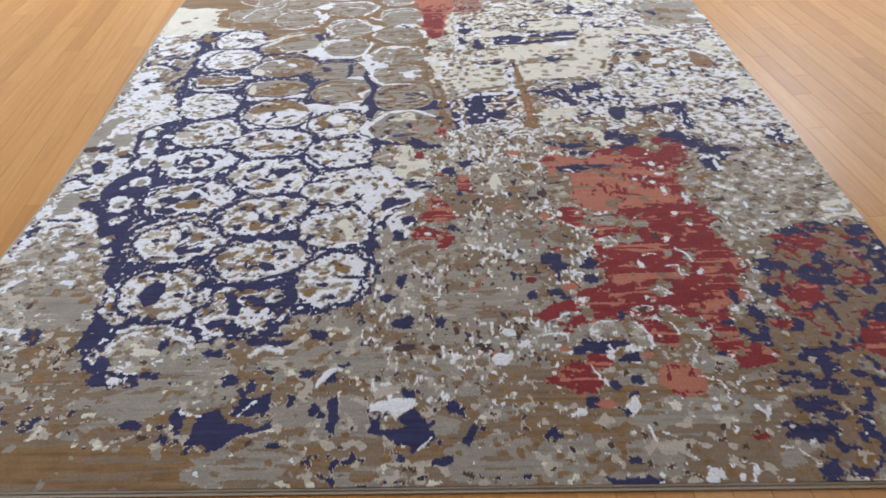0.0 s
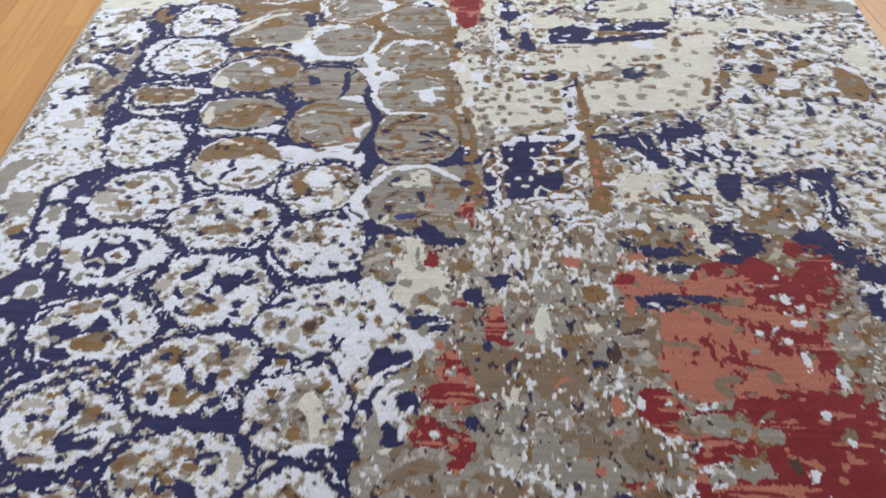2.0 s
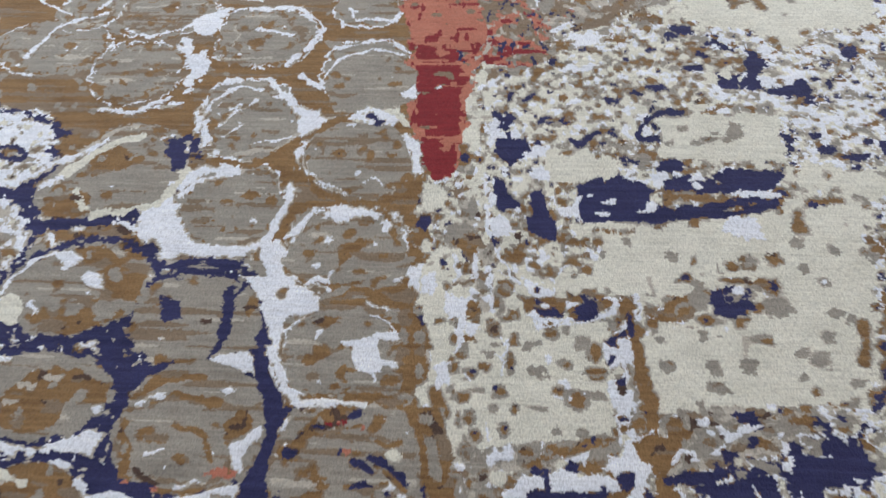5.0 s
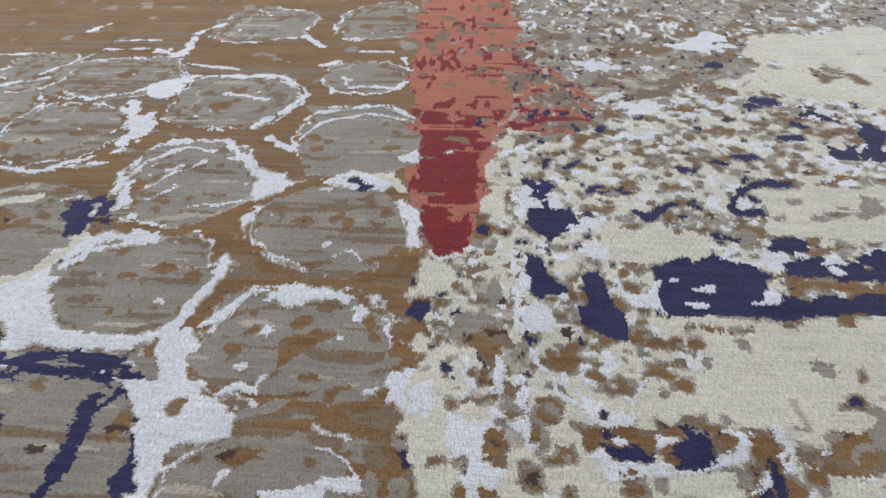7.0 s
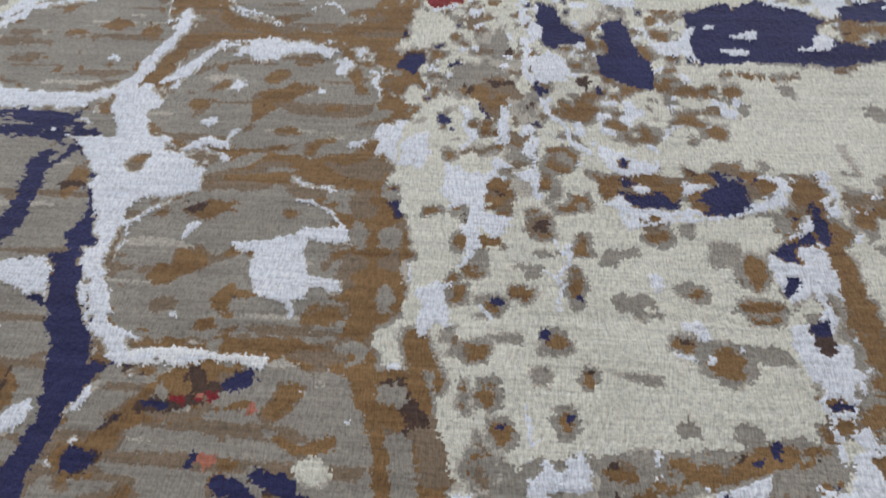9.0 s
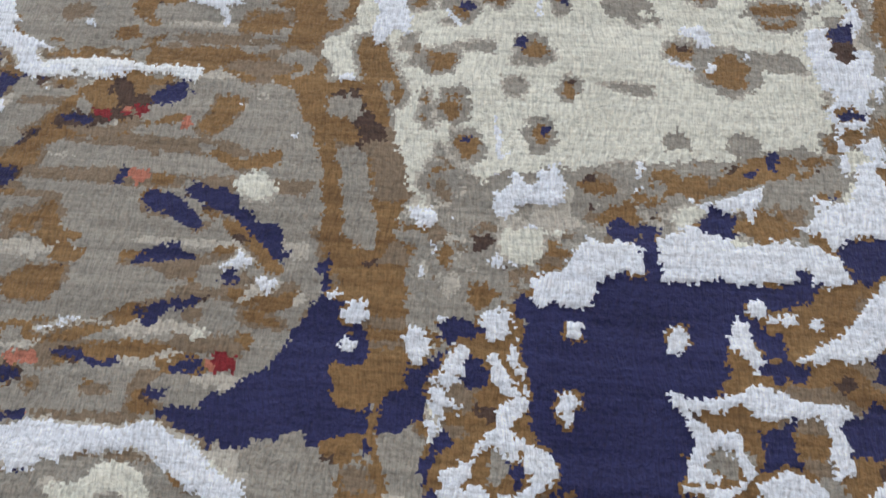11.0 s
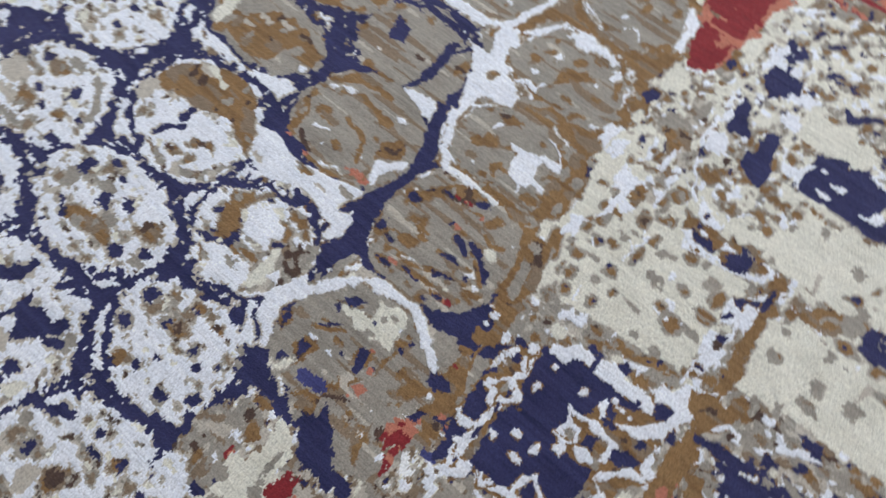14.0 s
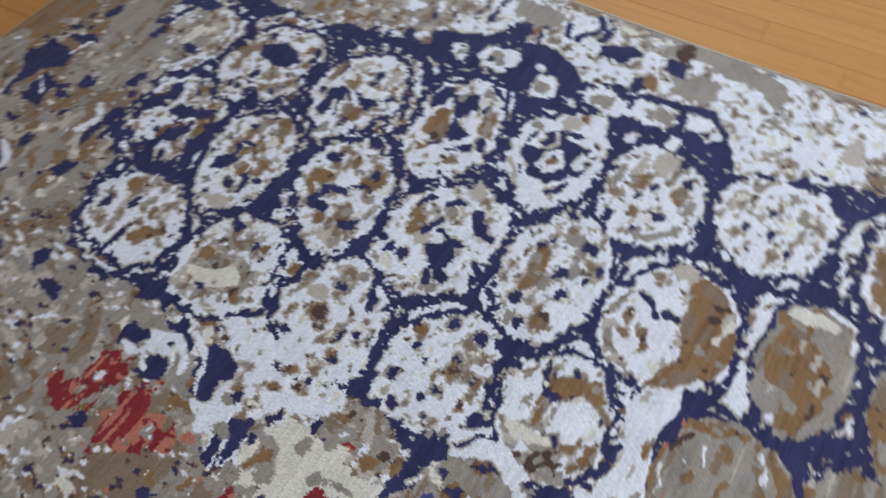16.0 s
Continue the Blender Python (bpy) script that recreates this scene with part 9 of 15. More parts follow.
poly("taupe", [(-0.581, 3.119), (-0.578, 3.169), (-0.539, 3.197), (-0.465, 3.203), (-0.400, 3.174), (-0.374, 3.125), (-0.374, 3.067), (-0.404, 3.032), (-0.473, 3.021), (-0.533, 3.034), (-0.570, 3.070)], 0.005)
for e in [(-0.558, 3.149, 0.014, 0.008), (-0.413, 3.085, 0.020, 0.008), (-0.492, 3.044, 0.023, 0.007)]:
    blob("tan_cap", *e, 0.4)
poly(ICE, [(-0.662, 3.087), (-0.623, 3.107), (-0.581, 3.119), (-0.575, 3.061), (-0.545, 3.024), (-0.485, 3.011), (-0.435, 3.009), (-0.426, 2.995), (-0.510, 2.992), (-0.568, 3.001), (-0.606, 3.041), (-0.642, 3.039)], 0.005)
stroke(ICE, [(-0.586, 3.138), (-0.564, 3.176), (-0.524, 3.197), (-0.473, 3.207)], 0.009, 0.6)
stroke(ICE, [(-0.352, 3.156), (-0.365, 3.096), (-0.380, 3.057), (-0.386, 3.011)], 0.01, 0.6)
poly("taupe", [(-0.568, 3.264), (-0.583, 3.330), (-0.566, 3.400), (-0.492, 3.438), (-0.408, 3.416), (-0.367, 3.359), (-0.374, 3.302), (-0.413, 3.258), (-0.486, 3.234)], 0.005)
for e in [[(-0.578, 3.275), (-0.580, 3.353), (-0.560, 3.412), (-0.508, 3.437)], [(-0.538, 3.265), (-0.513, 3.299), (-0.527, 3.366), (-0.470, 3.407)]]:
    stroke(ICE, e, 0.006, 0.6)
stroke(BEIGE, [(-0.505, 3.255), (-0.415, 3.269), (-0.368, 3.314)], 0.0055, 0.6)
stroke(ICE, [(-0.472, 3.414), (-0.426, 3.427)], 0.008, 0.6)
oval("taupe", [(-0.901, 2.870), (-0.899, 2.904), (-0.877, 2.940), (-0.847, 2.977), (-0.785, 3.007), (-0.718, 3.027), (-0.656, 3.011), (-0.614, 2.985), (-0.593, 2.941), (-0.596, 2.889), (-0.628, 2.855), (-0.675, 2.828), (-0.724, 2.813), (-0.793, 2.816), (-0.855, 2.838)])
poly("tan_cap", [(-0.734, 2.936), (-0.675, 2.974), (-0.612, 2.976), (-0.599, 2.898), (-0.628, 2.855), (-0.688, 2.828), (-0.726, 2.818), (-0.790, 2.849), (-0.711, 2.860), (-0.694, 2.894)], 0.005)
poly("tan_cap", [(-0.770, 3.007), (-0.716, 3.018), (-0.673, 2.992), (-0.700, 2.964), (-0.745, 2.971)], 0.005)
poly(CREAM, [(-0.894, 2.870), (-0.865, 2.905), (-0.831, 2.889), (-0.828, 2.839), (-0.862, 2.838)], 0.005)
for e in [(-0.834, 2.959, 0.032, 0.021), (-0.621, 2.880, 0.016, 0.010), (-0.657, 2.862, 0.013, 0.010)]:
    blob(TAUPE, *e, 0.4)
poly(ICE, [(-0.741, 2.936), (-0.726, 2.954), (-0.686, 2.938), (-0.678, 2.912), (-0.707, 2.914)], 0.005)
poly(ICE, [(-0.810, 2.997), (-0.777, 3.007), (-0.748, 2.980), (-0.775, 2.952)], 0.005)
for e in [(-0.758, 2.833, 0.027, 0.011)]:
    blob("tan_cap", *e, 0.4)
stroke(ICE, [(-0.890, 2.879), (-0.874, 2.931), (-0.851, 2.968), (-0.809, 2.993)], 0.0052, 0.6)
oval("taupe", [(-0.876, 2.681), (-0.881, 2.726), (-0.863, 2.750), (-0.806, 2.775), (-0.728, 2.781), (-0.659, 2.773), (-0.609, 2.737), (-0.595, 2.707), (-0.604, 2.670), (-0.643, 2.633), (-0.701, 2.617), (-0.765, 2.621), (-0.817, 2.626), (-0.859, 2.653)])
poly("tan_cap", [(-0.816, 2.640), (-0.805, 2.699), (-0.756, 2.746), (-0.680, 2.757), (-0.611, 2.721), (-0.608, 2.685), (-0.673, 2.689), (-0.685, 2.646), (-0.742, 2.629)], 0.005)
poly(CREAM, [(-0.863, 2.696), (-0.857, 2.734), (-0.835, 2.728), (-0.825, 2.683), (-0.828, 2.640), (-0.853, 2.653)], 0.005)
for e in [(-0.759, 2.716, 0.018, 0.006), (-0.719, 2.732, 0.016, 0.006), (-0.781, 2.685, 0.013, 0.006)]:
    blob(BEIGE, *e, 0.4)
stroke(ICE, [(-0.875, 2.711), (-0.863, 2.750), (-0.816, 2.767)], 0.006, 0.6)
stroke(TAUPE, [(-0.800, 2.760), (-0.722, 2.763), (-0.652, 2.750)], 0.009, 0.6)
for e in [(-0.618, 2.677, 0.007, 0.007)]:
    blob(ICE, *e, 0.4)
poly(ICE, [(-0.839, 2.618), (-0.799, 2.613), (-0.698, 2.610), (-0.653, 2.626), (-0.610, 2.649), (-0.581, 2.636), (-0.594, 2.594), (-0.647, 2.605), (-0.704, 2.589), (-0.804, 2.592)], 0.005)
oval("ice_worn", [(-0.815, 2.431), (-0.826, 2.473), (-0.823, 2.511), (-0.799, 2.545), (-0.760, 2.573), (-0.703, 2.587), (-0.641, 2.585), (-0.595, 2.554), (-0.563, 2.504), (-0.546, 2.468), (-0.557, 2.425), (-0.568, 2.384), (-0.613, 2.348), (-0.679, 2.345), (-0.733, 2.371), (-0.773, 2.386)])
poly("tan_cap", [(-0.821, 2.492), (-0.806, 2.532), (-0.758, 2.567), (-0.690, 2.583), (-0.629, 2.566), (-0.568, 2.504), (-0.552, 2.467), (-0.590, 2.478), (-0.627, 2.501), (-0.662, 2.499), (-0.691, 2.479), (-0.761, 2.476), (-0.803, 2.462)], 0.005)
for e in [(-0.808, 2.443, 0.017, 0.030), (-0.753, 2.554, 0.024, 0.008)]:
    blob(BEIGE, *e, 0.4)
poly("gray_speck", [(-0.720, 2.366), (-0.666, 2.374), (-0.601, 2.383), (-0.570, 2.430), (-0.551, 2.443), (-0.560, 2.396), (-0.596, 2.366), (-0.646, 2.347)], 0.005)
poly(ICE, [(-0.755, 2.398), (-0.743, 2.459), (-0.689, 2.473), (-0.635, 2.488), (-0.593, 2.465), (-0.605, 2.429), (-0.676, 2.402), (-0.724, 2.377)], 0.005)
for e in [[(-0.719, 2.394), (-0.711, 2.418), (-0.694, 2.437)], [(-0.704, 2.448), (-0.701, 2.473)]]:
    stroke(NAVY, e, 0.006, 0.6)
for e in [(-0.644, 2.427, 0.013, 0.009), (-0.620, 2.440, 0.012, 0.007), (-0.774, 2.403, 0.009, 0.013), (-0.661, 2.391, 0.011, 0.008), (-0.629, 2.398, 0.009, 0.008)]:
    blob("tan_cap", *e, 0.4)
for e in [(-0.635, 2.433, 0.009, 0.006), (-0.678, 2.390, 0.011, 0.006)]:
    blob(DARK, *e, 0.4)
stroke(CREAM, [(-0.756, 2.560), (-0.703, 2.549)], 0.0052, 0.6)
oval("taupe", [(-0.568, 2.609), (-0.577, 2.664), (-0.553, 2.694), (-0.514, 2.718), (-0.454, 2.735), (-0.388, 2.727), (-0.340, 2.703), (-0.318, 2.647), (-0.316, 2.599), (-0.334, 2.565), (-0.378, 2.550), (-0.448, 2.545), (-0.511, 2.558), (-0.548, 2.582)])
poly("tan_cap", [(-0.548, 2.582), (-0.560, 2.651), (-0.527, 2.666), (-0.525, 2.611), (-0.489, 2.565), (-0.525, 2.564)], 0.005)
stroke("tan_cap", [(-0.552, 2.665), (-0.509, 2.696), (-0.448, 2.706), (-0.383, 2.701)], 0.009, 0.6)
for e in [(-0.458, 2.586, 0.034, 0.018)]:
    blob(TAUPE, *e, 0.4)
stroke(OLIVE, [(-0.497, 2.598), (-0.481, 2.633), (-0.422, 2.643), (-0.381, 2.624)], 0.0057, 0.6)
stroke(OLIVE, [(-0.491, 2.572), (-0.439, 2.554), (-0.368, 2.557)], 0.0052, 0.6)
for e in [(-0.547, 2.694, 0.016, 0.008), (-0.343, 2.618, 0.014, 0.016)]:
    blob(BEIGE, *e, 0.4)
for e in [(-0.372, 2.577, 0.017, 0.008)]:
    blob(CORAL, *e, 0.4)
stroke(ICE, [(-0.560, 2.672), (-0.548, 2.702), (-0.503, 2.726)], 0.0055, 0.6)
poly(ICE, [(-0.540, 2.530), (-0.481, 2.533), (-0.464, 2.508), (-0.420, 2.523), (-0.364, 2.538), (-0.343, 2.552), (-0.338, 2.527), (-0.371, 2.513), (-0.377, 2.487), (-0.437, 2.497), (-0.507, 2.494), (-0.545, 2.505)], 0.005)
for e in [(-0.513, 2.519, 0.011, 0.006), (-0.413, 2.492, 0.016, 0.006)]:
    blob(BEIGE, *e, 0.4)
for e in [(-0.467, 2.523, 0.012, 0.006), (-0.400, 2.539, 0.017, 0.005)]:
    blob("tan_cap", *e, 0.4)
oval("taupe", [(-0.611, 2.831), (-0.608, 2.880), (-0.591, 2.924), (-0.529, 2.952), (-0.446, 2.955), (-0.385, 2.922), (-0.361, 2.865), (-0.358, 2.808), (-0.386, 2.784), (-0.436, 2.774), (-0.486, 2.764), (-0.553, 2.773), (-0.593, 2.799)])
for e in [(-0.569, 2.890, 0.019, 0.008), (-0.514, 2.826, 0.019, 0.009), (-0.429, 2.870, 0.013, 0.018), (-0.386, 2.889, 0.012, 0.020)]:
    blob("tan_cap", *e, 0.4)
poly(NAVY, [(-0.571, 2.899), (-0.522, 2.892), (-0.508, 2.859), (-0.539, 2.850), (-0.556, 2.866)], 0.005)
stroke(NAVY, [(-0.432, 2.921), (-0.426, 2.854), (-0.430, 2.806), (-0.438, 2.782)], 0.008, 0.6)
for e in [(-0.466, 2.852, 0.011, 0.006)]:
    blob(DARK, *e, 0.4)
stroke(NAVY, [(-0.531, 2.961), (-0.448, 2.964)], 0.007, 0.6)
poly(ICE, [(-0.438, 2.782), (-0.362, 2.792), (-0.354, 2.747), (-0.393, 2.753), (-0.433, 2.759)], 0.005)
oval("ice_busy", [(-0.535, 2.330), (-0.543, 2.374), (-0.530, 2.409), (-0.494, 2.446), (-0.440, 2.460), (-0.384, 2.463), (-0.345, 2.441), (-0.319, 2.396), (-0.309, 2.341), (-0.317, 2.299), (-0.344, 2.277), (-0.393, 2.259), (-0.433, 2.252), (-0.470, 2.271), (-0.510, 2.300)])
poly("gray_speck", [(-0.397, 2.370), (-0.336, 2.395), (-0.312, 2.330), (-0.346, 2.287), (-0.370, 2.296)], 0.005)
poly("tan_cap", [(-0.513, 2.410), (-0.490, 2.428), (-0.470, 2.418), (-0.478, 2.383), (-0.460, 2.334), (-0.473, 2.323), (-0.495, 2.343), (-0.509, 2.376)], 0.005)
poly(ICE, [(-0.460, 2.401), (-0.407, 2.415), (-0.391, 2.370), (-0.427, 2.357), (-0.463, 2.367)], 0.005)
for e in [(-0.391, 2.445, 0.025, 0.010), (-0.396, 2.415, 0.011, 0.009), (-0.431, 2.330, 0.010, 0.007)]:
    blob("tan_cap", *e, 0.4)
for e in [(-0.423, 2.341, 0.017, 0.008)]:
    blob(TAUPE, *e, 0.4)
stroke(CREAM, [(-0.389, 2.359), (-0.377, 2.306)], 0.006, 0.6)
poly(ICE, [(-0.308, 2.363), (-0.283, 2.375), (-0.263, 2.354), (-0.289, 2.321), (-0.290, 2.269), (-0.308, 2.279), (-0.307, 2.331)], 0.005)
# the cream patch under the medallions, and what lies round it
poly("mottle_light", [(-0.097, 1.955), (-0.154, 1.966), (-0.199, 2.001), (-0.248, 2.057), (-0.267, 2.113), (-0.242, 2.149), (-0.187, 2.176), (-0.133, 2.188), (-0.087, 2.184), (-0.052, 2.137), (-0.019, 2.026), (-0.011, 1.974)], 0.01)
poly("gray_speck", [(-0.210, 2.008), (-0.244, 2.029), (-0.266, 2.093), (-0.242, 2.149), (-0.196, 2.172), (-0.176, 2.135), (-0.191, 2.073), (-0.166, 2.040)], 0.01)
poly("cream_plain", [(-0.057, 1.987), (-0.121, 1.995), (-0.154, 2.024), (-0.144, 2.085), (-0.162, 2.138), (-0.154, 2.178), (-0.117, 2.177), (-0.087, 2.100), (-0.099, 2.040), (-0.078, 2.009)], 0.01)
poly("ice_worn", [(-0.251, 1.752), (-0.284, 1.822), (-0.260, 1.872), (-0.222, 1.894), (-0.233, 1.961), (-0.263, 2.023), (-0.238, 2.060), (-0.200, 2.011), (-0.148, 1.987), (-0.126, 1.936), (-0.114, 1.902), (-0.160, 1.876), (-0.184, 1.843), (-0.214, 1.782)], 0.008)
poly(ICE, [(-0.189, 1.906), (-0.219, 1.936), (-0.204, 1.970), (-0.229, 2.003), (-0.208, 1.999), (-0.185, 1.976), (-0.172, 1.965), (-0.151, 1.959), (-0.147, 1.934), (-0.164, 1.919)], 0.004)
poly(NAVY, [(-0.194, 1.769), (-0.210, 1.783), (-0.194, 1.809), (-0.192, 1.833), (-0.174, 1.843), (-0.158, 1.833), (-0.121, 1.843), (-0.105, 1.833), (-0.107, 1.813), (-0.137, 1.792)], 0.005)
poly(NAVY, [(-0.120, 1.899), (-0.129, 1.935), (-0.094, 1.937), (-0.062, 1.934), (-0.030, 1.935), (-0.064, 1.917)], 0.005)
poly(NAVY, [(-0.144, 1.945), (-0.177, 1.959), (-0.160, 1.970), (-0.133, 1.963)], 0.005)
poly(NAVY, [(-0.142, 2.021), (-0.162, 2.012), (-0.194, 2.018), (-0.190, 2.030), (-0.160, 2.029)], 0.005)
poly(NAVY, [(-0.128, 1.624), (-0.149, 1.624), (-0.154, 1.652), (-0.141, 1.663), (-0.118, 1.648)], 0.005)
poly(NAVY, [(-0.188, 1.677), (-0.191, 1.725), (-0.168, 1.745), (-0.158, 1.739), (-0.172, 1.703)], 0.005)
poly(NAVY, [(-0.080, 1.680), (-0.107, 1.692), (-0.101, 1.714), (-0.133, 1.710), (-0.141, 1.718), (-0.109, 1.738), (-0.090, 1.738), (-0.080, 1.704)], 0.005)
poly(TAUPE, [(-0.187, 1.576), (-0.193, 1.644), (-0.169, 1.689), (-0.163, 1.648), (-0.143, 1.597)], 0.008)
poly(TAUPE, [(-0.147, 1.734), (-0.162, 1.767), (-0.100, 1.801), (-0.079, 1.781), (-0.102, 1.752)], 0.008)
stroke(ICE, [(-0.106, 1.624), (-0.111, 1.661), (-0.133, 1.676), (-0.107, 1.673), (-0.097, 1.691)], 0.0057, 0.6)
stroke(ICE, [(-0.158, 1.679), (-0.170, 1.714), (-0.150, 1.750), (-0.121, 1.754)], 0.006, 0.6)
stroke(ICE, [(-0.196, 1.729), (-0.173, 1.773), (-0.123, 1.798), (-0.102, 1.815)], 0.0052, 0.6)
stroke(ICE, [(-0.098, 1.816), (-0.107, 1.856), (-0.097, 1.871), (-0.086, 1.854)], 0.0048, 0.6)
stroke(ICE, [(-0.074, 1.682), (-0.056, 1.693)], 0.0052, 0.6)
stroke(ICE, [(-0.105, 1.890), (-0.063, 1.915), (-0.029, 1.920)], 0.0039, 0.6)
stroke(ICE, [(-0.104, 1.943), (-0.058, 1.941), (-0.028, 1.942)], 0.0027, 0.6)
for e in [(-0.196, 2.056, 0.012, 0.019), (-0.218, 2.056, 0.007, 0.015), (-0.181, 2.138, 0.013, 0.013), (-0.079, 2.036, 0.010, 0.011), (-0.069, 2.002, 0.006, 0.009), (-0.160, 1.866, 0.007, 0.009), (-0.196, 1.918, 0.008, 0.010), (-0.237, 1.925, 0.009, 0.013), (-0.253, 1.960, 0.008, 0.010), (-0.122, 1.788, 0.011, 0.008), (-0.080, 1.790, 0.010, 0.015)]:
    blob("tan_cap", *e, 0.4)
for e in [(-0.115, 2.073, 0.008, 0.024), (-0.037, 1.975, 0.009, 0.023), (-0.087, 1.892, 0.011, 0.016), (-0.022, 1.701, 0.010, 0.019), (-0.134, 1.866, 0.009, 0.013), (-0.123, 2.128, 0.006, 0.019)]:
    blob(TAUPE, *e, 0.4)
for e in [(-0.182, 2.096, 0.010, 0.009)]:
    blob(RED, *e, 0.4)
for e in [(-0.081, 2.120, 0.017, 0.016), (-0.060, 1.660, 0.022, 0.022)]:
    blob("red", *e, 0.4)
for e in [(-0.061, 1.669, 0.005, 0.007), (-0.045, 1.855, 0.010, 0.014), (-0.180, 2.097, 0.005, 0.004)]:
    blob(CORAL, *e, 0.4)
poly("red", [(0.008, 1.733), (-0.019, 1.740), (-0.067, 1.738), (-0.065, 1.753), (-0.031, 1.763), (-0.028, 1.801), (-0.001, 1.807)], 0.005)
stroke(ICE, [(-0.293, 2.239), (-0.330, 2.273), (-0.331, 2.314), (-0.308, 2.368)], 0.01, 0.6)
poly("navy_ground", [(-0.278, 2.242), (-0.295, 2.289), (-0.295, 2.350), (-0.269, 2.383), (-0.299, 2.409), (-0.319, 2.468), (-0.320, 2.508), (-0.338, 2.557), (-0.322, 2.588), (-0.310, 2.638), (-0.307, 2.688), (-0.327, 2.747), (-0.312, 2.747), (-0.284, 2.668), (-0.295, 2.609), (-0.288, 2.500), (-0.270, 2.452), (-0.285, 2.421)], 0.005)
# --- red field's neighbours and the middle of the rug
poly("cream_plain", [(-0.190, 2.087), (-0.150, 2.116), (-0.090, 2.090), (-0.036, 2.038), (-0.039, 1.969), (-0.104, 1.942), (-0.165, 1.998)], 0.012)
for e in [(-0.141, 2.034, 0.014, 0.014), (-0.069, 2.002, 0.017, 0.017), (-0.110, 2.080, 0.011, 0.011), (-0.173, 2.069, 0.013, 0.013), (-0.114, 1.975, 0.012, 0.010), (-0.044, 1.944, 0.013, 0.008)]:
    blob(TAUPE, *e, 0.4)
for e in [(-0.004, 2.093, 0.022, 0.022), (0.069, 1.964, 0.016, 0.013), (0.010, 1.938, 0.018, 0.015)]:
    blob("tan_cap", *e, 0.4)
for e in [(-0.086, 2.105, 0.018, 0.019), (-0.006, 1.978, 0.019, 0.013)]:
    blob("red", *e, 0.4)
poly(NAVY, [(-0.145, 2.214), (-0.084, 2.206), (-0.037, 2.167), (-0.036, 2.148), (-0.110, 2.165)], 0.005)
for e in [(-0.133, 1.621, 0.016, 0.013), (0.027, 1.996, 0.025, 0.023), (0.081, 2.041, 0.030, 0.017), (0.034, 1.672, 0.014, 0.012), (0.007, 1.730, 0.007, 0.006)]:
    blob(NAVY, *e, 0.4)
for e in [(0.187, 1.928, 0.019, 0.037), (0.122, 1.736, 0.009, 0.019), (0.452, 1.661, 0.012, 0.010), (0.303, 1.917, 0.023, 0.011)]:
    blob(CREAM, *e, 0.4)
for e in [(0.439, 1.938, 0.021, 0.013), (0.385, 1.912, 0.010, 0.012), (0.341, 1.850, 0.013, 0.017), (0.235, 1.846, 0.008, 0.012), (0.308, 1.820, 0.017, 0.010), (0.058, 1.854, 0.011, 0.015), (0.483, 1.813, 0.009, 0.017)]:
    blob(NAVY, *e, 0.4)
poly("navy_camo", [(0.390, 2.018), (0.432, 2.036), (0.452, 1.986), (0.572, 2.007), (0.568, 1.982), (0.462, 1.962), (0.412, 1.977)], 0.008)
poly("navy_camo", [(0.464, 2.172), (0.537, 2.193), (0.550, 2.147), (0.485, 2.126)], 0.008)
for e in [(0.637, 2.206, 0.036, 0.023), (0.718, 2.199, 0.024, 0.027), (0.420, 2.161, 0.017, 0.013)]:
    blob("navy_camo", *e, 0.4)
for e in [(0.563, 2.223, 0.017, 0.017), (0.262, 2.110, 0.023, 0.015), (0.082, 1.957, 0.016, 0.020), (-0.017, 1.828, 0.013, 0.011)]:
    blob(CORAL, *e, 0.4)
poly("red", [(0.581, 2.129), (0.624, 2.140), (0.651, 2.078), (0.595, 2.059)], 0.012)
for e in [(0.393, 1.984, 0.013, 0.032), (0.448, 2.054, 0.040, 0.018), (0.340, 1.719, 0.014, 0.021)]:
    blob(CORAL, *e, 0.4)
for e in [(0.556, 1.919, 0.050, 0.025), (0.567, 2.129, 0.033, 0.017), (0.324, 2.015, 0.033, 0.023), (0.262, 1.885, 0.038, 0.011), (0.461, 1.870, 0.025, 0.024)]:
    blob("tan_cap", *e, 0.4)
# --- navy flecks and cream beyond the tan stripe
poly("gray_speck", [(0.345, 2.689), (0.400, 2.712), (0.497, 2.723), (0.602, 2.713), (0.604, 2.665), (0.481, 2.614), (0.353, 2.595)], 0.01)
for e in [(0.600, 2.830, 0.087, 0.060)]:
    blob("cream_plain", *e, 0.4)
poly("navy_fleck", [(0.364, 2.596), (0.458, 2.613), (0.567, 2.650), (0.634, 2.701), (0.688, 2.682), (0.700, 2.611), (0.770, 2.564), (0.798, 2.494), (0.745, 2.332), (0.653, 2.317), (0.620, 2.387), (0.565, 2.416), (0.532, 2.465), (0.476, 2.479), (0.436, 2.537)], 0.012)
poly("navy_fleck", [(0.523, 2.414), (0.646, 2.409), (0.641, 2.346), (0.683, 2.319), (0.536, 2.321)], 0.012)
poly("white_fleck", [(0.732, 2.747), (0.911, 2.783), (0.918, 2.620), (0.814, 2.495), (0.770, 2.564), (0.705, 2.611)], 0.012)
poly("cream_plain", [(0.415, 2.425), (0.514, 2.425), (0.548, 2.383), (0.507, 2.330), (0.434, 2.306), (0.407, 2.366)], 0.008)
poly("gray_speck", [(0.372, 2.558), (0.436, 2.537), (0.480, 2.468), (0.422, 2.437), (0.381, 2.452)], 0.008)
poly(NAVY, [(0.446, 2.574), (0.504, 2.552), (0.516, 2.493), (0.474, 2.502), (0.447, 2.537)], 0.005)
poly(NAVY, [(0.609, 2.633), (0.679, 2.669), (0.691, 2.623), (0.635, 2.595)], 0.005)
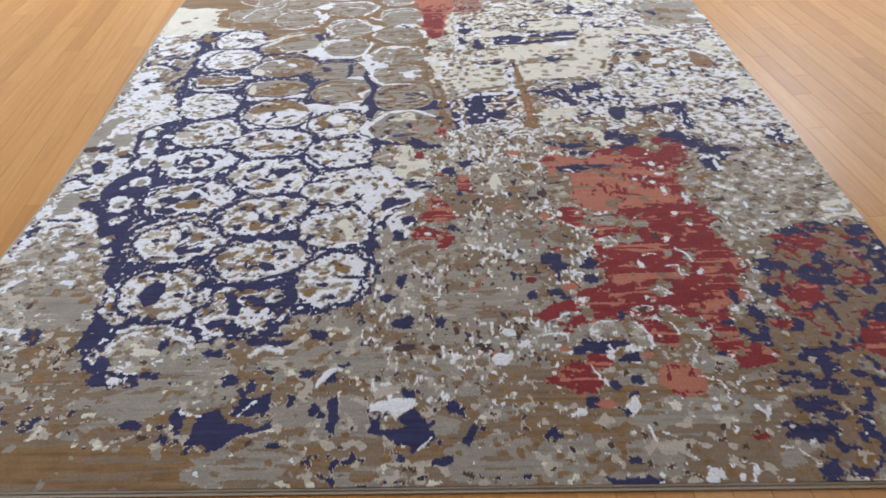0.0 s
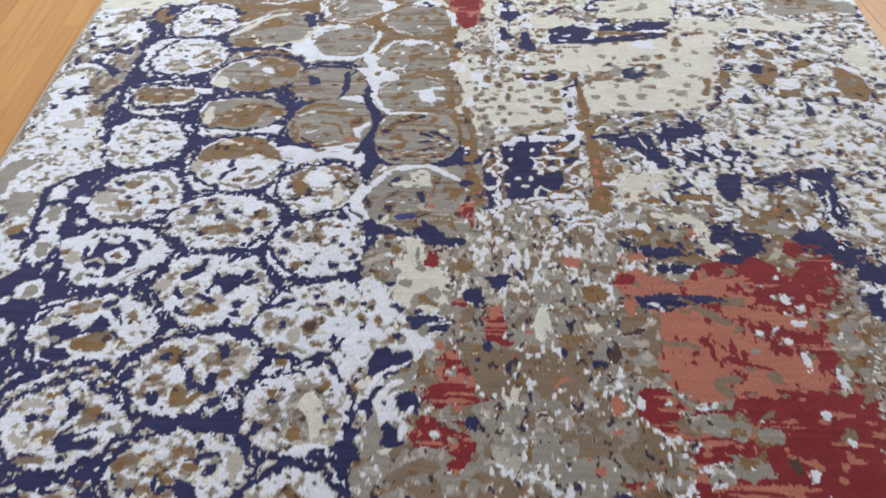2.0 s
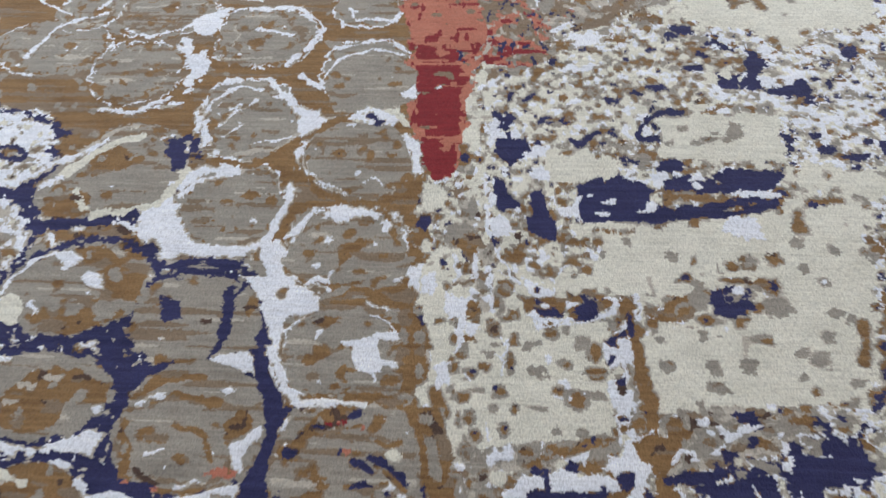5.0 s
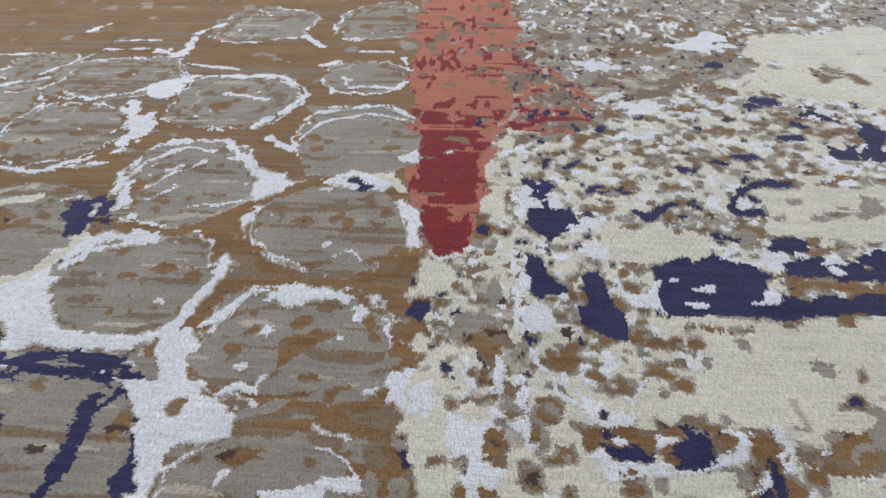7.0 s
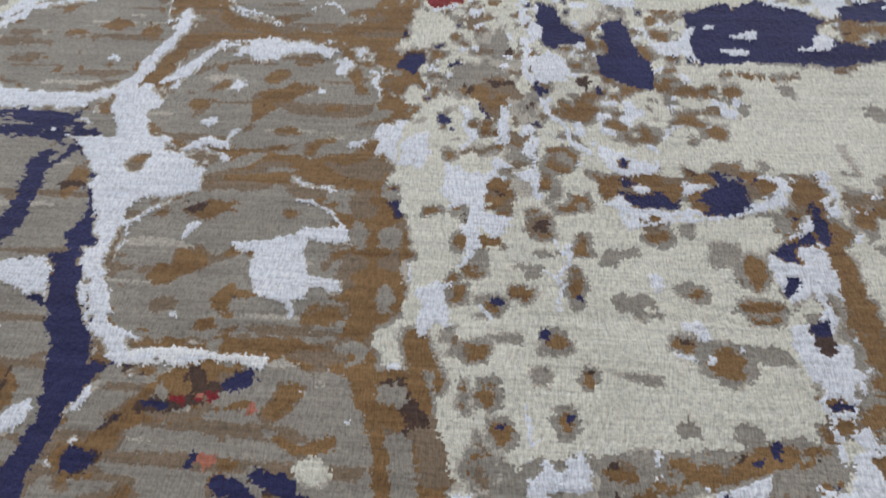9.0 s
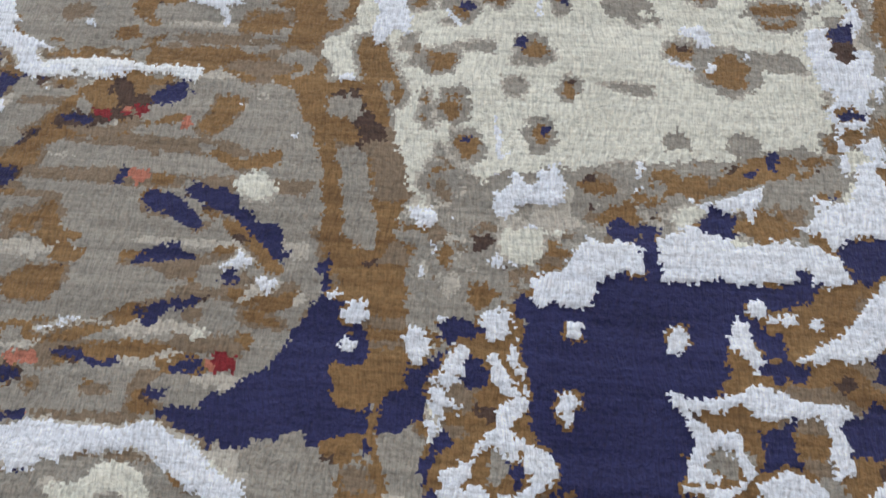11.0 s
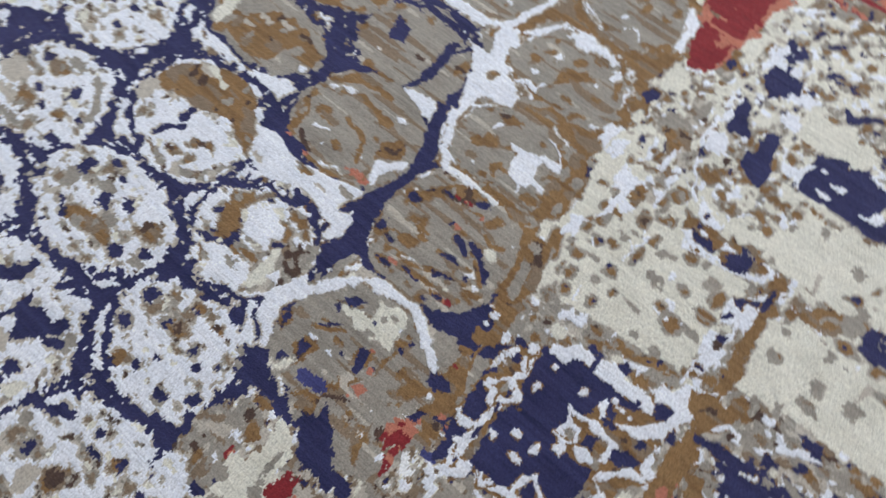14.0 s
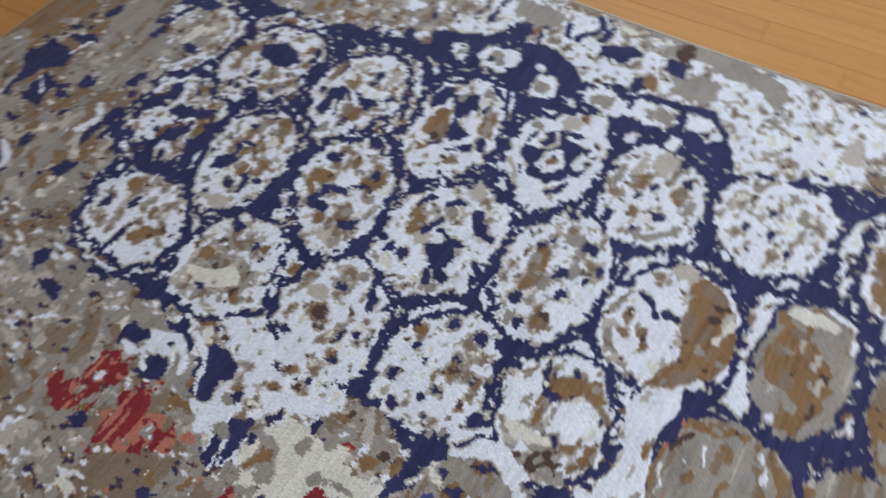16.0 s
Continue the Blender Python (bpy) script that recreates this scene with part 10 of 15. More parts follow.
poly(NAVY, [(0.727, 2.526), (0.772, 2.552), (0.750, 2.492), (0.720, 2.479)], 0.005)
poly(NAVY, [(0.697, 2.390), (0.740, 2.382), (0.718, 2.340), (0.678, 2.338)], 0.005)
for e in [(0.519, 2.710, 0.021, 0.010), (0.588, 2.701, 0.023, 0.009), (0.511, 2.661, 0.012, 0.010), (0.399, 2.604, 0.014, 0.010), (0.540, 2.566, 0.011, 0.009), (0.564, 2.518, 0.011, 0.009), (0.619, 2.576, 0.016, 0.008)]:
    blob("tan_cap", *e, 0.4)
for e in [(0.504, 2.692, 0.019, 0.011), (0.567, 2.650, 0.011, 0.016)]:
    blob(NAVY, *e, 0.4)
stroke(ICE, [(0.550, 2.656), (0.558, 2.604), (0.549, 2.554)], 0.006, 0.6)
stroke(ICE, [(0.630, 2.680), (0.637, 2.634), (0.654, 2.609)], 0.007, 0.6)
stroke(ICE, [(0.700, 2.636), (0.709, 2.561), (0.721, 2.502)], 0.006, 0.6)
stroke(ICE, [(0.716, 2.502), (0.720, 2.457), (0.739, 2.414)], 0.0057, 0.6)
stroke(ICE, [(0.581, 2.496), (0.603, 2.451), (0.613, 2.402)], 0.006, 0.6)
for e in [(0.511, 2.590, 0.009, 0.009), (0.508, 2.540, 0.010, 0.010), (0.532, 2.523, 0.010, 0.009), (0.573, 2.507, 0.009, 0.008), (0.614, 2.527, 0.010, 0.009), (0.654, 2.534, 0.013, 0.009), (0.710, 2.586, 0.010, 0.008), (0.604, 2.556, 0.009, 0.006), (0.692, 2.412, 0.013, 0.009), (0.649, 2.487, 0.012, 0.007), (0.468, 2.569, 0.007, 0.010), (0.690, 2.548, 0.009, 0.011), (0.753, 2.504, 0.009, 0.012), (0.767, 2.459, 0.009, 0.014)]:
    blob(ICE, *e, 0.4)
poly("cream_spots", [(0.896, 3.046), (1.001, 3.076), (1.009, 2.972), (0.966, 2.875), (0.865, 2.863), (0.830, 2.917), (0.780, 2.867), (0.775, 2.947), (0.826, 3.000)], 0.012)
for e in [(0.922, 3.020, 0.028, 0.015), (0.961, 2.979, 0.024, 0.017), (0.868, 2.918, 0.020, 0.013), (0.809, 2.957, 0.018, 0.012), (0.952, 2.890, 0.020, 0.011)]:
    blob("tan_cap", *e, 0.4)
for e in [(0.859, 3.076, 0.032, 0.014), (0.923, 2.936, 0.033, 0.016), (0.895, 2.841, 0.032, 0.018), (0.891, 3.099, 0.027, 0.011), (0.829, 2.779, 0.018, 0.020), (0.847, 2.983, 0.016, 0.013)]:
    blob(NAVY, *e, 0.4)
for e in [(0.791, 3.016, 0.019, 0.025), (0.813, 2.853, 0.018, 0.012), (0.891, 3.002, 0.017, 0.031)]:
    blob(TAUPE, *e, 0.4)
# --- the far corner of the cream field
poly(NAVY, [(0.548, 3.573), (0.593, 3.561), (0.616, 3.501), (0.567, 3.487)], 0.005)
poly(NAVY, [(0.599, 3.544), (0.660, 3.583), (0.704, 3.564), (0.668, 3.490), (0.609, 3.458), (0.592, 3.500)], 0.005)
stroke(NAVY, [(0.474, 3.415), (0.432, 3.380), (0.404, 3.317)], 0.014, 0.6)
for e in [(0.496, 3.411, 0.031, 0.014), (0.113, 3.283, 0.032, 0.031), (0.449, 3.194, 0.028, 0.012), (0.440, 3.240, 0.026, 0.012), (0.898, 3.593, 0.020, 0.023), (0.724, 3.463, 0.046, 0.012)]:
    blob(NAVY, *e, 0.4)
poly(NAVY, [(0.069, 3.179), (0.098, 3.150), (0.105, 3.117), (0.077, 3.116)], 0.005)
poly(NAVY, [(0.141, 3.161), (0.170, 3.172), (0.189, 3.104), (0.197, 3.053), (0.154, 3.062), (0.140, 3.103)], 0.005)
poly(NAVY, [(0.241, 3.164), (0.292, 3.195), (0.330, 3.217), (0.355, 3.177), (0.390, 3.169), (0.378, 3.120), (0.321, 3.099), (0.252, 3.097)], 0.004)
poly(NAVY, [(0.351, 3.125), (0.477, 3.133), (0.546, 3.131), (0.647, 3.161), (0.642, 3.134), (0.557, 3.116), (0.446, 3.103), (0.356, 3.100)], 0.004)
poly(NAVY, [(0.499, 3.196), (0.571, 3.210), (0.617, 3.231), (0.655, 3.206), (0.652, 3.186), (0.566, 3.174), (0.496, 3.176)], 0.004)
poly("cream_plain", [(0.447, 3.376), (0.694, 3.382), (0.671, 3.251), (0.421, 3.265)], 0.005)
for e in [(0.570, 3.344, 0.035, 0.026), (0.604, 3.329, 0.018, 0.021), (0.484, 3.304, 0.014, 0.010), (0.624, 3.363, 0.015, 0.011)]:
    blob(TAUPE, *e, 0.4)
for e in [(0.302, 3.117, 0.014, 0.007), (0.304, 3.152, 0.013, 0.009), (0.408, 3.205, 0.012, 0.010), (0.593, 3.169, 0.042, 0.008), (0.232, 3.129, 0.007, 0.019), (0.634, 3.518, 0.016, 0.015), (0.564, 3.519, 0.009, 0.012)]:
    blob(ICE, *e, 0.4)
for e in [(0.480, 3.158, 0.070, 0.010), (0.403, 3.089, 0.014, 0.009), (0.285, 3.066, 0.022, 0.011), (0.345, 3.054, 0.019, 0.011)]:
    blob("tan_cap", *e, 0.4)
for e in [(0.579, 3.080, 0.024, 0.017), (0.151, 2.884, 0.010, 0.010), (0.178, 2.943, 0.013, 0.014), (0.084, 3.063, 0.017, 0.014)]:
    blob(ICE, *e, 0.4)
for e in [(0.170, 2.901, 0.021, 0.015), (0.241, 2.887, 0.020, 0.018), (0.519, 2.909, 0.031, 0.013)]:
    blob(NAVY, *e, 0.4)
for e in [(0.396, 2.893, 0.038, 0.013), (0.560, 3.008, 0.014, 0.016), (0.572, 2.960, 0.016, 0.010), (0.190, 2.910, 0.011, 0.012)]:
    blob("tan_cap", *e, 0.4)
# --- the white web, the two grey medallions, the spotted square
poly("taupe", [(-0.540, 3.038), (-0.583, 3.123), (-0.556, 3.158), (-0.522, 3.184), (-0.468, 3.198), (-0.401, 3.199), (-0.373, 3.140), (-0.372, 3.096), (-0.384, 3.054), (-0.409, 3.033), (-0.462, 3.017), (-0.530, 3.019)], 0.005)
for e in [(-0.462, 3.061, 0.027, 0.007), (-0.495, 3.030, 0.020, 0.006), (-0.392, 3.095, 0.013, 0.006), (-0.554, 3.123, 0.017, 0.007)]:
    blob("tan_cap", *e, 0.4)
for e in [(-0.437, 3.094, 0.006, 0.007)]:
    blob(DARK, *e, 0.4)
stroke(ICE, [(-0.530, 3.019), (-0.483, 3.003), (-0.437, 3.005)], 0.0046, 0.6)
stroke(ICE, [(-0.417, 3.018), (-0.380, 3.044), (-0.372, 3.096), (-0.348, 3.129), (-0.359, 3.176)], 0.0047, 0.6)
poly(ICE, [(-0.392, 3.024), (-0.354, 3.025), (-0.339, 3.003), (-0.347, 2.989), (-0.334, 2.954), (-0.313, 2.947), (-0.308, 2.914), (-0.264, 2.905), (-0.253, 2.879), (-0.276, 2.870), (-0.290, 2.877), (-0.307, 2.862), (-0.318, 2.847), (-0.319, 2.806), (-0.334, 2.805), (-0.346, 2.846), (-0.360, 2.881), (-0.352, 2.904), (-0.380, 2.944), (-0.395, 2.951), (-0.379, 2.956), (-0.355, 2.936), (-0.340, 2.913), (-0.359, 2.953), (-0.374, 2.970), (-0.382, 2.996)], 0.005)
poly(TAUPE, [(-0.416, 2.986), (-0.380, 2.983), (-0.368, 2.953), (-0.381, 2.948)], 0.005)
poly(TAUPE, [(-0.353, 2.945), (-0.333, 2.950), (-0.317, 2.914), (-0.336, 2.909)], 0.005)
for e in [(-0.332, 2.925, 0.011, 0.012)]:
    blob("tan_cap", *e, 0.4)
poly("taupe", [(-0.318, 2.876), (-0.290, 2.877), (-0.293, 2.855), (-0.320, 2.837), (-0.318, 2.861)], 0.005)
stroke(ICE, [(-0.303, 2.807), (-0.308, 2.834), (-0.296, 2.848), (-0.280, 2.867)], 0.0016, 0.6)
poly("taupe", [(-0.334, 2.989), (-0.334, 3.026), (-0.311, 3.056), (-0.271, 3.078), (-0.221, 3.090), (-0.167, 3.087), (-0.121, 3.044), (-0.090, 2.999), (-0.091, 2.965), (-0.116, 2.939), (-0.160, 2.929), (-0.197, 2.935), (-0.234, 2.942), (-0.290, 2.948), (-0.319, 2.963)], 0.005)
poly("tan_cap", [(-0.228, 2.942), (-0.183, 2.928), (-0.125, 2.923), (-0.082, 2.940), (-0.067, 2.918), (-0.096, 2.887), (-0.141, 2.892), (-0.189, 2.904), (-0.225, 2.910), (-0.247, 2.887), (-0.265, 2.908)], 0.005)
poly("tan_cap", [(-0.228, 3.040), (-0.194, 3.031), (-0.156, 3.028), (-0.164, 3.005), (-0.199, 2.995), (-0.221, 3.012)], 0.005)
for e in [(-0.330, 2.976, 0.014, 0.010), (-0.280, 2.996, 0.016, 0.005), (-0.129, 2.984, 0.011, 0.007), (-0.142, 2.954, 0.012, 0.004)]:
    blob("tan_cap", *e, 0.4)
for e in [(-0.180, 2.912, 0.017, 0.003), (-0.157, 2.970, 0.018, 0.007)]:
    blob(TAUPE, *e, 0.4)
poly(ICE, [(-0.274, 3.043), (-0.251, 3.039), (-0.249, 3.020), (-0.265, 3.019)], 0.005)
poly(ICE, [(-0.282, 2.973), (-0.265, 2.987), (-0.259, 2.979), (-0.268, 2.965)], 0.005)
poly(ICE, [(-0.150, 3.067), (-0.132, 3.073), (-0.134, 3.048), (-0.147, 3.048)], 0.005)
stroke(ICE, [(-0.275, 3.094), (-0.238, 3.105), (-0.199, 3.112), (-0.157, 3.103)], 0.0036, 0.6)
stroke(ICE, [(-0.336, 3.051), (-0.314, 3.066), (-0.293, 3.109)], 0.0026, 0.6)
stroke(ICE, [(-0.290, 2.931), (-0.266, 2.949), (-0.241, 2.946)], 0.0037, 0.6)
stroke(ICE, [(-0.252, 2.933), (-0.241, 2.925)], 0.0021, 0.6)
stroke(ICE, [(-0.225, 2.955), (-0.224, 2.972)], 0.0026, 0.6)
stroke(ICE, [(-0.117, 2.947), (-0.101, 2.956)], 0.0025, 0.6)
stroke(ICE, [(-0.158, 2.891), (-0.141, 2.888), (-0.123, 2.885)], 0.0021, 0.6)
poly("cream_plain", [(-0.063, 2.974), (-0.031, 3.047), (-0.016, 2.869), (-0.040, 2.868), (-0.072, 2.910)], 0.004)
poly(ICE, [(-0.068, 2.925), (-0.062, 2.966), (-0.039, 2.975), (-0.033, 2.943), (-0.045, 2.919)], 0.005)
stroke(NAVY, [(-0.506, 2.971), (-0.455, 2.973), (-0.422, 2.955)], 0.0026, 0.6)
stroke(NAVY, [(-0.440, 2.900), (-0.411, 2.918), (-0.406, 2.934)], 0.0036, 0.6)
poly(NAVY, [(-0.433, 2.863), (-0.421, 2.886), (-0.409, 2.886), (-0.413, 2.856), (-0.409, 2.835), (-0.419, 2.821)], 0.005)
poly(NAVY, [(-0.361, 2.804), (-0.351, 2.831), (-0.348, 2.845), (-0.334, 2.805)], 0.005)
poly("tan_cap", [(-0.273, 2.716), (-0.228, 2.713), (-0.173, 2.722), (-0.108, 2.723), (-0.068, 2.708), (-0.084, 2.697), (-0.141, 2.703), (-0.179, 2.706), (-0.226, 2.705), (-0.257, 2.701)], 0.005)
for e in [[(-0.311, 2.782), (-0.300, 2.747), (-0.289, 2.715)], [(-0.275, 2.710), (-0.258, 2.696)]]:
    stroke(ICE, e, 0.0021, 0.6)
stroke(WHITE, [(-0.257, 2.693), (-0.229, 2.700), (-0.207, 2.691)], 0.0017, 0.6)
stroke(WHITE, [(-0.191, 2.700), (-0.167, 2.696), (-0.146, 2.695)], 0.0018, 0.6)
poly("taupe", [(-0.198, 2.813), (-0.096, 2.818), (-0.080, 2.783), (-0.082, 2.738), (-0.108, 2.726), (-0.164, 2.722), (-0.189, 2.742), (-0.194, 2.776)], 0.005)
poly("tan_cap", [(-0.106, 2.818), (-0.055, 2.820), (-0.046, 2.751), (-0.067, 2.728), (-0.086, 2.732), (-0.081, 2.760), (-0.102, 2.770)], 0.005)
poly(ICE, [(-0.188, 2.813), (-0.134, 2.816), (-0.132, 2.792), (-0.101, 2.788), (-0.099, 2.779), (-0.107, 2.767), (-0.114, 2.778), (-0.128, 2.777), (-0.128, 2.763), (-0.159, 2.758), (-0.176, 2.766), (-0.183, 2.783)], 0.005)
for e in [(-0.180, 2.765, 0.012, 0.004), (-0.108, 2.747, 0.015, 0.008)]:
    blob("tan_cap", *e, 0.4)
for e in [(-0.058, 2.767, 0.009, 0.012)]:
    blob(TAUPE, *e, 0.4)
poly("tan_cap", [(-0.240, 2.667), (-0.215, 2.674), (-0.170, 2.677), (-0.164, 2.654), (-0.204, 2.642), (-0.233, 2.649)], 0.005)
poly("red", [(-0.207, 2.665), (-0.190, 2.668), (-0.172, 2.667), (-0.170, 2.660), (-0.200, 2.657)], 0.005)
stroke(NAVY, [(-0.226, 2.654), (-0.209, 2.658), (-0.190, 2.666)], 0.0015, 0.6)
poly(NAVY, [(-0.167, 2.689), (-0.147, 2.693), (-0.145, 2.674), (-0.161, 2.661)], 0.005)
# navy bars
poly(NAVY, [(0.071, 3.147), (0.104, 3.143), (0.136, 3.144), (0.139, 3.128), (0.103, 3.111), (0.074, 3.126)], 0.004)
poly(NAVY, [(0.144, 3.166), (0.157, 3.167), (0.174, 3.129), (0.184, 3.109), (0.168, 3.064), (0.179, 3.055), (0.172, 3.041), (0.149, 3.044), (0.139, 3.072), (0.153, 3.102), (0.145, 3.133)], 0.004)
poly(NAVY, [(0.237, 3.158), (0.278, 3.192), (0.316, 3.188), (0.325, 3.166), (0.380, 3.162), (0.378, 3.141), (0.354, 3.129), (0.348, 3.114), (0.387, 3.115), (0.431, 3.122), (0.427, 3.107), (0.393, 3.093), (0.342, 3.099), (0.299, 3.097), (0.256, 3.091), (0.246, 3.106), (0.244, 3.136)], 0.004)
for e in [(0.186, 3.064, 0.006, 0.016), (0.441, 3.191, 0.026, 0.010)]:
    blob(NAVY, *e, 0.4)
for e in [(0.172, 3.108, 0.012, 0.005), (0.176, 3.078, 0.006, 0.006), (0.301, 3.140, 0.014, 0.005), (0.290, 3.112, 0.014, 0.006), (0.146, 3.054, 0.006, 0.008)]:
    blob(ICE, *e, 0.4)
poly(ICE, [(0.363, 3.140), (0.400, 3.141), (0.389, 3.120), (0.358, 3.119)], 0.005)
poly(ICE, [(0.061, 3.099), (0.084, 3.110), (0.102, 3.091), (0.107, 3.052), (0.100, 3.024), (0.077, 3.014), (0.068, 3.051)], 0.005)
poly(ICE, [(-0.005, 2.906), (0.022, 2.911), (0.023, 2.885), (-0.008, 2.870)], 0.005)
poly("cream_plain", [(0.094, 3.006), (0.123, 3.008), (0.177, 3.027), (0.229, 3.029), (0.213, 2.909), (0.194, 2.922), (0.130, 2.927), (0.099, 2.956)], 0.005)
poly("gray_speck", [(-0.001, 3.140), (0.038, 3.141), (0.052, 3.069), (0.028, 3.059), (0.008, 3.078)], 0.005)
poly("gray_speck", [(0.035, 3.031), (0.077, 3.042), (0.077, 3.006), (0.048, 2.979)], 0.005)
poly("tan_cap", [(0.004, 3.039), (0.034, 3.040), (0.041, 3.004), (0.024, 2.995), (0.011, 3.012)], 0.005)
for e in [(0.189, 2.981, 0.014, 0.010), (0.248, 2.983, 0.016, 0.014), (0.241, 3.030, 0.025, 0.011), (0.150, 2.983, 0.017, 0.007), (0.090, 2.933, 0.016, 0.014)]:
    blob(TAUPE, *e, 0.4)
for e in [(0.019, 2.982, 0.005, 0.015), (0.048, 2.970, 0.014, 0.009), (0.088, 3.002, 0.012, 0.016), (0.090, 2.933, 0.012, 0.011), (0.076, 2.906, 0.008, 0.007), (0.070, 2.853, 0.011, 0.014), (0.033, 2.897, 0.013, 0.013), (0.241, 3.030, 0.020, 0.008), (0.248, 2.983, 0.011, 0.010), (0.150, 2.983, 0.014, 0.006), (0.131, 2.991, 0.009, 0.008), (0.184, 2.980, 0.007, 0.006)]:
    blob("tan_cap", *e, 0.4)
poly("tan_cap", [(0.145, 2.902), (0.177, 2.914), (0.209, 2.916), (0.201, 2.894), (0.155, 2.899)], 0.005)
poly(NAVY, [(0.150, 2.899), (0.176, 2.907), (0.196, 2.897), (0.197, 2.880), (0.163, 2.878)], 0.004)
for e in [(0.253, 2.933, 0.010, 0.009), (0.269, 2.904, 0.007, 0.012), (0.317, 2.893, 0.014, 0.014), (0.220, 2.885, 0.008, 0.006)]:
    blob("tan_cap", *e, 0.4)
poly(NAVY, [(0.224, 2.895), (0.246, 2.918), (0.266, 2.901), (0.254, 2.876), (0.245, 2.883), (0.230, 2.885)], 0.004)
poly(NAVY, [(0.313, 2.876), (0.324, 2.880), (0.324, 2.860), (0.328, 2.841), (0.313, 2.847)], 0.004)
for e in [(0.157, 2.921, 0.007, 0.005)]:
    blob(NAVY, *e, 0.4)
stroke(ICE, [(0.138, 2.924), (0.148, 2.943), (0.169, 2.936), (0.184, 2.929)], 0.0031, 0.6)
stroke(ICE, [(0.111, 2.981), (0.127, 2.966), (0.149, 2.959)], 0.0035, 0.6)
stroke(ICE, [(0.035, 3.013), (0.037, 2.954)], 0.0025, 0.6)
stroke(ICE, [(0.065, 2.980), (0.068, 2.902)], 0.0015, 0.6)
stroke(ICE, [(0.077, 3.023), (0.085, 2.989)], 0.0025, 0.6)
# the spotted square
poly("cream_plain", [(-0.003, 2.799), (0.046, 2.814), (0.289, 2.833), (0.284, 2.771), (0.284, 2.702), (0.286, 2.663), (0.162, 2.650), (0.106, 2.646), (0.050, 2.630), (0.029, 2.645), (0.007, 2.733)], 0.004)
for e in [(0.021, 2.721, 0.013, 0.012), (0.086, 2.735, 0.014, 0.011), (0.111, 2.704, 0.009, 0.009), (0.032, 2.685, 0.012, 0.013), (0.045, 2.655, 0.012, 0.012), (0.091, 2.667, 0.010, 0.012), (0.186, 2.739, 0.013, 0.010), (0.218, 2.723, 0.019, 0.019), (0.201, 2.788, 0.013, 0.010), (0.251, 2.808, 0.013, 0.015), (0.254, 2.775, 0.020, 0.008), (0.103, 2.785, 0.010, 0.017), (0.033, 2.764, 0.012, 0.010), (0.004, 2.776, 0.009, 0.014), (0.129, 2.632, 0.013, 0.013), (0.030, 2.625, 0.008, 0.010), (0.249, 2.733, 0.019, 0.008), (0.074, 2.704, 0.008, 0.007), (0.181, 2.668, 0.008, 0.009), (0.149, 2.773, 0.019, 0.011), (0.134, 2.819, 0.010, 0.009), (0.224, 2.667, 0.011, 0.008), (0.230, 2.824, 0.012, 0.008), (0.048, 2.735, 0.013, 0.005), (0.021, 2.813, 0.008, 0.012), (0.065, 2.803, 0.012, 0.007)]:
    blob(TAUPE, *e, 0.4)
for e in [(0.021, 2.721, 0.009, 0.008), (0.086, 2.735, 0.009, 0.006), (0.111, 2.704, 0.005, 0.006), (0.032, 2.685, 0.007, 0.008), (0.045, 2.655, 0.008, 0.008), (0.091, 2.667, 0.005, 0.008), (0.186, 2.739, 0.008, 0.006), (0.218, 2.726, 0.013, 0.013), (0.201, 2.788, 0.009, 0.006), (0.251, 2.808, 0.008, 0.010), (0.254, 2.777, 0.016, 0.005), (0.104, 2.793, 0.005, 0.016), (0.033, 2.764, 0.007, 0.005), (0.004, 2.776, 0.005, 0.010), (0.129, 2.632, 0.009, 0.008), (0.030, 2.625, 0.005, 0.007), (0.056, 2.779, 0.009, 0.007)]:
    blob("tan_cap", *e, 0.4)
poly(TAUPE, [(0.165, 2.640), (0.189, 2.644), (0.223, 2.658), (0.259, 2.665), (0.262, 2.645), (0.218, 2.634), (0.190, 2.626), (0.167, 2.625)], 0.005)
poly("tan_cap", [(0.169, 2.638), (0.188, 2.640), (0.222, 2.654), (0.250, 2.660), (0.251, 2.644), (0.218, 2.636), (0.190, 2.629), (0.171, 2.628)], 0.005)
for e in [(0.265, 2.657, 0.007, 0.004)]:
    blob("tan_cap", *e, 0.4)
for e in [(0.037, 2.770, 0.005, 0.004), (0.078, 2.740, 0.004, 0.004), (0.043, 2.661, 0.003, 0.002), (0.094, 2.671, 0.003, 0.003), (0.240, 2.656, 0.004, 0.006), (0.226, 2.646, 0.003, 0.002), (0.105, 2.779, 0.004, 0.003)]:
    blob(NAVY, *e, 0.4)
for e in [(0.197, 2.755, 0.010, 0.004), (0.172, 2.797, 0.007, 0.009), (0.202, 2.747, 0.005, 0.005), (0.231, 2.736, 0.002, 0.002), (0.205, 2.725, 0.003, 0.004)]:
    blob(ICE, *e, 0.4)
stroke(ICE, [(0.075, 2.798), (0.094, 2.787), (0.084, 2.759)], 0.0015, 0.6)
stroke(ICE, [(0.064, 2.678), (0.066, 2.652), (0.074, 2.657)], 0.001, 0.6)
for e in [[(0.026, 2.761), (0.033, 2.750)], [(0.095, 2.823), (0.092, 2.793)]]:
    stroke(ICE, e, 0.0015, 0.6)
stroke(ICE, [(0.180, 2.731), (0.193, 2.727)], 0.001, 0.6)
poly("ice_mottle", [(0.290, 2.839), (0.314, 2.840), (0.321, 2.794), (0.314, 2.752), (0.301, 2.721), (0.306, 2.694), (0.307, 2.668), (0.294, 2.663), (0.286, 2.693), (0.276, 2.701), (0.283, 2.730), (0.281, 2.760), (0.277, 2.781)], 0.005)
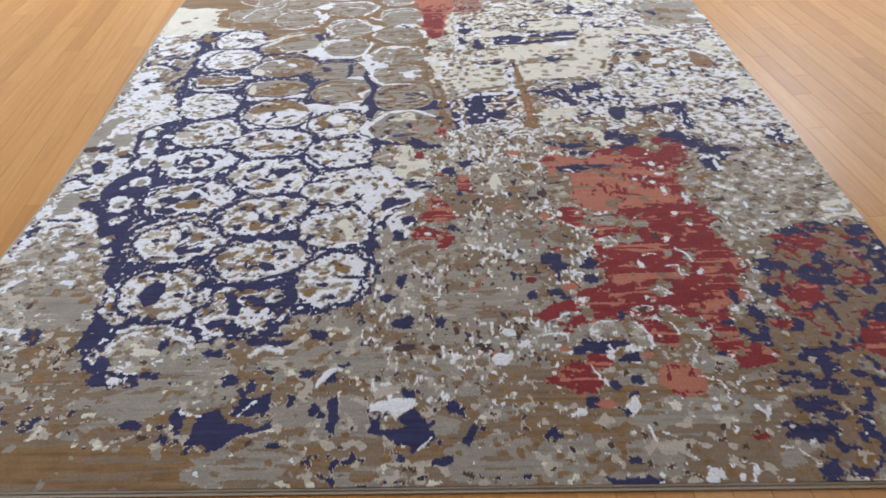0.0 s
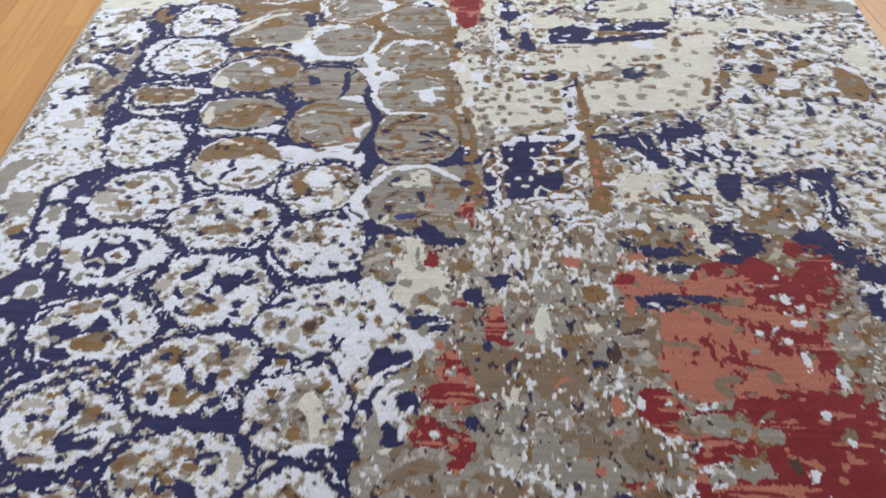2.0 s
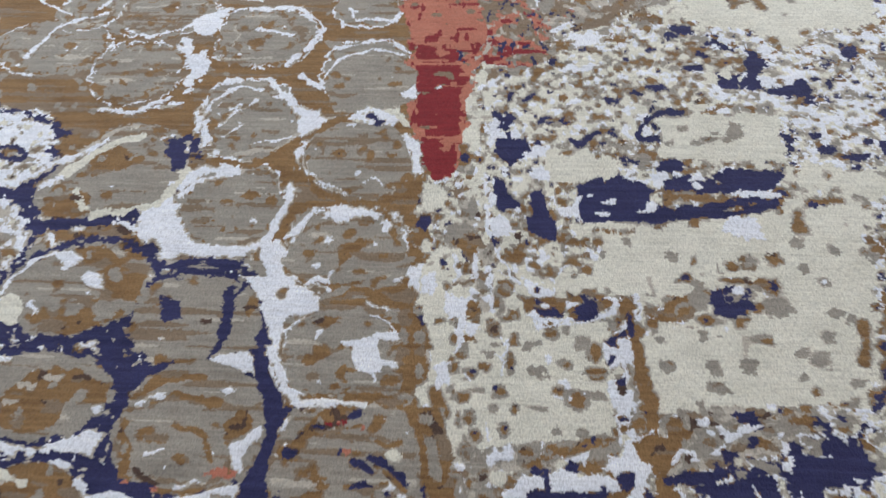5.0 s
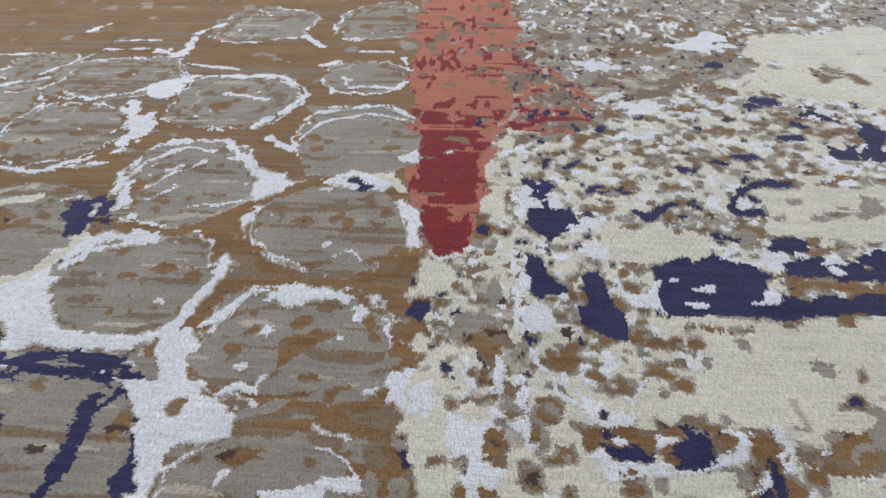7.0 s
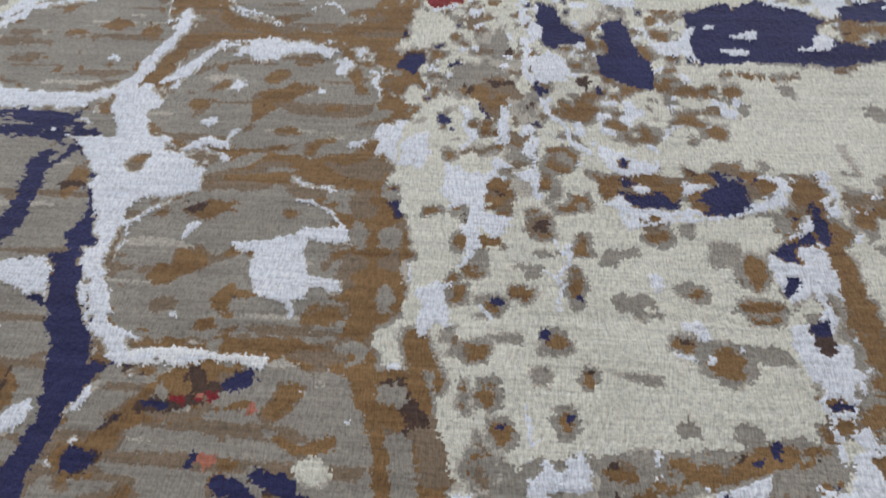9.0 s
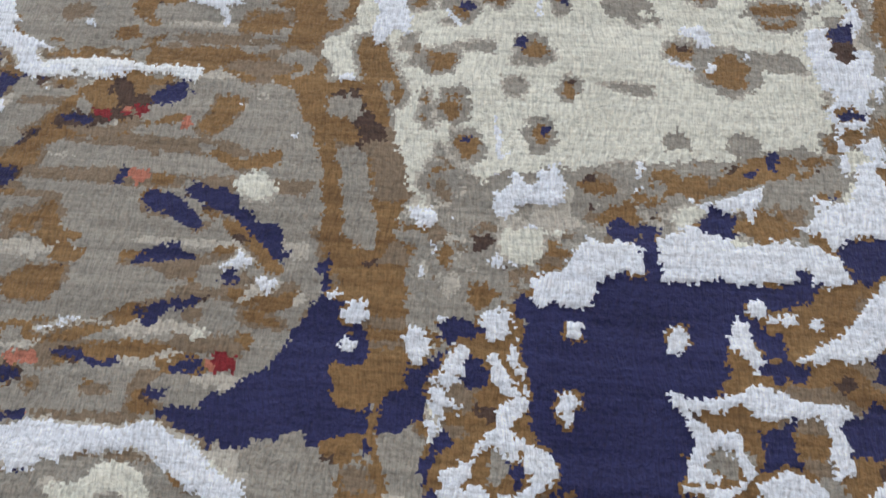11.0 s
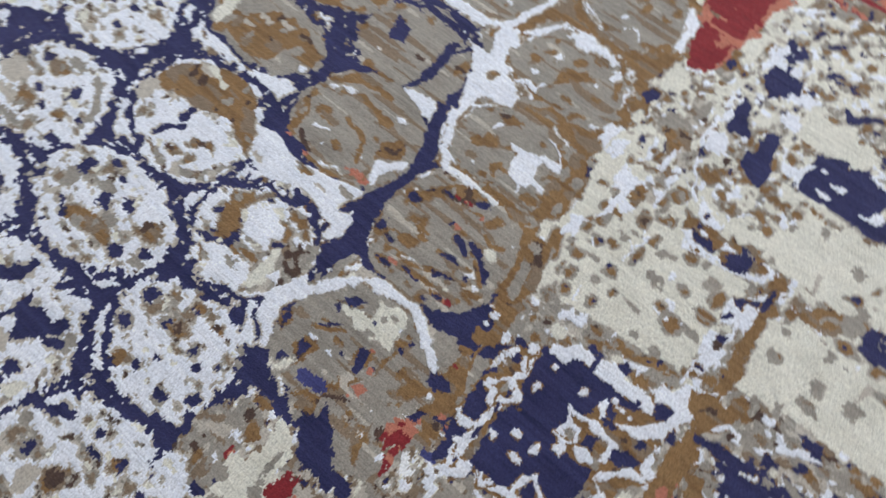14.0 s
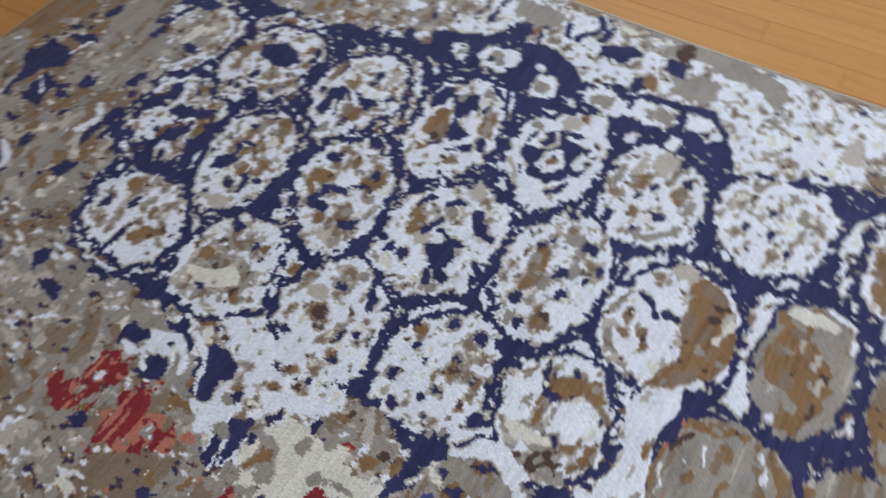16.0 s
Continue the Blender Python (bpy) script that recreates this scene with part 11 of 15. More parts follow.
stroke(ICE, [(0.303, 2.816), (0.306, 2.772), (0.297, 2.731), (0.296, 2.685)], 0.0045, 0.6)
poly(DARK, [(0.298, 2.748), (0.308, 2.746), (0.312, 2.729), (0.300, 2.731)], 0.005)
for e in [(0.328, 2.773, 0.012, 0.015), (0.336, 2.743, 0.012, 0.018), (0.320, 2.686, 0.011, 0.011), (0.284, 2.671, 0.007, 0.007)]:
    blob("tan_cap", *e, 0.4)
stroke("tan_cap", [(0.328, 2.841), (0.330, 2.795)], 0.0037, 0.6)
# --- the grey medallions, the web and the arc
poly("taupe", [(-0.575, 2.631), (-0.575, 2.664), (-0.560, 2.702), (-0.540, 2.740), (-0.506, 2.763), (-0.443, 2.774), (-0.388, 2.757), (-0.350, 2.737), (-0.329, 2.707), (-0.318, 2.667), (-0.327, 2.633), (-0.313, 2.611), (-0.335, 2.580), (-0.363, 2.571), (-0.400, 2.564), (-0.438, 2.561), (-0.479, 2.565), (-0.506, 2.553), (-0.534, 2.564), (-0.557, 2.592)], 0.005)
stroke("tan_cap", [(-0.560, 2.702), (-0.528, 2.729), (-0.475, 2.746), (-0.440, 2.739)], 0.007, 0.6)
stroke("tan_cap", [(-0.541, 2.570), (-0.544, 2.611), (-0.563, 2.641), (-0.556, 2.668)], 0.008, 0.6)
stroke("tan_cap", [(-0.523, 2.691), (-0.487, 2.705), (-0.436, 2.701), (-0.402, 2.694)], 0.006, 0.6)
stroke("tan_cap", [(-0.470, 2.657), (-0.435, 2.647), (-0.412, 2.626), (-0.395, 2.597)], 0.0052, 0.6)
stroke("tan_cap", [(-0.474, 2.550), (-0.433, 2.546), (-0.391, 2.562), (-0.359, 2.583)], 0.007, 0.6)
poly("tan_cap", [(-0.392, 2.663), (-0.366, 2.684), (-0.339, 2.672), (-0.349, 2.653), (-0.372, 2.625), (-0.384, 2.639)], 0.005)
for e in [(-0.498, 2.632, 0.019, 0.009)]:
    blob("tan_cap", *e, 0.4)
for e in [(-0.447, 2.599, 0.015, 0.009)]:
    blob("olive", *e, 0.4)
for e in [[(-0.373, 2.653), (-0.352, 2.661), (-0.350, 2.682)], [(-0.523, 2.578), (-0.503, 2.565), (-0.476, 2.558)]]:
    stroke(DARK, e, 0.0032, 0.6)
stroke(ICE, [(-0.550, 2.686), (-0.535, 2.702), (-0.507, 2.706)], 0.0052, 0.6)
poly(ICE, [(-0.407, 2.723), (-0.392, 2.730), (-0.381, 2.719), (-0.394, 2.708)], 0.005)
poly(ICE, [(-0.371, 2.621), (-0.343, 2.634), (-0.319, 2.659), (-0.311, 2.644), (-0.325, 2.625), (-0.338, 2.603), (-0.342, 2.578), (-0.360, 2.587)], 0.005)
for e in [(-0.334, 2.603, 0.010, 0.012)]:
    blob(TAUPE, *e, 0.4)
stroke(ICE, [(-0.509, 2.605), (-0.479, 2.610)], 0.0027, 0.6)
for e in [(-0.373, 2.578, 0.021, 0.007), (-0.532, 2.558, 0.006, 0.004), (-0.477, 2.548, 0.007, 0.004)]:
    blob(CORAL, *e, 0.4)
stroke(ICE, [(-0.450, 2.551), (-0.414, 2.561), (-0.390, 2.558)], 0.0036, 0.6)
poly(ICE, [(-0.588, 2.534), (-0.544, 2.546), (-0.506, 2.529), (-0.466, 2.528), (-0.429, 2.535), (-0.387, 2.550), (-0.339, 2.567), (-0.339, 2.544), (-0.360, 2.513), (-0.356, 2.498), (-0.324, 2.520), (-0.309, 2.507), (-0.305, 2.482), (-0.320, 2.457), (-0.334, 2.454), (-0.348, 2.474), (-0.381, 2.482), (-0.414, 2.491), (-0.458, 2.483), (-0.514, 2.465), (-0.555, 2.488)], 0.005)
for e in [(-0.364, 2.538, 0.016, 0.007)]:
    blob(TAUPE, *e, 0.4)
for e in [(-0.537, 2.484, 0.015, 0.007), (-0.462, 2.517, 0.012, 0.004), (-0.407, 2.516, 0.013, 0.004)]:
    blob(BEIGE, *e, 0.4)
for e in [(-0.452, 2.523, 0.020, 0.006)]:
    blob("tan_cap", *e, 0.4)
poly(NAVY, [(-0.349, 2.526), (-0.334, 2.552), (-0.318, 2.602), (-0.305, 2.637), (-0.303, 2.670), (-0.288, 2.685), (-0.259, 2.694), (-0.282, 2.665), (-0.291, 2.615), (-0.294, 2.583), (-0.294, 2.560), (-0.284, 2.523), (-0.261, 2.483), (-0.227, 2.467), (-0.185, 2.474), (-0.317, 2.449), (-0.310, 2.473), (-0.308, 2.504), (-0.324, 2.520), (-0.348, 2.500)], 0.005)
poly(NAVY, [(-0.371, 2.795), (-0.340, 2.800), (-0.330, 2.749), (-0.322, 2.708), (-0.304, 2.686), (-0.316, 2.676), (-0.336, 2.714), (-0.349, 2.746)], 0.005)
poly(NAVY, [(-0.610, 2.746), (-0.589, 2.759), (-0.549, 2.765), (-0.561, 2.728), (-0.579, 2.707)], 0.005)
poly(NAVY, [(-0.601, 2.601), (-0.582, 2.604), (-0.569, 2.557), (-0.581, 2.547)], 0.005)
poly("taupe", [(-0.298, 2.598), (-0.290, 2.639), (-0.275, 2.666), (-0.227, 2.691), (-0.166, 2.690), (-0.132, 2.708), (-0.098, 2.689), (-0.066, 2.648), (-0.045, 2.583), (-0.044, 2.545), (-0.054, 2.529), (-0.055, 2.499), (-0.206, 2.470), (-0.252, 2.477), (-0.274, 2.502), (-0.290, 2.545)], 0.005)
poly("tan_cap", [(-0.241, 2.656), (-0.212, 2.690), (-0.168, 2.697), (-0.132, 2.675), (-0.142, 2.654), (-0.188, 2.657), (-0.231, 2.646)], 0.005)
poly("tan_cap", [(-0.254, 2.536), (-0.231, 2.537), (-0.210, 2.514), (-0.099, 2.535), (-0.073, 2.547), (-0.096, 2.521), (-0.151, 2.511), (-0.214, 2.502)], 0.005)
stroke(DARK, [(-0.234, 2.657), (-0.198, 2.668), (-0.175, 2.668)], 0.0036, 0.6)
for e in [(-0.183, 2.669, 0.010, 0.004), (-0.206, 2.666, 0.006, 0.003), (-0.091, 2.502, 0.009, 0.007)]:
    blob("red", *e, 0.4)
poly(NAVY, [(-0.172, 2.684), (-0.151, 2.692), (-0.146, 2.673), (-0.164, 2.666)], 0.005)
poly(NAVY, [(-0.280, 2.617), (-0.263, 2.624), (-0.253, 2.614), (-0.264, 2.600)], 0.005)
stroke(NAVY, [(-0.257, 2.629), (-0.245, 2.643)], 0.0031, 0.6)
poly(NAVY, [(-0.179, 2.623), (-0.170, 2.629), (-0.143, 2.595), (-0.137, 2.588), (-0.146, 2.579), (-0.164, 2.607)], 0.005)
poly(NAVY, [(-0.138, 2.607), (-0.120, 2.622), (-0.098, 2.611), (-0.076, 2.592), (-0.065, 2.575), (-0.069, 2.563), (-0.093, 2.574), (-0.113, 2.593)], 0.005)
poly(NAVY, [(-0.160, 2.561), (-0.138, 2.577), (-0.128, 2.567), (-0.134, 2.559), (-0.155, 2.555)], 0.005)
poly(NAVY, [(-0.156, 2.532), (-0.131, 2.548), (-0.119, 2.543), (-0.134, 2.529)], 0.005)
poly(NAVY, [(-0.283, 2.546), (-0.266, 2.553), (-0.262, 2.539), (-0.274, 2.529)], 0.005)
poly(CREAM, [(-0.109, 2.624), (-0.093, 2.635), (-0.080, 2.626), (-0.083, 2.606)], 0.005)
for e in [(-0.100, 2.554, 0.006, 0.008), (-0.115, 2.499, 0.013, 0.005)]:
    blob(NAVY, *e, 0.4)
for e in [[(-0.248, 2.530), (-0.235, 2.525), (-0.235, 2.510)], [(-0.199, 2.502), (-0.156, 2.504)], [(-0.239, 2.483), (-0.204, 2.492)]]:
    stroke(NAVY, e, 0.0036, 0.6)
for e in [(-0.169, 2.620, 0.004, 0.006), (-0.236, 2.506, 0.004, 0.006), (-0.213, 2.498, 0.008, 0.005)]:
    blob(CORAL, *e, 0.4)
for e in [(-0.118, 2.600, 0.011, 0.008), (-0.199, 2.585, 0.012, 0.011), (-0.146, 2.490, 0.021, 0.006), (-0.157, 2.655, 0.008, 0.005)]:
    blob("tan_cap", *e, 0.4)
for e in [(-0.086, 2.571, 0.006, 0.003), (-0.107, 2.523, 0.006, 0.005)]:
    blob(ICE, *e, 0.4)
stroke(ICE, [(-0.204, 2.519), (-0.165, 2.524)], 0.0021, 0.6)
stroke(ICE, [(-0.332, 2.784), (-0.310, 2.735), (-0.281, 2.715), (-0.254, 2.703)], 0.0026, 0.6)
stroke(WHITE, [(-0.254, 2.703), (-0.200, 2.704), (-0.153, 2.700)], 0.0041, 0.6)
poly("gray_speck", [(-0.403, 2.347), (-0.377, 2.380), (-0.372, 2.410), (-0.327, 2.433), (-0.308, 2.394), (-0.323, 2.349), (-0.333, 2.313), (-0.355, 2.294), (-0.383, 2.309)], 0.005)
poly(CREAM, [(-0.382, 2.372), (-0.372, 2.389), (-0.358, 2.356), (-0.346, 2.331), (-0.369, 2.292), (-0.383, 2.289), (-0.379, 2.331)], 0.005)
poly(ICE, [(-0.484, 2.403), (-0.430, 2.425), (-0.391, 2.421), (-0.382, 2.394), (-0.412, 2.374), (-0.438, 2.383), (-0.464, 2.392)], 0.005)
poly(ICE, [(-0.487, 2.310), (-0.447, 2.324), (-0.396, 2.327), (-0.376, 2.311), (-0.387, 2.281), (-0.442, 2.270), (-0.451, 2.296)], 0.005)
poly("tan_cap", [(-0.517, 2.390), (-0.488, 2.395), (-0.455, 2.365), (-0.466, 2.335), (-0.490, 2.337)], 0.005)
for e in [(-0.419, 2.309, 0.014, 0.009), (-0.423, 2.361, 0.010, 0.005)]:
    blob(TAUPE, *e, 0.4)
for e in [(-0.401, 2.340, 0.021, 0.006)]:
    blob("tan_cap", *e, 0.4)
stroke("navy_ground", [(-0.453, 2.241), (-0.410, 2.263), (-0.357, 2.277), (-0.322, 2.301)], 0.0052, 0.6)
poly(NAVY, [(-0.340, 2.291), (-0.324, 2.308), (-0.308, 2.304), (-0.321, 2.288)], 0.005)
poly("taupe", [(-0.283, 2.316), (-0.282, 2.357), (-0.231, 2.381), (-0.212, 2.364), (-0.233, 2.339), (-0.239, 2.311), (-0.234, 2.272), (-0.252, 2.262)], 0.005)
poly(NAVY, [(-0.240, 2.400), (-0.218, 2.411), (-0.191, 2.417), (-0.201, 2.401), (-0.220, 2.393), (-0.234, 2.391)], 0.005)
poly(CREAM, [(-0.220, 2.393), (-0.189, 2.410), (-0.183, 2.439), (-0.149, 2.446), (-0.135, 2.421), (-0.122, 2.396), (-0.127, 2.374), (-0.145, 2.377), (-0.163, 2.394), (-0.192, 2.368), (-0.208, 2.375)], 0.005)
poly(NAVY, [(-0.290, 2.314), (-0.284, 2.329), (-0.270, 2.285), (-0.282, 2.289)], 0.005)
poly(NAVY, [(-0.242, 2.297), (-0.236, 2.325), (-0.223, 2.341), (-0.202, 2.356), (-0.194, 2.350), (-0.216, 2.329), (-0.220, 2.295), (-0.224, 2.261), (-0.234, 2.259)], 0.005)
poly(CREAM, [(-0.216, 2.329), (-0.188, 2.355), (-0.157, 2.368), (-0.153, 2.328), (-0.167, 2.306), (-0.194, 2.300), (-0.205, 2.266), (-0.217, 2.237), (-0.228, 2.229), (-0.238, 2.239), (-0.218, 2.263)], 0.005)
poly("taupe", [(-0.100, 2.366), (-0.097, 2.407), (-0.065, 2.420), (-0.031, 2.393), (-0.017, 2.362), (-0.036, 2.326), (-0.042, 2.293), (-0.055, 2.265), (-0.088, 2.264), (-0.104, 2.273), (-0.078, 2.304), (-0.091, 2.328)], 0.005)
poly("tan_cap", [(-0.172, 2.298), (-0.141, 2.311), (-0.122, 2.315), (-0.135, 2.286), (-0.139, 2.253), (-0.149, 2.264)], 0.005)
poly("tan_cap", [(-0.176, 2.239), (-0.135, 2.251), (-0.130, 2.218), (-0.160, 2.205)], 0.005)
poly(NAVY, [(-0.150, 2.342), (-0.132, 2.353), (-0.122, 2.345), (-0.128, 2.314), (-0.140, 2.318)], 0.005)
poly(SLATE, [(-0.188, 2.269), (-0.160, 2.278), (-0.146, 2.265), (-0.149, 2.251), (-0.171, 2.244), (-0.183, 2.251)], 0.005)
poly(CORAL, [(-0.120, 2.296), (-0.109, 2.318), (-0.092, 2.321), (-0.094, 2.301), (-0.101, 2.287), (-0.114, 2.287)], 0.005)
for e in [(-0.154, 2.410, 0.007, 0.009), (-0.132, 2.435, 0.010, 0.010), (-0.193, 2.334, 0.014, 0.009), (-0.058, 2.361, 0.011, 0.006), (-0.055, 2.322, 0.004, 0.005), (-0.087, 2.261, 0.005, 0.006)]:
    blob("tan_cap", *e, 0.4)
for e in [(-0.163, 2.394, 0.006, 0.004), (-0.183, 2.322, 0.008, 0.006)]:
    blob(NAVY, *e, 0.4)
for e in [(-0.158, 2.283, 0.011, 0.009), (-0.128, 2.366, 0.006, 0.005)]:
    blob(CORAL, *e, 0.4)
stroke(ICE, [(-0.112, 2.343), (-0.105, 2.318)], 0.0021, 0.6)
stroke(DARK, [(-0.105, 2.358), (-0.102, 2.319)], 0.0025, 0.6)
poly(NAVY, [(-0.032, 2.399), (0, 2.406), (-0.001, 2.379), (-0.019, 2.369)], 0.005)
poly("taupe", [(-0.068, 2.462), (-0.041, 2.467), (-0.026, 2.449), (-0.013, 2.437), (-0.026, 2.401), (-0.043, 2.418)], 0.005)
poly("tan_cap", [(-0.021, 2.443), (-0.003, 2.453), (0.016, 2.429), (0.002, 2.399), (-0.013, 2.403)], 0.005)
poly("tan_cap", [(-0.009, 2.384), (0.024, 2.391), (0.038, 2.367), (0.007, 2.341)], 0.005)
poly(NAVY, [(0.013, 2.349), (0.038, 2.367), (0.042, 2.348), (0.015, 2.336)], 0.005)
poly("tan_cap", [(0.006, 2.334), (0.042, 2.348), (0.048, 2.317), (0.022, 2.306)], 0.005)
poly("red", [(-0.004, 2.275), (-0.004, 2.300), (0.008, 2.309), (0.016, 2.255), (0.025, 2.232), (0.007, 2.253)], 0.005)
poly(CORAL, [(-0.029, 2.295), (-0.013, 2.311), (0, 2.314), (-0.004, 2.300), (-0.015, 2.292)], 0.005)
for e in [(-0.030, 2.270, 0.010, 0.010)]:
    blob(DARK, *e, 0.4)
for e in [(-0.020, 2.272, 0.006, 0.009)]:
    blob(RED, *e, 0.4)
poly("taupe", [(-0.044, 2.248), (-0.013, 2.255), (0.005, 2.234), (0.008, 2.221), (-0.029, 2.213)], 0.005)
poly(NAVY, [(-0.226, 2.223), (-0.188, 2.231), (-0.165, 2.198), (-0.123, 2.193), (-0.212, 2.175)], 0.005)
poly(NAVY, [(-0.125, 2.250), (-0.093, 2.232), (-0.073, 2.204), (-0.111, 2.196)], 0.005)
poly("tan_cap", [(-0.217, 2.193), (-0.192, 2.198), (-0.174, 2.183), (-0.215, 2.174)], 0.005)
stroke(ICE, [(-0.202, 2.221), (-0.215, 2.231), (-0.189, 2.212)], 0.0036, 0.6)
stroke(ICE, [(-0.230, 2.190), (-0.231, 2.172)], 0.0031, 0.6)
poly(ICE, [(-0.322, 2.301), (-0.313, 2.365), (-0.286, 2.370), (-0.268, 2.409), (-0.235, 2.444), (-0.196, 2.462), (-0.139, 2.466), (-0.094, 2.457), (-0.061, 2.435), (-0.034, 2.406), (-0.032, 2.399), (-0.062, 2.421), (-0.085, 2.416), (-0.098, 2.442), (-0.135, 2.449), (-0.190, 2.438), (-0.227, 2.417), (-0.249, 2.391), (-0.231, 2.381), (-0.271, 2.370), (-0.278, 2.344), (-0.290, 2.314), (-0.280, 2.283), (-0.264, 2.253), (-0.257, 2.245), (-0.274, 2.242), (-0.296, 2.266), (-0.320, 2.275)], 0.005)
for e in [(-0.396, 2.174, 0.017, 0.013), (-0.344, 2.217, 0.010, 0.007), (-0.381, 2.223, 0.027, 0.007), (-0.442, 2.210, 0.010, 0.006)]:
    blob("tan_cap", *e, 0.4)
for e in [(-0.396, 2.174, 0.011, 0.010)]:
    blob(DARK, *e, 0.4)
for e in [(-0.290, 2.216, 0.008, 0.005), (-0.278, 2.199, 0.009, 0.005), (-0.347, 2.166, 0.009, 0.011), (-0.297, 2.173, 0.007, 0.007)]:
    blob(TAUPE, *e, 0.4)
for e in [(-0.347, 2.166, 0.006, 0.008), (-0.297, 2.173, 0.004, 0.005)]:
    blob(NAVY, *e, 0.4)
# --- the tan stripe and both its sides
poly("gray_speck", [(0.310, 2.461), (0.331, 2.472), (0.344, 2.416), (0.338, 2.377), (0.333, 2.345), (0.324, 2.343), (0.313, 2.384)], 0.005)
for e in [(0.319, 2.437, 0.013, 0.019)]:
    blob(CREAM, *e, 0.4)
poly(TAN, [(0.330, 2.572), (0.365, 2.579), (0.375, 2.474), (0.390, 2.413), (0.367, 2.370), (0.380, 2.300), (0.321, 2.287), (0.320, 2.324), (0.343, 2.366), (0.336, 2.453)], 0.005)
for e in [(0.355, 2.489, 0.010, 0.011), (0.350, 2.446, 0.010, 0.014), (0.352, 2.398, 0.007, 0.014), (0.358, 2.335, 0.006, 0.008)]:
    blob(CORAL, *e, 0.4)
poly("gray_speck", [(0.377, 2.561), (0.411, 2.568), (0.428, 2.511), (0.407, 2.467), (0.388, 2.476)], 0.005)
poly("tan_cap", [(0.369, 2.539), (0.400, 2.552), (0.409, 2.520), (0.385, 2.502)], 0.005)
poly("cream_plain", [(0.399, 2.421), (0.433, 2.453), (0.464, 2.446), (0.523, 2.452), (0.524, 2.427), (0.486, 2.383), (0.446, 2.363), (0.411, 2.349), (0.396, 2.316), (0.378, 2.313), (0.398, 2.365), (0.425, 2.395)], 0.005)
poly(NAVY, [(0.416, 2.589), (0.515, 2.608), (0.519, 2.528), (0.490, 2.523), (0.469, 2.552), (0.437, 2.559), (0.430, 2.537)], 0.005)
poly("gray_speck", [(0.445, 2.547), (0.470, 2.545), (0.484, 2.515), (0.480, 2.482), (0.449, 2.488)], 0.005)
for e in [(0.433, 2.492, 0.013, 0.008), (0.481, 2.373, 0.007, 0.006), (0.499, 2.473, 0.013, 0.006)]:
    blob(NAVY, *e, 0.4)
stroke(ICE, [(0.419, 2.509), (0.436, 2.499), (0.454, 2.506)], 0.0035, 0.6)
stroke(ICE, [(0.477, 2.520), (0.497, 2.504), (0.486, 2.489)], 0.0041, 0.6)
stroke(ICE, [(0.371, 2.390), (0.389, 2.391), (0.420, 2.388), (0.428, 2.365)], 0.0045, 0.6)
stroke(ICE, [(0.379, 2.367), (0.399, 2.353)], 0.0035, 0.6)
for e in [(0.499, 2.578, 0.009, 0.012), (0.500, 2.554, 0.005, 0.005)]:
    blob(ICE, *e, 0.4)
for e in [(0.416, 2.508, 0.010, 0.010), (0.414, 2.456, 0.010, 0.017), (0.439, 2.539, 0.005, 0.010)]:
    blob("tan_cap", *e, 0.4)
for e in [(0.436, 2.409, 0.009, 0.005), (0.461, 2.393, 0.008, 0.005), (0.471, 2.435, 0.006, 0.002)]:
    blob(TAUPE, *e, 0.4)
stroke("tan_cap", [(0.429, 2.347), (0.470, 2.353), (0.527, 2.356)], 0.005, 0.6)
poly("cream_plain", [(0.334, 2.837), (0.388, 2.862), (0.456, 2.866), (0.503, 2.857), (0.508, 2.743), (0.465, 2.728), (0.413, 2.711), (0.361, 2.702), (0.342, 2.751)], 0.005)
for e in [(0.372, 2.843, 0.008, 0.008), (0.450, 2.852, 0.010, 0.011), (0.475, 2.843, 0.009, 0.008), (0.457, 2.795, 0.010, 0.012), (0.376, 2.792, 0.012, 0.011), (0.459, 2.759, 0.014, 0.008), (0.393, 2.707, 0.008, 0.010), (0.426, 2.721, 0.007, 0.011), (0.449, 2.714, 0.007, 0.007)]:
    blob(TAUPE, *e, 0.4)
for e in [(0.376, 2.792, 0.009, 0.008), (0.459, 2.759, 0.010, 0.005)]:
    blob("tan_cap", *e, 0.4)
poly("tan_cap", [(0.404, 2.914), (0.438, 2.928), (0.447, 2.905), (0.428, 2.877), (0.407, 2.881)], 0.005)
poly("ice_mottle", [(0.272, 2.826), (0.298, 2.847), (0.318, 2.858), (0.322, 2.819), (0.317, 2.762), (0.304, 2.729), (0.312, 2.685), (0.300, 2.672), (0.283, 2.695), (0.277, 2.717), (0.282, 2.764)], 0.005)
stroke(ICE, [(0.303, 2.831), (0.302, 2.775), (0.294, 2.720), (0.299, 2.679)], 0.008, 0.6)
for e in [(0.317, 2.735, 0.008, 0.015), (0.256, 2.815, 0.012, 0.019), (0.318, 2.688, 0.013, 0.013)]:
    blob(TAUPE, *e, 0.4)
for e in [(0.256, 2.815, 0.009, 0.016), (0.318, 2.688, 0.011, 0.010), (0.286, 2.677, 0.007, 0.010)]:
    blob("tan_cap", *e, 0.4)
for e in [(0.294, 2.739, 0.008, 0.011)]:
    blob(DARK, *e, 0.4)
stroke(TAN, [(0.325, 2.893), (0.333, 2.789), (0.343, 2.706), (0.346, 2.647)], 0.008, 0.6)
for e in [(0.321, 2.867, 0.006, 0.023)]:
    blob(NAVY, *e, 0.4)
poly("tan_cap", [(0.305, 2.654), (0.337, 2.668), (0.365, 2.658), (0.389, 2.684), (0.403, 2.672), (0.386, 2.640), (0.350, 2.605), (0.315, 2.627)], 0.005)
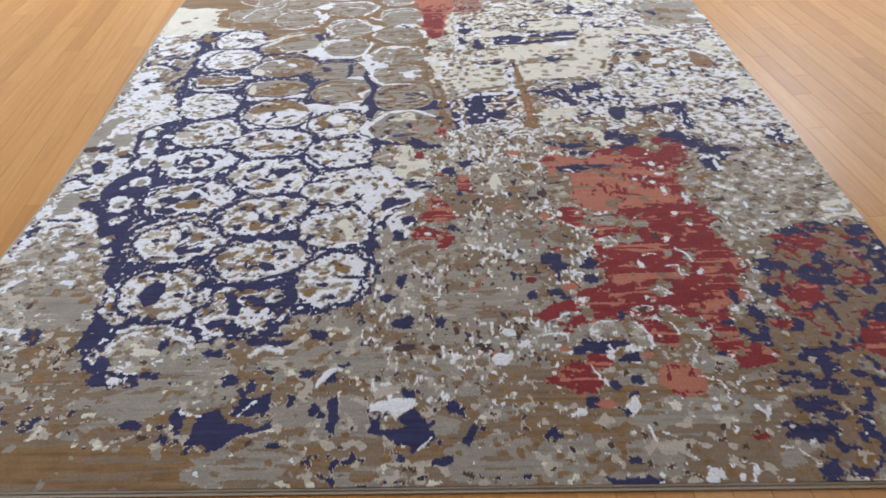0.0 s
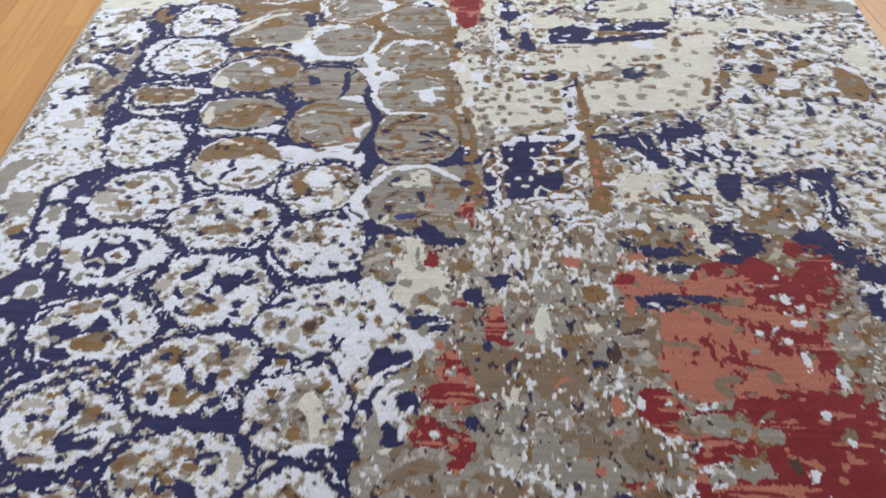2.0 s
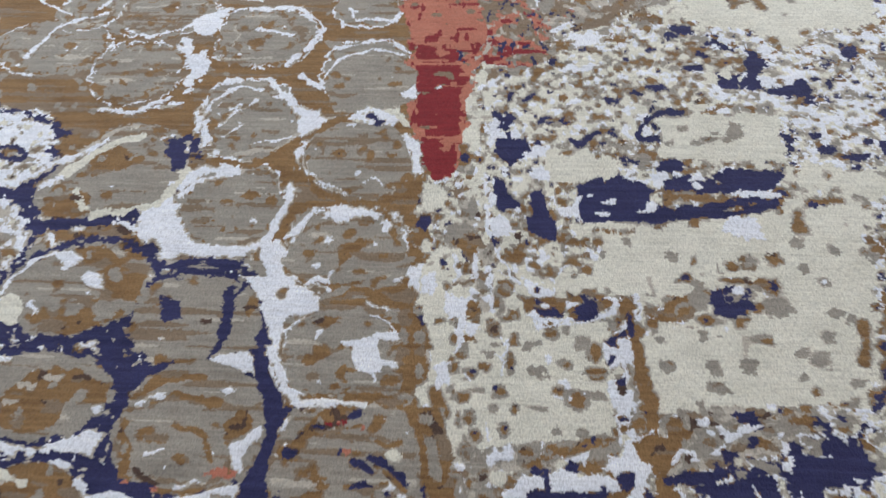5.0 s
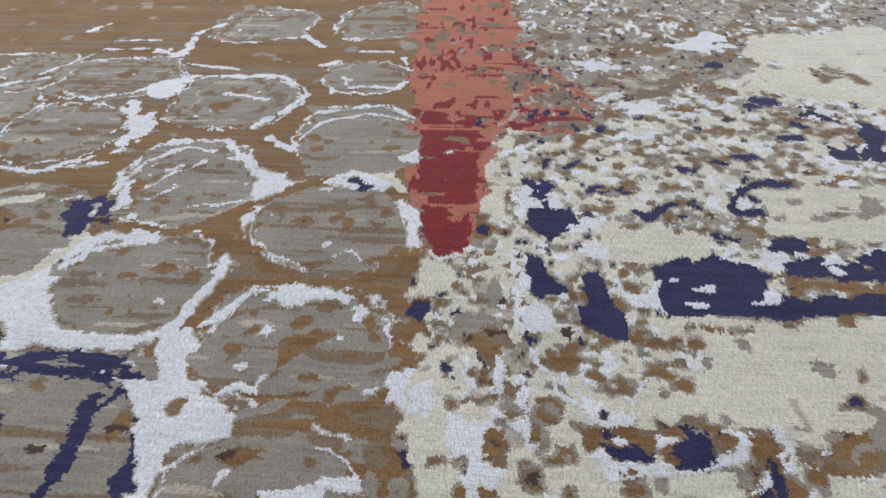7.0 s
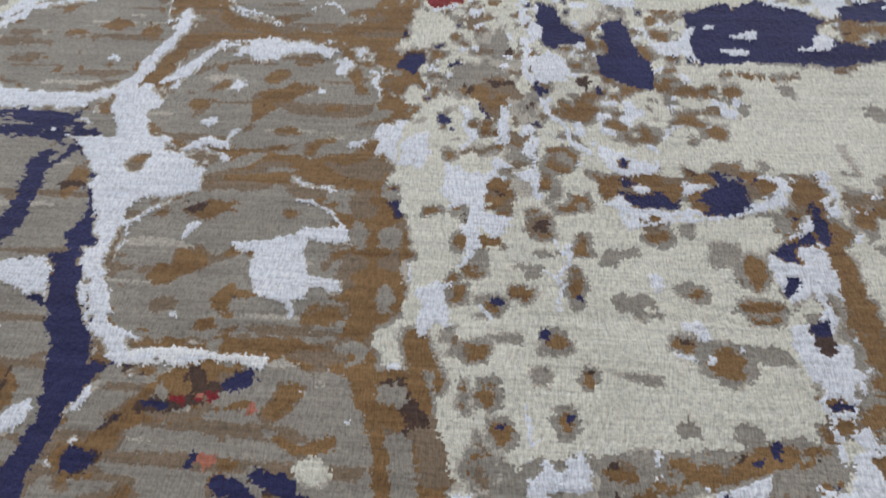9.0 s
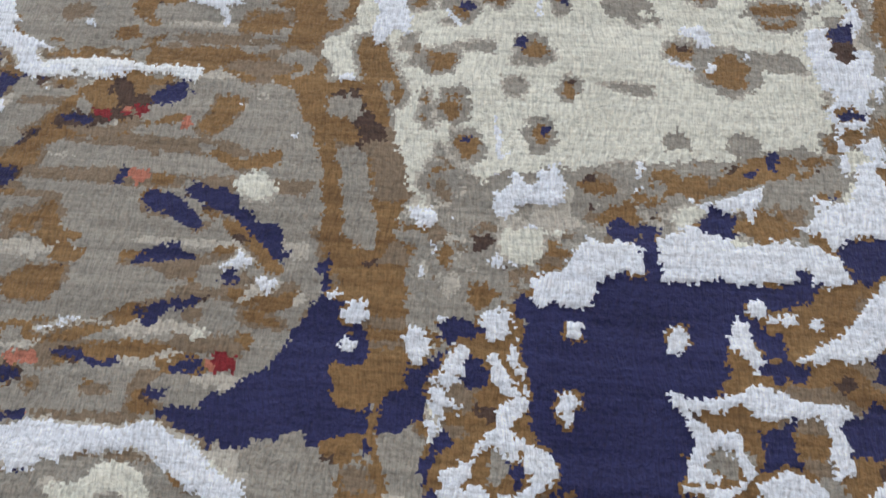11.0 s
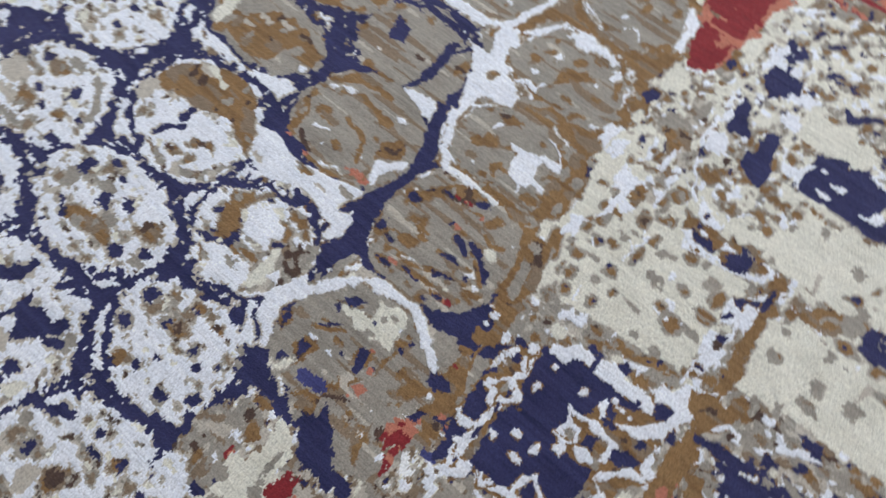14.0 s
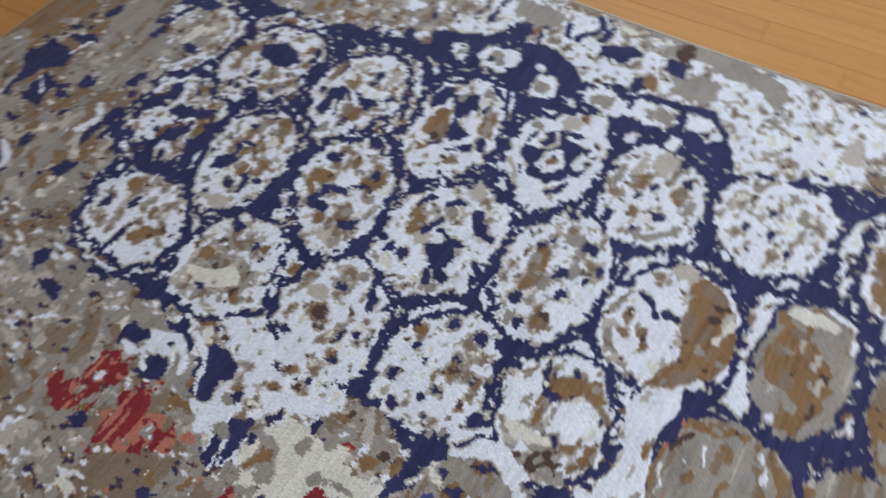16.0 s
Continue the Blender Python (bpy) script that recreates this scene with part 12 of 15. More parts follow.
poly(TAUPE, [(0.398, 2.650), (0.423, 2.669), (0.443, 2.658), (0.420, 2.625), (0.400, 2.629)], 0.005)
for e in [(0.376, 2.682, 0.013, 0.016), (0.430, 2.659, 0.010, 0.007)]:
    blob("tan_cap", *e, 0.4)
stroke(ICE, [(0.368, 2.623), (0.386, 2.640), (0.406, 2.637)], 0.0041, 0.6)
stroke(ICE, [(0.462, 2.665), (0.487, 2.681), (0.511, 2.692)], 0.0055, 0.6)
poly(NAVY, [(0.350, 2.605), (0.388, 2.619), (0.421, 2.611), (0.453, 2.610), (0.454, 2.596), (0.358, 2.592)], 0.005)
for e in [(0.499, 2.704, 0.019, 0.012), (0.457, 2.639, 0.012, 0.011), (0.501, 2.662, 0.011, 0.009)]:
    blob(NAVY, *e, 0.4)
for e in [(0.426, 2.693, 0.011, 0.007)]:
    blob(ICE, *e, 0.4)
for e in [(0.471, 2.628, 0.007, 0.009)]:
    blob(CREAM, *e, 0.4)
# --- the red field and its coral head
poly("coral", [(0.364, 2.077), (0.428, 2.050), (0.529, 2.049), (0.576, 2.108), (0.654, 2.093), (0.687, 2.052), (0.669, 2.008), (0.520, 1.997), (0.406, 2.011), (0.370, 1.985)], 0.01)
poly("coral", [(0.433, 1.964), (0.600, 1.988), (0.713, 1.988), (0.802, 1.962), (0.803, 1.878), (0.799, 1.788), (0.761, 1.756), (0.612, 1.752), (0.505, 1.735), (0.450, 1.767), (0.430, 1.833), (0.458, 1.915)], 0.014)
poly("red", [(0.359, 1.703), (0.471, 1.714), (0.611, 1.750), (0.749, 1.767), (0.849, 1.756), (0.831, 1.655), (0.848, 1.580), (0.873, 1.501), (0.859, 1.418), (0.835, 1.342), (0.760, 1.319), (0.659, 1.307), (0.574, 1.306), (0.512, 1.305), (0.488, 1.336), (0.477, 1.406), (0.485, 1.480), (0.504, 1.541), (0.454, 1.615), (0.502, 1.644), (0.420, 1.667)], 0.014)
for e in [(0.630, 2.099, 0.042, 0.027), (0.387, 2.061, 0.024, 0.021), (0.809, 2.175, 0.025, 0.023)]:
    blob("red", *e, 0.4)
poly("red", [(0.694, 2.047), (0.757, 2.036), (0.791, 2.105), (0.853, 2.146), (0.896, 2.165), (0.891, 2.104), (0.851, 2.051), (0.843, 1.994), (0.763, 1.995), (0.666, 1.996)], 0.008)
poly("red", [(0.663, 1.946), (0.731, 1.931), (0.805, 1.913), (0.829, 1.878), (0.791, 1.810), (0.779, 1.878), (0.736, 1.890), (0.662, 1.907)], 0.008)
stroke("red", [(0.594, 1.844), (0.673, 1.821)], 0.0057, 0.6)
poly("coral", [(0.504, 1.414), (0.568, 1.439), (0.655, 1.424), (0.729, 1.417), (0.697, 1.393), (0.597, 1.399), (0.519, 1.390)], 0.01)
poly("coral", [(0.707, 1.304), (0.772, 1.319), (0.793, 1.277), (0.739, 1.255), (0.696, 1.268)], 0.01)
stroke(CORAL, [(0.482, 1.336), (0.534, 1.348), (0.598, 1.353)], 0.0055, 0.6)
stroke(CORAL, [(0.529, 1.467), (0.606, 1.461)], 0.0045, 0.6)
stroke(CORAL, [(0.668, 1.625), (0.719, 1.607)], 0.0052, 0.6)
poly("navy_camo", [(0.413, 2.003), (0.491, 2.023), (0.659, 2.021), (0.652, 1.988), (0.569, 1.996), (0.434, 1.972)], 0.006)
poly(NAVY, [(0.953, 2.117), (1.033, 2.130), (1.048, 2.089), (0.994, 2.063), (0.939, 2.071)], 0.005)
poly(NAVY, [(0.945, 2.037), (0.974, 2.029), (0.975, 1.973), (0.931, 1.968)], 0.005)
for e in [(0.485, 2.151, 0.045, 0.020), (0.646, 2.221, 0.025, 0.023), (0.707, 2.179, 0.036, 0.028), (0.894, 2.203, 0.029, 0.029), (0.931, 2.153, 0.035, 0.022), (1.073, 2.102, 0.023, 0.014), (0.663, 2.135, 0.031, 0.017)]:
    blob(NAVY, *e, 0.4)
for e in [(0.395, 1.928, 0.036, 0.017)]:
    blob("navy_camo", *e, 0.4)
for e in [(0.346, 1.845, 0.014, 0.023), (0.670, 1.606, 0.012, 0.018)]:
    blob(DARK, *e, 0.4)
poly("olive", [(0.829, 1.999), (0.900, 2.024), (0.894, 1.925), (0.844, 1.788), (0.812, 1.832), (0.824, 1.925)], 0.012)
poly("olive", [(0.369, 1.952), (0.467, 1.977), (0.430, 1.833), (0.437, 1.778), (0.373, 1.811), (0.358, 1.880)], 0.012)
poly("olive", [(0.516, 1.714), (0.616, 1.704), (0.592, 1.664), (0.520, 1.663), (0.463, 1.663), (0.439, 1.693)], 0.01)
poly("olive", [(0.548, 1.625), (0.619, 1.625), (0.615, 1.578), (0.571, 1.569), (0.540, 1.587)], 0.01)
for e in [(0.492, 2.194, 0.042, 0.026), (0.743, 2.259, 0.036, 0.030), (0.579, 1.606, 0.017, 0.011), (0.619, 1.654, 0.020, 0.012)]:
    blob("tan_cap", *e, 0.4)
for e in [(0.636, 1.668, 0.023, 0.016), (0.688, 1.520, 0.012, 0.014), (0.653, 1.372, 0.009, 0.012), (0.748, 1.499, 0.016, 0.023)]:
    blob(TAUPE, *e, 0.4)
poly("gray_speck", [(0.493, 1.596), (0.544, 1.606), (0.550, 1.568), (0.505, 1.550)], 0.006)
stroke(ICE, [(0.495, 1.590), (0.531, 1.609), (0.548, 1.578)], 0.0036, 0.6)
stroke(ICE, [(0.498, 1.550), (0.527, 1.557)], 0.003, 0.6)
poly("olive", [(0.689, 1.445), (0.712, 1.465), (0.741, 1.462), (0.726, 1.425), (0.698, 1.416)], 0.004)
stroke(TAUPE, [(0.720, 1.537), (0.740, 1.517), (0.741, 1.474)], 0.005, 0.6)
stroke(ICE, [(0.717, 1.543), (0.741, 1.520), (0.750, 1.482)], 0.0025, 0.6)
stroke(ICE, [(0.666, 1.457), (0.704, 1.469), (0.700, 1.424), (0.723, 1.417)], 0.0021, 0.6)
for e in [(0.622, 1.349, 0.020, 0.019), (0.562, 1.284, 0.027, 0.011), (0.628, 1.282, 0.022, 0.012)]:
    blob("gray_speck", *e, 0.4)
stroke(ICE, [(0.601, 1.350), (0.624, 1.367), (0.643, 1.354), (0.632, 1.331)], 0.002, 0.6)
stroke(ICE, [(0.539, 1.286), (0.566, 1.298), (0.591, 1.287), (0.575, 1.273)], 0.0021, 0.6)
stroke(ICE, [(0.606, 1.281), (0.632, 1.295), (0.649, 1.278), (0.631, 1.270)], 0.0018, 0.6)
stroke(ICE, [(0.613, 1.515), (0.649, 1.519)], 0.0031, 0.6)
for e in [(0.597, 1.472, 0.009, 0.018), (0.760, 1.433, 0.008, 0.011), (0.751, 2.013, 0.012, 0.013), (0.765, 1.943, 0.015, 0.010), (0.730, 1.895, 0.008, 0.010), (0.755, 1.844, 0.009, 0.020), (0.758, 1.715, 0.010, 0.011), (0.793, 1.659, 0.011, 0.008), (0.813, 1.810, 0.006, 0.015), (0.700, 1.588, 0.009, 0.015)]:
    blob(ICE, *e, 0.4)
poly("olive", [(0.612, 1.267), (0.717, 1.262), (0.732, 1.202), (0.672, 1.091), (0.607, 1.089), (0.607, 1.187)], 0.012)
poly("red", [(0.518, 1.251), (0.570, 1.243), (0.607, 1.206), (0.634, 1.172), (0.616, 1.139), (0.581, 1.155), (0.547, 1.198)], 0.008)
poly("red", [(0.721, 1.202), (0.753, 1.165), (0.744, 1.116), (0.723, 1.127), (0.719, 1.164)], 0.008)
poly("red", [(0.680, 1.296), (0.710, 1.275), (0.725, 1.215), (0.703, 1.202), (0.681, 1.241)], 0.008)
poly("gray_speck", [(0.405, 1.219), (0.445, 1.242), (0.496, 1.230), (0.549, 1.209), (0.553, 1.179), (0.509, 1.185), (0.451, 1.183), (0.411, 1.189)], 0.006)
poly(TAUPE, [(0.519, 1.178), (0.553, 1.175), (0.550, 1.138), (0.522, 1.145)], 0.006)
stroke(ICE, [(0.400, 1.206), (0.419, 1.233), (0.451, 1.243), (0.486, 1.240)], 0.0026, 0.6)
for e in [[(0.546, 1.218), (0.557, 1.186), (0.554, 1.138)], [(0.401, 1.198), (0.421, 1.183)]]:
    stroke(ICE, e, 0.003, 0.6)
stroke(ICE, [(0.620, 1.233), (0.636, 1.207), (0.638, 1.187)], 0.0026, 0.6)
for e in [(0.602, 1.119, 0.016, 0.011), (0.668, 1.144, 0.012, 0.022)]:
    blob("gray_speck", *e, 0.4)
stroke(ICE, [(0.664, 1.169), (0.675, 1.151), (0.662, 1.120)], 0.002, 0.6)
stroke(ICE, [(0.674, 1.201), (0.707, 1.195)], 0.0021, 0.6)
poly("red", [(0.255, 1.272), (0.307, 1.297), (0.368, 1.327), (0.379, 1.302), (0.351, 1.283), (0.358, 1.251), (0.321, 1.261), (0.282, 1.244)], 0.008)
for e in [(0.464, 1.278, 0.029, 0.018), (0.416, 1.350, 0.032, 0.018), (0.360, 1.549, 0.020, 0.009), (0.263, 1.411, 0.015, 0.013)]:
    blob("red", *e, 0.4)
for e in [(0.376, 1.381, 0.018, 0.013), (0.293, 1.576, 0.014, 0.009), (0.538, 1.117, 0.015, 0.010), (0.328, 1.143, 0.011, 0.010)]:
    blob(CORAL, *e, 0.4)
poly("olive", [(0.285, 1.379), (0.326, 1.396), (0.331, 1.334), (0.277, 1.304), (0.241, 1.318)], 0.01)
for e in [(0.346, 1.265, 0.019, 0.013), (0.403, 1.429, 0.018, 0.023), (0.408, 1.270, 0.015, 0.022)]:
    blob("gray_speck", *e, 0.4)
for e in [[(0.320, 1.254), (0.340, 1.269), (0.359, 1.269)], [(0.387, 1.412), (0.401, 1.442), (0.421, 1.432)]]:
    stroke(ICE, e, 0.003, 0.6)
stroke(ICE, [(0.251, 1.183), (0.300, 1.197), (0.335, 1.194)], 0.004, 0.6)
poly(NAVY, [(0.301, 1.516), (0.330, 1.531), (0.367, 1.522), (0.358, 1.482), (0.310, 1.481)], 0.005)
poly(NAVY, [(0.343, 1.470), (0.360, 1.470), (0.355, 1.412), (0.342, 1.396)], 0.005)
poly(NAVY, [(0.418, 1.479), (0.466, 1.488), (0.477, 1.475), (0.440, 1.454)], 0.005)
for e in [(0.263, 1.348, 0.015, 0.017), (0.328, 1.357, 0.020, 0.014), (0.439, 1.413, 0.019, 0.019), (0.497, 1.262, 0.010, 0.017), (0.356, 1.334, 0.015, 0.009), (0.422, 1.462, 0.010, 0.010)]:
    blob(NAVY, *e, 0.4)
poly(NAVY, [(0.379, 1.175), (0.424, 1.168), (0.469, 1.152), (0.453, 1.131), (0.405, 1.126), (0.380, 1.144)], 0.005)
poly(NAVY, [(0.351, 1.141), (0.384, 1.149), (0.381, 1.119), (0.347, 1.119)], 0.005)
for e in [(0.491, 1.108, 0.020, 0.012), (0.775, 1.226, 0.019, 0.010), (0.804, 1.197, 0.015, 0.013), (0.726, 1.121, 0.014, 0.009), (0.823, 1.327, 0.011, 0.026)]:
    blob(NAVY, *e, 0.4)
for e in [(0.446, 1.133, 0.012, 0.017), (0.398, 1.320, 0.006, 0.007), (0.188, 1.204, 0.017, 0.013), (0.164, 1.114, 0.018, 0.017)]:
    blob(ICE, *e, 0.4)
for e in [(0.442, 1.115, 0.014, 0.010)]:
    blob("gray_speck", *e, 0.4)
poly("red", [(-0.063, 1.728), (-0.010, 1.778), (0.040, 1.762), (0.034, 1.707), (-0.009, 1.713), (-0.039, 1.698)], 0.005)
poly("red", [(-0.082, 1.631), (-0.053, 1.651), (-0.020, 1.637), (-0.025, 1.612), (-0.066, 1.612)], 0.005)
poly("red", [(-0.010, 1.574), (0.015, 1.622), (0.032, 1.603), (0.022, 1.565), (0.001, 1.550)], 0.005)
for e in [(0.034, 1.662, 0.012, 0.010), (-0.119, 1.419, 0.013, 0.023), (-0.148, 1.350, 0.022, 0.022), (-0.114, 1.247, 0.025, 0.019), (-0.001, 1.249, 0.011, 0.020), (-0.089, 1.157, 0.022, 0.012)]:
    blob(NAVY, *e, 0.4)
stroke(NAVY, [(-0.118, 1.406), (-0.107, 1.448)], 0.007, 0.6)
for e in [(0.075, 1.338, 0.071, 0.020)]:
    blob("taupe", *e, 0.4)
for e in [(0.008, 1.322, 0.013, 0.012), (0.090, 1.401, 0.010, 0.010)]:
    blob(BEIGE, *e, 0.4)
for e in [(0.046, 1.215, 0.009, 0.015), (0.114, 1.163, 0.019, 0.006), (-0.011, 1.158, 0.017, 0.009), (0.232, 1.225, 0.009, 0.012)]:
    blob(DARK, *e, 0.4)
# --- the navy side border and the pale edge
poly("ice_worn", [(-1.136, 2.563), (-1.119, 2.452), (-1.236, 2.350), (-1.200, 2.189), (-1.150, 2.043), (-1.210, 1.950), (-1.202, 1.873), (-1.244, 1.813), (-1.173, 1.790), (-1.136, 1.711), (-1.079, 1.657), (-1.027, 1.557), (-1.056, 1.538), (-1.242, 1.536), (-1.378, 1.790), (-1.362, 1.964), (-1.383, 2.161), (-1.401, 2.423), (-1.411, 2.571)], 0.012)
poly("gray_speck", [(-1.301, 1.646), (-1.236, 1.711), (-1.138, 1.678), (-1.055, 1.586), (-1.078, 1.519), (-1.292, 1.461), (-1.358, 1.574)], 0.014)
poly(TAUPE, [(-1.330, 1.899), (-1.282, 1.911), (-1.264, 1.837), (-1.292, 1.790), (-1.332, 1.767)], 0.012)
poly(TAUPE, [(-1.324, 2.318), (-1.260, 2.334), (-1.216, 2.252), (-1.273, 2.221), (-1.326, 2.253)], 0.012)
poly("navy_ground", [(-1.095, 2.444), (-1.070, 2.314), (-1.060, 2.202), (-1.078, 2.122), (-1.039, 2.028), (-1.035, 1.923), (-1.040, 1.861), (-1.017, 1.789), (-1.012, 1.689), (-0.992, 1.597), (-0.972, 1.538), (-1.014, 1.538), (-1.045, 1.616), (-1.081, 1.662), (-1.129, 1.678), (-1.138, 1.722), (-1.171, 1.778), (-1.244, 1.813), (-1.265, 1.856), (-1.202, 1.873), (-1.210, 1.950), (-1.181, 2.016), (-1.150, 2.043), (-1.178, 2.159), (-1.200, 2.189), (-1.236, 2.350)], 0.006)
poly(NAVY, [(-1.329, 2.096), (-1.310, 2.131), (-1.255, 2.101), (-1.249, 2.044), (-1.287, 2.031)], 0.005)
poly(NAVY, [(-1.345, 2.197), (-1.342, 2.235), (-1.289, 2.237), (-1.289, 2.190)], 0.005)
for e in [(-1.323, 2.028, 0.027, 0.014), (-1.233, 1.755, 0.025, 0.009), (-1.075, 1.612, 0.017, 0.016), (-1.036, 1.567, 0.023, 0.010), (-1.300, 1.755, 0.027, 0.007), (-1.217, 2.159, 0.028, 0.015)]:
    blob(NAVY, *e, 0.4)
for e in [[(-1.373, 1.985), (-1.340, 2.012), (-1.273, 1.968)], [(-1.310, 1.932), (-1.265, 1.958)]]:
    stroke(NAVY, e, 0.007, 0.6)
stroke(NAVY, [(-1.250, 1.881), (-1.206, 1.901)], 0.0042, 0.6)
for e in [[(-1.302, 1.710), (-1.260, 1.726), (-1.214, 1.717)], [(-1.188, 1.616), (-1.148, 1.632)]]:
    stroke(NAVY, e, 0.0037, 0.6)
stroke(NAVY, [(-1.270, 1.886), (-1.212, 1.837), (-1.224, 1.808)], 0.0059, 0.6)
for e in [(-1.237, 2.183, 0.024, 0.018), (-1.246, 1.874, 0.015, 0.010), (-1.079, 1.657, 0.016, 0.010)]:
    blob("tan_cap", *e, 0.4)
for e in [(-1.129, 2.117, 0.033, 0.044), (-1.088, 1.975, 0.037, 0.031), (-1.117, 1.842, 0.038, 0.041), (-1.089, 1.753, 0.024, 0.022), (-1.148, 2.235, 0.037, 0.053), (-1.176, 2.329, 0.030, 0.037), (-1.064, 2.215, 0.016, 0.013), (-1.081, 2.056, 0.010, 0.011), (-1.162, 2.372, 0.013, 0.013), (-1.144, 1.941, 0.011, 0.013), (-1.094, 2.298, 0.020, 0.013)]:
    blob(ICE, *e, 0.4)
for e in [(-1.127, 2.111, 0.020, 0.026), (-1.086, 1.972, 0.020, 0.018), (-1.118, 1.837, 0.021, 0.022), (-1.088, 1.751, 0.011, 0.011), (-1.152, 2.244, 0.021, 0.028)]:
    blob(TAUPE, *e, 0.4)
stroke(ICE, [(-1.031, 1.696), (-1.019, 1.726), (-0.998, 1.744)], 0.0037, 0.6)
stroke(ICE, [(-1.047, 1.923), (-0.995, 1.948)], 0.0047, 0.6)
for e in [(-1.107, 1.827, 0.009, 0.009)]:
    blob(NAVY, *e, 0.4)
# --- near end
poly("taupe", [(-0.779, 1.108), (-0.649, 1.124), (-0.554, 1.103), (-0.561, 1.075), (-0.685, 1.051), (-0.691, 0.981), (-0.767, 0.957), (-0.811, 0.963), (-0.833, 1.018), (-0.767, 1.035)], 0.01)
poly("taupe", [(-0.519, 0.819), (-0.459, 0.835), (-0.349, 0.805), (-0.363, 0.750), (-0.461, 0.745), (-0.495, 0.779)], 0.012)
poly("taupe", [(0.033, 0.839), (0.136, 0.852), (0.224, 0.836), (0.195, 0.794), (0.108, 0.798)], 0.01)
poly("taupe", [(0.034, 1.361), (0.181, 1.373), (0.184, 1.300), (0.082, 1.298)], 0.01)
poly(NAVY, [(-0.593, 0.867), (-0.586, 0.914), (-0.578, 0.954), (-0.533, 0.970), (-0.509, 0.928), (-0.438, 0.919), (-0.402, 0.942), (-0.404, 0.918), (-0.448, 0.903), (-0.473, 0.896), (-0.494, 0.873), (-0.517, 0.859), (-0.541, 0.851), (-0.552, 0.867)], 0.006)
poly(NAVY, [(-0.654, 0.955), (-0.634, 0.980), (-0.604, 0.958), (-0.621, 0.938), (-0.612, 0.898), (-0.625, 0.899)], 0.005)
poly(NAVY, [(-0.500, 0.949), (-0.498, 0.994), (-0.457, 1.002), (-0.423, 1.017), (-0.408, 0.967), (-0.446, 0.951)], 0.005)
poly(NAVY, [(-0.777, 0.930), (-0.736, 0.949), (-0.713, 0.924), (-0.721, 0.908), (-0.764, 0.914)], 0.005)
poly(NAVY, [(-0.669, 0.876), (-0.659, 0.907), (-0.635, 0.886), (-0.641, 0.873)], 0.005)
poly(NAVY, [(-0.275, 0.987), (-0.249, 1.003), (-0.237, 0.939), (-0.245, 0.889), (-0.268, 0.908), (-0.267, 0.948)], 0.005)
poly(NAVY, [(-0.091, 1.026), (-0.058, 1.020), (-0.060, 0.989), (-0.085, 0.993)], 0.005)
poly(NAVY, [(-0.102, 0.934), (-0.070, 0.969), (-0.042, 0.944), (-0.021, 0.919), (-0.007, 0.888), (0.001, 0.876), (-0.026, 0.858), (-0.045, 0.851), (-0.058, 0.841), (-0.065, 0.866), (-0.098, 0.867), (-0.126, 0.890), (-0.162, 0.891), (-0.162, 0.930), (-0.146, 0.946), (-0.134, 0.906), (-0.100, 0.905), (-0.074, 0.913)], 0.006)
poly(NAVY, [(-0.018, 0.814), (-0.006, 0.828), (0.030, 0.825), (0.026, 0.806), (-0.018, 0.803)], 0.005)
poly(NAVY, [(0.052, 0.869), (0.066, 0.902), (0.086, 0.918), (0.094, 0.905), (0.078, 0.879), (0.071, 0.856)], 0.005)
for e in [(-0.746, 1.079, 0.026, 0.014), (-0.535, 1.057, 0.022, 0.017), (-0.282, 1.060, 0.026, 0.018), (-0.335, 1.076, 0.020, 0.013), (-0.303, 0.965, 0.012, 0.018), (-0.380, 0.864, 0.014, 0.008), (0.033, 0.964, 0.019, 0.018), (-0.597, 1.152, 0.027, 0.011), (-0.318, 1.206, 0.014, 0.018), (-0.090, 1.253, 0.025, 0.022), (0.003, 1.250, 0.012, 0.021), (-0.492, 1.190, 0.031, 0.016)]:
    blob(NAVY, *e, 0.4)
for e in [(-0.093, 1.156, 0.030, 0.010), (0.123, 1.149, 0.017, 0.008), (-0.701, 0.892, 0.009, 0.008), (-0.441, 0.872, 0.007, 0.009), (-0.152, 1.054, 0.007, 0.007), (0.070, 0.785, 0.012, 0.007), (-0.062, 0.798, 0.013, 0.009)]:
    blob(DARK, *e, 0.4)
poly(BEIGE, [(-0.165, 1.010), (-0.122, 1.034), (-0.091, 1.028), (-0.106, 1.007), (-0.154, 0.994)], 0.005)
poly(ICE, [(-0.167, 0.976), (-0.106, 0.995), (-0.057, 0.992), (-0.056, 0.969), (-0.102, 0.940), (-0.124, 0.954), (-0.165, 0.953)], 0.004)
stroke(ICE, [(-0.047, 0.844), (-0.026, 0.864), (-0.017, 0.879)], 0.003, 0.6)
for e in [[(-0.480, 0.952), (-0.453, 0.985)], [(-0.629, 0.963), (-0.583, 0.949)]]:
    stroke(ICE, e, 0.0045, 0.6)
stroke(ICE, [(-0.307, 1.034), (-0.285, 1.079), (-0.257, 1.087)], 0.007, 0.6)
for e in [(0.019, 0.919, 0.030, 0.025), (-0.187, 1.114, 0.036, 0.038)]:
    blob(TAUPE, *e, 0.4)
for e in [(0.342, 0.945, 0.014, 0.013), (0.227, 1.162, 0.015, 0.015), (0.158, 1.115, 0.017, 0.018)]:
    blob(ICE, *e, 0.4)
for e in [(0.364, 1.139, 0.015, 0.013), (0.439, 1.018, 0.011, 0.012), (0.492, 1.040, 0.014, 0.014), (0.374, 0.974, 0.019, 0.018), (0.441, 0.814, 0.018, 0.010)]:
    blob(NAVY, *e, 0.4)
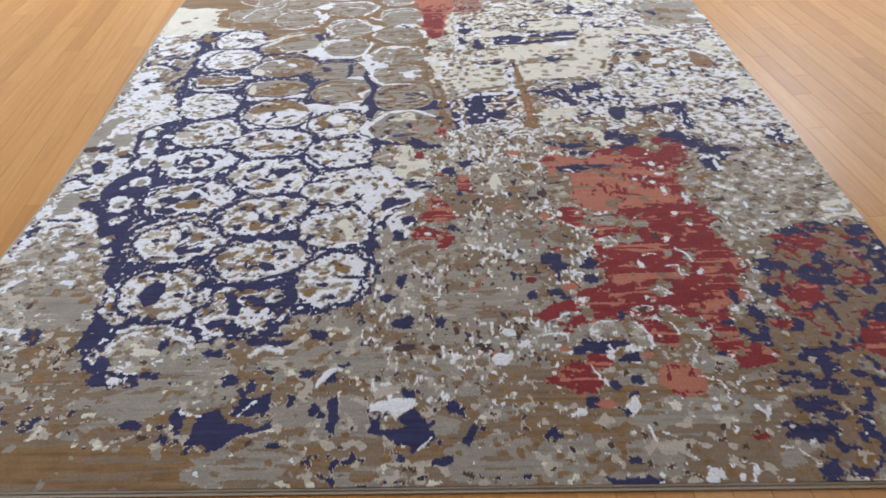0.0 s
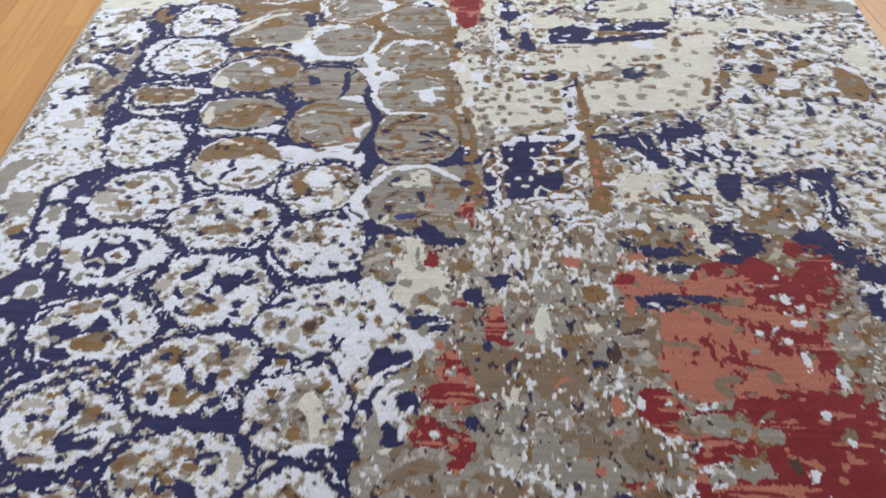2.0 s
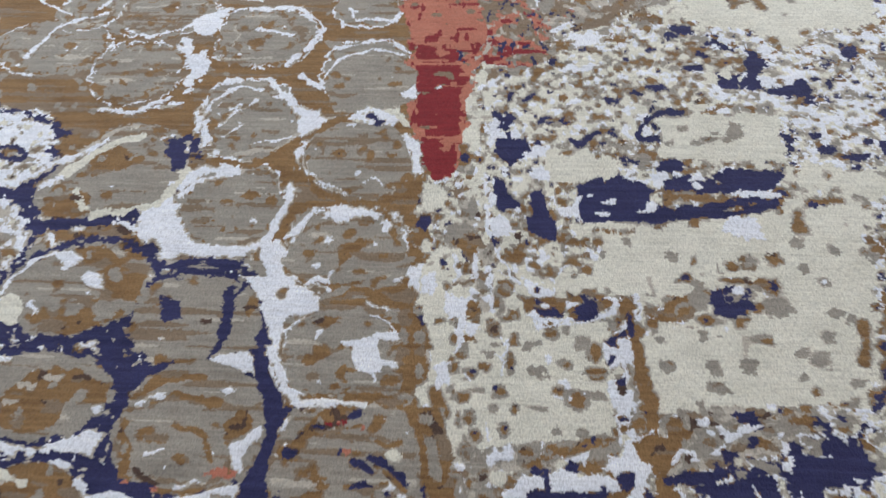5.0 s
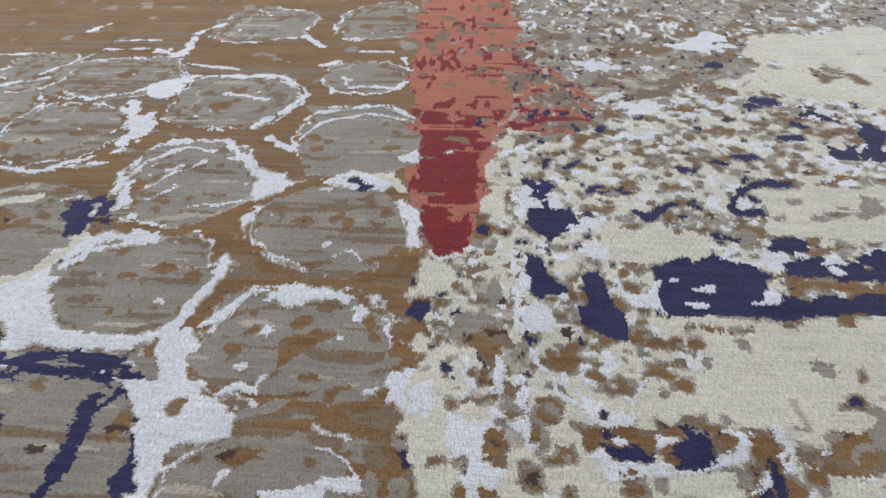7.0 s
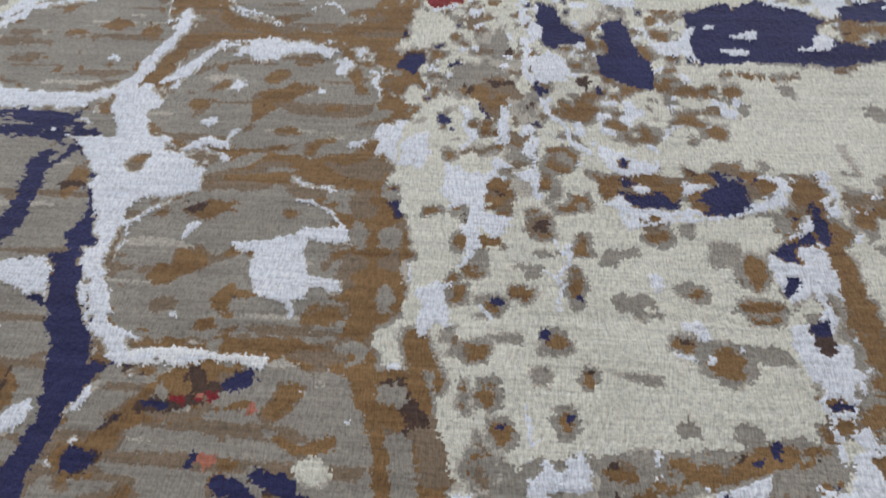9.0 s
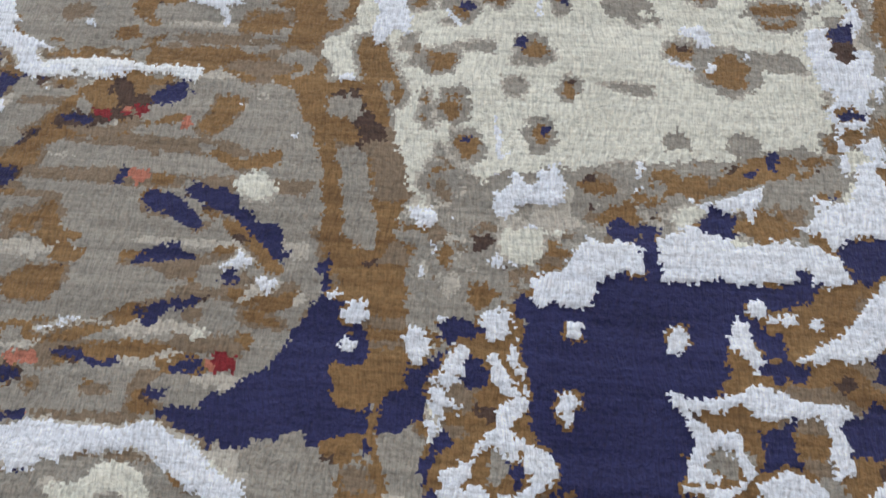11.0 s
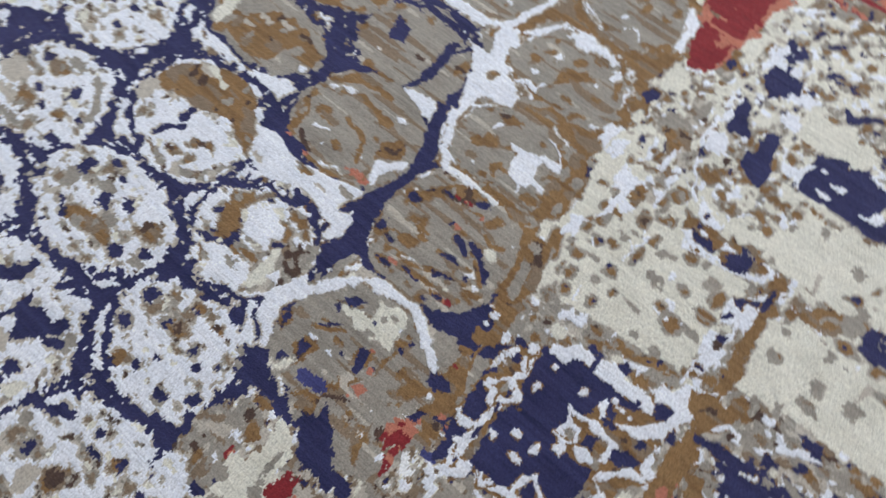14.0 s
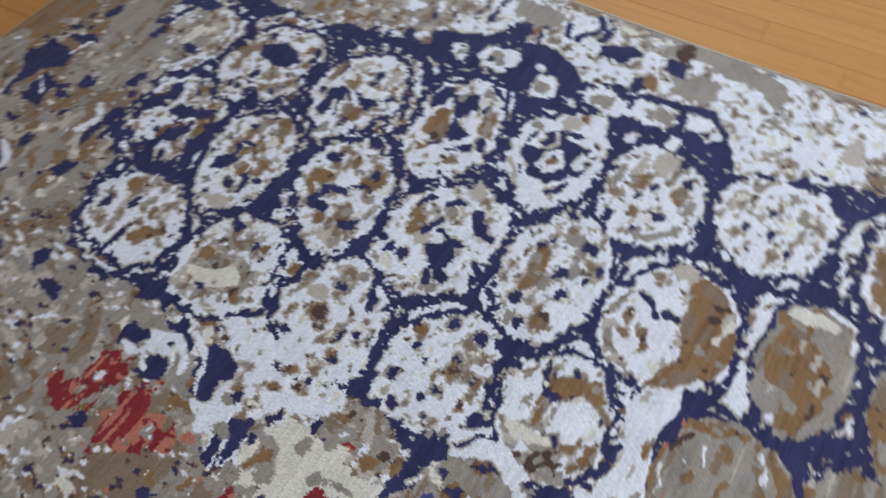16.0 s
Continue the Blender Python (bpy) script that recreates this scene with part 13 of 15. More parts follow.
poly(NAVY, [(0.383, 1.166), (0.436, 1.169), (0.447, 1.137), (0.399, 1.127)], 0.005)
poly(NAVY, [(0.474, 1.104), (0.510, 1.136), (0.514, 1.107), (0.478, 1.089)], 0.005)
poly(NAVY, [(0.368, 0.778), (0.402, 0.773), (0.465, 0.782), (0.488, 0.768), (0.447, 0.755), (0.387, 0.760)], 0.006)
for e in [(0.349, 1.083, 0.020, 0.016), (0.417, 1.091, 0.029, 0.015), (0.366, 1.011, 0.028, 0.019), (0.316, 1.047, 0.016, 0.016), (0.735, 0.872, 0.020, 0.007)]:
    blob("red", *e, 0.4)
poly(CORAL, [(0.554, 1.021), (0.596, 1.050), (0.635, 1.041), (0.636, 1.014), (0.583, 0.998)], 0.005)
for e in [(0.400, 0.970, 0.024, 0.012)]:
    blob(CORAL, *e, 0.4)
poly(TAUPE, [(0.577, 0.976), (0.612, 0.981), (0.596, 0.937), (0.565, 0.933)], 0.005)
for e in [(0.569, 0.962, 0.012, 0.015)]:
    blob(CREAM, *e, 0.4)
poly(ICE, [(0.446, 0.964), (0.479, 0.992), (0.487, 0.958), (0.465, 0.927), (0.446, 0.932)], 0.005)
for e in [(0.451, 0.943, 0.007, 0.010), (0.480, 0.997, 0.016, 0.005)]:
    blob(NAVY, *e, 0.4)
stroke(ICE, [(0.650, 1.044), (0.696, 1.036), (0.707, 1.004), (0.698, 0.967)], 0.0026, 0.6)
stroke(ICE, [(0.392, 1.082), (0.400, 1.046), (0.417, 1.028)], 0.0031, 0.6)
stroke(ICE, [(0.670, 0.811), (0.698, 0.803), (0.689, 0.760)], 0.0021, 0.6)
poly(ICE, [(0.585, 0.775), (0.603, 0.793), (0.624, 0.784), (0.625, 0.763), (0.586, 0.756)], 0.004)
poly(BEIGE, [(0.494, 0.854), (0.536, 0.870), (0.566, 0.863), (0.552, 0.834), (0.508, 0.835)], 0.006)
stroke(ICE, [(0.494, 0.910), (0.503, 0.864)], 0.0026, 0.6)
poly(TAUPE, [(0.763, 0.828), (0.810, 0.823), (0.814, 0.795), (0.765, 0.786)], 0.006)
stroke(ICE, [(0.774, 0.841), (0.805, 0.842), (0.824, 0.821)], 0.0032, 0.6)
poly(NAVY, [(0.845, 0.794), (0.882, 0.817), (0.877, 0.773), (0.847, 0.752), (0.839, 0.774)], 0.005)
for e in [(0.846, 0.881, 0.029, 0.017), (0.929, 1.017, 0.028, 0.014), (0.971, 0.999, 0.022, 0.015), (0.889, 0.954, 0.022, 0.015), (0.930, 0.926, 0.026, 0.013), (0.919, 0.779, 0.023, 0.011), (0.805, 0.874, 0.014, 0.010), (0.875, 1.053, 0.033, 0.009)]:
    blob(NAVY, *e, 0.4)
poly(TAUPE, [(-1.335, 2.157), (-1.360, 2.269), (-1.338, 2.387), (-1.308, 2.468), (-1.393, 2.440), (-1.426, 2.285), (-1.387, 2.157)], 0.012)
poly("taupe", [(-1.442, 1.947), (-1.453, 2.005), (-1.422, 2.112), (-1.381, 2.085), (-1.394, 1.971)], 0.01)
for e in [(-1.371, 2.215, 0.031, 0.019)]:
    blob(DARK, *e, 0.4)
for e in [[(-0.967, 2.036), (-0.997, 2.062), (-0.962, 2.088), (-0.939, 2.072)], [(-0.986, 2.096), (-0.995, 2.140), (-0.987, 2.172)]]:
    stroke(ICE, e, 0.004, 0.6)
stroke(ICE, [(-0.924, 2.073), (-0.944, 2.098), (-0.908, 2.119), (-0.886, 2.098), (-0.909, 2.078)], 0.0054, 0.6)
for e in [(-0.912, 2.098, 0.011, 0.009)]:
    blob("tan_cap", *e, 0.4)
for e in [(-0.946, 2.151, 0.012, 0.010), (-0.972, 2.163, 0.012, 0.008), (-0.886, 2.155, 0.011, 0.011), (-0.919, 2.179, 0.012, 0.009), (-0.939, 2.037, 0.009, 0.007)]:
    blob(ICE, *e, 0.4)
stroke(NAVY, [(-0.604, 1.753), (-0.636, 1.789), (-0.637, 1.818)], 0.0036, 0.6)
for e in [(-0.977, 2.365, 0.018, 0.016), (-0.963, 2.276, 0.021, 0.014), (-0.884, 2.299, 0.012, 0.011)]:
    blob("tan_cap", *e, 0.4)
# --- cream field, tan and navy marks towards the far edge
poly("white_speck", [(0.824, 3.145), (1.039, 3.150), (1.164, 3.023), (1.239, 2.881), (1.163, 2.687), (0.750, 2.679), (0.759, 2.804), (0.781, 2.965)], 0.01)
poly("white_speck", [(1.021, 3.149), (1.357, 3.269), (1.293, 2.976), (1.185, 2.903), (1.131, 3.022), (1.007, 3.044)], 0.01)
poly("white_speck", [(0.711, 3.405), (1.006, 3.476), (1.008, 3.350), (0.968, 3.266), (0.771, 3.255), (0.700, 3.298)], 0.01)
poly("taupe", [(1.052, 3.578), (1.324, 3.584), (1.293, 3.387), (1.327, 3.283), (1.166, 3.279), (1.041, 3.276), (1.017, 3.381)], 0.01)
poly("cream_plain", [(0.600, 3.081), (0.666, 3.163), (0.758, 3.117), (0.790, 3.002), (0.746, 2.848), (0.761, 2.815), (0.725, 2.760), (0.628, 2.727), (0.523, 2.725), (0.465, 2.842), (0.563, 2.866), (0.611, 2.961)], 0.008)
poly("cream_plain", [(0.767, 3.238), (0.966, 3.260), (1.147, 3.221), (1.112, 3.165), (1.023, 3.155), (0.929, 3.188), (0.836, 3.159), (0.756, 3.184)], 0.006)
poly("cream_plain", [(0.469, 3.383), (0.690, 3.389), (0.676, 3.268), (0.508, 3.264), (0.460, 3.307)], 0.004)
for e in [(0.657, 3.054, 0.011, 0.015), (0.659, 2.997, 0.009, 0.013), (0.690, 2.968, 0.010, 0.010), (0.725, 3.038, 0.009, 0.010), (0.717, 2.893, 0.010, 0.012), (0.693, 2.904, 0.016, 0.010), (0.670, 2.857, 0.010, 0.013), (0.646, 2.812, 0.015, 0.013), (0.617, 2.823, 0.011, 0.011), (0.698, 2.770, 0.012, 0.010), (0.608, 2.775, 0.007, 0.009), (0.520, 2.795, 0.015, 0.016), (0.458, 2.787, 0.012, 0.013), (0.460, 2.751, 0.018, 0.009), (0.377, 2.787, 0.012, 0.011), (0.571, 3.334, 0.033, 0.028), (0.513, 3.302, 0.023, 0.018), (0.453, 2.922, 0.019, 0.019), (0.595, 2.913, 0.022, 0.018), (0.419, 2.905, 0.016, 0.017), (1.007, 3.218, 0.014, 0.008), (0.870, 3.229, 0.014, 0.008)]:
    blob(TAUPE, *e, 0.4)
for e in [(0.690, 2.968, 0.005, 0.005), (0.529, 2.947, 0.009, 0.009)]:
    blob(ICE, *e, 0.4)
poly(NAVY, [(0.482, 2.934), (0.505, 2.916), (0.542, 2.931), (0.552, 2.912), (0.511, 2.888), (0.481, 2.897)], 0.005)
for e in [(0.426, 2.896, 0.016, 0.014), (0.528, 2.967, 0.030, 0.005), (0.609, 3.018, 0.011, 0.015)]:
    blob("tan_cap", *e, 0.4)
for e in [(0.704, 3.322, 0.015, 0.012), (0.760, 3.329, 0.014, 0.009), (0.770, 3.290, 0.018, 0.011), (0.828, 3.271, 0.024, 0.011), (0.895, 3.293, 0.010, 0.026), (0.763, 3.480, 0.016, 0.017), (0.660, 3.484, 0.015, 0.017), (0.929, 3.394, 0.016, 0.015), (0.865, 3.316, 0.011, 0.009)]:
    blob(NAVY, *e, 0.4)
for e in [(1.157, 3.480, 0.038, 0.027), (1.132, 3.368, 0.041, 0.021), (1.259, 3.450, 0.027, 0.020)]:
    blob("tan_cap", *e, 0.4)
poly(NAVY, [(1.047, 3.477), (1.105, 3.462), (1.114, 3.430), (1.089, 3.407), (1.064, 3.451)], 0.005)
for e in [(1.284, 3.387, 0.024, 0.022)]:
    blob(ICE, *e, 0.4)
stroke("tan_cap", [(1.136, 3.188), (1.208, 3.195)], 0.0058, 0.6)
stroke(TAUPE, [(1.152, 3.236), (1.305, 3.225)], 0.006, 0.6)
stroke(TAUPE, [(1.067, 3.245), (1.139, 3.250)], 0.0047, 0.6)
for e in [(1.210, 3.154, 0.021, 0.011), (1.242, 3.101, 0.020, 0.010), (1.145, 3.112, 0.017, 0.010), (1.121, 3.042, 0.027, 0.008), (1.075, 3.051, 0.013, 0.008)]:
    blob(TAUPE, *e, 0.4)
poly("cream_plain", [(1.211, 3.062), (1.293, 3.102), (1.264, 2.964), (1.211, 2.950), (1.192, 2.986)], 0.008)
poly("tan_cap", [(0.879, 2.908), (0.939, 2.981), (0.972, 2.957), (0.948, 2.875), (0.910, 2.851), (0.877, 2.873)], 0.006)
poly("tan_cap", [(0.914, 3.068), (0.944, 3.056), (0.974, 3.018), (0.967, 2.993), (0.930, 3.005), (0.915, 3.042)], 0.005)
poly("tan_cap", [(0.790, 2.953), (0.813, 2.930), (0.791, 2.871), (0.808, 2.849), (0.774, 2.837), (0.770, 2.882)], 0.005)
poly("tan_cap", [(1.020, 2.982), (1.068, 3.003), (1.096, 2.991), (1.061, 2.959), (1.021, 2.934), (1.002, 2.899)], 0.005)
poly("tan_cap", [(1.142, 2.961), (1.170, 2.950), (1.212, 2.892), (1.229, 2.836), (1.181, 2.770), (1.128, 2.790), (1.121, 2.856)], 0.008)
poly("tan_cap", [(0.944, 2.837), (1.020, 2.832), (1.001, 2.798), (0.940, 2.797)], 0.005)
stroke("tan_cap", [(0.939, 3.161), (1.018, 3.168), (0.993, 3.141)], 0.0057, 0.6)
for e in [(0.898, 3.133, 0.017, 0.013), (0.834, 3.015, 0.020, 0.015), (0.797, 3.065, 0.012, 0.010), (1.097, 2.811, 0.028, 0.013)]:
    blob("tan_cap", *e, 0.4)
poly(NAVY, [(0.829, 3.061), (0.855, 3.098), (0.867, 3.080), (0.901, 3.080), (0.877, 3.054)], 0.005)
poly(NAVY, [(0.867, 2.955), (0.903, 2.968), (0.930, 2.949), (0.917, 2.916), (0.883, 2.924)], 0.005)
poly(NAVY, [(0.901, 2.874), (0.918, 2.852), (0.910, 2.825), (0.894, 2.833)], 0.005)
poly(NAVY, [(0.814, 2.784), (0.844, 2.810), (0.850, 2.774), (0.830, 2.758)], 0.005)
poly(NAVY, [(1.006, 2.777), (1.018, 2.756), (1.025, 2.705), (1.001, 2.692), (1.000, 2.735)], 0.005)
poly(NAVY, [(1.097, 2.811), (1.112, 2.769), (1.098, 2.751), (1.090, 2.779)], 0.005)
stroke(NAVY, [(1.102, 2.760), (1.169, 2.749)], 0.0036, 0.6)
stroke(NAVY, [(0.741, 2.703), (0.758, 2.679)], 0.0042, 0.6)
for e in [(1.046, 3.063, 0.022, 0.020), (1.081, 3.124, 0.015, 0.016), (1.129, 3.165, 0.011, 0.013), (0.950, 3.095, 0.016, 0.016), (0.974, 2.910, 0.008, 0.014)]:
    blob(NAVY, *e, 0.4)
poly("cream_plain", [(0.837, 2.930), (0.879, 2.938), (0.872, 2.885), (0.830, 2.872)], 0.005)
# --- navy marks between the tan stripe and the far edge
poly("white_speck", [(0.677, 2.677), (1.161, 2.728), (1.089, 2.465), (0.890, 2.478), (0.820, 2.426), (0.767, 2.475), (0.754, 2.582), (0.682, 2.638)], 0.01)
poly("white_fleck", [(0.442, 2.486), (0.562, 2.471), (0.703, 2.491), (0.767, 2.475), (0.820, 2.426), (0.774, 2.314), (0.658, 2.312), (0.508, 2.324), (0.425, 2.369)], 0.01)
poly(NAVY, [(0.490, 2.611), (0.530, 2.597), (0.528, 2.541), (0.548, 2.523), (0.565, 2.471), (0.533, 2.459), (0.502, 2.514), (0.476, 2.540), (0.455, 2.567)], 0.006)
poly(NAVY, [(0.554, 2.645), (0.639, 2.637), (0.623, 2.598), (0.586, 2.588), (0.564, 2.551), (0.540, 2.569)], 0.006)
poly(NAVY, [(0.620, 2.686), (0.658, 2.657), (0.678, 2.609), (0.646, 2.605), (0.620, 2.652)], 0.005)
poly(NAVY, [(0.599, 2.552), (0.675, 2.544), (0.697, 2.509), (0.648, 2.487), (0.604, 2.507)], 0.006)
poly(NAVY, [(0.710, 2.545), (0.771, 2.528), (0.730, 2.488), (0.703, 2.491)], 0.005)
poly(NAVY, [(0.690, 2.448), (0.745, 2.444), (0.736, 2.375), (0.705, 2.334), (0.672, 2.340), (0.675, 2.390)], 0.006)
poly(NAVY, [(0.536, 2.404), (0.572, 2.388), (0.606, 2.421), (0.615, 2.389), (0.583, 2.377)], 0.005)
poly(NAVY, [(0.825, 2.442), (0.882, 2.452), (0.858, 2.418), (0.810, 2.393), (0.770, 2.399)], 0.006)
poly(NAVY, [(0.915, 2.470), (0.963, 2.454), (1.014, 2.455), (0.987, 2.436), (0.958, 2.401), (0.925, 2.420)], 0.006)
poly(NAVY, [(0.973, 2.412), (0.978, 2.380), (0.961, 2.302), (0.976, 2.270), (0.956, 2.273), (0.947, 2.317), (0.956, 2.380)], 0.005)
poly(NAVY, [(0.643, 2.235), (0.683, 2.260), (0.672, 2.210), (0.642, 2.196)], 0.005)
poly(NAVY, [(0.678, 2.196), (0.744, 2.212), (0.747, 2.175), (0.672, 2.173)], 0.005)
poly(NAVY, [(0.795, 2.220), (0.849, 2.235), (0.886, 2.235), (0.912, 2.215), (0.890, 2.177), (0.844, 2.183)], 0.005)
poly("cream_plain", [(0.433, 2.426), (0.529, 2.437), (0.536, 2.404), (0.478, 2.378), (0.433, 2.338), (0.418, 2.369)], 0.008)
poly("gray_speck", [(0.430, 2.323), (0.529, 2.302), (0.534, 2.265), (0.419, 2.248), (0.406, 2.292)], 0.008)
stroke(CREAM, [(0.486, 2.278), (0.595, 2.259), (0.612, 2.223), (0.612, 2.175)], 0.008, 0.6)
poly("cream_plain", [(0.941, 2.592), (1.003, 2.606), (1.007, 2.569), (0.943, 2.555)], 0.005)
poly("cream_plain", [(0.816, 2.599), (0.884, 2.591), (0.862, 2.564), (0.806, 2.563)], 0.005)
poly("tan_cap", [(0.540, 2.356), (0.593, 2.365), (0.657, 2.358), (0.638, 2.334), (0.549, 2.340)], 0.005)
poly("olive", [(0.806, 2.377), (0.822, 2.346), (0.802, 2.314), (0.798, 2.270), (0.842, 2.242), (0.821, 2.224), (0.772, 2.223), (0.710, 2.222), (0.689, 2.236), (0.752, 2.284), (0.778, 2.314)], 0.008)
poly("tan_cap", [(0.781, 2.476), (0.813, 2.468), (0.807, 2.425), (0.782, 2.433)], 0.005)
poly("olive", [(0.513, 2.221), (0.553, 2.236), (0.577, 2.222), (0.554, 2.185), (0.519, 2.191)], 0.005)
for e in [(0.490, 2.331, 0.023, 0.010), (0.752, 2.262, 0.018, 0.012), (0.803, 2.285, 0.014, 0.018)]:
    blob("tan_cap", *e, 0.4)
poly("gray_speck", [(0.845, 2.377), (0.924, 2.379), (0.908, 2.332), (0.854, 2.286), (0.830, 2.330)], 0.008)
for e in [(0.559, 2.208, 0.009, 0.012), (0.856, 2.182, 0.021, 0.007)]:
    blob("red", *e, 0.4)
for e in [(0.804, 2.307, 0.006, 0.008)]:
    blob(CORAL, *e, 0.4)
stroke(ICE, [(0.487, 2.592), (0.501, 2.550)], 0.0036, 0.6)
stroke(ICE, [(0.557, 2.588), (0.558, 2.547)], 0.0045, 0.6)
stroke(ICE, [(0.619, 2.547), (0.642, 2.522)], 0.005, 0.6)
for e in [[(0.663, 2.508), (0.676, 2.456)], [(0.586, 2.455), (0.610, 2.402)]]:
    stroke(ICE, e, 0.0047, 0.6)
stroke(ICE, [(0.726, 2.639), (0.742, 2.578)], 0.0046, 0.6)
for e in [[(0.738, 2.391), (0.750, 2.357)], [(0.930, 2.287), (0.945, 2.241)], [(0.756, 2.351), (0.795, 2.359)]]:
    stroke(ICE, e, 0.0045, 0.6)
stroke(ICE, [(0.657, 2.304), (0.689, 2.282)], 0.0041, 0.6)
stroke(ICE, [(0.640, 2.425), (0.669, 2.406)], 0.0031, 0.6)
for e in [(0.551, 2.520, 0.012, 0.009), (0.722, 2.509, 0.011, 0.010), (0.646, 2.571, 0.011, 0.007), (0.748, 2.291, 0.009, 0.011), (0.884, 2.264, 0.016, 0.017)]:
    blob(ICE, *e, 0.4)
# --- marks of the navy patch, the spotted medallion and the arc
poly("taupe", [(-0.292, 2.583), (-0.272, 2.613), (-0.241, 2.642), (-0.190, 2.655), (-0.150, 2.693), (-0.095, 2.689), (-0.065, 2.648), (-0.048, 2.599), (-0.045, 2.562), (-0.047, 2.535), (-0.065, 2.505), (-0.110, 2.472), (-0.182, 2.464), (-0.234, 2.471), (-0.262, 2.489), (-0.285, 2.526)], 0.006)
stroke("tan_cap", [(-0.277, 2.609), (-0.256, 2.634), (-0.232, 2.648), (-0.191, 2.658), (-0.155, 2.667)], 0.0041, 0.6)
stroke("tan_cap", [(-0.261, 2.512), (-0.229, 2.510), (-0.185, 2.517), (-0.151, 2.524)], 0.005, 0.6)
stroke("tan_cap", [(-0.239, 2.488), (-0.197, 2.503), (-0.157, 2.504), (-0.118, 2.511), (-0.084, 2.515)], 0.0057, 0.6)
stroke("tan_cap", [(-0.135, 2.647), (-0.101, 2.633), (-0.082, 2.646)], 0.0031, 0.6)
for e in [(-0.210, 2.580, 0.019, 0.009), (-0.206, 2.564, 0.012, 0.006), (-0.127, 2.553, 0.010, 0.005), (-0.116, 2.601, 0.010, 0.008), (-0.245, 2.533, 0.010, 0.006), (-0.151, 2.620, 0.007, 0.005), (-0.162, 2.482, 0.008, 0.004)]:
    blob("tan_cap", *e, 0.4)
stroke("tan_cap", [(-0.158, 2.605), (-0.124, 2.590)], 0.006, 0.6)
stroke("tan_cap", [(-0.128, 2.610), (-0.093, 2.589), (-0.070, 2.567)], 0.007, 0.6)
stroke("tan_cap", [(-0.164, 2.562), (-0.122, 2.558), (-0.104, 2.569)], 0.0045, 0.6)
stroke("tan_cap", [(-0.151, 2.526), (-0.119, 2.540), (-0.084, 2.541)], 0.005, 0.6)
for e in [(-0.267, 2.614, 0.017, 0.012), (-0.222, 2.488, 0.017, 0.006), (-0.111, 2.500, 0.015, 0.006)]:
    blob("tan_cap", *e, 0.4)
stroke("tan_cap", [(-0.278, 2.540), (-0.243, 2.524)], 0.006, 0.6)
poly("olive", [(-0.088, 2.563), (-0.057, 2.555), (-0.044, 2.541), (-0.068, 2.533), (-0.095, 2.546)], 0.006)
poly(CREAM, [(-0.114, 2.619), (-0.100, 2.630), (-0.084, 2.626), (-0.077, 2.616), (-0.086, 2.608), (-0.102, 2.610)], 0.004)
poly(NAVY, [(-0.135, 2.618), (-0.114, 2.618), (-0.095, 2.600), (-0.072, 2.588), (-0.065, 2.565), (-0.079, 2.570), (-0.101, 2.593), (-0.122, 2.607)], 0.005)
poly(NAVY, [(-0.159, 2.607), (-0.143, 2.606), (-0.120, 2.589), (-0.128, 2.585), (-0.148, 2.593)], 0.005)
poly(NAVY, [(-0.162, 2.563), (-0.136, 2.574), (-0.119, 2.559), (-0.148, 2.556)], 0.005)
poly(NAVY, [(-0.158, 2.528), (-0.139, 2.541), (-0.119, 2.543), (-0.127, 2.532), (-0.146, 2.524)], 0.005)
stroke(NAVY, [(-0.131, 2.613), (-0.097, 2.597), (-0.070, 2.572)], 0.0041, 0.6)
stroke(NAVY, [(-0.155, 2.605), (-0.124, 2.589)], 0.0036, 0.6)
stroke(NAVY, [(-0.196, 2.501), (-0.156, 2.501)], 0.0022, 0.6)
for e in [(-0.267, 2.614, 0.013, 0.009), (-0.273, 2.538, 0.008, 0.012), (-0.243, 2.525, 0.010, 0.006), (-0.222, 2.487, 0.015, 0.004), (-0.111, 2.499, 0.011, 0.004), (-0.159, 2.683, 0.010, 0.007), (-0.222, 2.661, 0.013, 0.003), (-0.124, 2.482, 0.006, 0.003), (-0.097, 2.556, 0.007, 0.003), (-0.180, 2.620, 0.004, 0.006)]:
    blob(NAVY, *e, 0.4)
for e in [(-0.169, 2.621, 0.006, 0.005), (-0.210, 2.497, 0.009, 0.004), (-0.095, 2.500, 0.005, 0.003), (-0.146, 2.663, 0.003, 0.004)]:
    blob(CORAL, *e, 0.4)
for e in [(-0.091, 2.503, 0.008, 0.006), (-0.180, 2.671, 0.007, 0.003)]:
    blob(RED, *e, 0.4)
stroke(ICE, [(-0.210, 2.517), (-0.166, 2.525)], 0.0015, 0.6)
for e in [(-0.107, 2.520, 0.006, 0.004)]:
    blob(CREAM, *e, 0.4)
poly(TAUPE, [(-0.039, 2.639), (-0.028, 2.646), (-0.015, 2.592), (-0.026, 2.585)], 0.004)
poly(TAUPE, [(-0.070, 2.463), (-0.042, 2.466), (-0.011, 2.451), (-0.015, 2.418), (-0.023, 2.408), (-0.050, 2.431), (-0.069, 2.448)], 0.006)
poly("taupe", [(-0.246, 2.406), (-0.219, 2.434), (-0.182, 2.443), (-0.125, 2.449), (-0.086, 2.425), (-0.039, 2.395), (0.003, 2.358), (-0.010, 2.331), (-0.038, 2.291), (-0.269, 2.260), (-0.277, 2.331), (-0.259, 2.368)], 0.006)
poly(CREAM, [(-0.179, 2.440), (-0.130, 2.441), (-0.113, 2.415), (-0.110, 2.379), (-0.138, 2.380), (-0.160, 2.373), (-0.178, 2.368), (-0.209, 2.369), (-0.221, 2.391), (-0.200, 2.400), (-0.166, 2.400), (-0.166, 2.418)], 0.008)
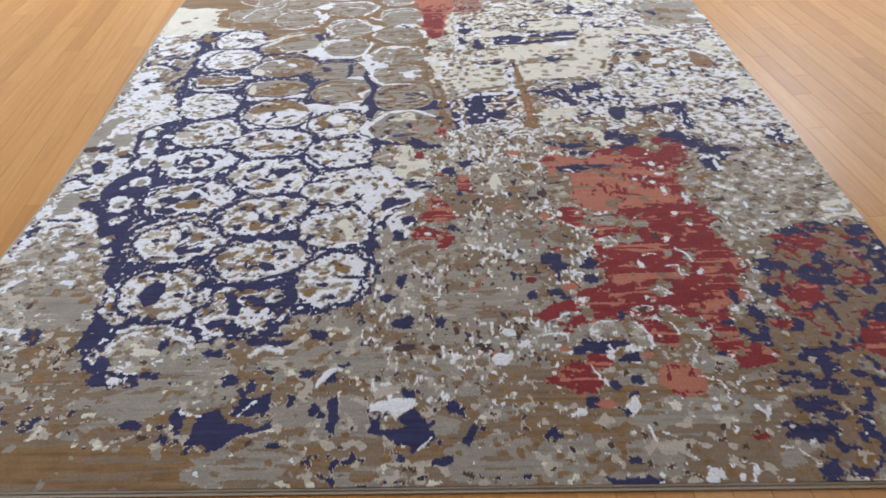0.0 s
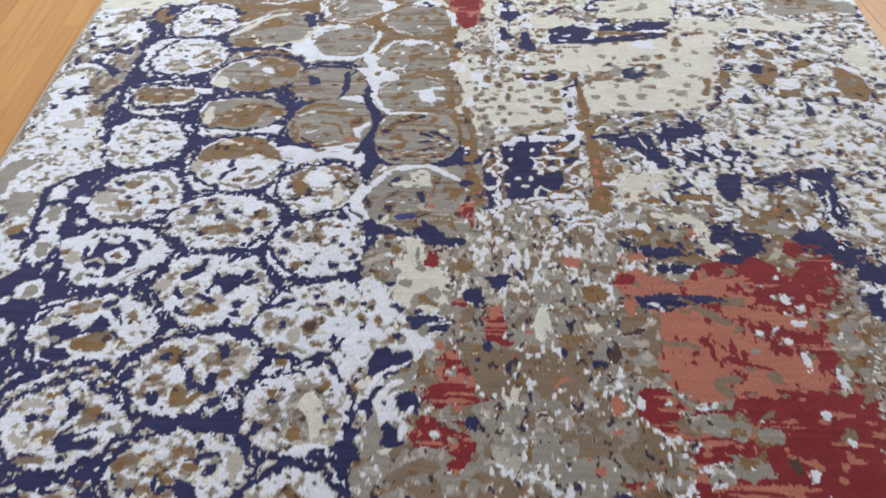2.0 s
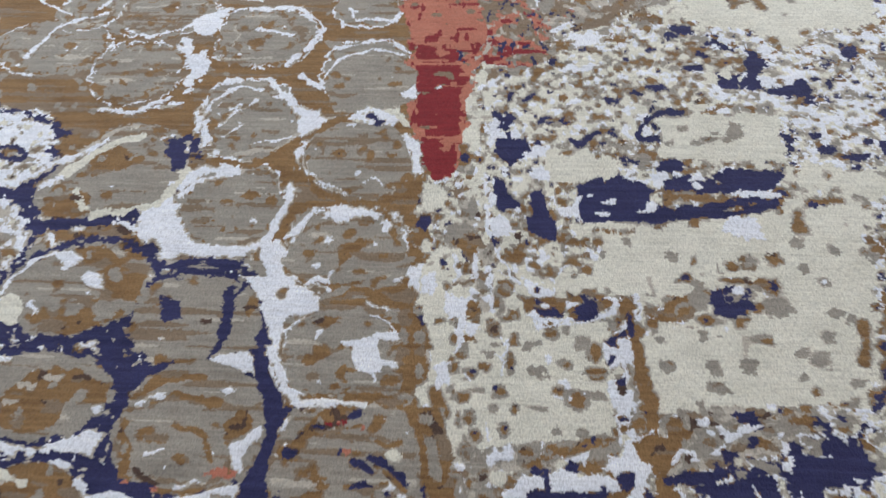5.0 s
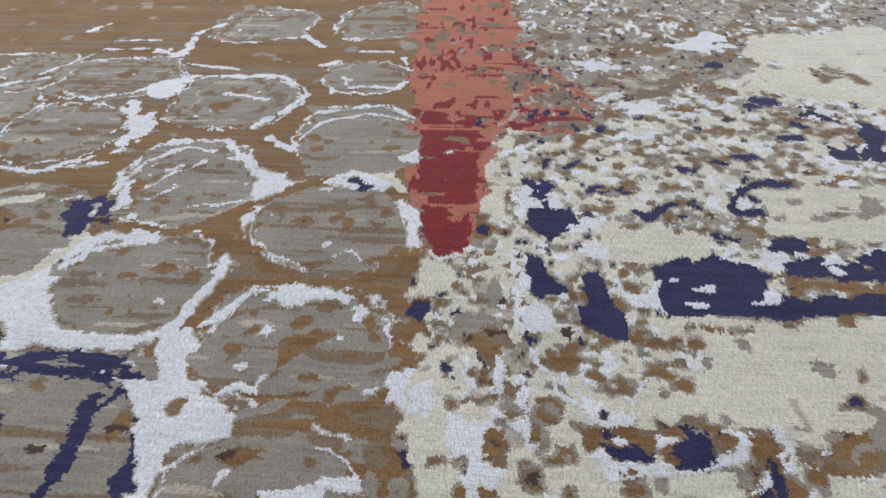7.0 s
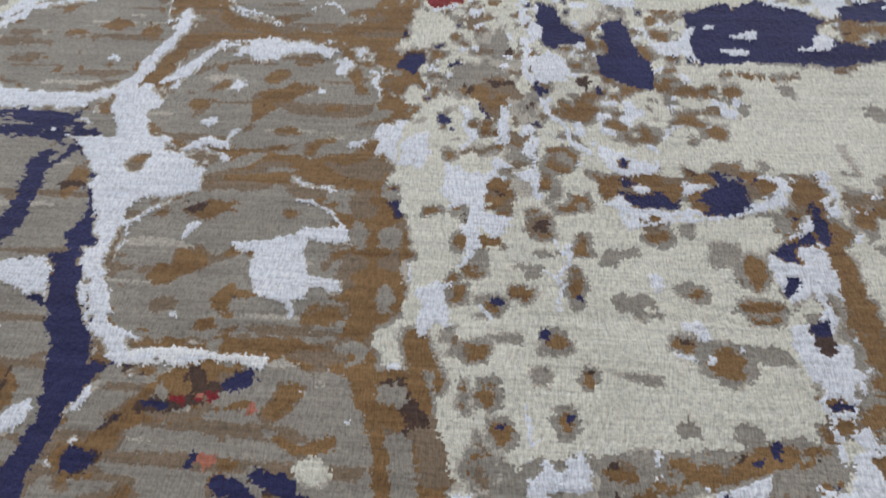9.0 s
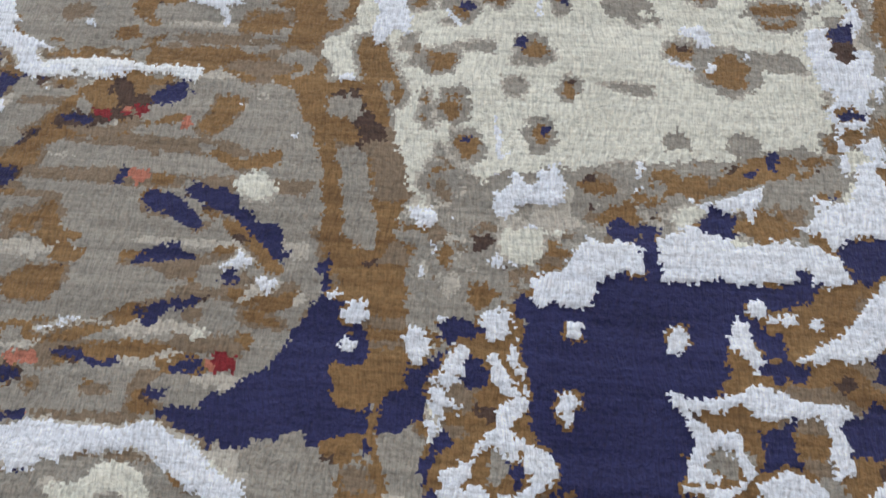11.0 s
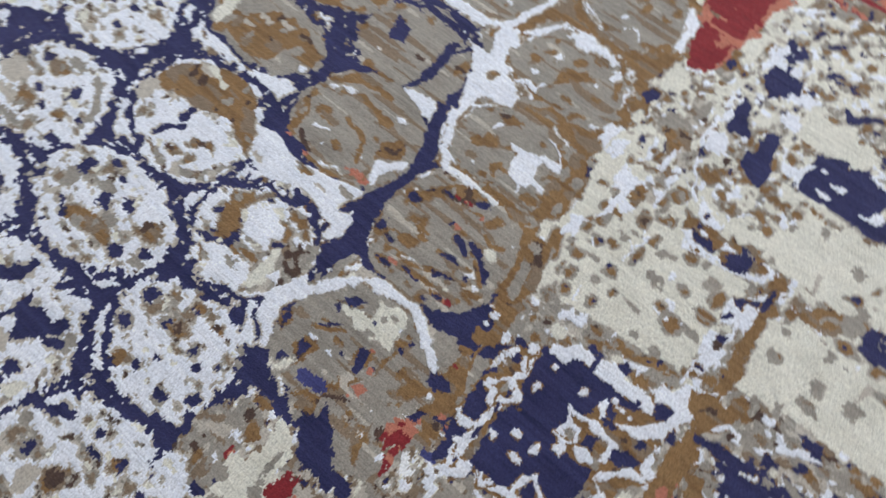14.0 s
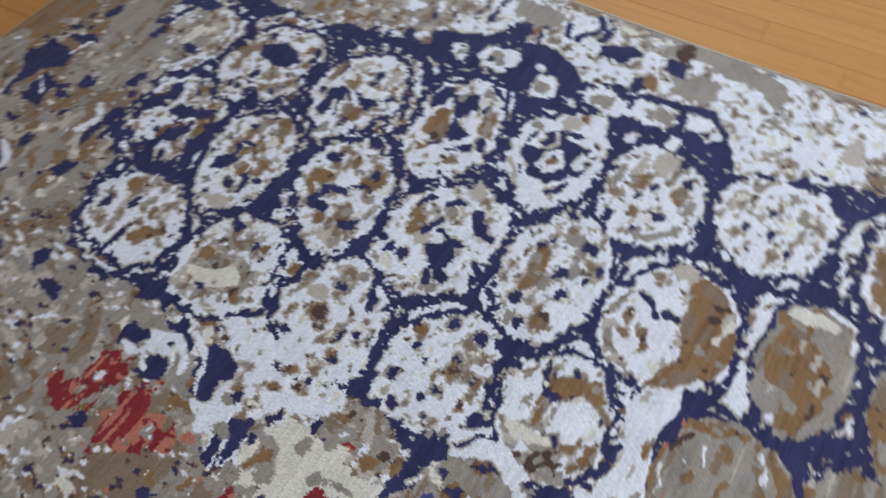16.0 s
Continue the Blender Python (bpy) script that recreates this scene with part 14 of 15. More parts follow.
for e in [(-0.147, 2.409, 0.007, 0.007), (-0.154, 2.378, 0.009, 0.004), (-0.138, 2.422, 0.006, 0.004)]:
    blob(TAUPE, *e, 0.4)
stroke("tan_cap", [(-0.088, 2.409), (-0.099, 2.385), (-0.102, 2.362), (-0.100, 2.332)], 0.0036, 0.6)
stroke("tan_cap", [(-0.224, 2.345), (-0.205, 2.354), (-0.189, 2.356)], 0.0031, 0.6)
for e in [(-0.182, 2.332, 0.011, 0.005), (-0.059, 2.370, 0.015, 0.010), (-0.049, 2.383, 0.008, 0.004), (-0.067, 2.360, 0.007, 0.008), (-0.037, 2.324, 0.005, 0.005), (-0.098, 2.415, 0.005, 0.005)]:
    blob("tan_cap", *e, 0.4)
poly("olive", [(-0.161, 2.286), (-0.122, 2.308), (-0.096, 2.315), (-0.111, 2.281), (-0.159, 2.275)], 0.008)
stroke("tan_cap", [(-0.230, 2.383), (-0.210, 2.399), (-0.192, 2.406)], 0.0041, 0.6)
stroke("tan_cap", [(-0.233, 2.328), (-0.204, 2.343), (-0.185, 2.352)], 0.0031, 0.6)
for e in [(-0.130, 2.335, 0.016, 0.019), (-0.217, 2.288, 0.016, 0.018), (-0.276, 2.305, 0.012, 0.014)]:
    blob("tan_cap", *e, 0.4)
poly(NAVY, [(-0.230, 2.391), (-0.212, 2.408), (-0.190, 2.411), (-0.195, 2.396), (-0.217, 2.388)], 0.005)
poly(NAVY, [(-0.245, 2.366), (-0.230, 2.383), (-0.220, 2.370)], 0.005)
poly(NAVY, [(-0.227, 2.331), (-0.206, 2.348), (-0.186, 2.356), (-0.205, 2.338)], 0.005)
poly(NAVY, [(-0.145, 2.348), (-0.122, 2.351), (-0.122, 2.321), (-0.135, 2.315)], 0.005)
poly(NAVY, [(-0.232, 2.303), (-0.207, 2.302), (-0.206, 2.268), (-0.221, 2.278)], 0.005)
for e in [(-0.276, 2.305, 0.007, 0.010), (-0.162, 2.322, 0.006, 0.003), (-0.158, 2.396, 0.004, 0.004), (-0.093, 2.390, 0.005, 0.005), (-0.086, 2.409, 0.004, 0.005), (-0.105, 2.336, 0.004, 0.004)]:
    blob(NAVY, *e, 0.4)
stroke(NAVY, [(-0.229, 2.390), (-0.210, 2.401), (-0.191, 2.410)], 0.0021, 0.6)
for e in [(-0.129, 2.359, 0.006, 0.003), (-0.107, 2.332, 0.005, 0.005)]:
    blob(CORAL, *e, 0.4)
poly(CORAL, [(-0.114, 2.297), (-0.100, 2.311), (-0.087, 2.307), (-0.095, 2.288)], 0.005)
poly("coral", [(-0.027, 2.304), (-0.003, 2.316), (0.011, 2.313), (0.005, 2.297)], 0.005)
for e in [(-0.217, 2.311, 0.012, 0.003), (-0.181, 2.310, 0.009, 0.003)]:
    blob(ICE, *e, 0.4)
stroke(ICE, [(-0.263, 2.379), (-0.241, 2.421), (-0.212, 2.446), (-0.175, 2.455)], 0.008, 0.6)
stroke(ICE, [(-0.175, 2.455), (-0.131, 2.455), (-0.100, 2.445)], 0.007, 0.6)
stroke(ICE, [(-0.100, 2.445), (-0.062, 2.421), (-0.031, 2.401)], 0.0046, 0.6)
poly(NAVY, [(-0.030, 2.396), (0.011, 2.401), (0.015, 2.386), (-0.013, 2.375), (-0.027, 2.382)], 0.005)
for e in [(-0.008, 2.429, 0.005, 0.003)]:
    blob(RED, *e, 0.4)
for e in [(0.028, 2.354, 0.005, 0.007), (0.045, 2.347, 0.003, 0.004)]:
    blob(CORAL, *e, 0.4)
poly("tan_cap", [(0.210, 2.573), (0.265, 2.579), (0.305, 2.583), (0.325, 2.476), (0.266, 2.408), (0.299, 2.359), (0.226, 2.350), (0.254, 2.407), (0.253, 2.441), (0.201, 2.448), (0.177, 2.496), (0.216, 2.539)], 0.006)
poly("tan_cap", [(0.036, 2.485), (0.050, 2.526), (0.081, 2.539), (0.101, 2.478), (0.101, 2.436), (0.097, 2.387), (0.095, 2.320), (0.074, 2.318), (0.071, 2.384), (0.042, 2.434)], 0.006)
poly(NAVY, [(0.083, 2.524), (0.095, 2.550), (0.127, 2.555), (0.154, 2.576), (0.177, 2.571), (0.205, 2.582), (0.219, 2.573), (0.256, 2.577), (0.256, 2.565), (0.216, 2.554), (0.212, 2.538), (0.190, 2.501), (0.173, 2.495), (0.179, 2.458), (0.193, 2.442), (0.219, 2.436), (0.250, 2.440), (0.267, 2.413), (0.246, 2.368), (0.221, 2.369), (0.183, 2.376), (0.170, 2.330), (0.116, 2.322), (0.098, 2.345), (0.097, 2.387), (0.090, 2.421), (0.104, 2.449), (0.096, 2.486)], 0.005)
poly("tan_cap", [(0.104, 2.443), (0.118, 2.447), (0.114, 2.438)], 0.004)
poly(NAVY, [(0.041, 2.429), (0.061, 2.431), (0.072, 2.414), (0.076, 2.392), (0.049, 2.380), (0.041, 2.401)], 0.005)
poly(NAVY, [(0.047, 2.363), (0.077, 2.370), (0.076, 2.354), (0.049, 2.346)], 0.005)
poly(ICE, [(0.090, 2.559), (0.108, 2.562), (0.119, 2.595), (0.129, 2.588), (0.154, 2.590), (0.155, 2.572), (0.126, 2.566), (0.125, 2.554), (0.095, 2.550)], 0.005)
poly(ICE, [(0.167, 2.594), (0.176, 2.603), (0.195, 2.597), (0.247, 2.597), (0.250, 2.580), (0.219, 2.574), (0.200, 2.579), (0.182, 2.572), (0.170, 2.571)], 0.005)
for e in [(0.145, 2.600, 0.011, 0.005), (0.201, 2.608, 0.011, 0.006), (0.160, 2.586, 0.004, 0.008)]:
    blob(NAVY, *e, 0.4)
poly("ice_mottle", [(0.280, 2.767), (0.325, 2.771), (0.314, 2.718), (0.307, 2.678), (0.298, 2.655), (0.285, 2.641), (0.280, 2.692)], 0.006)
poly(ICE, [(0.298, 2.655), (0.311, 2.630), (0.311, 2.599), (0.301, 2.548), (0.284, 2.532), (0.243, 2.526), (0.238, 2.532), (0.269, 2.550), (0.296, 2.582), (0.300, 2.608), (0.260, 2.599), (0.246, 2.608), (0.264, 2.620), (0.287, 2.638)], 0.005)
poly(NAVY, [(0.275, 2.600), (0.297, 2.608), (0.299, 2.583), (0.287, 2.571), (0.278, 2.580)], 0.005)
for e in [(0.292, 2.677, 0.006, 0.007), (0.236, 2.615, 0.010, 0.006)]:
    blob("tan_cap", *e, 0.4)
for e in [(0.295, 2.745, 0.008, 0.008)]:
    blob(DARK, *e, 0.4)
stroke(ICE, [(0.309, 2.544), (0.317, 2.507), (0.326, 2.498)], 0.0055, 0.6)
stroke(ICE, [(0.322, 2.484), (0.300, 2.479), (0.279, 2.458), (0.270, 2.449)], 0.005, 0.6)
poly(ICE, [(0.172, 2.500), (0.199, 2.506), (0.221, 2.510), (0.248, 2.504), (0.266, 2.502), (0.264, 2.478), (0.258, 2.461), (0.249, 2.460), (0.250, 2.494), (0.222, 2.494), (0.212, 2.502), (0.182, 2.489)], 0.005)
stroke(ICE, [(0.174, 2.452), (0.183, 2.468), (0.187, 2.478), (0.209, 2.483), (0.211, 2.468), (0.192, 2.453), (0.173, 2.450)], 0.0031, 0.6)
for e in [(0.197, 2.468, 0.007, 0.006)]:
    blob(TAUPE, *e, 0.4)
poly(NAVY, [(0.217, 2.489), (0.239, 2.493), (0.243, 2.468), (0.220, 2.470)], 0.005)
poly(ICE, [(0.201, 2.543), (0.211, 2.541), (0.217, 2.517), (0.210, 2.516), (0.202, 2.530)], 0.005)
for e in [(0.220, 2.557, 0.005, 0.006), (0.175, 2.534, 0.008, 0.006), (0.112, 2.490, 0.006, 0.008), (0.133, 2.413, 0.008, 0.006), (0.170, 2.413, 0.007, 0.009), (0.105, 2.388, 0.006, 0.006), (0.155, 2.382, 0.009, 0.006), (0.115, 2.537, 0.006, 0.005), (0.068, 2.534, 0.006, 0.007), (0.236, 2.551, 0.007, 0.003), (0.254, 2.550, 0.005, 0.003), (0.265, 2.581, 0.007, 0.007)]:
    blob(ICE, *e, 0.4)
poly(ICE, [(0.213, 2.456), (0.227, 2.463), (0.245, 2.456), (0.245, 2.446), (0.230, 2.438), (0.216, 2.447)], 0.005)
poly(ICE, [(0.189, 2.437), (0.201, 2.451), (0.208, 2.442), (0.205, 2.430), (0.191, 2.428)], 0.005)
poly(NAVY, [(0.260, 2.495), (0.287, 2.509), (0.305, 2.511), (0.303, 2.491), (0.278, 2.475), (0.261, 2.473)], 0.005)
poly(NAVY, [(0.220, 2.539), (0.239, 2.544), (0.239, 2.534), (0.225, 2.529)], 0.005)
for e in [(0.234, 2.521, 0.013, 0.006), (0.292, 2.527, 0.008, 0.007)]:
    blob(NAVY, *e, 0.4)
stroke(ICE, [(0.051, 2.521), (0.040, 2.495), (0.052, 2.487)], 0.0041, 0.6)
stroke(ICE, [(0.072, 2.513), (0.081, 2.499), (0.089, 2.491), (0.078, 2.480), (0.066, 2.464), (0.059, 2.450), (0.049, 2.438), (0.065, 2.438), (0.073, 2.423)], 0.0046, 0.6)
stroke(ICE, [(0.079, 2.473), (0.091, 2.466), (0.102, 2.455), (0.093, 2.444), (0.080, 2.440), (0.086, 2.429)], 0.005, 0.6)
for e in [(0.075, 2.456, 0.005, 0.008)]:
    blob(TAUPE, *e, 0.4)
stroke(ICE, [(0.083, 2.420), (0.082, 2.394), (0.081, 2.368), (0.082, 2.343), (0.084, 2.307)], 0.0046, 0.6)
poly(ICE, [(0.047, 2.377), (0.067, 2.381), (0.079, 2.376), (0.070, 2.368), (0.053, 2.368)], 0.005)
stroke(ICE, [(0.069, 2.346), (0.076, 2.326), (0.095, 2.324)], 0.003, 0.6)
for e in [(0.084, 2.372, 0.004, 0.011), (0.084, 2.455, 0.004, 0.008), (0.084, 2.424, 0.003, 0.008), (0.085, 2.319, 0.002, 0.007), (0.059, 2.507, 0.007, 0.009)]:
    blob(NAVY, *e, 0.4)
stroke(ICE, [(0.179, 2.344), (0.182, 2.368), (0.196, 2.380), (0.214, 2.364)], 0.004, 0.6)
for e in [(0.203, 2.354, 0.012, 0.010), (0.271, 2.363, 0.009, 0.005)]:
    blob(NAVY, *e, 0.4)
poly(ICE, [(0.220, 2.340), (0.238, 2.353), (0.280, 2.349), (0.280, 2.333), (0.223, 2.326)], 0.005)
for e in [[(0.279, 2.356), (0.291, 2.364), (0.303, 2.347)], [(0.258, 2.388), (0.275, 2.390), (0.284, 2.381), (0.266, 2.376)]]:
    stroke(ICE, e, 0.0031, 0.6)
stroke(ICE, [(0.264, 2.443), (0.279, 2.430), (0.288, 2.420), (0.274, 2.409)], 0.0035, 0.6)
poly(ICE, [(0.127, 2.333), (0.138, 2.330), (0.146, 2.323), (0.135, 2.314)], 0.005)
poly(ICE, [(0.097, 2.325), (0.111, 2.327), (0.115, 2.311), (0.098, 2.309)], 0.005)
stroke(ICE, [(0.161, 2.328), (0.181, 2.336), (0.202, 2.330)], 0.0046, 0.6)
# --- the red bar, the grey medallions and the navy bars beyond the spotted square
poly("coral_worn", [(-0.027, 3.775), (0.138, 3.776), (0.173, 3.653), (0.226, 3.588), (0.175, 3.546), (0.079, 3.534), (-0.017, 3.542)], 0.01)
poly("coral", [(-0.173, 3.774), (0.028, 3.776), (0.061, 3.652), (0.031, 3.563), (-0.009, 3.584), (-0.131, 3.604)], 0.008)
poly("coral", [(-0.163, 3.535), (-0.122, 3.561), (-0.101, 3.409), (-0.082, 3.310), (-0.108, 3.319)], 0.006)
poly("coral", [(-0.020, 3.502), (0.009, 3.395), (0.002, 3.301), (-0.017, 3.285)], 0.006)
poly("red", [(-0.124, 3.582), (-0.028, 3.573), (-0.014, 3.483), (0.003, 3.395), (-0.006, 3.300), (-0.018, 3.217), (-0.055, 3.188), (-0.074, 3.228), (-0.074, 3.313), (-0.105, 3.409)], 0.008)
stroke(RED, [(0.080, 3.575), (0.139, 3.586), (0.187, 3.583)], 0.006, 0.6)
for e in [(-0.001, 3.180, 0.011, 0.028), (0.020, 3.219, 0.009, 0.020)]:
    blob("olive", *e, 0.4)
poly(CREAM, [(-0.083, 3.159), (-0.052, 3.160), (-0.034, 3.138), (-0.041, 3.113), (-0.069, 3.109)], 0.005)
stroke(TAN, [(-0.351, 3.248), (-0.305, 3.165), (-0.242, 3.132), (-0.167, 3.130), (-0.097, 3.162), (-0.082, 3.215)], 0.009, 0.6)
stroke(TAN, [(-0.345, 3.301), (-0.281, 3.360), (-0.193, 3.362), (-0.123, 3.334)], 0.01, 0.6)
poly("taupe", [(-0.337, 3.246), (-0.323, 3.317), (-0.259, 3.343), (-0.171, 3.337), (-0.114, 3.297), (-0.097, 3.241), (-0.115, 3.178), (-0.186, 3.149), (-0.263, 3.154), (-0.308, 3.180)], 0.006)
stroke(ICE, [(-0.346, 3.252), (-0.325, 3.205), (-0.283, 3.171), (-0.249, 3.164)], 0.0026, 0.6)
poly(ICE, [(-0.117, 3.294), (-0.106, 3.297), (-0.082, 3.202), (-0.094, 3.202), (-0.106, 3.240)], 0.005)
stroke(ICE, [(-0.201, 3.185), (-0.179, 3.196), (-0.160, 3.176)], 0.002, 0.6)
for e in [(-0.266, 3.262, 0.018, 0.012), (-0.217, 3.264, 0.011, 0.008), (-0.150, 3.259, 0.009, 0.006), (-0.219, 3.316, 0.012, 0.008)]:
    blob("tan_cap", *e, 0.4)
poly("taupe", [(-0.323, 3.457), (-0.322, 3.532), (-0.251, 3.580), (-0.167, 3.566), (-0.112, 3.520), (-0.112, 3.426), (-0.153, 3.394), (-0.231, 3.374), (-0.295, 3.381)], 0.006)
stroke(ICE, [(-0.332, 3.491), (-0.307, 3.553), (-0.232, 3.589), (-0.147, 3.569)], 0.0035, 0.6)
poly(ICE, [(-0.150, 3.439), (-0.112, 3.470), (-0.112, 3.426), (-0.143, 3.423)], 0.005)
poly("ice_mottle", [(-0.263, 3.359), (-0.217, 3.400), (-0.140, 3.366), (-0.147, 3.349), (-0.234, 3.347)], 0.005)
stroke(TAN, [(-0.547, 3.238), (-0.448, 3.228), (-0.380, 3.273)], 0.01, 0.6)
poly("taupe", [(-0.564, 3.293), (-0.582, 3.374), (-0.551, 3.438), (-0.486, 3.449), (-0.426, 3.414), (-0.410, 3.366), (-0.411, 3.290), (-0.463, 3.265), (-0.531, 3.262)], 0.006)
stroke(ICE, [(-0.561, 3.278), (-0.593, 3.357), (-0.582, 3.419), (-0.530, 3.460), (-0.479, 3.455)], 0.0047, 0.6)
stroke(ICE, [(-0.547, 3.337), (-0.526, 3.376), (-0.479, 3.416)], 0.0028, 0.6)
for e in [[(-0.536, 3.302), (-0.494, 3.343)], [(-0.553, 3.252), (-0.461, 3.238)], [(-0.470, 3.281), (-0.374, 3.309)]]:
    stroke(ICE, e, 0.0026, 0.6)
poly(ICE, [(-0.422, 3.455), (-0.382, 3.401), (-0.333, 3.385), (-0.309, 3.336), (-0.357, 3.310), (-0.360, 3.351), (-0.400, 3.397)], 0.005)
poly("taupe", [(-0.567, 3.064), (-0.583, 3.117), (-0.563, 3.167), (-0.491, 3.190), (-0.403, 3.174), (-0.365, 3.129), (-0.377, 3.084), (-0.397, 3.043), (-0.440, 3.025), (-0.506, 3.027)], 0.006)
for e in [(-0.526, 3.079, 0.024, 0.012), (-0.482, 3.124, 0.017, 0.010), (-0.439, 3.144, 0.017, 0.011), (-0.470, 3.058, 0.017, 0.008), (-0.396, 3.134, 0.010, 0.016)]:
    blob("tan_cap", *e, 0.4)
poly("taupe", [(-0.340, 2.986), (-0.333, 3.024), (-0.297, 3.064), (-0.244, 3.082), (-0.173, 3.085), (-0.141, 3.063), (-0.103, 3.035), (-0.098, 2.998), (-0.125, 2.973), (-0.171, 2.949), (-0.208, 2.943), (-0.263, 2.957), (-0.302, 2.954)], 0.006)
poly("tan_cap", [(-0.241, 3.017), (-0.192, 3.041), (-0.161, 3.032), (-0.210, 3.002), (-0.231, 2.981)], 0.005)
for e in [(-0.187, 3.082, 0.015, 0.007), (-0.293, 3.007, 0.013, 0.008), (-0.188, 2.967, 0.015, 0.006), (-0.144, 3.005, 0.009, 0.006)]:
    blob("tan_cap", *e, 0.4)
stroke(ICE, [(-0.314, 3.076), (-0.330, 3.034), (-0.356, 3.013)], 0.0026, 0.6)
poly(ICE, [(-0.269, 3.094), (-0.251, 3.108), (-0.193, 3.112), (-0.168, 3.102), (-0.203, 3.092), (-0.245, 3.084)], 0.005)
for e in [(-0.145, 3.068, 0.008, 0.011), (-0.260, 3.037, 0.009, 0.007), (-0.274, 2.980, 0.010, 0.006), (-0.112, 2.951, 0.008, 0.004), (-0.641, 3.530, 0.032, 0.049)]:
    blob(ICE, *e, 0.4)
stroke(ICE, [(-0.286, 2.929), (-0.247, 2.947), (-0.238, 2.965)], 0.0026, 0.6)
poly(ICE, [(-0.392, 3.031), (-0.346, 3.023), (-0.352, 2.985), (-0.335, 2.960), (-0.305, 2.928), (-0.259, 2.907), (-0.260, 2.875), (-0.283, 2.868), (-0.307, 2.867), (-0.324, 2.823), (-0.343, 2.837), (-0.351, 2.886), (-0.372, 2.908), (-0.421, 2.955), (-0.378, 2.949), (-0.356, 2.941), (-0.373, 2.975)], 0.004)
for e in [(-0.331, 2.917, 0.009, 0.011)]:
    blob("tan_cap", *e, 0.4)
for e in [(-0.304, 2.861, 0.008, 0.005)]:
    blob(TAUPE, *e, 0.4)
poly("cream_speck", [(0.032, 3.480), (0.125, 3.505), (0.226, 3.588), (0.427, 3.634), (0.666, 3.595), (0.604, 3.428), (0.483, 3.377), (0.379, 3.314), (0.271, 3.282), (0.195, 3.293), (0.148, 3.306), (0.120, 3.382), (0.051, 3.379)], 0.008)
poly("cream_plain", [(0.191, 3.258), (0.270, 3.275), (0.335, 3.257), (0.334, 3.216), (0.256, 3.189), (0.191, 3.188)], 0.006)
poly("cream_plain", [(0.434, 3.375), (0.586, 3.380), (0.543, 3.265), (0.422, 3.274)], 0.006)
poly("cream_plain", [(0.017, 3.347), (0.044, 3.363), (0.040, 3.273), (0.019, 3.273)], 0.005)
for e in [(0.264, 3.332, 0.009, 0.008), (0.313, 3.341, 0.013, 0.008), (0.346, 3.305, 0.009, 0.007), (0.291, 3.262, 0.007, 0.007), (0.347, 3.388, 0.011, 0.008), (0.228, 3.435, 0.010, 0.009), (0.166, 3.433, 0.008, 0.008), (0.124, 3.468, 0.008, 0.009), (0.264, 3.508, 0.013, 0.009), (0.358, 3.530, 0.012, 0.010), (0.431, 3.493, 0.011, 0.009), (0.369, 3.633, 0.017, 0.015), (0.463, 3.703, 0.016, 0.016), (0.303, 3.589, 0.013, 0.010), (0.536, 3.614, 0.012, 0.008), (0.531, 3.426, 0.012, 0.007), (0.575, 3.411, 0.010, 0.007)]:
    blob("tan_cap", *e, 0.4)
for e in [(0.168, 3.351, 0.010, 0.007), (0.210, 3.353, 0.010, 0.008), (0.258, 3.402, 0.011, 0.008), (0.306, 3.437, 0.011, 0.009), (0.374, 3.474, 0.010, 0.009), (0.413, 3.423, 0.011, 0.008), (0.474, 3.459, 0.011, 0.009), (0.481, 3.346, 0.011, 0.007), (0.506, 3.304, 0.012, 0.007), (0.445, 3.302, 0.009, 0.007), (0.087, 3.449, 0.011, 0.009), (0.146, 3.399, 0.008, 0.007), (0.218, 3.507, 0.011, 0.007), (0.333, 3.655, 0.013, 0.011), (0.485, 3.532, 0.014, 0.007), (0.547, 3.334, 0.010, 0.006)]:
    blob(TAUPE, *e, 0.4)
poly(NAVY, [(0.382, 3.333), (0.405, 3.374), (0.430, 3.391), (0.459, 3.408), (0.490, 3.396), (0.485, 3.380), (0.444, 3.382), (0.415, 3.365), (0.396, 3.329), (0.392, 3.300), (0.381, 3.308)], 0.005)
poly(NAVY, [(0.081, 3.279), (0.108, 3.304), (0.133, 3.302), (0.129, 3.260), (0.105, 3.238), (0.086, 3.252)], 0.005)
poly(NAVY, [(0.585, 3.525), (0.597, 3.497), (0.637, 3.517), (0.617, 3.462), (0.587, 3.469), (0.576, 3.486)], 0.005)
for e in [(0.093, 3.344, 0.012, 0.009), (0.530, 3.533, 0.023, 0.011), (0.555, 3.583, 0.012, 0.010), (0.497, 3.646, 0.017, 0.009), (0.072, 3.380, 0.007, 0.010), (0.164, 3.299, 0.009, 0.007), (0.432, 3.233, 0.023, 0.008)]:
    blob(NAVY, *e, 0.4)
poly(ICE, [(0.049, 3.299), (0.063, 3.333), (0.072, 3.310), (0.063, 3.285)], 0.005)
for e in [(0.117, 3.327, 0.010, 0.014), (0.092, 3.318, 0.007, 0.007), (0.402, 3.336, 0.010, 0.015), (0.186, 3.286, 0.007, 0.007)]:
    blob(ICE, *e, 0.4)
poly("cream_speck", [(0.059, 3.220), (0.185, 3.200), (0.247, 3.179), (0.230, 3.071), (0.287, 3.010), (0.270, 2.984), (0.217, 2.989), (0.178, 2.924), (0.126, 2.921), (0.076, 2.982), (0.065, 3.093)], 0.008)
poly("cream_plain", [(0.230, 3.069), (0.300, 3.065), (0.478, 3.093), (0.423, 2.946), (0.343, 2.934), (0.269, 2.928), (0.208, 2.933), (0.205, 2.948), (0.266, 2.992), (0.283, 3.018)], 0.008)
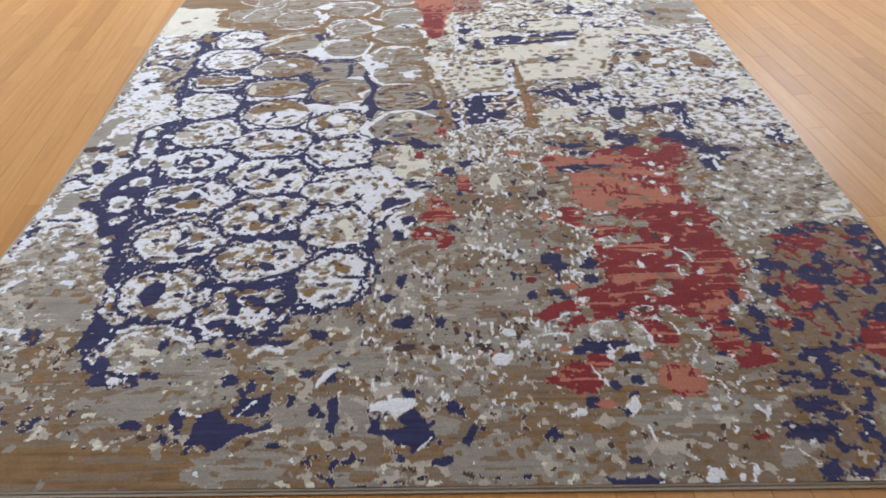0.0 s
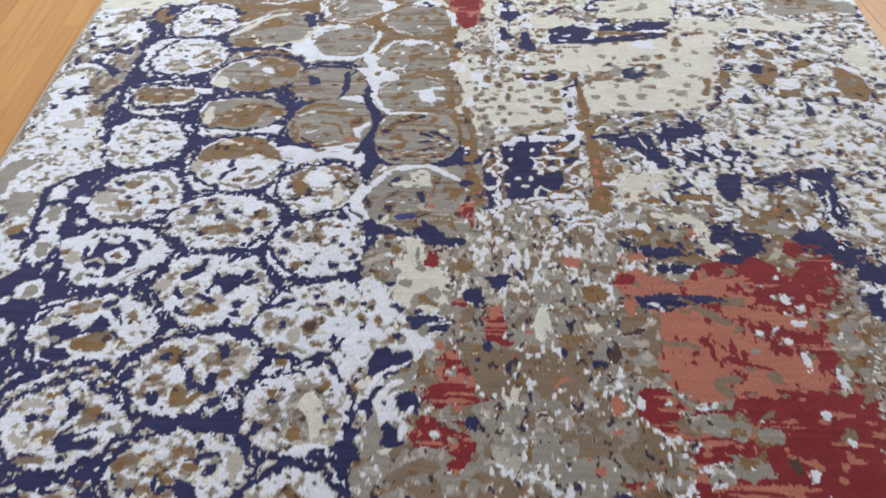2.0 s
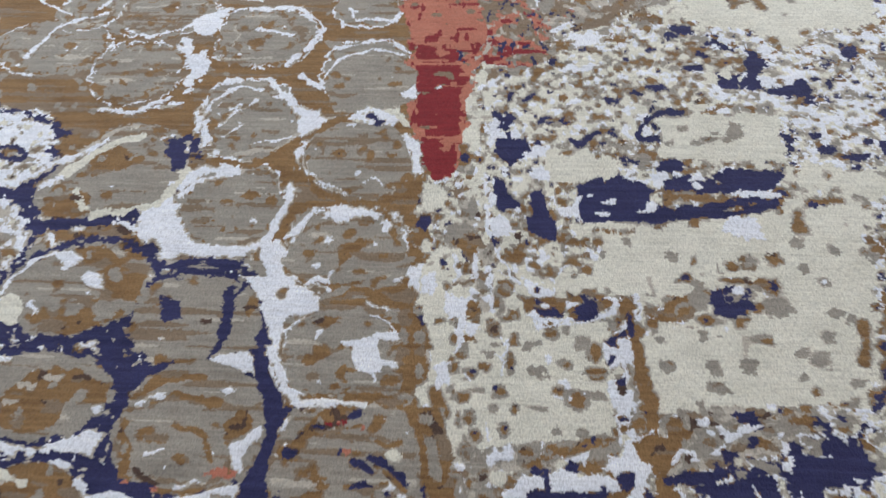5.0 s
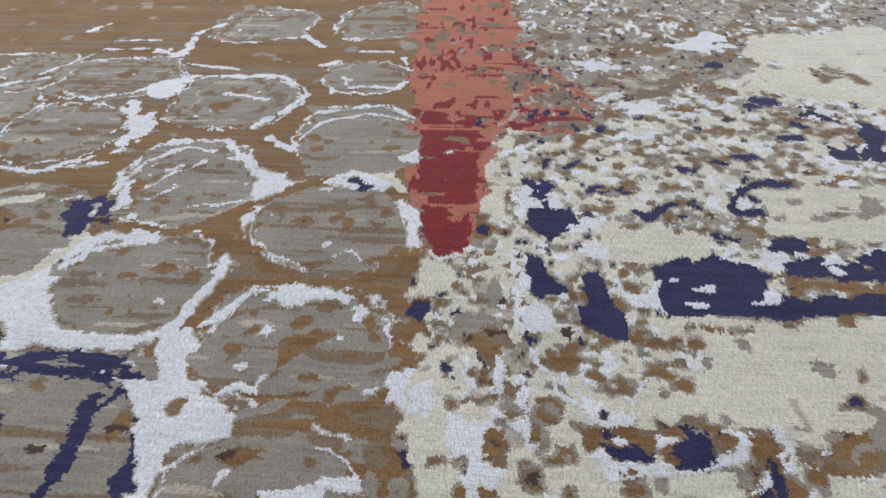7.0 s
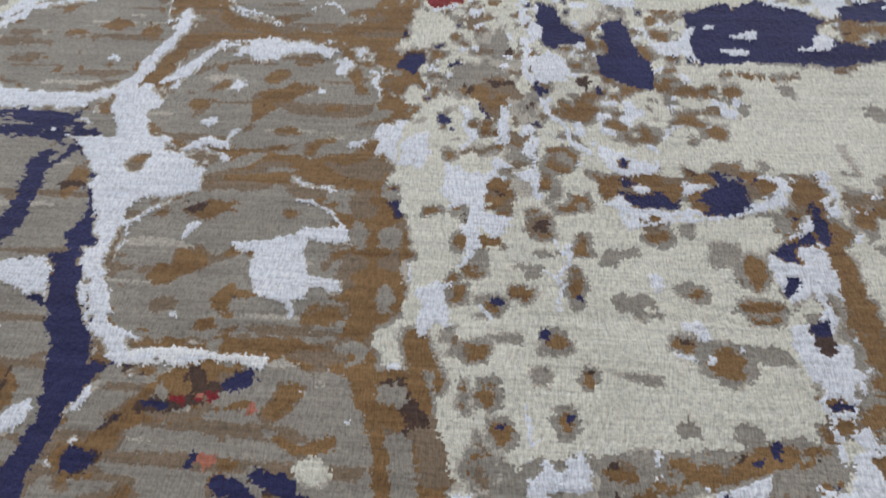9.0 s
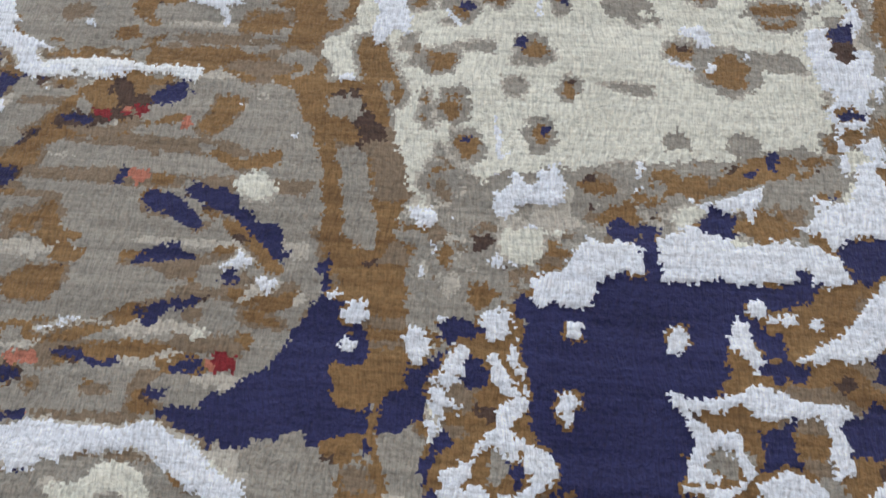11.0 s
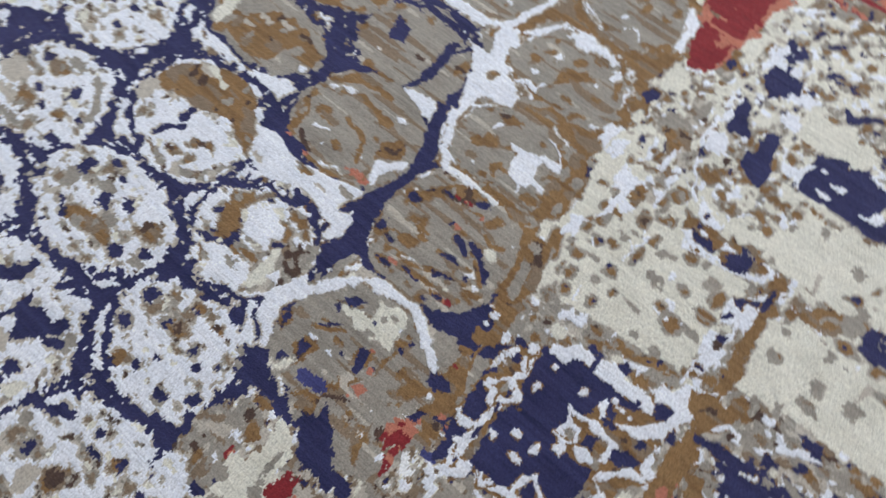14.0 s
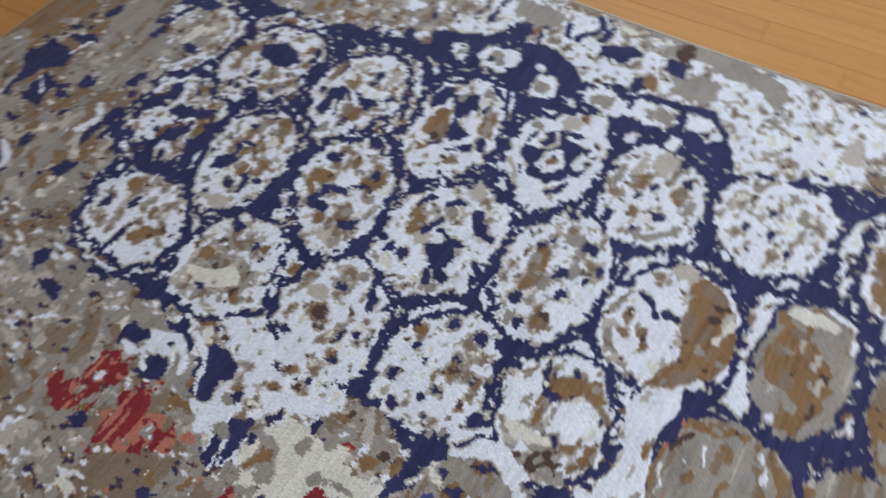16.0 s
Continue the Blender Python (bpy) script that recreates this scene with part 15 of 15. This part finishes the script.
for e in [(0.332, 3.052, 0.007, 0.012), (0.418, 3.017, 0.013, 0.012), (0.288, 2.938, 0.007, 0.007), (0.030, 3.124, 0.009, 0.026), (-0.003, 3.068, 0.019, 0.020), (0.283, 3.018, 0.006, 0.010)]:
    blob(TAUPE, *e, 0.4)
poly(NAVY, [(0.074, 3.202), (0.092, 3.190), (0.109, 3.156), (0.130, 3.128), (0.107, 3.120), (0.086, 3.119), (0.076, 3.142), (0.069, 3.171)], 0.005)
poly(NAVY, [(0.142, 3.163), (0.168, 3.176), (0.176, 3.147), (0.177, 3.114), (0.195, 3.094), (0.199, 3.050), (0.181, 3.044), (0.157, 3.057), (0.138, 3.066), (0.133, 3.097), (0.148, 3.108), (0.147, 3.138)], 0.004)
poly(NAVY, [(0.239, 3.159), (0.265, 3.201), (0.289, 3.211), (0.300, 3.193), (0.349, 3.189), (0.385, 3.162), (0.379, 3.129), (0.331, 3.115), (0.282, 3.104), (0.246, 3.091), (0.245, 3.121)], 0.004)
stroke(NAVY, [(0.241, 3.097), (0.308, 3.100), (0.375, 3.108), (0.426, 3.105)], 0.0052, 0.6)
poly(NAVY, [(0.425, 3.191), (0.486, 3.204), (0.517, 3.196), (0.508, 3.172), (0.464, 3.178), (0.423, 3.179)], 0.005)
stroke(NAVY, [(0.442, 3.113), (0.486, 3.115)], 0.0052, 0.6)
poly(ICE, [(0.286, 3.146), (0.312, 3.151), (0.317, 3.137), (0.288, 3.132)], 0.005)
for e in [(0.291, 3.114, 0.014, 0.005), (0.269, 3.160, 0.006, 0.004), (0.389, 3.135, 0.011, 0.010), (0.488, 3.189, 0.009, 0.009), (0.409, 3.192, 0.012, 0.011)]:
    blob(ICE, *e, 0.4)
poly(ICE, [(0.058, 3.097), (0.086, 3.110), (0.096, 3.095), (0.097, 3.055), (0.078, 3.054), (0.058, 3.053)], 0.005)
poly(ICE, [(0.066, 3.159), (0.081, 3.153), (0.072, 3.126), (0.054, 3.146)], 0.005)
stroke(ICE, [(0.247, 3.156), (0.231, 3.122), (0.241, 3.100)], 0.0035, 0.6)
poly(ICE, [(0.197, 3.121), (0.225, 3.127), (0.230, 3.106), (0.208, 3.099)], 0.005)
for e in [(0.025, 3.023, 0.006, 0.015), (0.203, 3.171, 0.006, 0.009), (0.276, 3.045, 0.010, 0.008), (0.252, 2.983, 0.010, 0.008), (0.252, 3.017, 0.008, 0.006), (0.154, 3.030, 0.006, 0.007), (0.209, 3.060, 0.005, 0.009), (0.102, 3.018, 0.007, 0.007), (0.156, 2.986, 0.007, 0.005)]:
    blob("tan_cap", *e, 0.4)
for e in [(0.121, 3.056, 0.007, 0.009)]:
    blob(DARK, *e, 0.4)
stroke(ICE, [(0.080, 3.026), (0.100, 2.973), (0.123, 2.952)], 0.003, 0.6)
poly(ICE, [(0.130, 2.968), (0.153, 2.953), (0.187, 2.940), (0.178, 2.923), (0.149, 2.922), (0.134, 2.943)], 0.005)
for e in [(0.155, 2.936, 0.006, 0.009)]:
    blob(NAVY, *e, 0.4)
for e in [(0.113, 2.984, 0.005, 0.010)]:
    blob(ICE, *e, 0.4)
for e in [[(0.035, 3.014), (0.043, 2.963)], [(0.063, 2.925), (0.069, 2.889)]]:
    stroke(ICE, e, 0.0025, 0.6)
poly(NAVY, [(0.151, 2.892), (0.170, 2.906), (0.191, 2.896), (0.196, 2.883), (0.178, 2.877), (0.156, 2.880)], 0.005)
poly(NAVY, [(0.223, 2.897), (0.244, 2.913), (0.267, 2.911), (0.259, 2.879), (0.242, 2.878), (0.225, 2.887)], 0.005)
stroke("tan_cap", [(0.166, 2.916), (0.205, 2.915), (0.234, 2.920)], 0.0045, 0.6)
for e in [(0.168, 2.903, 0.008, 0.007)]:
    blob(ICE, *e, 0.4)
stroke(ICE, [(0.159, 2.861), (0.203, 2.869), (0.257, 2.873)], 0.0021, 0.6)
stroke(ICE, [(0.150, 2.873), (0.159, 2.854)], 0.0022, 0.6)

# dyes meet: brown fringes on navy marks, grey ones on brown spots
WIDE = window(-0.4, 1.32, 2.2, 4.4)
edge_tint(WIDE, CREAM, NAVY, TAUPE, 1, -0.2, 81)
edge_tint(WIDE, NAVY, CREAM, TAN, 1, 1.0, 82)
edge_tint(WIDE, CREAM, TAN, TAUPE, 1, -0.6, 83)
edge_tint(WIDE, CREAM, TAUPE, BEIGE, 1, 0.4, 84)
NEAR = window(-0.4, 0.5, 2.28, 3.0)
edge_tint(NEAR, CREAM, TAN, TAUPE, 2, -0.4, 85)
edge_tint(NEAR, NAVY, ICE, TAN, 1, 0.3, 90)
MEDALLIONS = window(-1.4, -0.05, 1.0, 3.4)
edge_tint(MEDALLIONS, TAN, ICE, OLIVE, 1, -0.3, 88)
edge_tint(MEDALLIONS, ICE, OLIVE, BEIGE, 1, -0.9, 86)
edge_tint(MEDALLIONS, TAN, NAVY, DARK, 1, 0.2, 89)
edge_tint(MEDALLIONS, ICE, NAVY, BEIGE, 1, 0.1, 87)

# knots wander a little at every colour edge
rs = np.random.RandomState(5)
jj, ii = np.meshgrid(np.arange(len(CY)), np.arange(len(CX)), indexing="ij")
close = ((CX > -0.4) & (CX < 0.5))[None, :] & ((CY > 2.28) & (CY < 3.0))[:, None]
wander = rs.uniform(0, 1, jj.shape) < np.where(close, 0.4, 0.16)
jj = np.clip(jj + wander * rs.choice([-1, 0, 1], jj.shape), 0, len(CY) - 1)
ii = np.clip(ii + wander * rs.choice([-1, 0, 1], ii.shape), 0, len(CX) - 1)
YARN = YARN[jj, ii]

# ---------------------------------------------------------------- rug mesh
def left_edge(y):
    t = np.clip((y - 1.7) / 2.1, 0, 1)
    return -1.393 - 0.118 * t * t * (3 - 2 * t)


rug = tagged(new("rug"), "knotted abstract rug in navy, cream, tan and red on oak floor", "rug")
KEEP = CX[None, :] > left_edge(CY)[:, None]
NX = len(GX)
VX, VY = np.meshgrid(GX, GY)
VZ = PILE + 0.0012 * fbm(VX, VY, 0.3, 0.2, 7) + 0.0005 * (value_noise(VX, VY, 0.006, 0.005, 8) - 0.5)
lift = np.where((YARN == ICE) | (YARN == WHITE), 0.0016, np.where(YARN == CREAM, 0.0006, np.where(YARN == NAVY, -0.0004, 0.0)))
lift = np.pad(lift, 1, mode="edge")
VZ = VZ + 0.25 * (lift[1:, 1:] + lift[:-1, 1:] + lift[1:, :-1] + lift[:-1, :-1])
VZ = np.where(np.abs(VX - left_edge(VY)) < 0.006, 0.006, VZ)
kx = np.gradient(GX)[None, :] * np.ones_like(VX)
ky = np.gradient(GY)[:, None] * np.ones_like(VX)
inner = (VX > left_edge(VY) + 0.01) & (VX < RUG_X1 - 0.006) & (VY > RUG_Y0 + 0.004)
VXE = np.maximum(VX, left_edge(VY)) + inner * kx * rs.uniform(-0.42, 0.42, VX.shape)
VY = VY + inner * ky * rs.uniform(-0.42, 0.42, VX.shape)
VERTS = np.stack([VXE, VY, VZ], -1).reshape(-1, 3).astype(np.float32)


def pile_part(name, label, mask):
    """A mesh of the knots in mask, a quad each, its yarn chosen knot by knot."""
    jj, ii = np.nonzero(mask)
    if len(jj) < 30:
        return
    a = (jj * NX + ii).astype(np.int64)
    quads = np.stack([a, a + 1, a + NX + 1, a + NX], 1).ravel()
    used, index = np.unique(quads, return_inverse=True)
    me = bpy.data.meshes.new(name)
    me.vertices.add(len(used))
    me.vertices.foreach_set("co", VERTS[used].ravel())
    me.loops.add(len(quads))
    me.loops.foreach_set("vertex_index", index.astype(np.int32))
    me.polygons.add(len(jj))
    me.polygons.foreach_set("loop_start", np.arange(0, len(quads), 4, dtype=np.int32))
    yarns, slots = np.unique(YARN[jj, ii], return_inverse=True)
    for k in yarns:
        me.materials.append(YARN_MATS[k])
    me.polygons.foreach_set("material_index", slots.astype(np.int32))
    me.polygons.foreach_set("use_smooth", np.ones(len(jj), bool))
    me.update(calc_edges=True)
    me.validate()
    ob = new(name, me)
    ob.parent = rug
    if label:
        tagged(ob, label)


for k, (pname, plabel) in enumerate(PART_NAMES):
    pile_part(pname, plabel, (PART == k) & KEEP)

# woven base, rolled side cords and the flat end strip
bm = bmesh.new()
ring_y = np.linspace(RUG_Y0 - 0.004, RUG_Y1, 40)
low = [bm.verts.new((left_edge(v) - 0.002, v, 0.0)) for v in ring_y] + [bm.verts.new((RUG_X1 + 0.002, v, 0.0)) for v in ring_y[::-1]]
high = [bm.verts.new((left_edge(v) + 0.002, v, 0.007)) for v in ring_y] + [bm.verts.new((RUG_X1 - 0.002, v, 0.007)) for v in ring_y[::-1]]
for i in range(len(low)):
    j = (i + 1) % len(low)
    bm.faces.new((low[j], low[i], high[i], high[j]))
bm.faces.new(high[::-1])
bmesh.ops.recalc_face_normals(bm, faces=bm.faces)
part("woven_base", bm, COTTON, rug, "pale cotton foundation")


def cord(name, pts, r, label):
    """A thin round overcast cord along points."""
    bm = bmesh.new()
    rings = []
    for i, p in enumerate(pts):
        q = Vector(pts[min(i + 1, len(pts) - 1)]) - Vector(pts[max(i - 1, 0)])
        side = q.normalized().cross(Vector((0, 0, 1)))
        rr = r * (1 + 0.12 * math.sin(i * 1.7))
        rings.append([bm.verts.new(Vector(p) + side * rr * math.cos(a) + Vector((0, 0, rr * math.sin(a)))) for a in np.linspace(0, 2 * math.pi, 7)[:-1]])
    for a, b in zip(rings, rings[1:]):
        for i in range(6):
            bm.faces.new((a[i], a[(i + 1) % 6], b[(i + 1) % 6], b[i]))
    for f in bm.faces:
        f.smooth = True
    bmesh.ops.recalc_face_normals(bm, faces=bm.faces)
    return part(name, bm, COTTON, rug, label)


ys = np.linspace(RUG_Y0, RUG_Y1, 240)
cord("side_cord", [(float(left_edge(v)) - 0.001, float(v), 0.006) for v in ys], 0.0042, "overcast pale side cord")
cord("side_cord", [(RUG_X1 + 0.001, float(v), 0.006) for v in ys], 0.0042, "overcast pale side cord")
xs = np.linspace(-1.393, RUG_X1, 200)
cord("end_cord", [(float(v), RUG_Y0 - 0.002, 0.006) for v in xs], 0.0032, "twined pale end cord")
cord("end_cord", [(float(v), RUG_Y0 - 0.0105, 0.003) for v in xs], 0.0022, "twined pale end cord")
bm = bmesh.new()
box(bm, -1.393, RUG_X1, RUG_Y0 - 0.01, RUG_Y0 + 0.001, 0.0, 0.004, 0.001)
part("end_strip", bm, COTTON, rug, "flat woven cotton end strip")

# ---------------------------------------------------------------- unseen ceiling panels, added at the lamps
# a made-up housing over one added lamp; the panel itself does not glow
def added_panel(lx, ly):
    thing = tagged(new("added_panel"), "flat white rectangular panel, unseen, added over an added lamp", "ceiling light", "ceiling lights")
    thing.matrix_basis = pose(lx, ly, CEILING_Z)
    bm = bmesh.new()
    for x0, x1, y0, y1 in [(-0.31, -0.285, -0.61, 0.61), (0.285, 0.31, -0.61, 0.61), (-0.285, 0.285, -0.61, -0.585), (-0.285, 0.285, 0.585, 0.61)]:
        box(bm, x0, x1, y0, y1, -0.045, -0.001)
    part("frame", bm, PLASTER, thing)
    part("panel_face", box(bmesh.new(), -0.285, 0.285, -0.585, 0.585, -0.02, -0.002), PLASTER, thing)


for lx, ly, watts in ADDED_LAMPS:
    added_panel(lx, ly)

# ---------------------------------------------------------------- oak strip floor
floor = tagged(part("floor", box(bmesh.new(), rx0, rx1, ry0, ry1, -0.05, -0.004), GAP, None), "honey oak strip floor with a satin finish", "floor", kind="structure")
BOARD, TURN = 0.0826, 5.6
rng = random.Random(4)


def board_mesh(length):
    """One oak strip with eased edges, its middle at 0."""
    me = bpy.data.meshes.new("floor_board")
    w, l, e = BOARD / 2 - 0.0002, length / 2 - 0.0002, 0.0007
    v = [(sx * (w - d), sy * (l - d), z) for z, d in ((0.0, e), (-0.0012, 0.0), (-0.0039, 0.0)) for sx, sy in ((-1, -1), (1, -1), (1, 1), (-1, 1))]
    f = [(0, 1, 2, 3)] + [(k + i, k + 4 + i, k + 4 + (i + 1) % 4, k + (i + 1) % 4) for k in (0, 4) for i in range(4)]
    f = [f[0]] + [tuple(q) for q in f[1:]]
    me.from_pydata(v, [], f)
    me.materials.append(OAK)
    me.update()
    return me


LENGTHS = [0.38, 0.52, 0.69, 0.88, 1.1, 1.35]
BOARDS = [board_mesh(v) for v in LENGTHS]
turn = Matrix.Rotation(radians(TURN), 4, "Z")
far_v, far_f = [], []
count = 0
for row in range(-70, 71):
    bx, by = row * BOARD, -6.0 - rng.random()
    while by < 10.5:
        k = rng.randrange(len(LENGTHS))
        mid = turn @ Vector((bx, by + LENGTHS[k] / 2, 0))
        by += LENGTHS[k]
        if not (rx0 - 0.7 < mid.x < rx1 + 0.7 and ry0 - 0.7 < mid.y < ry1 + 0.7):
            continue
        under = -1.2 < mid.x < 1.15 and 1.3 < mid.y < 4.0
        near = not under and -2.3 < mid.x < 2.3 and -0.4 < mid.y < 4.4
        if near and count < 300:
            ob = new("floor_board", BOARDS[k])
            ob.parent = floor
            ob.matrix_basis = Matrix.Translation(mid) @ turn
            count += 1
        else:
            m = Matrix.Translation(mid) @ turn
            n0 = len(far_v)
            # strips are cut off at the walls
            cut = [m @ v.co for v in BOARDS[k].vertices]
            cut = [(min(max(v.x, rx0), rx1), min(max(v.y, ry0), ry1), v.z) for v in cut]
            if max(v[0] for v in cut) - min(v[0] for v in cut) < 0.01 or max(v[1] for v in cut) - min(v[1] for v in cut) < 0.01:
                continue
            far_v += cut
            far_f += [tuple(n0 + i for i in p.vertices) for p in BOARDS[k].polygons]
me = bpy.data.meshes.new("far_boards")
me.from_pydata(far_v, [], far_f)
me.materials.append(OAK_FAR)
me.update()
far = tagged(new("far_boards", me), "honey oak strips", kind="stuff")
far.parent = floor
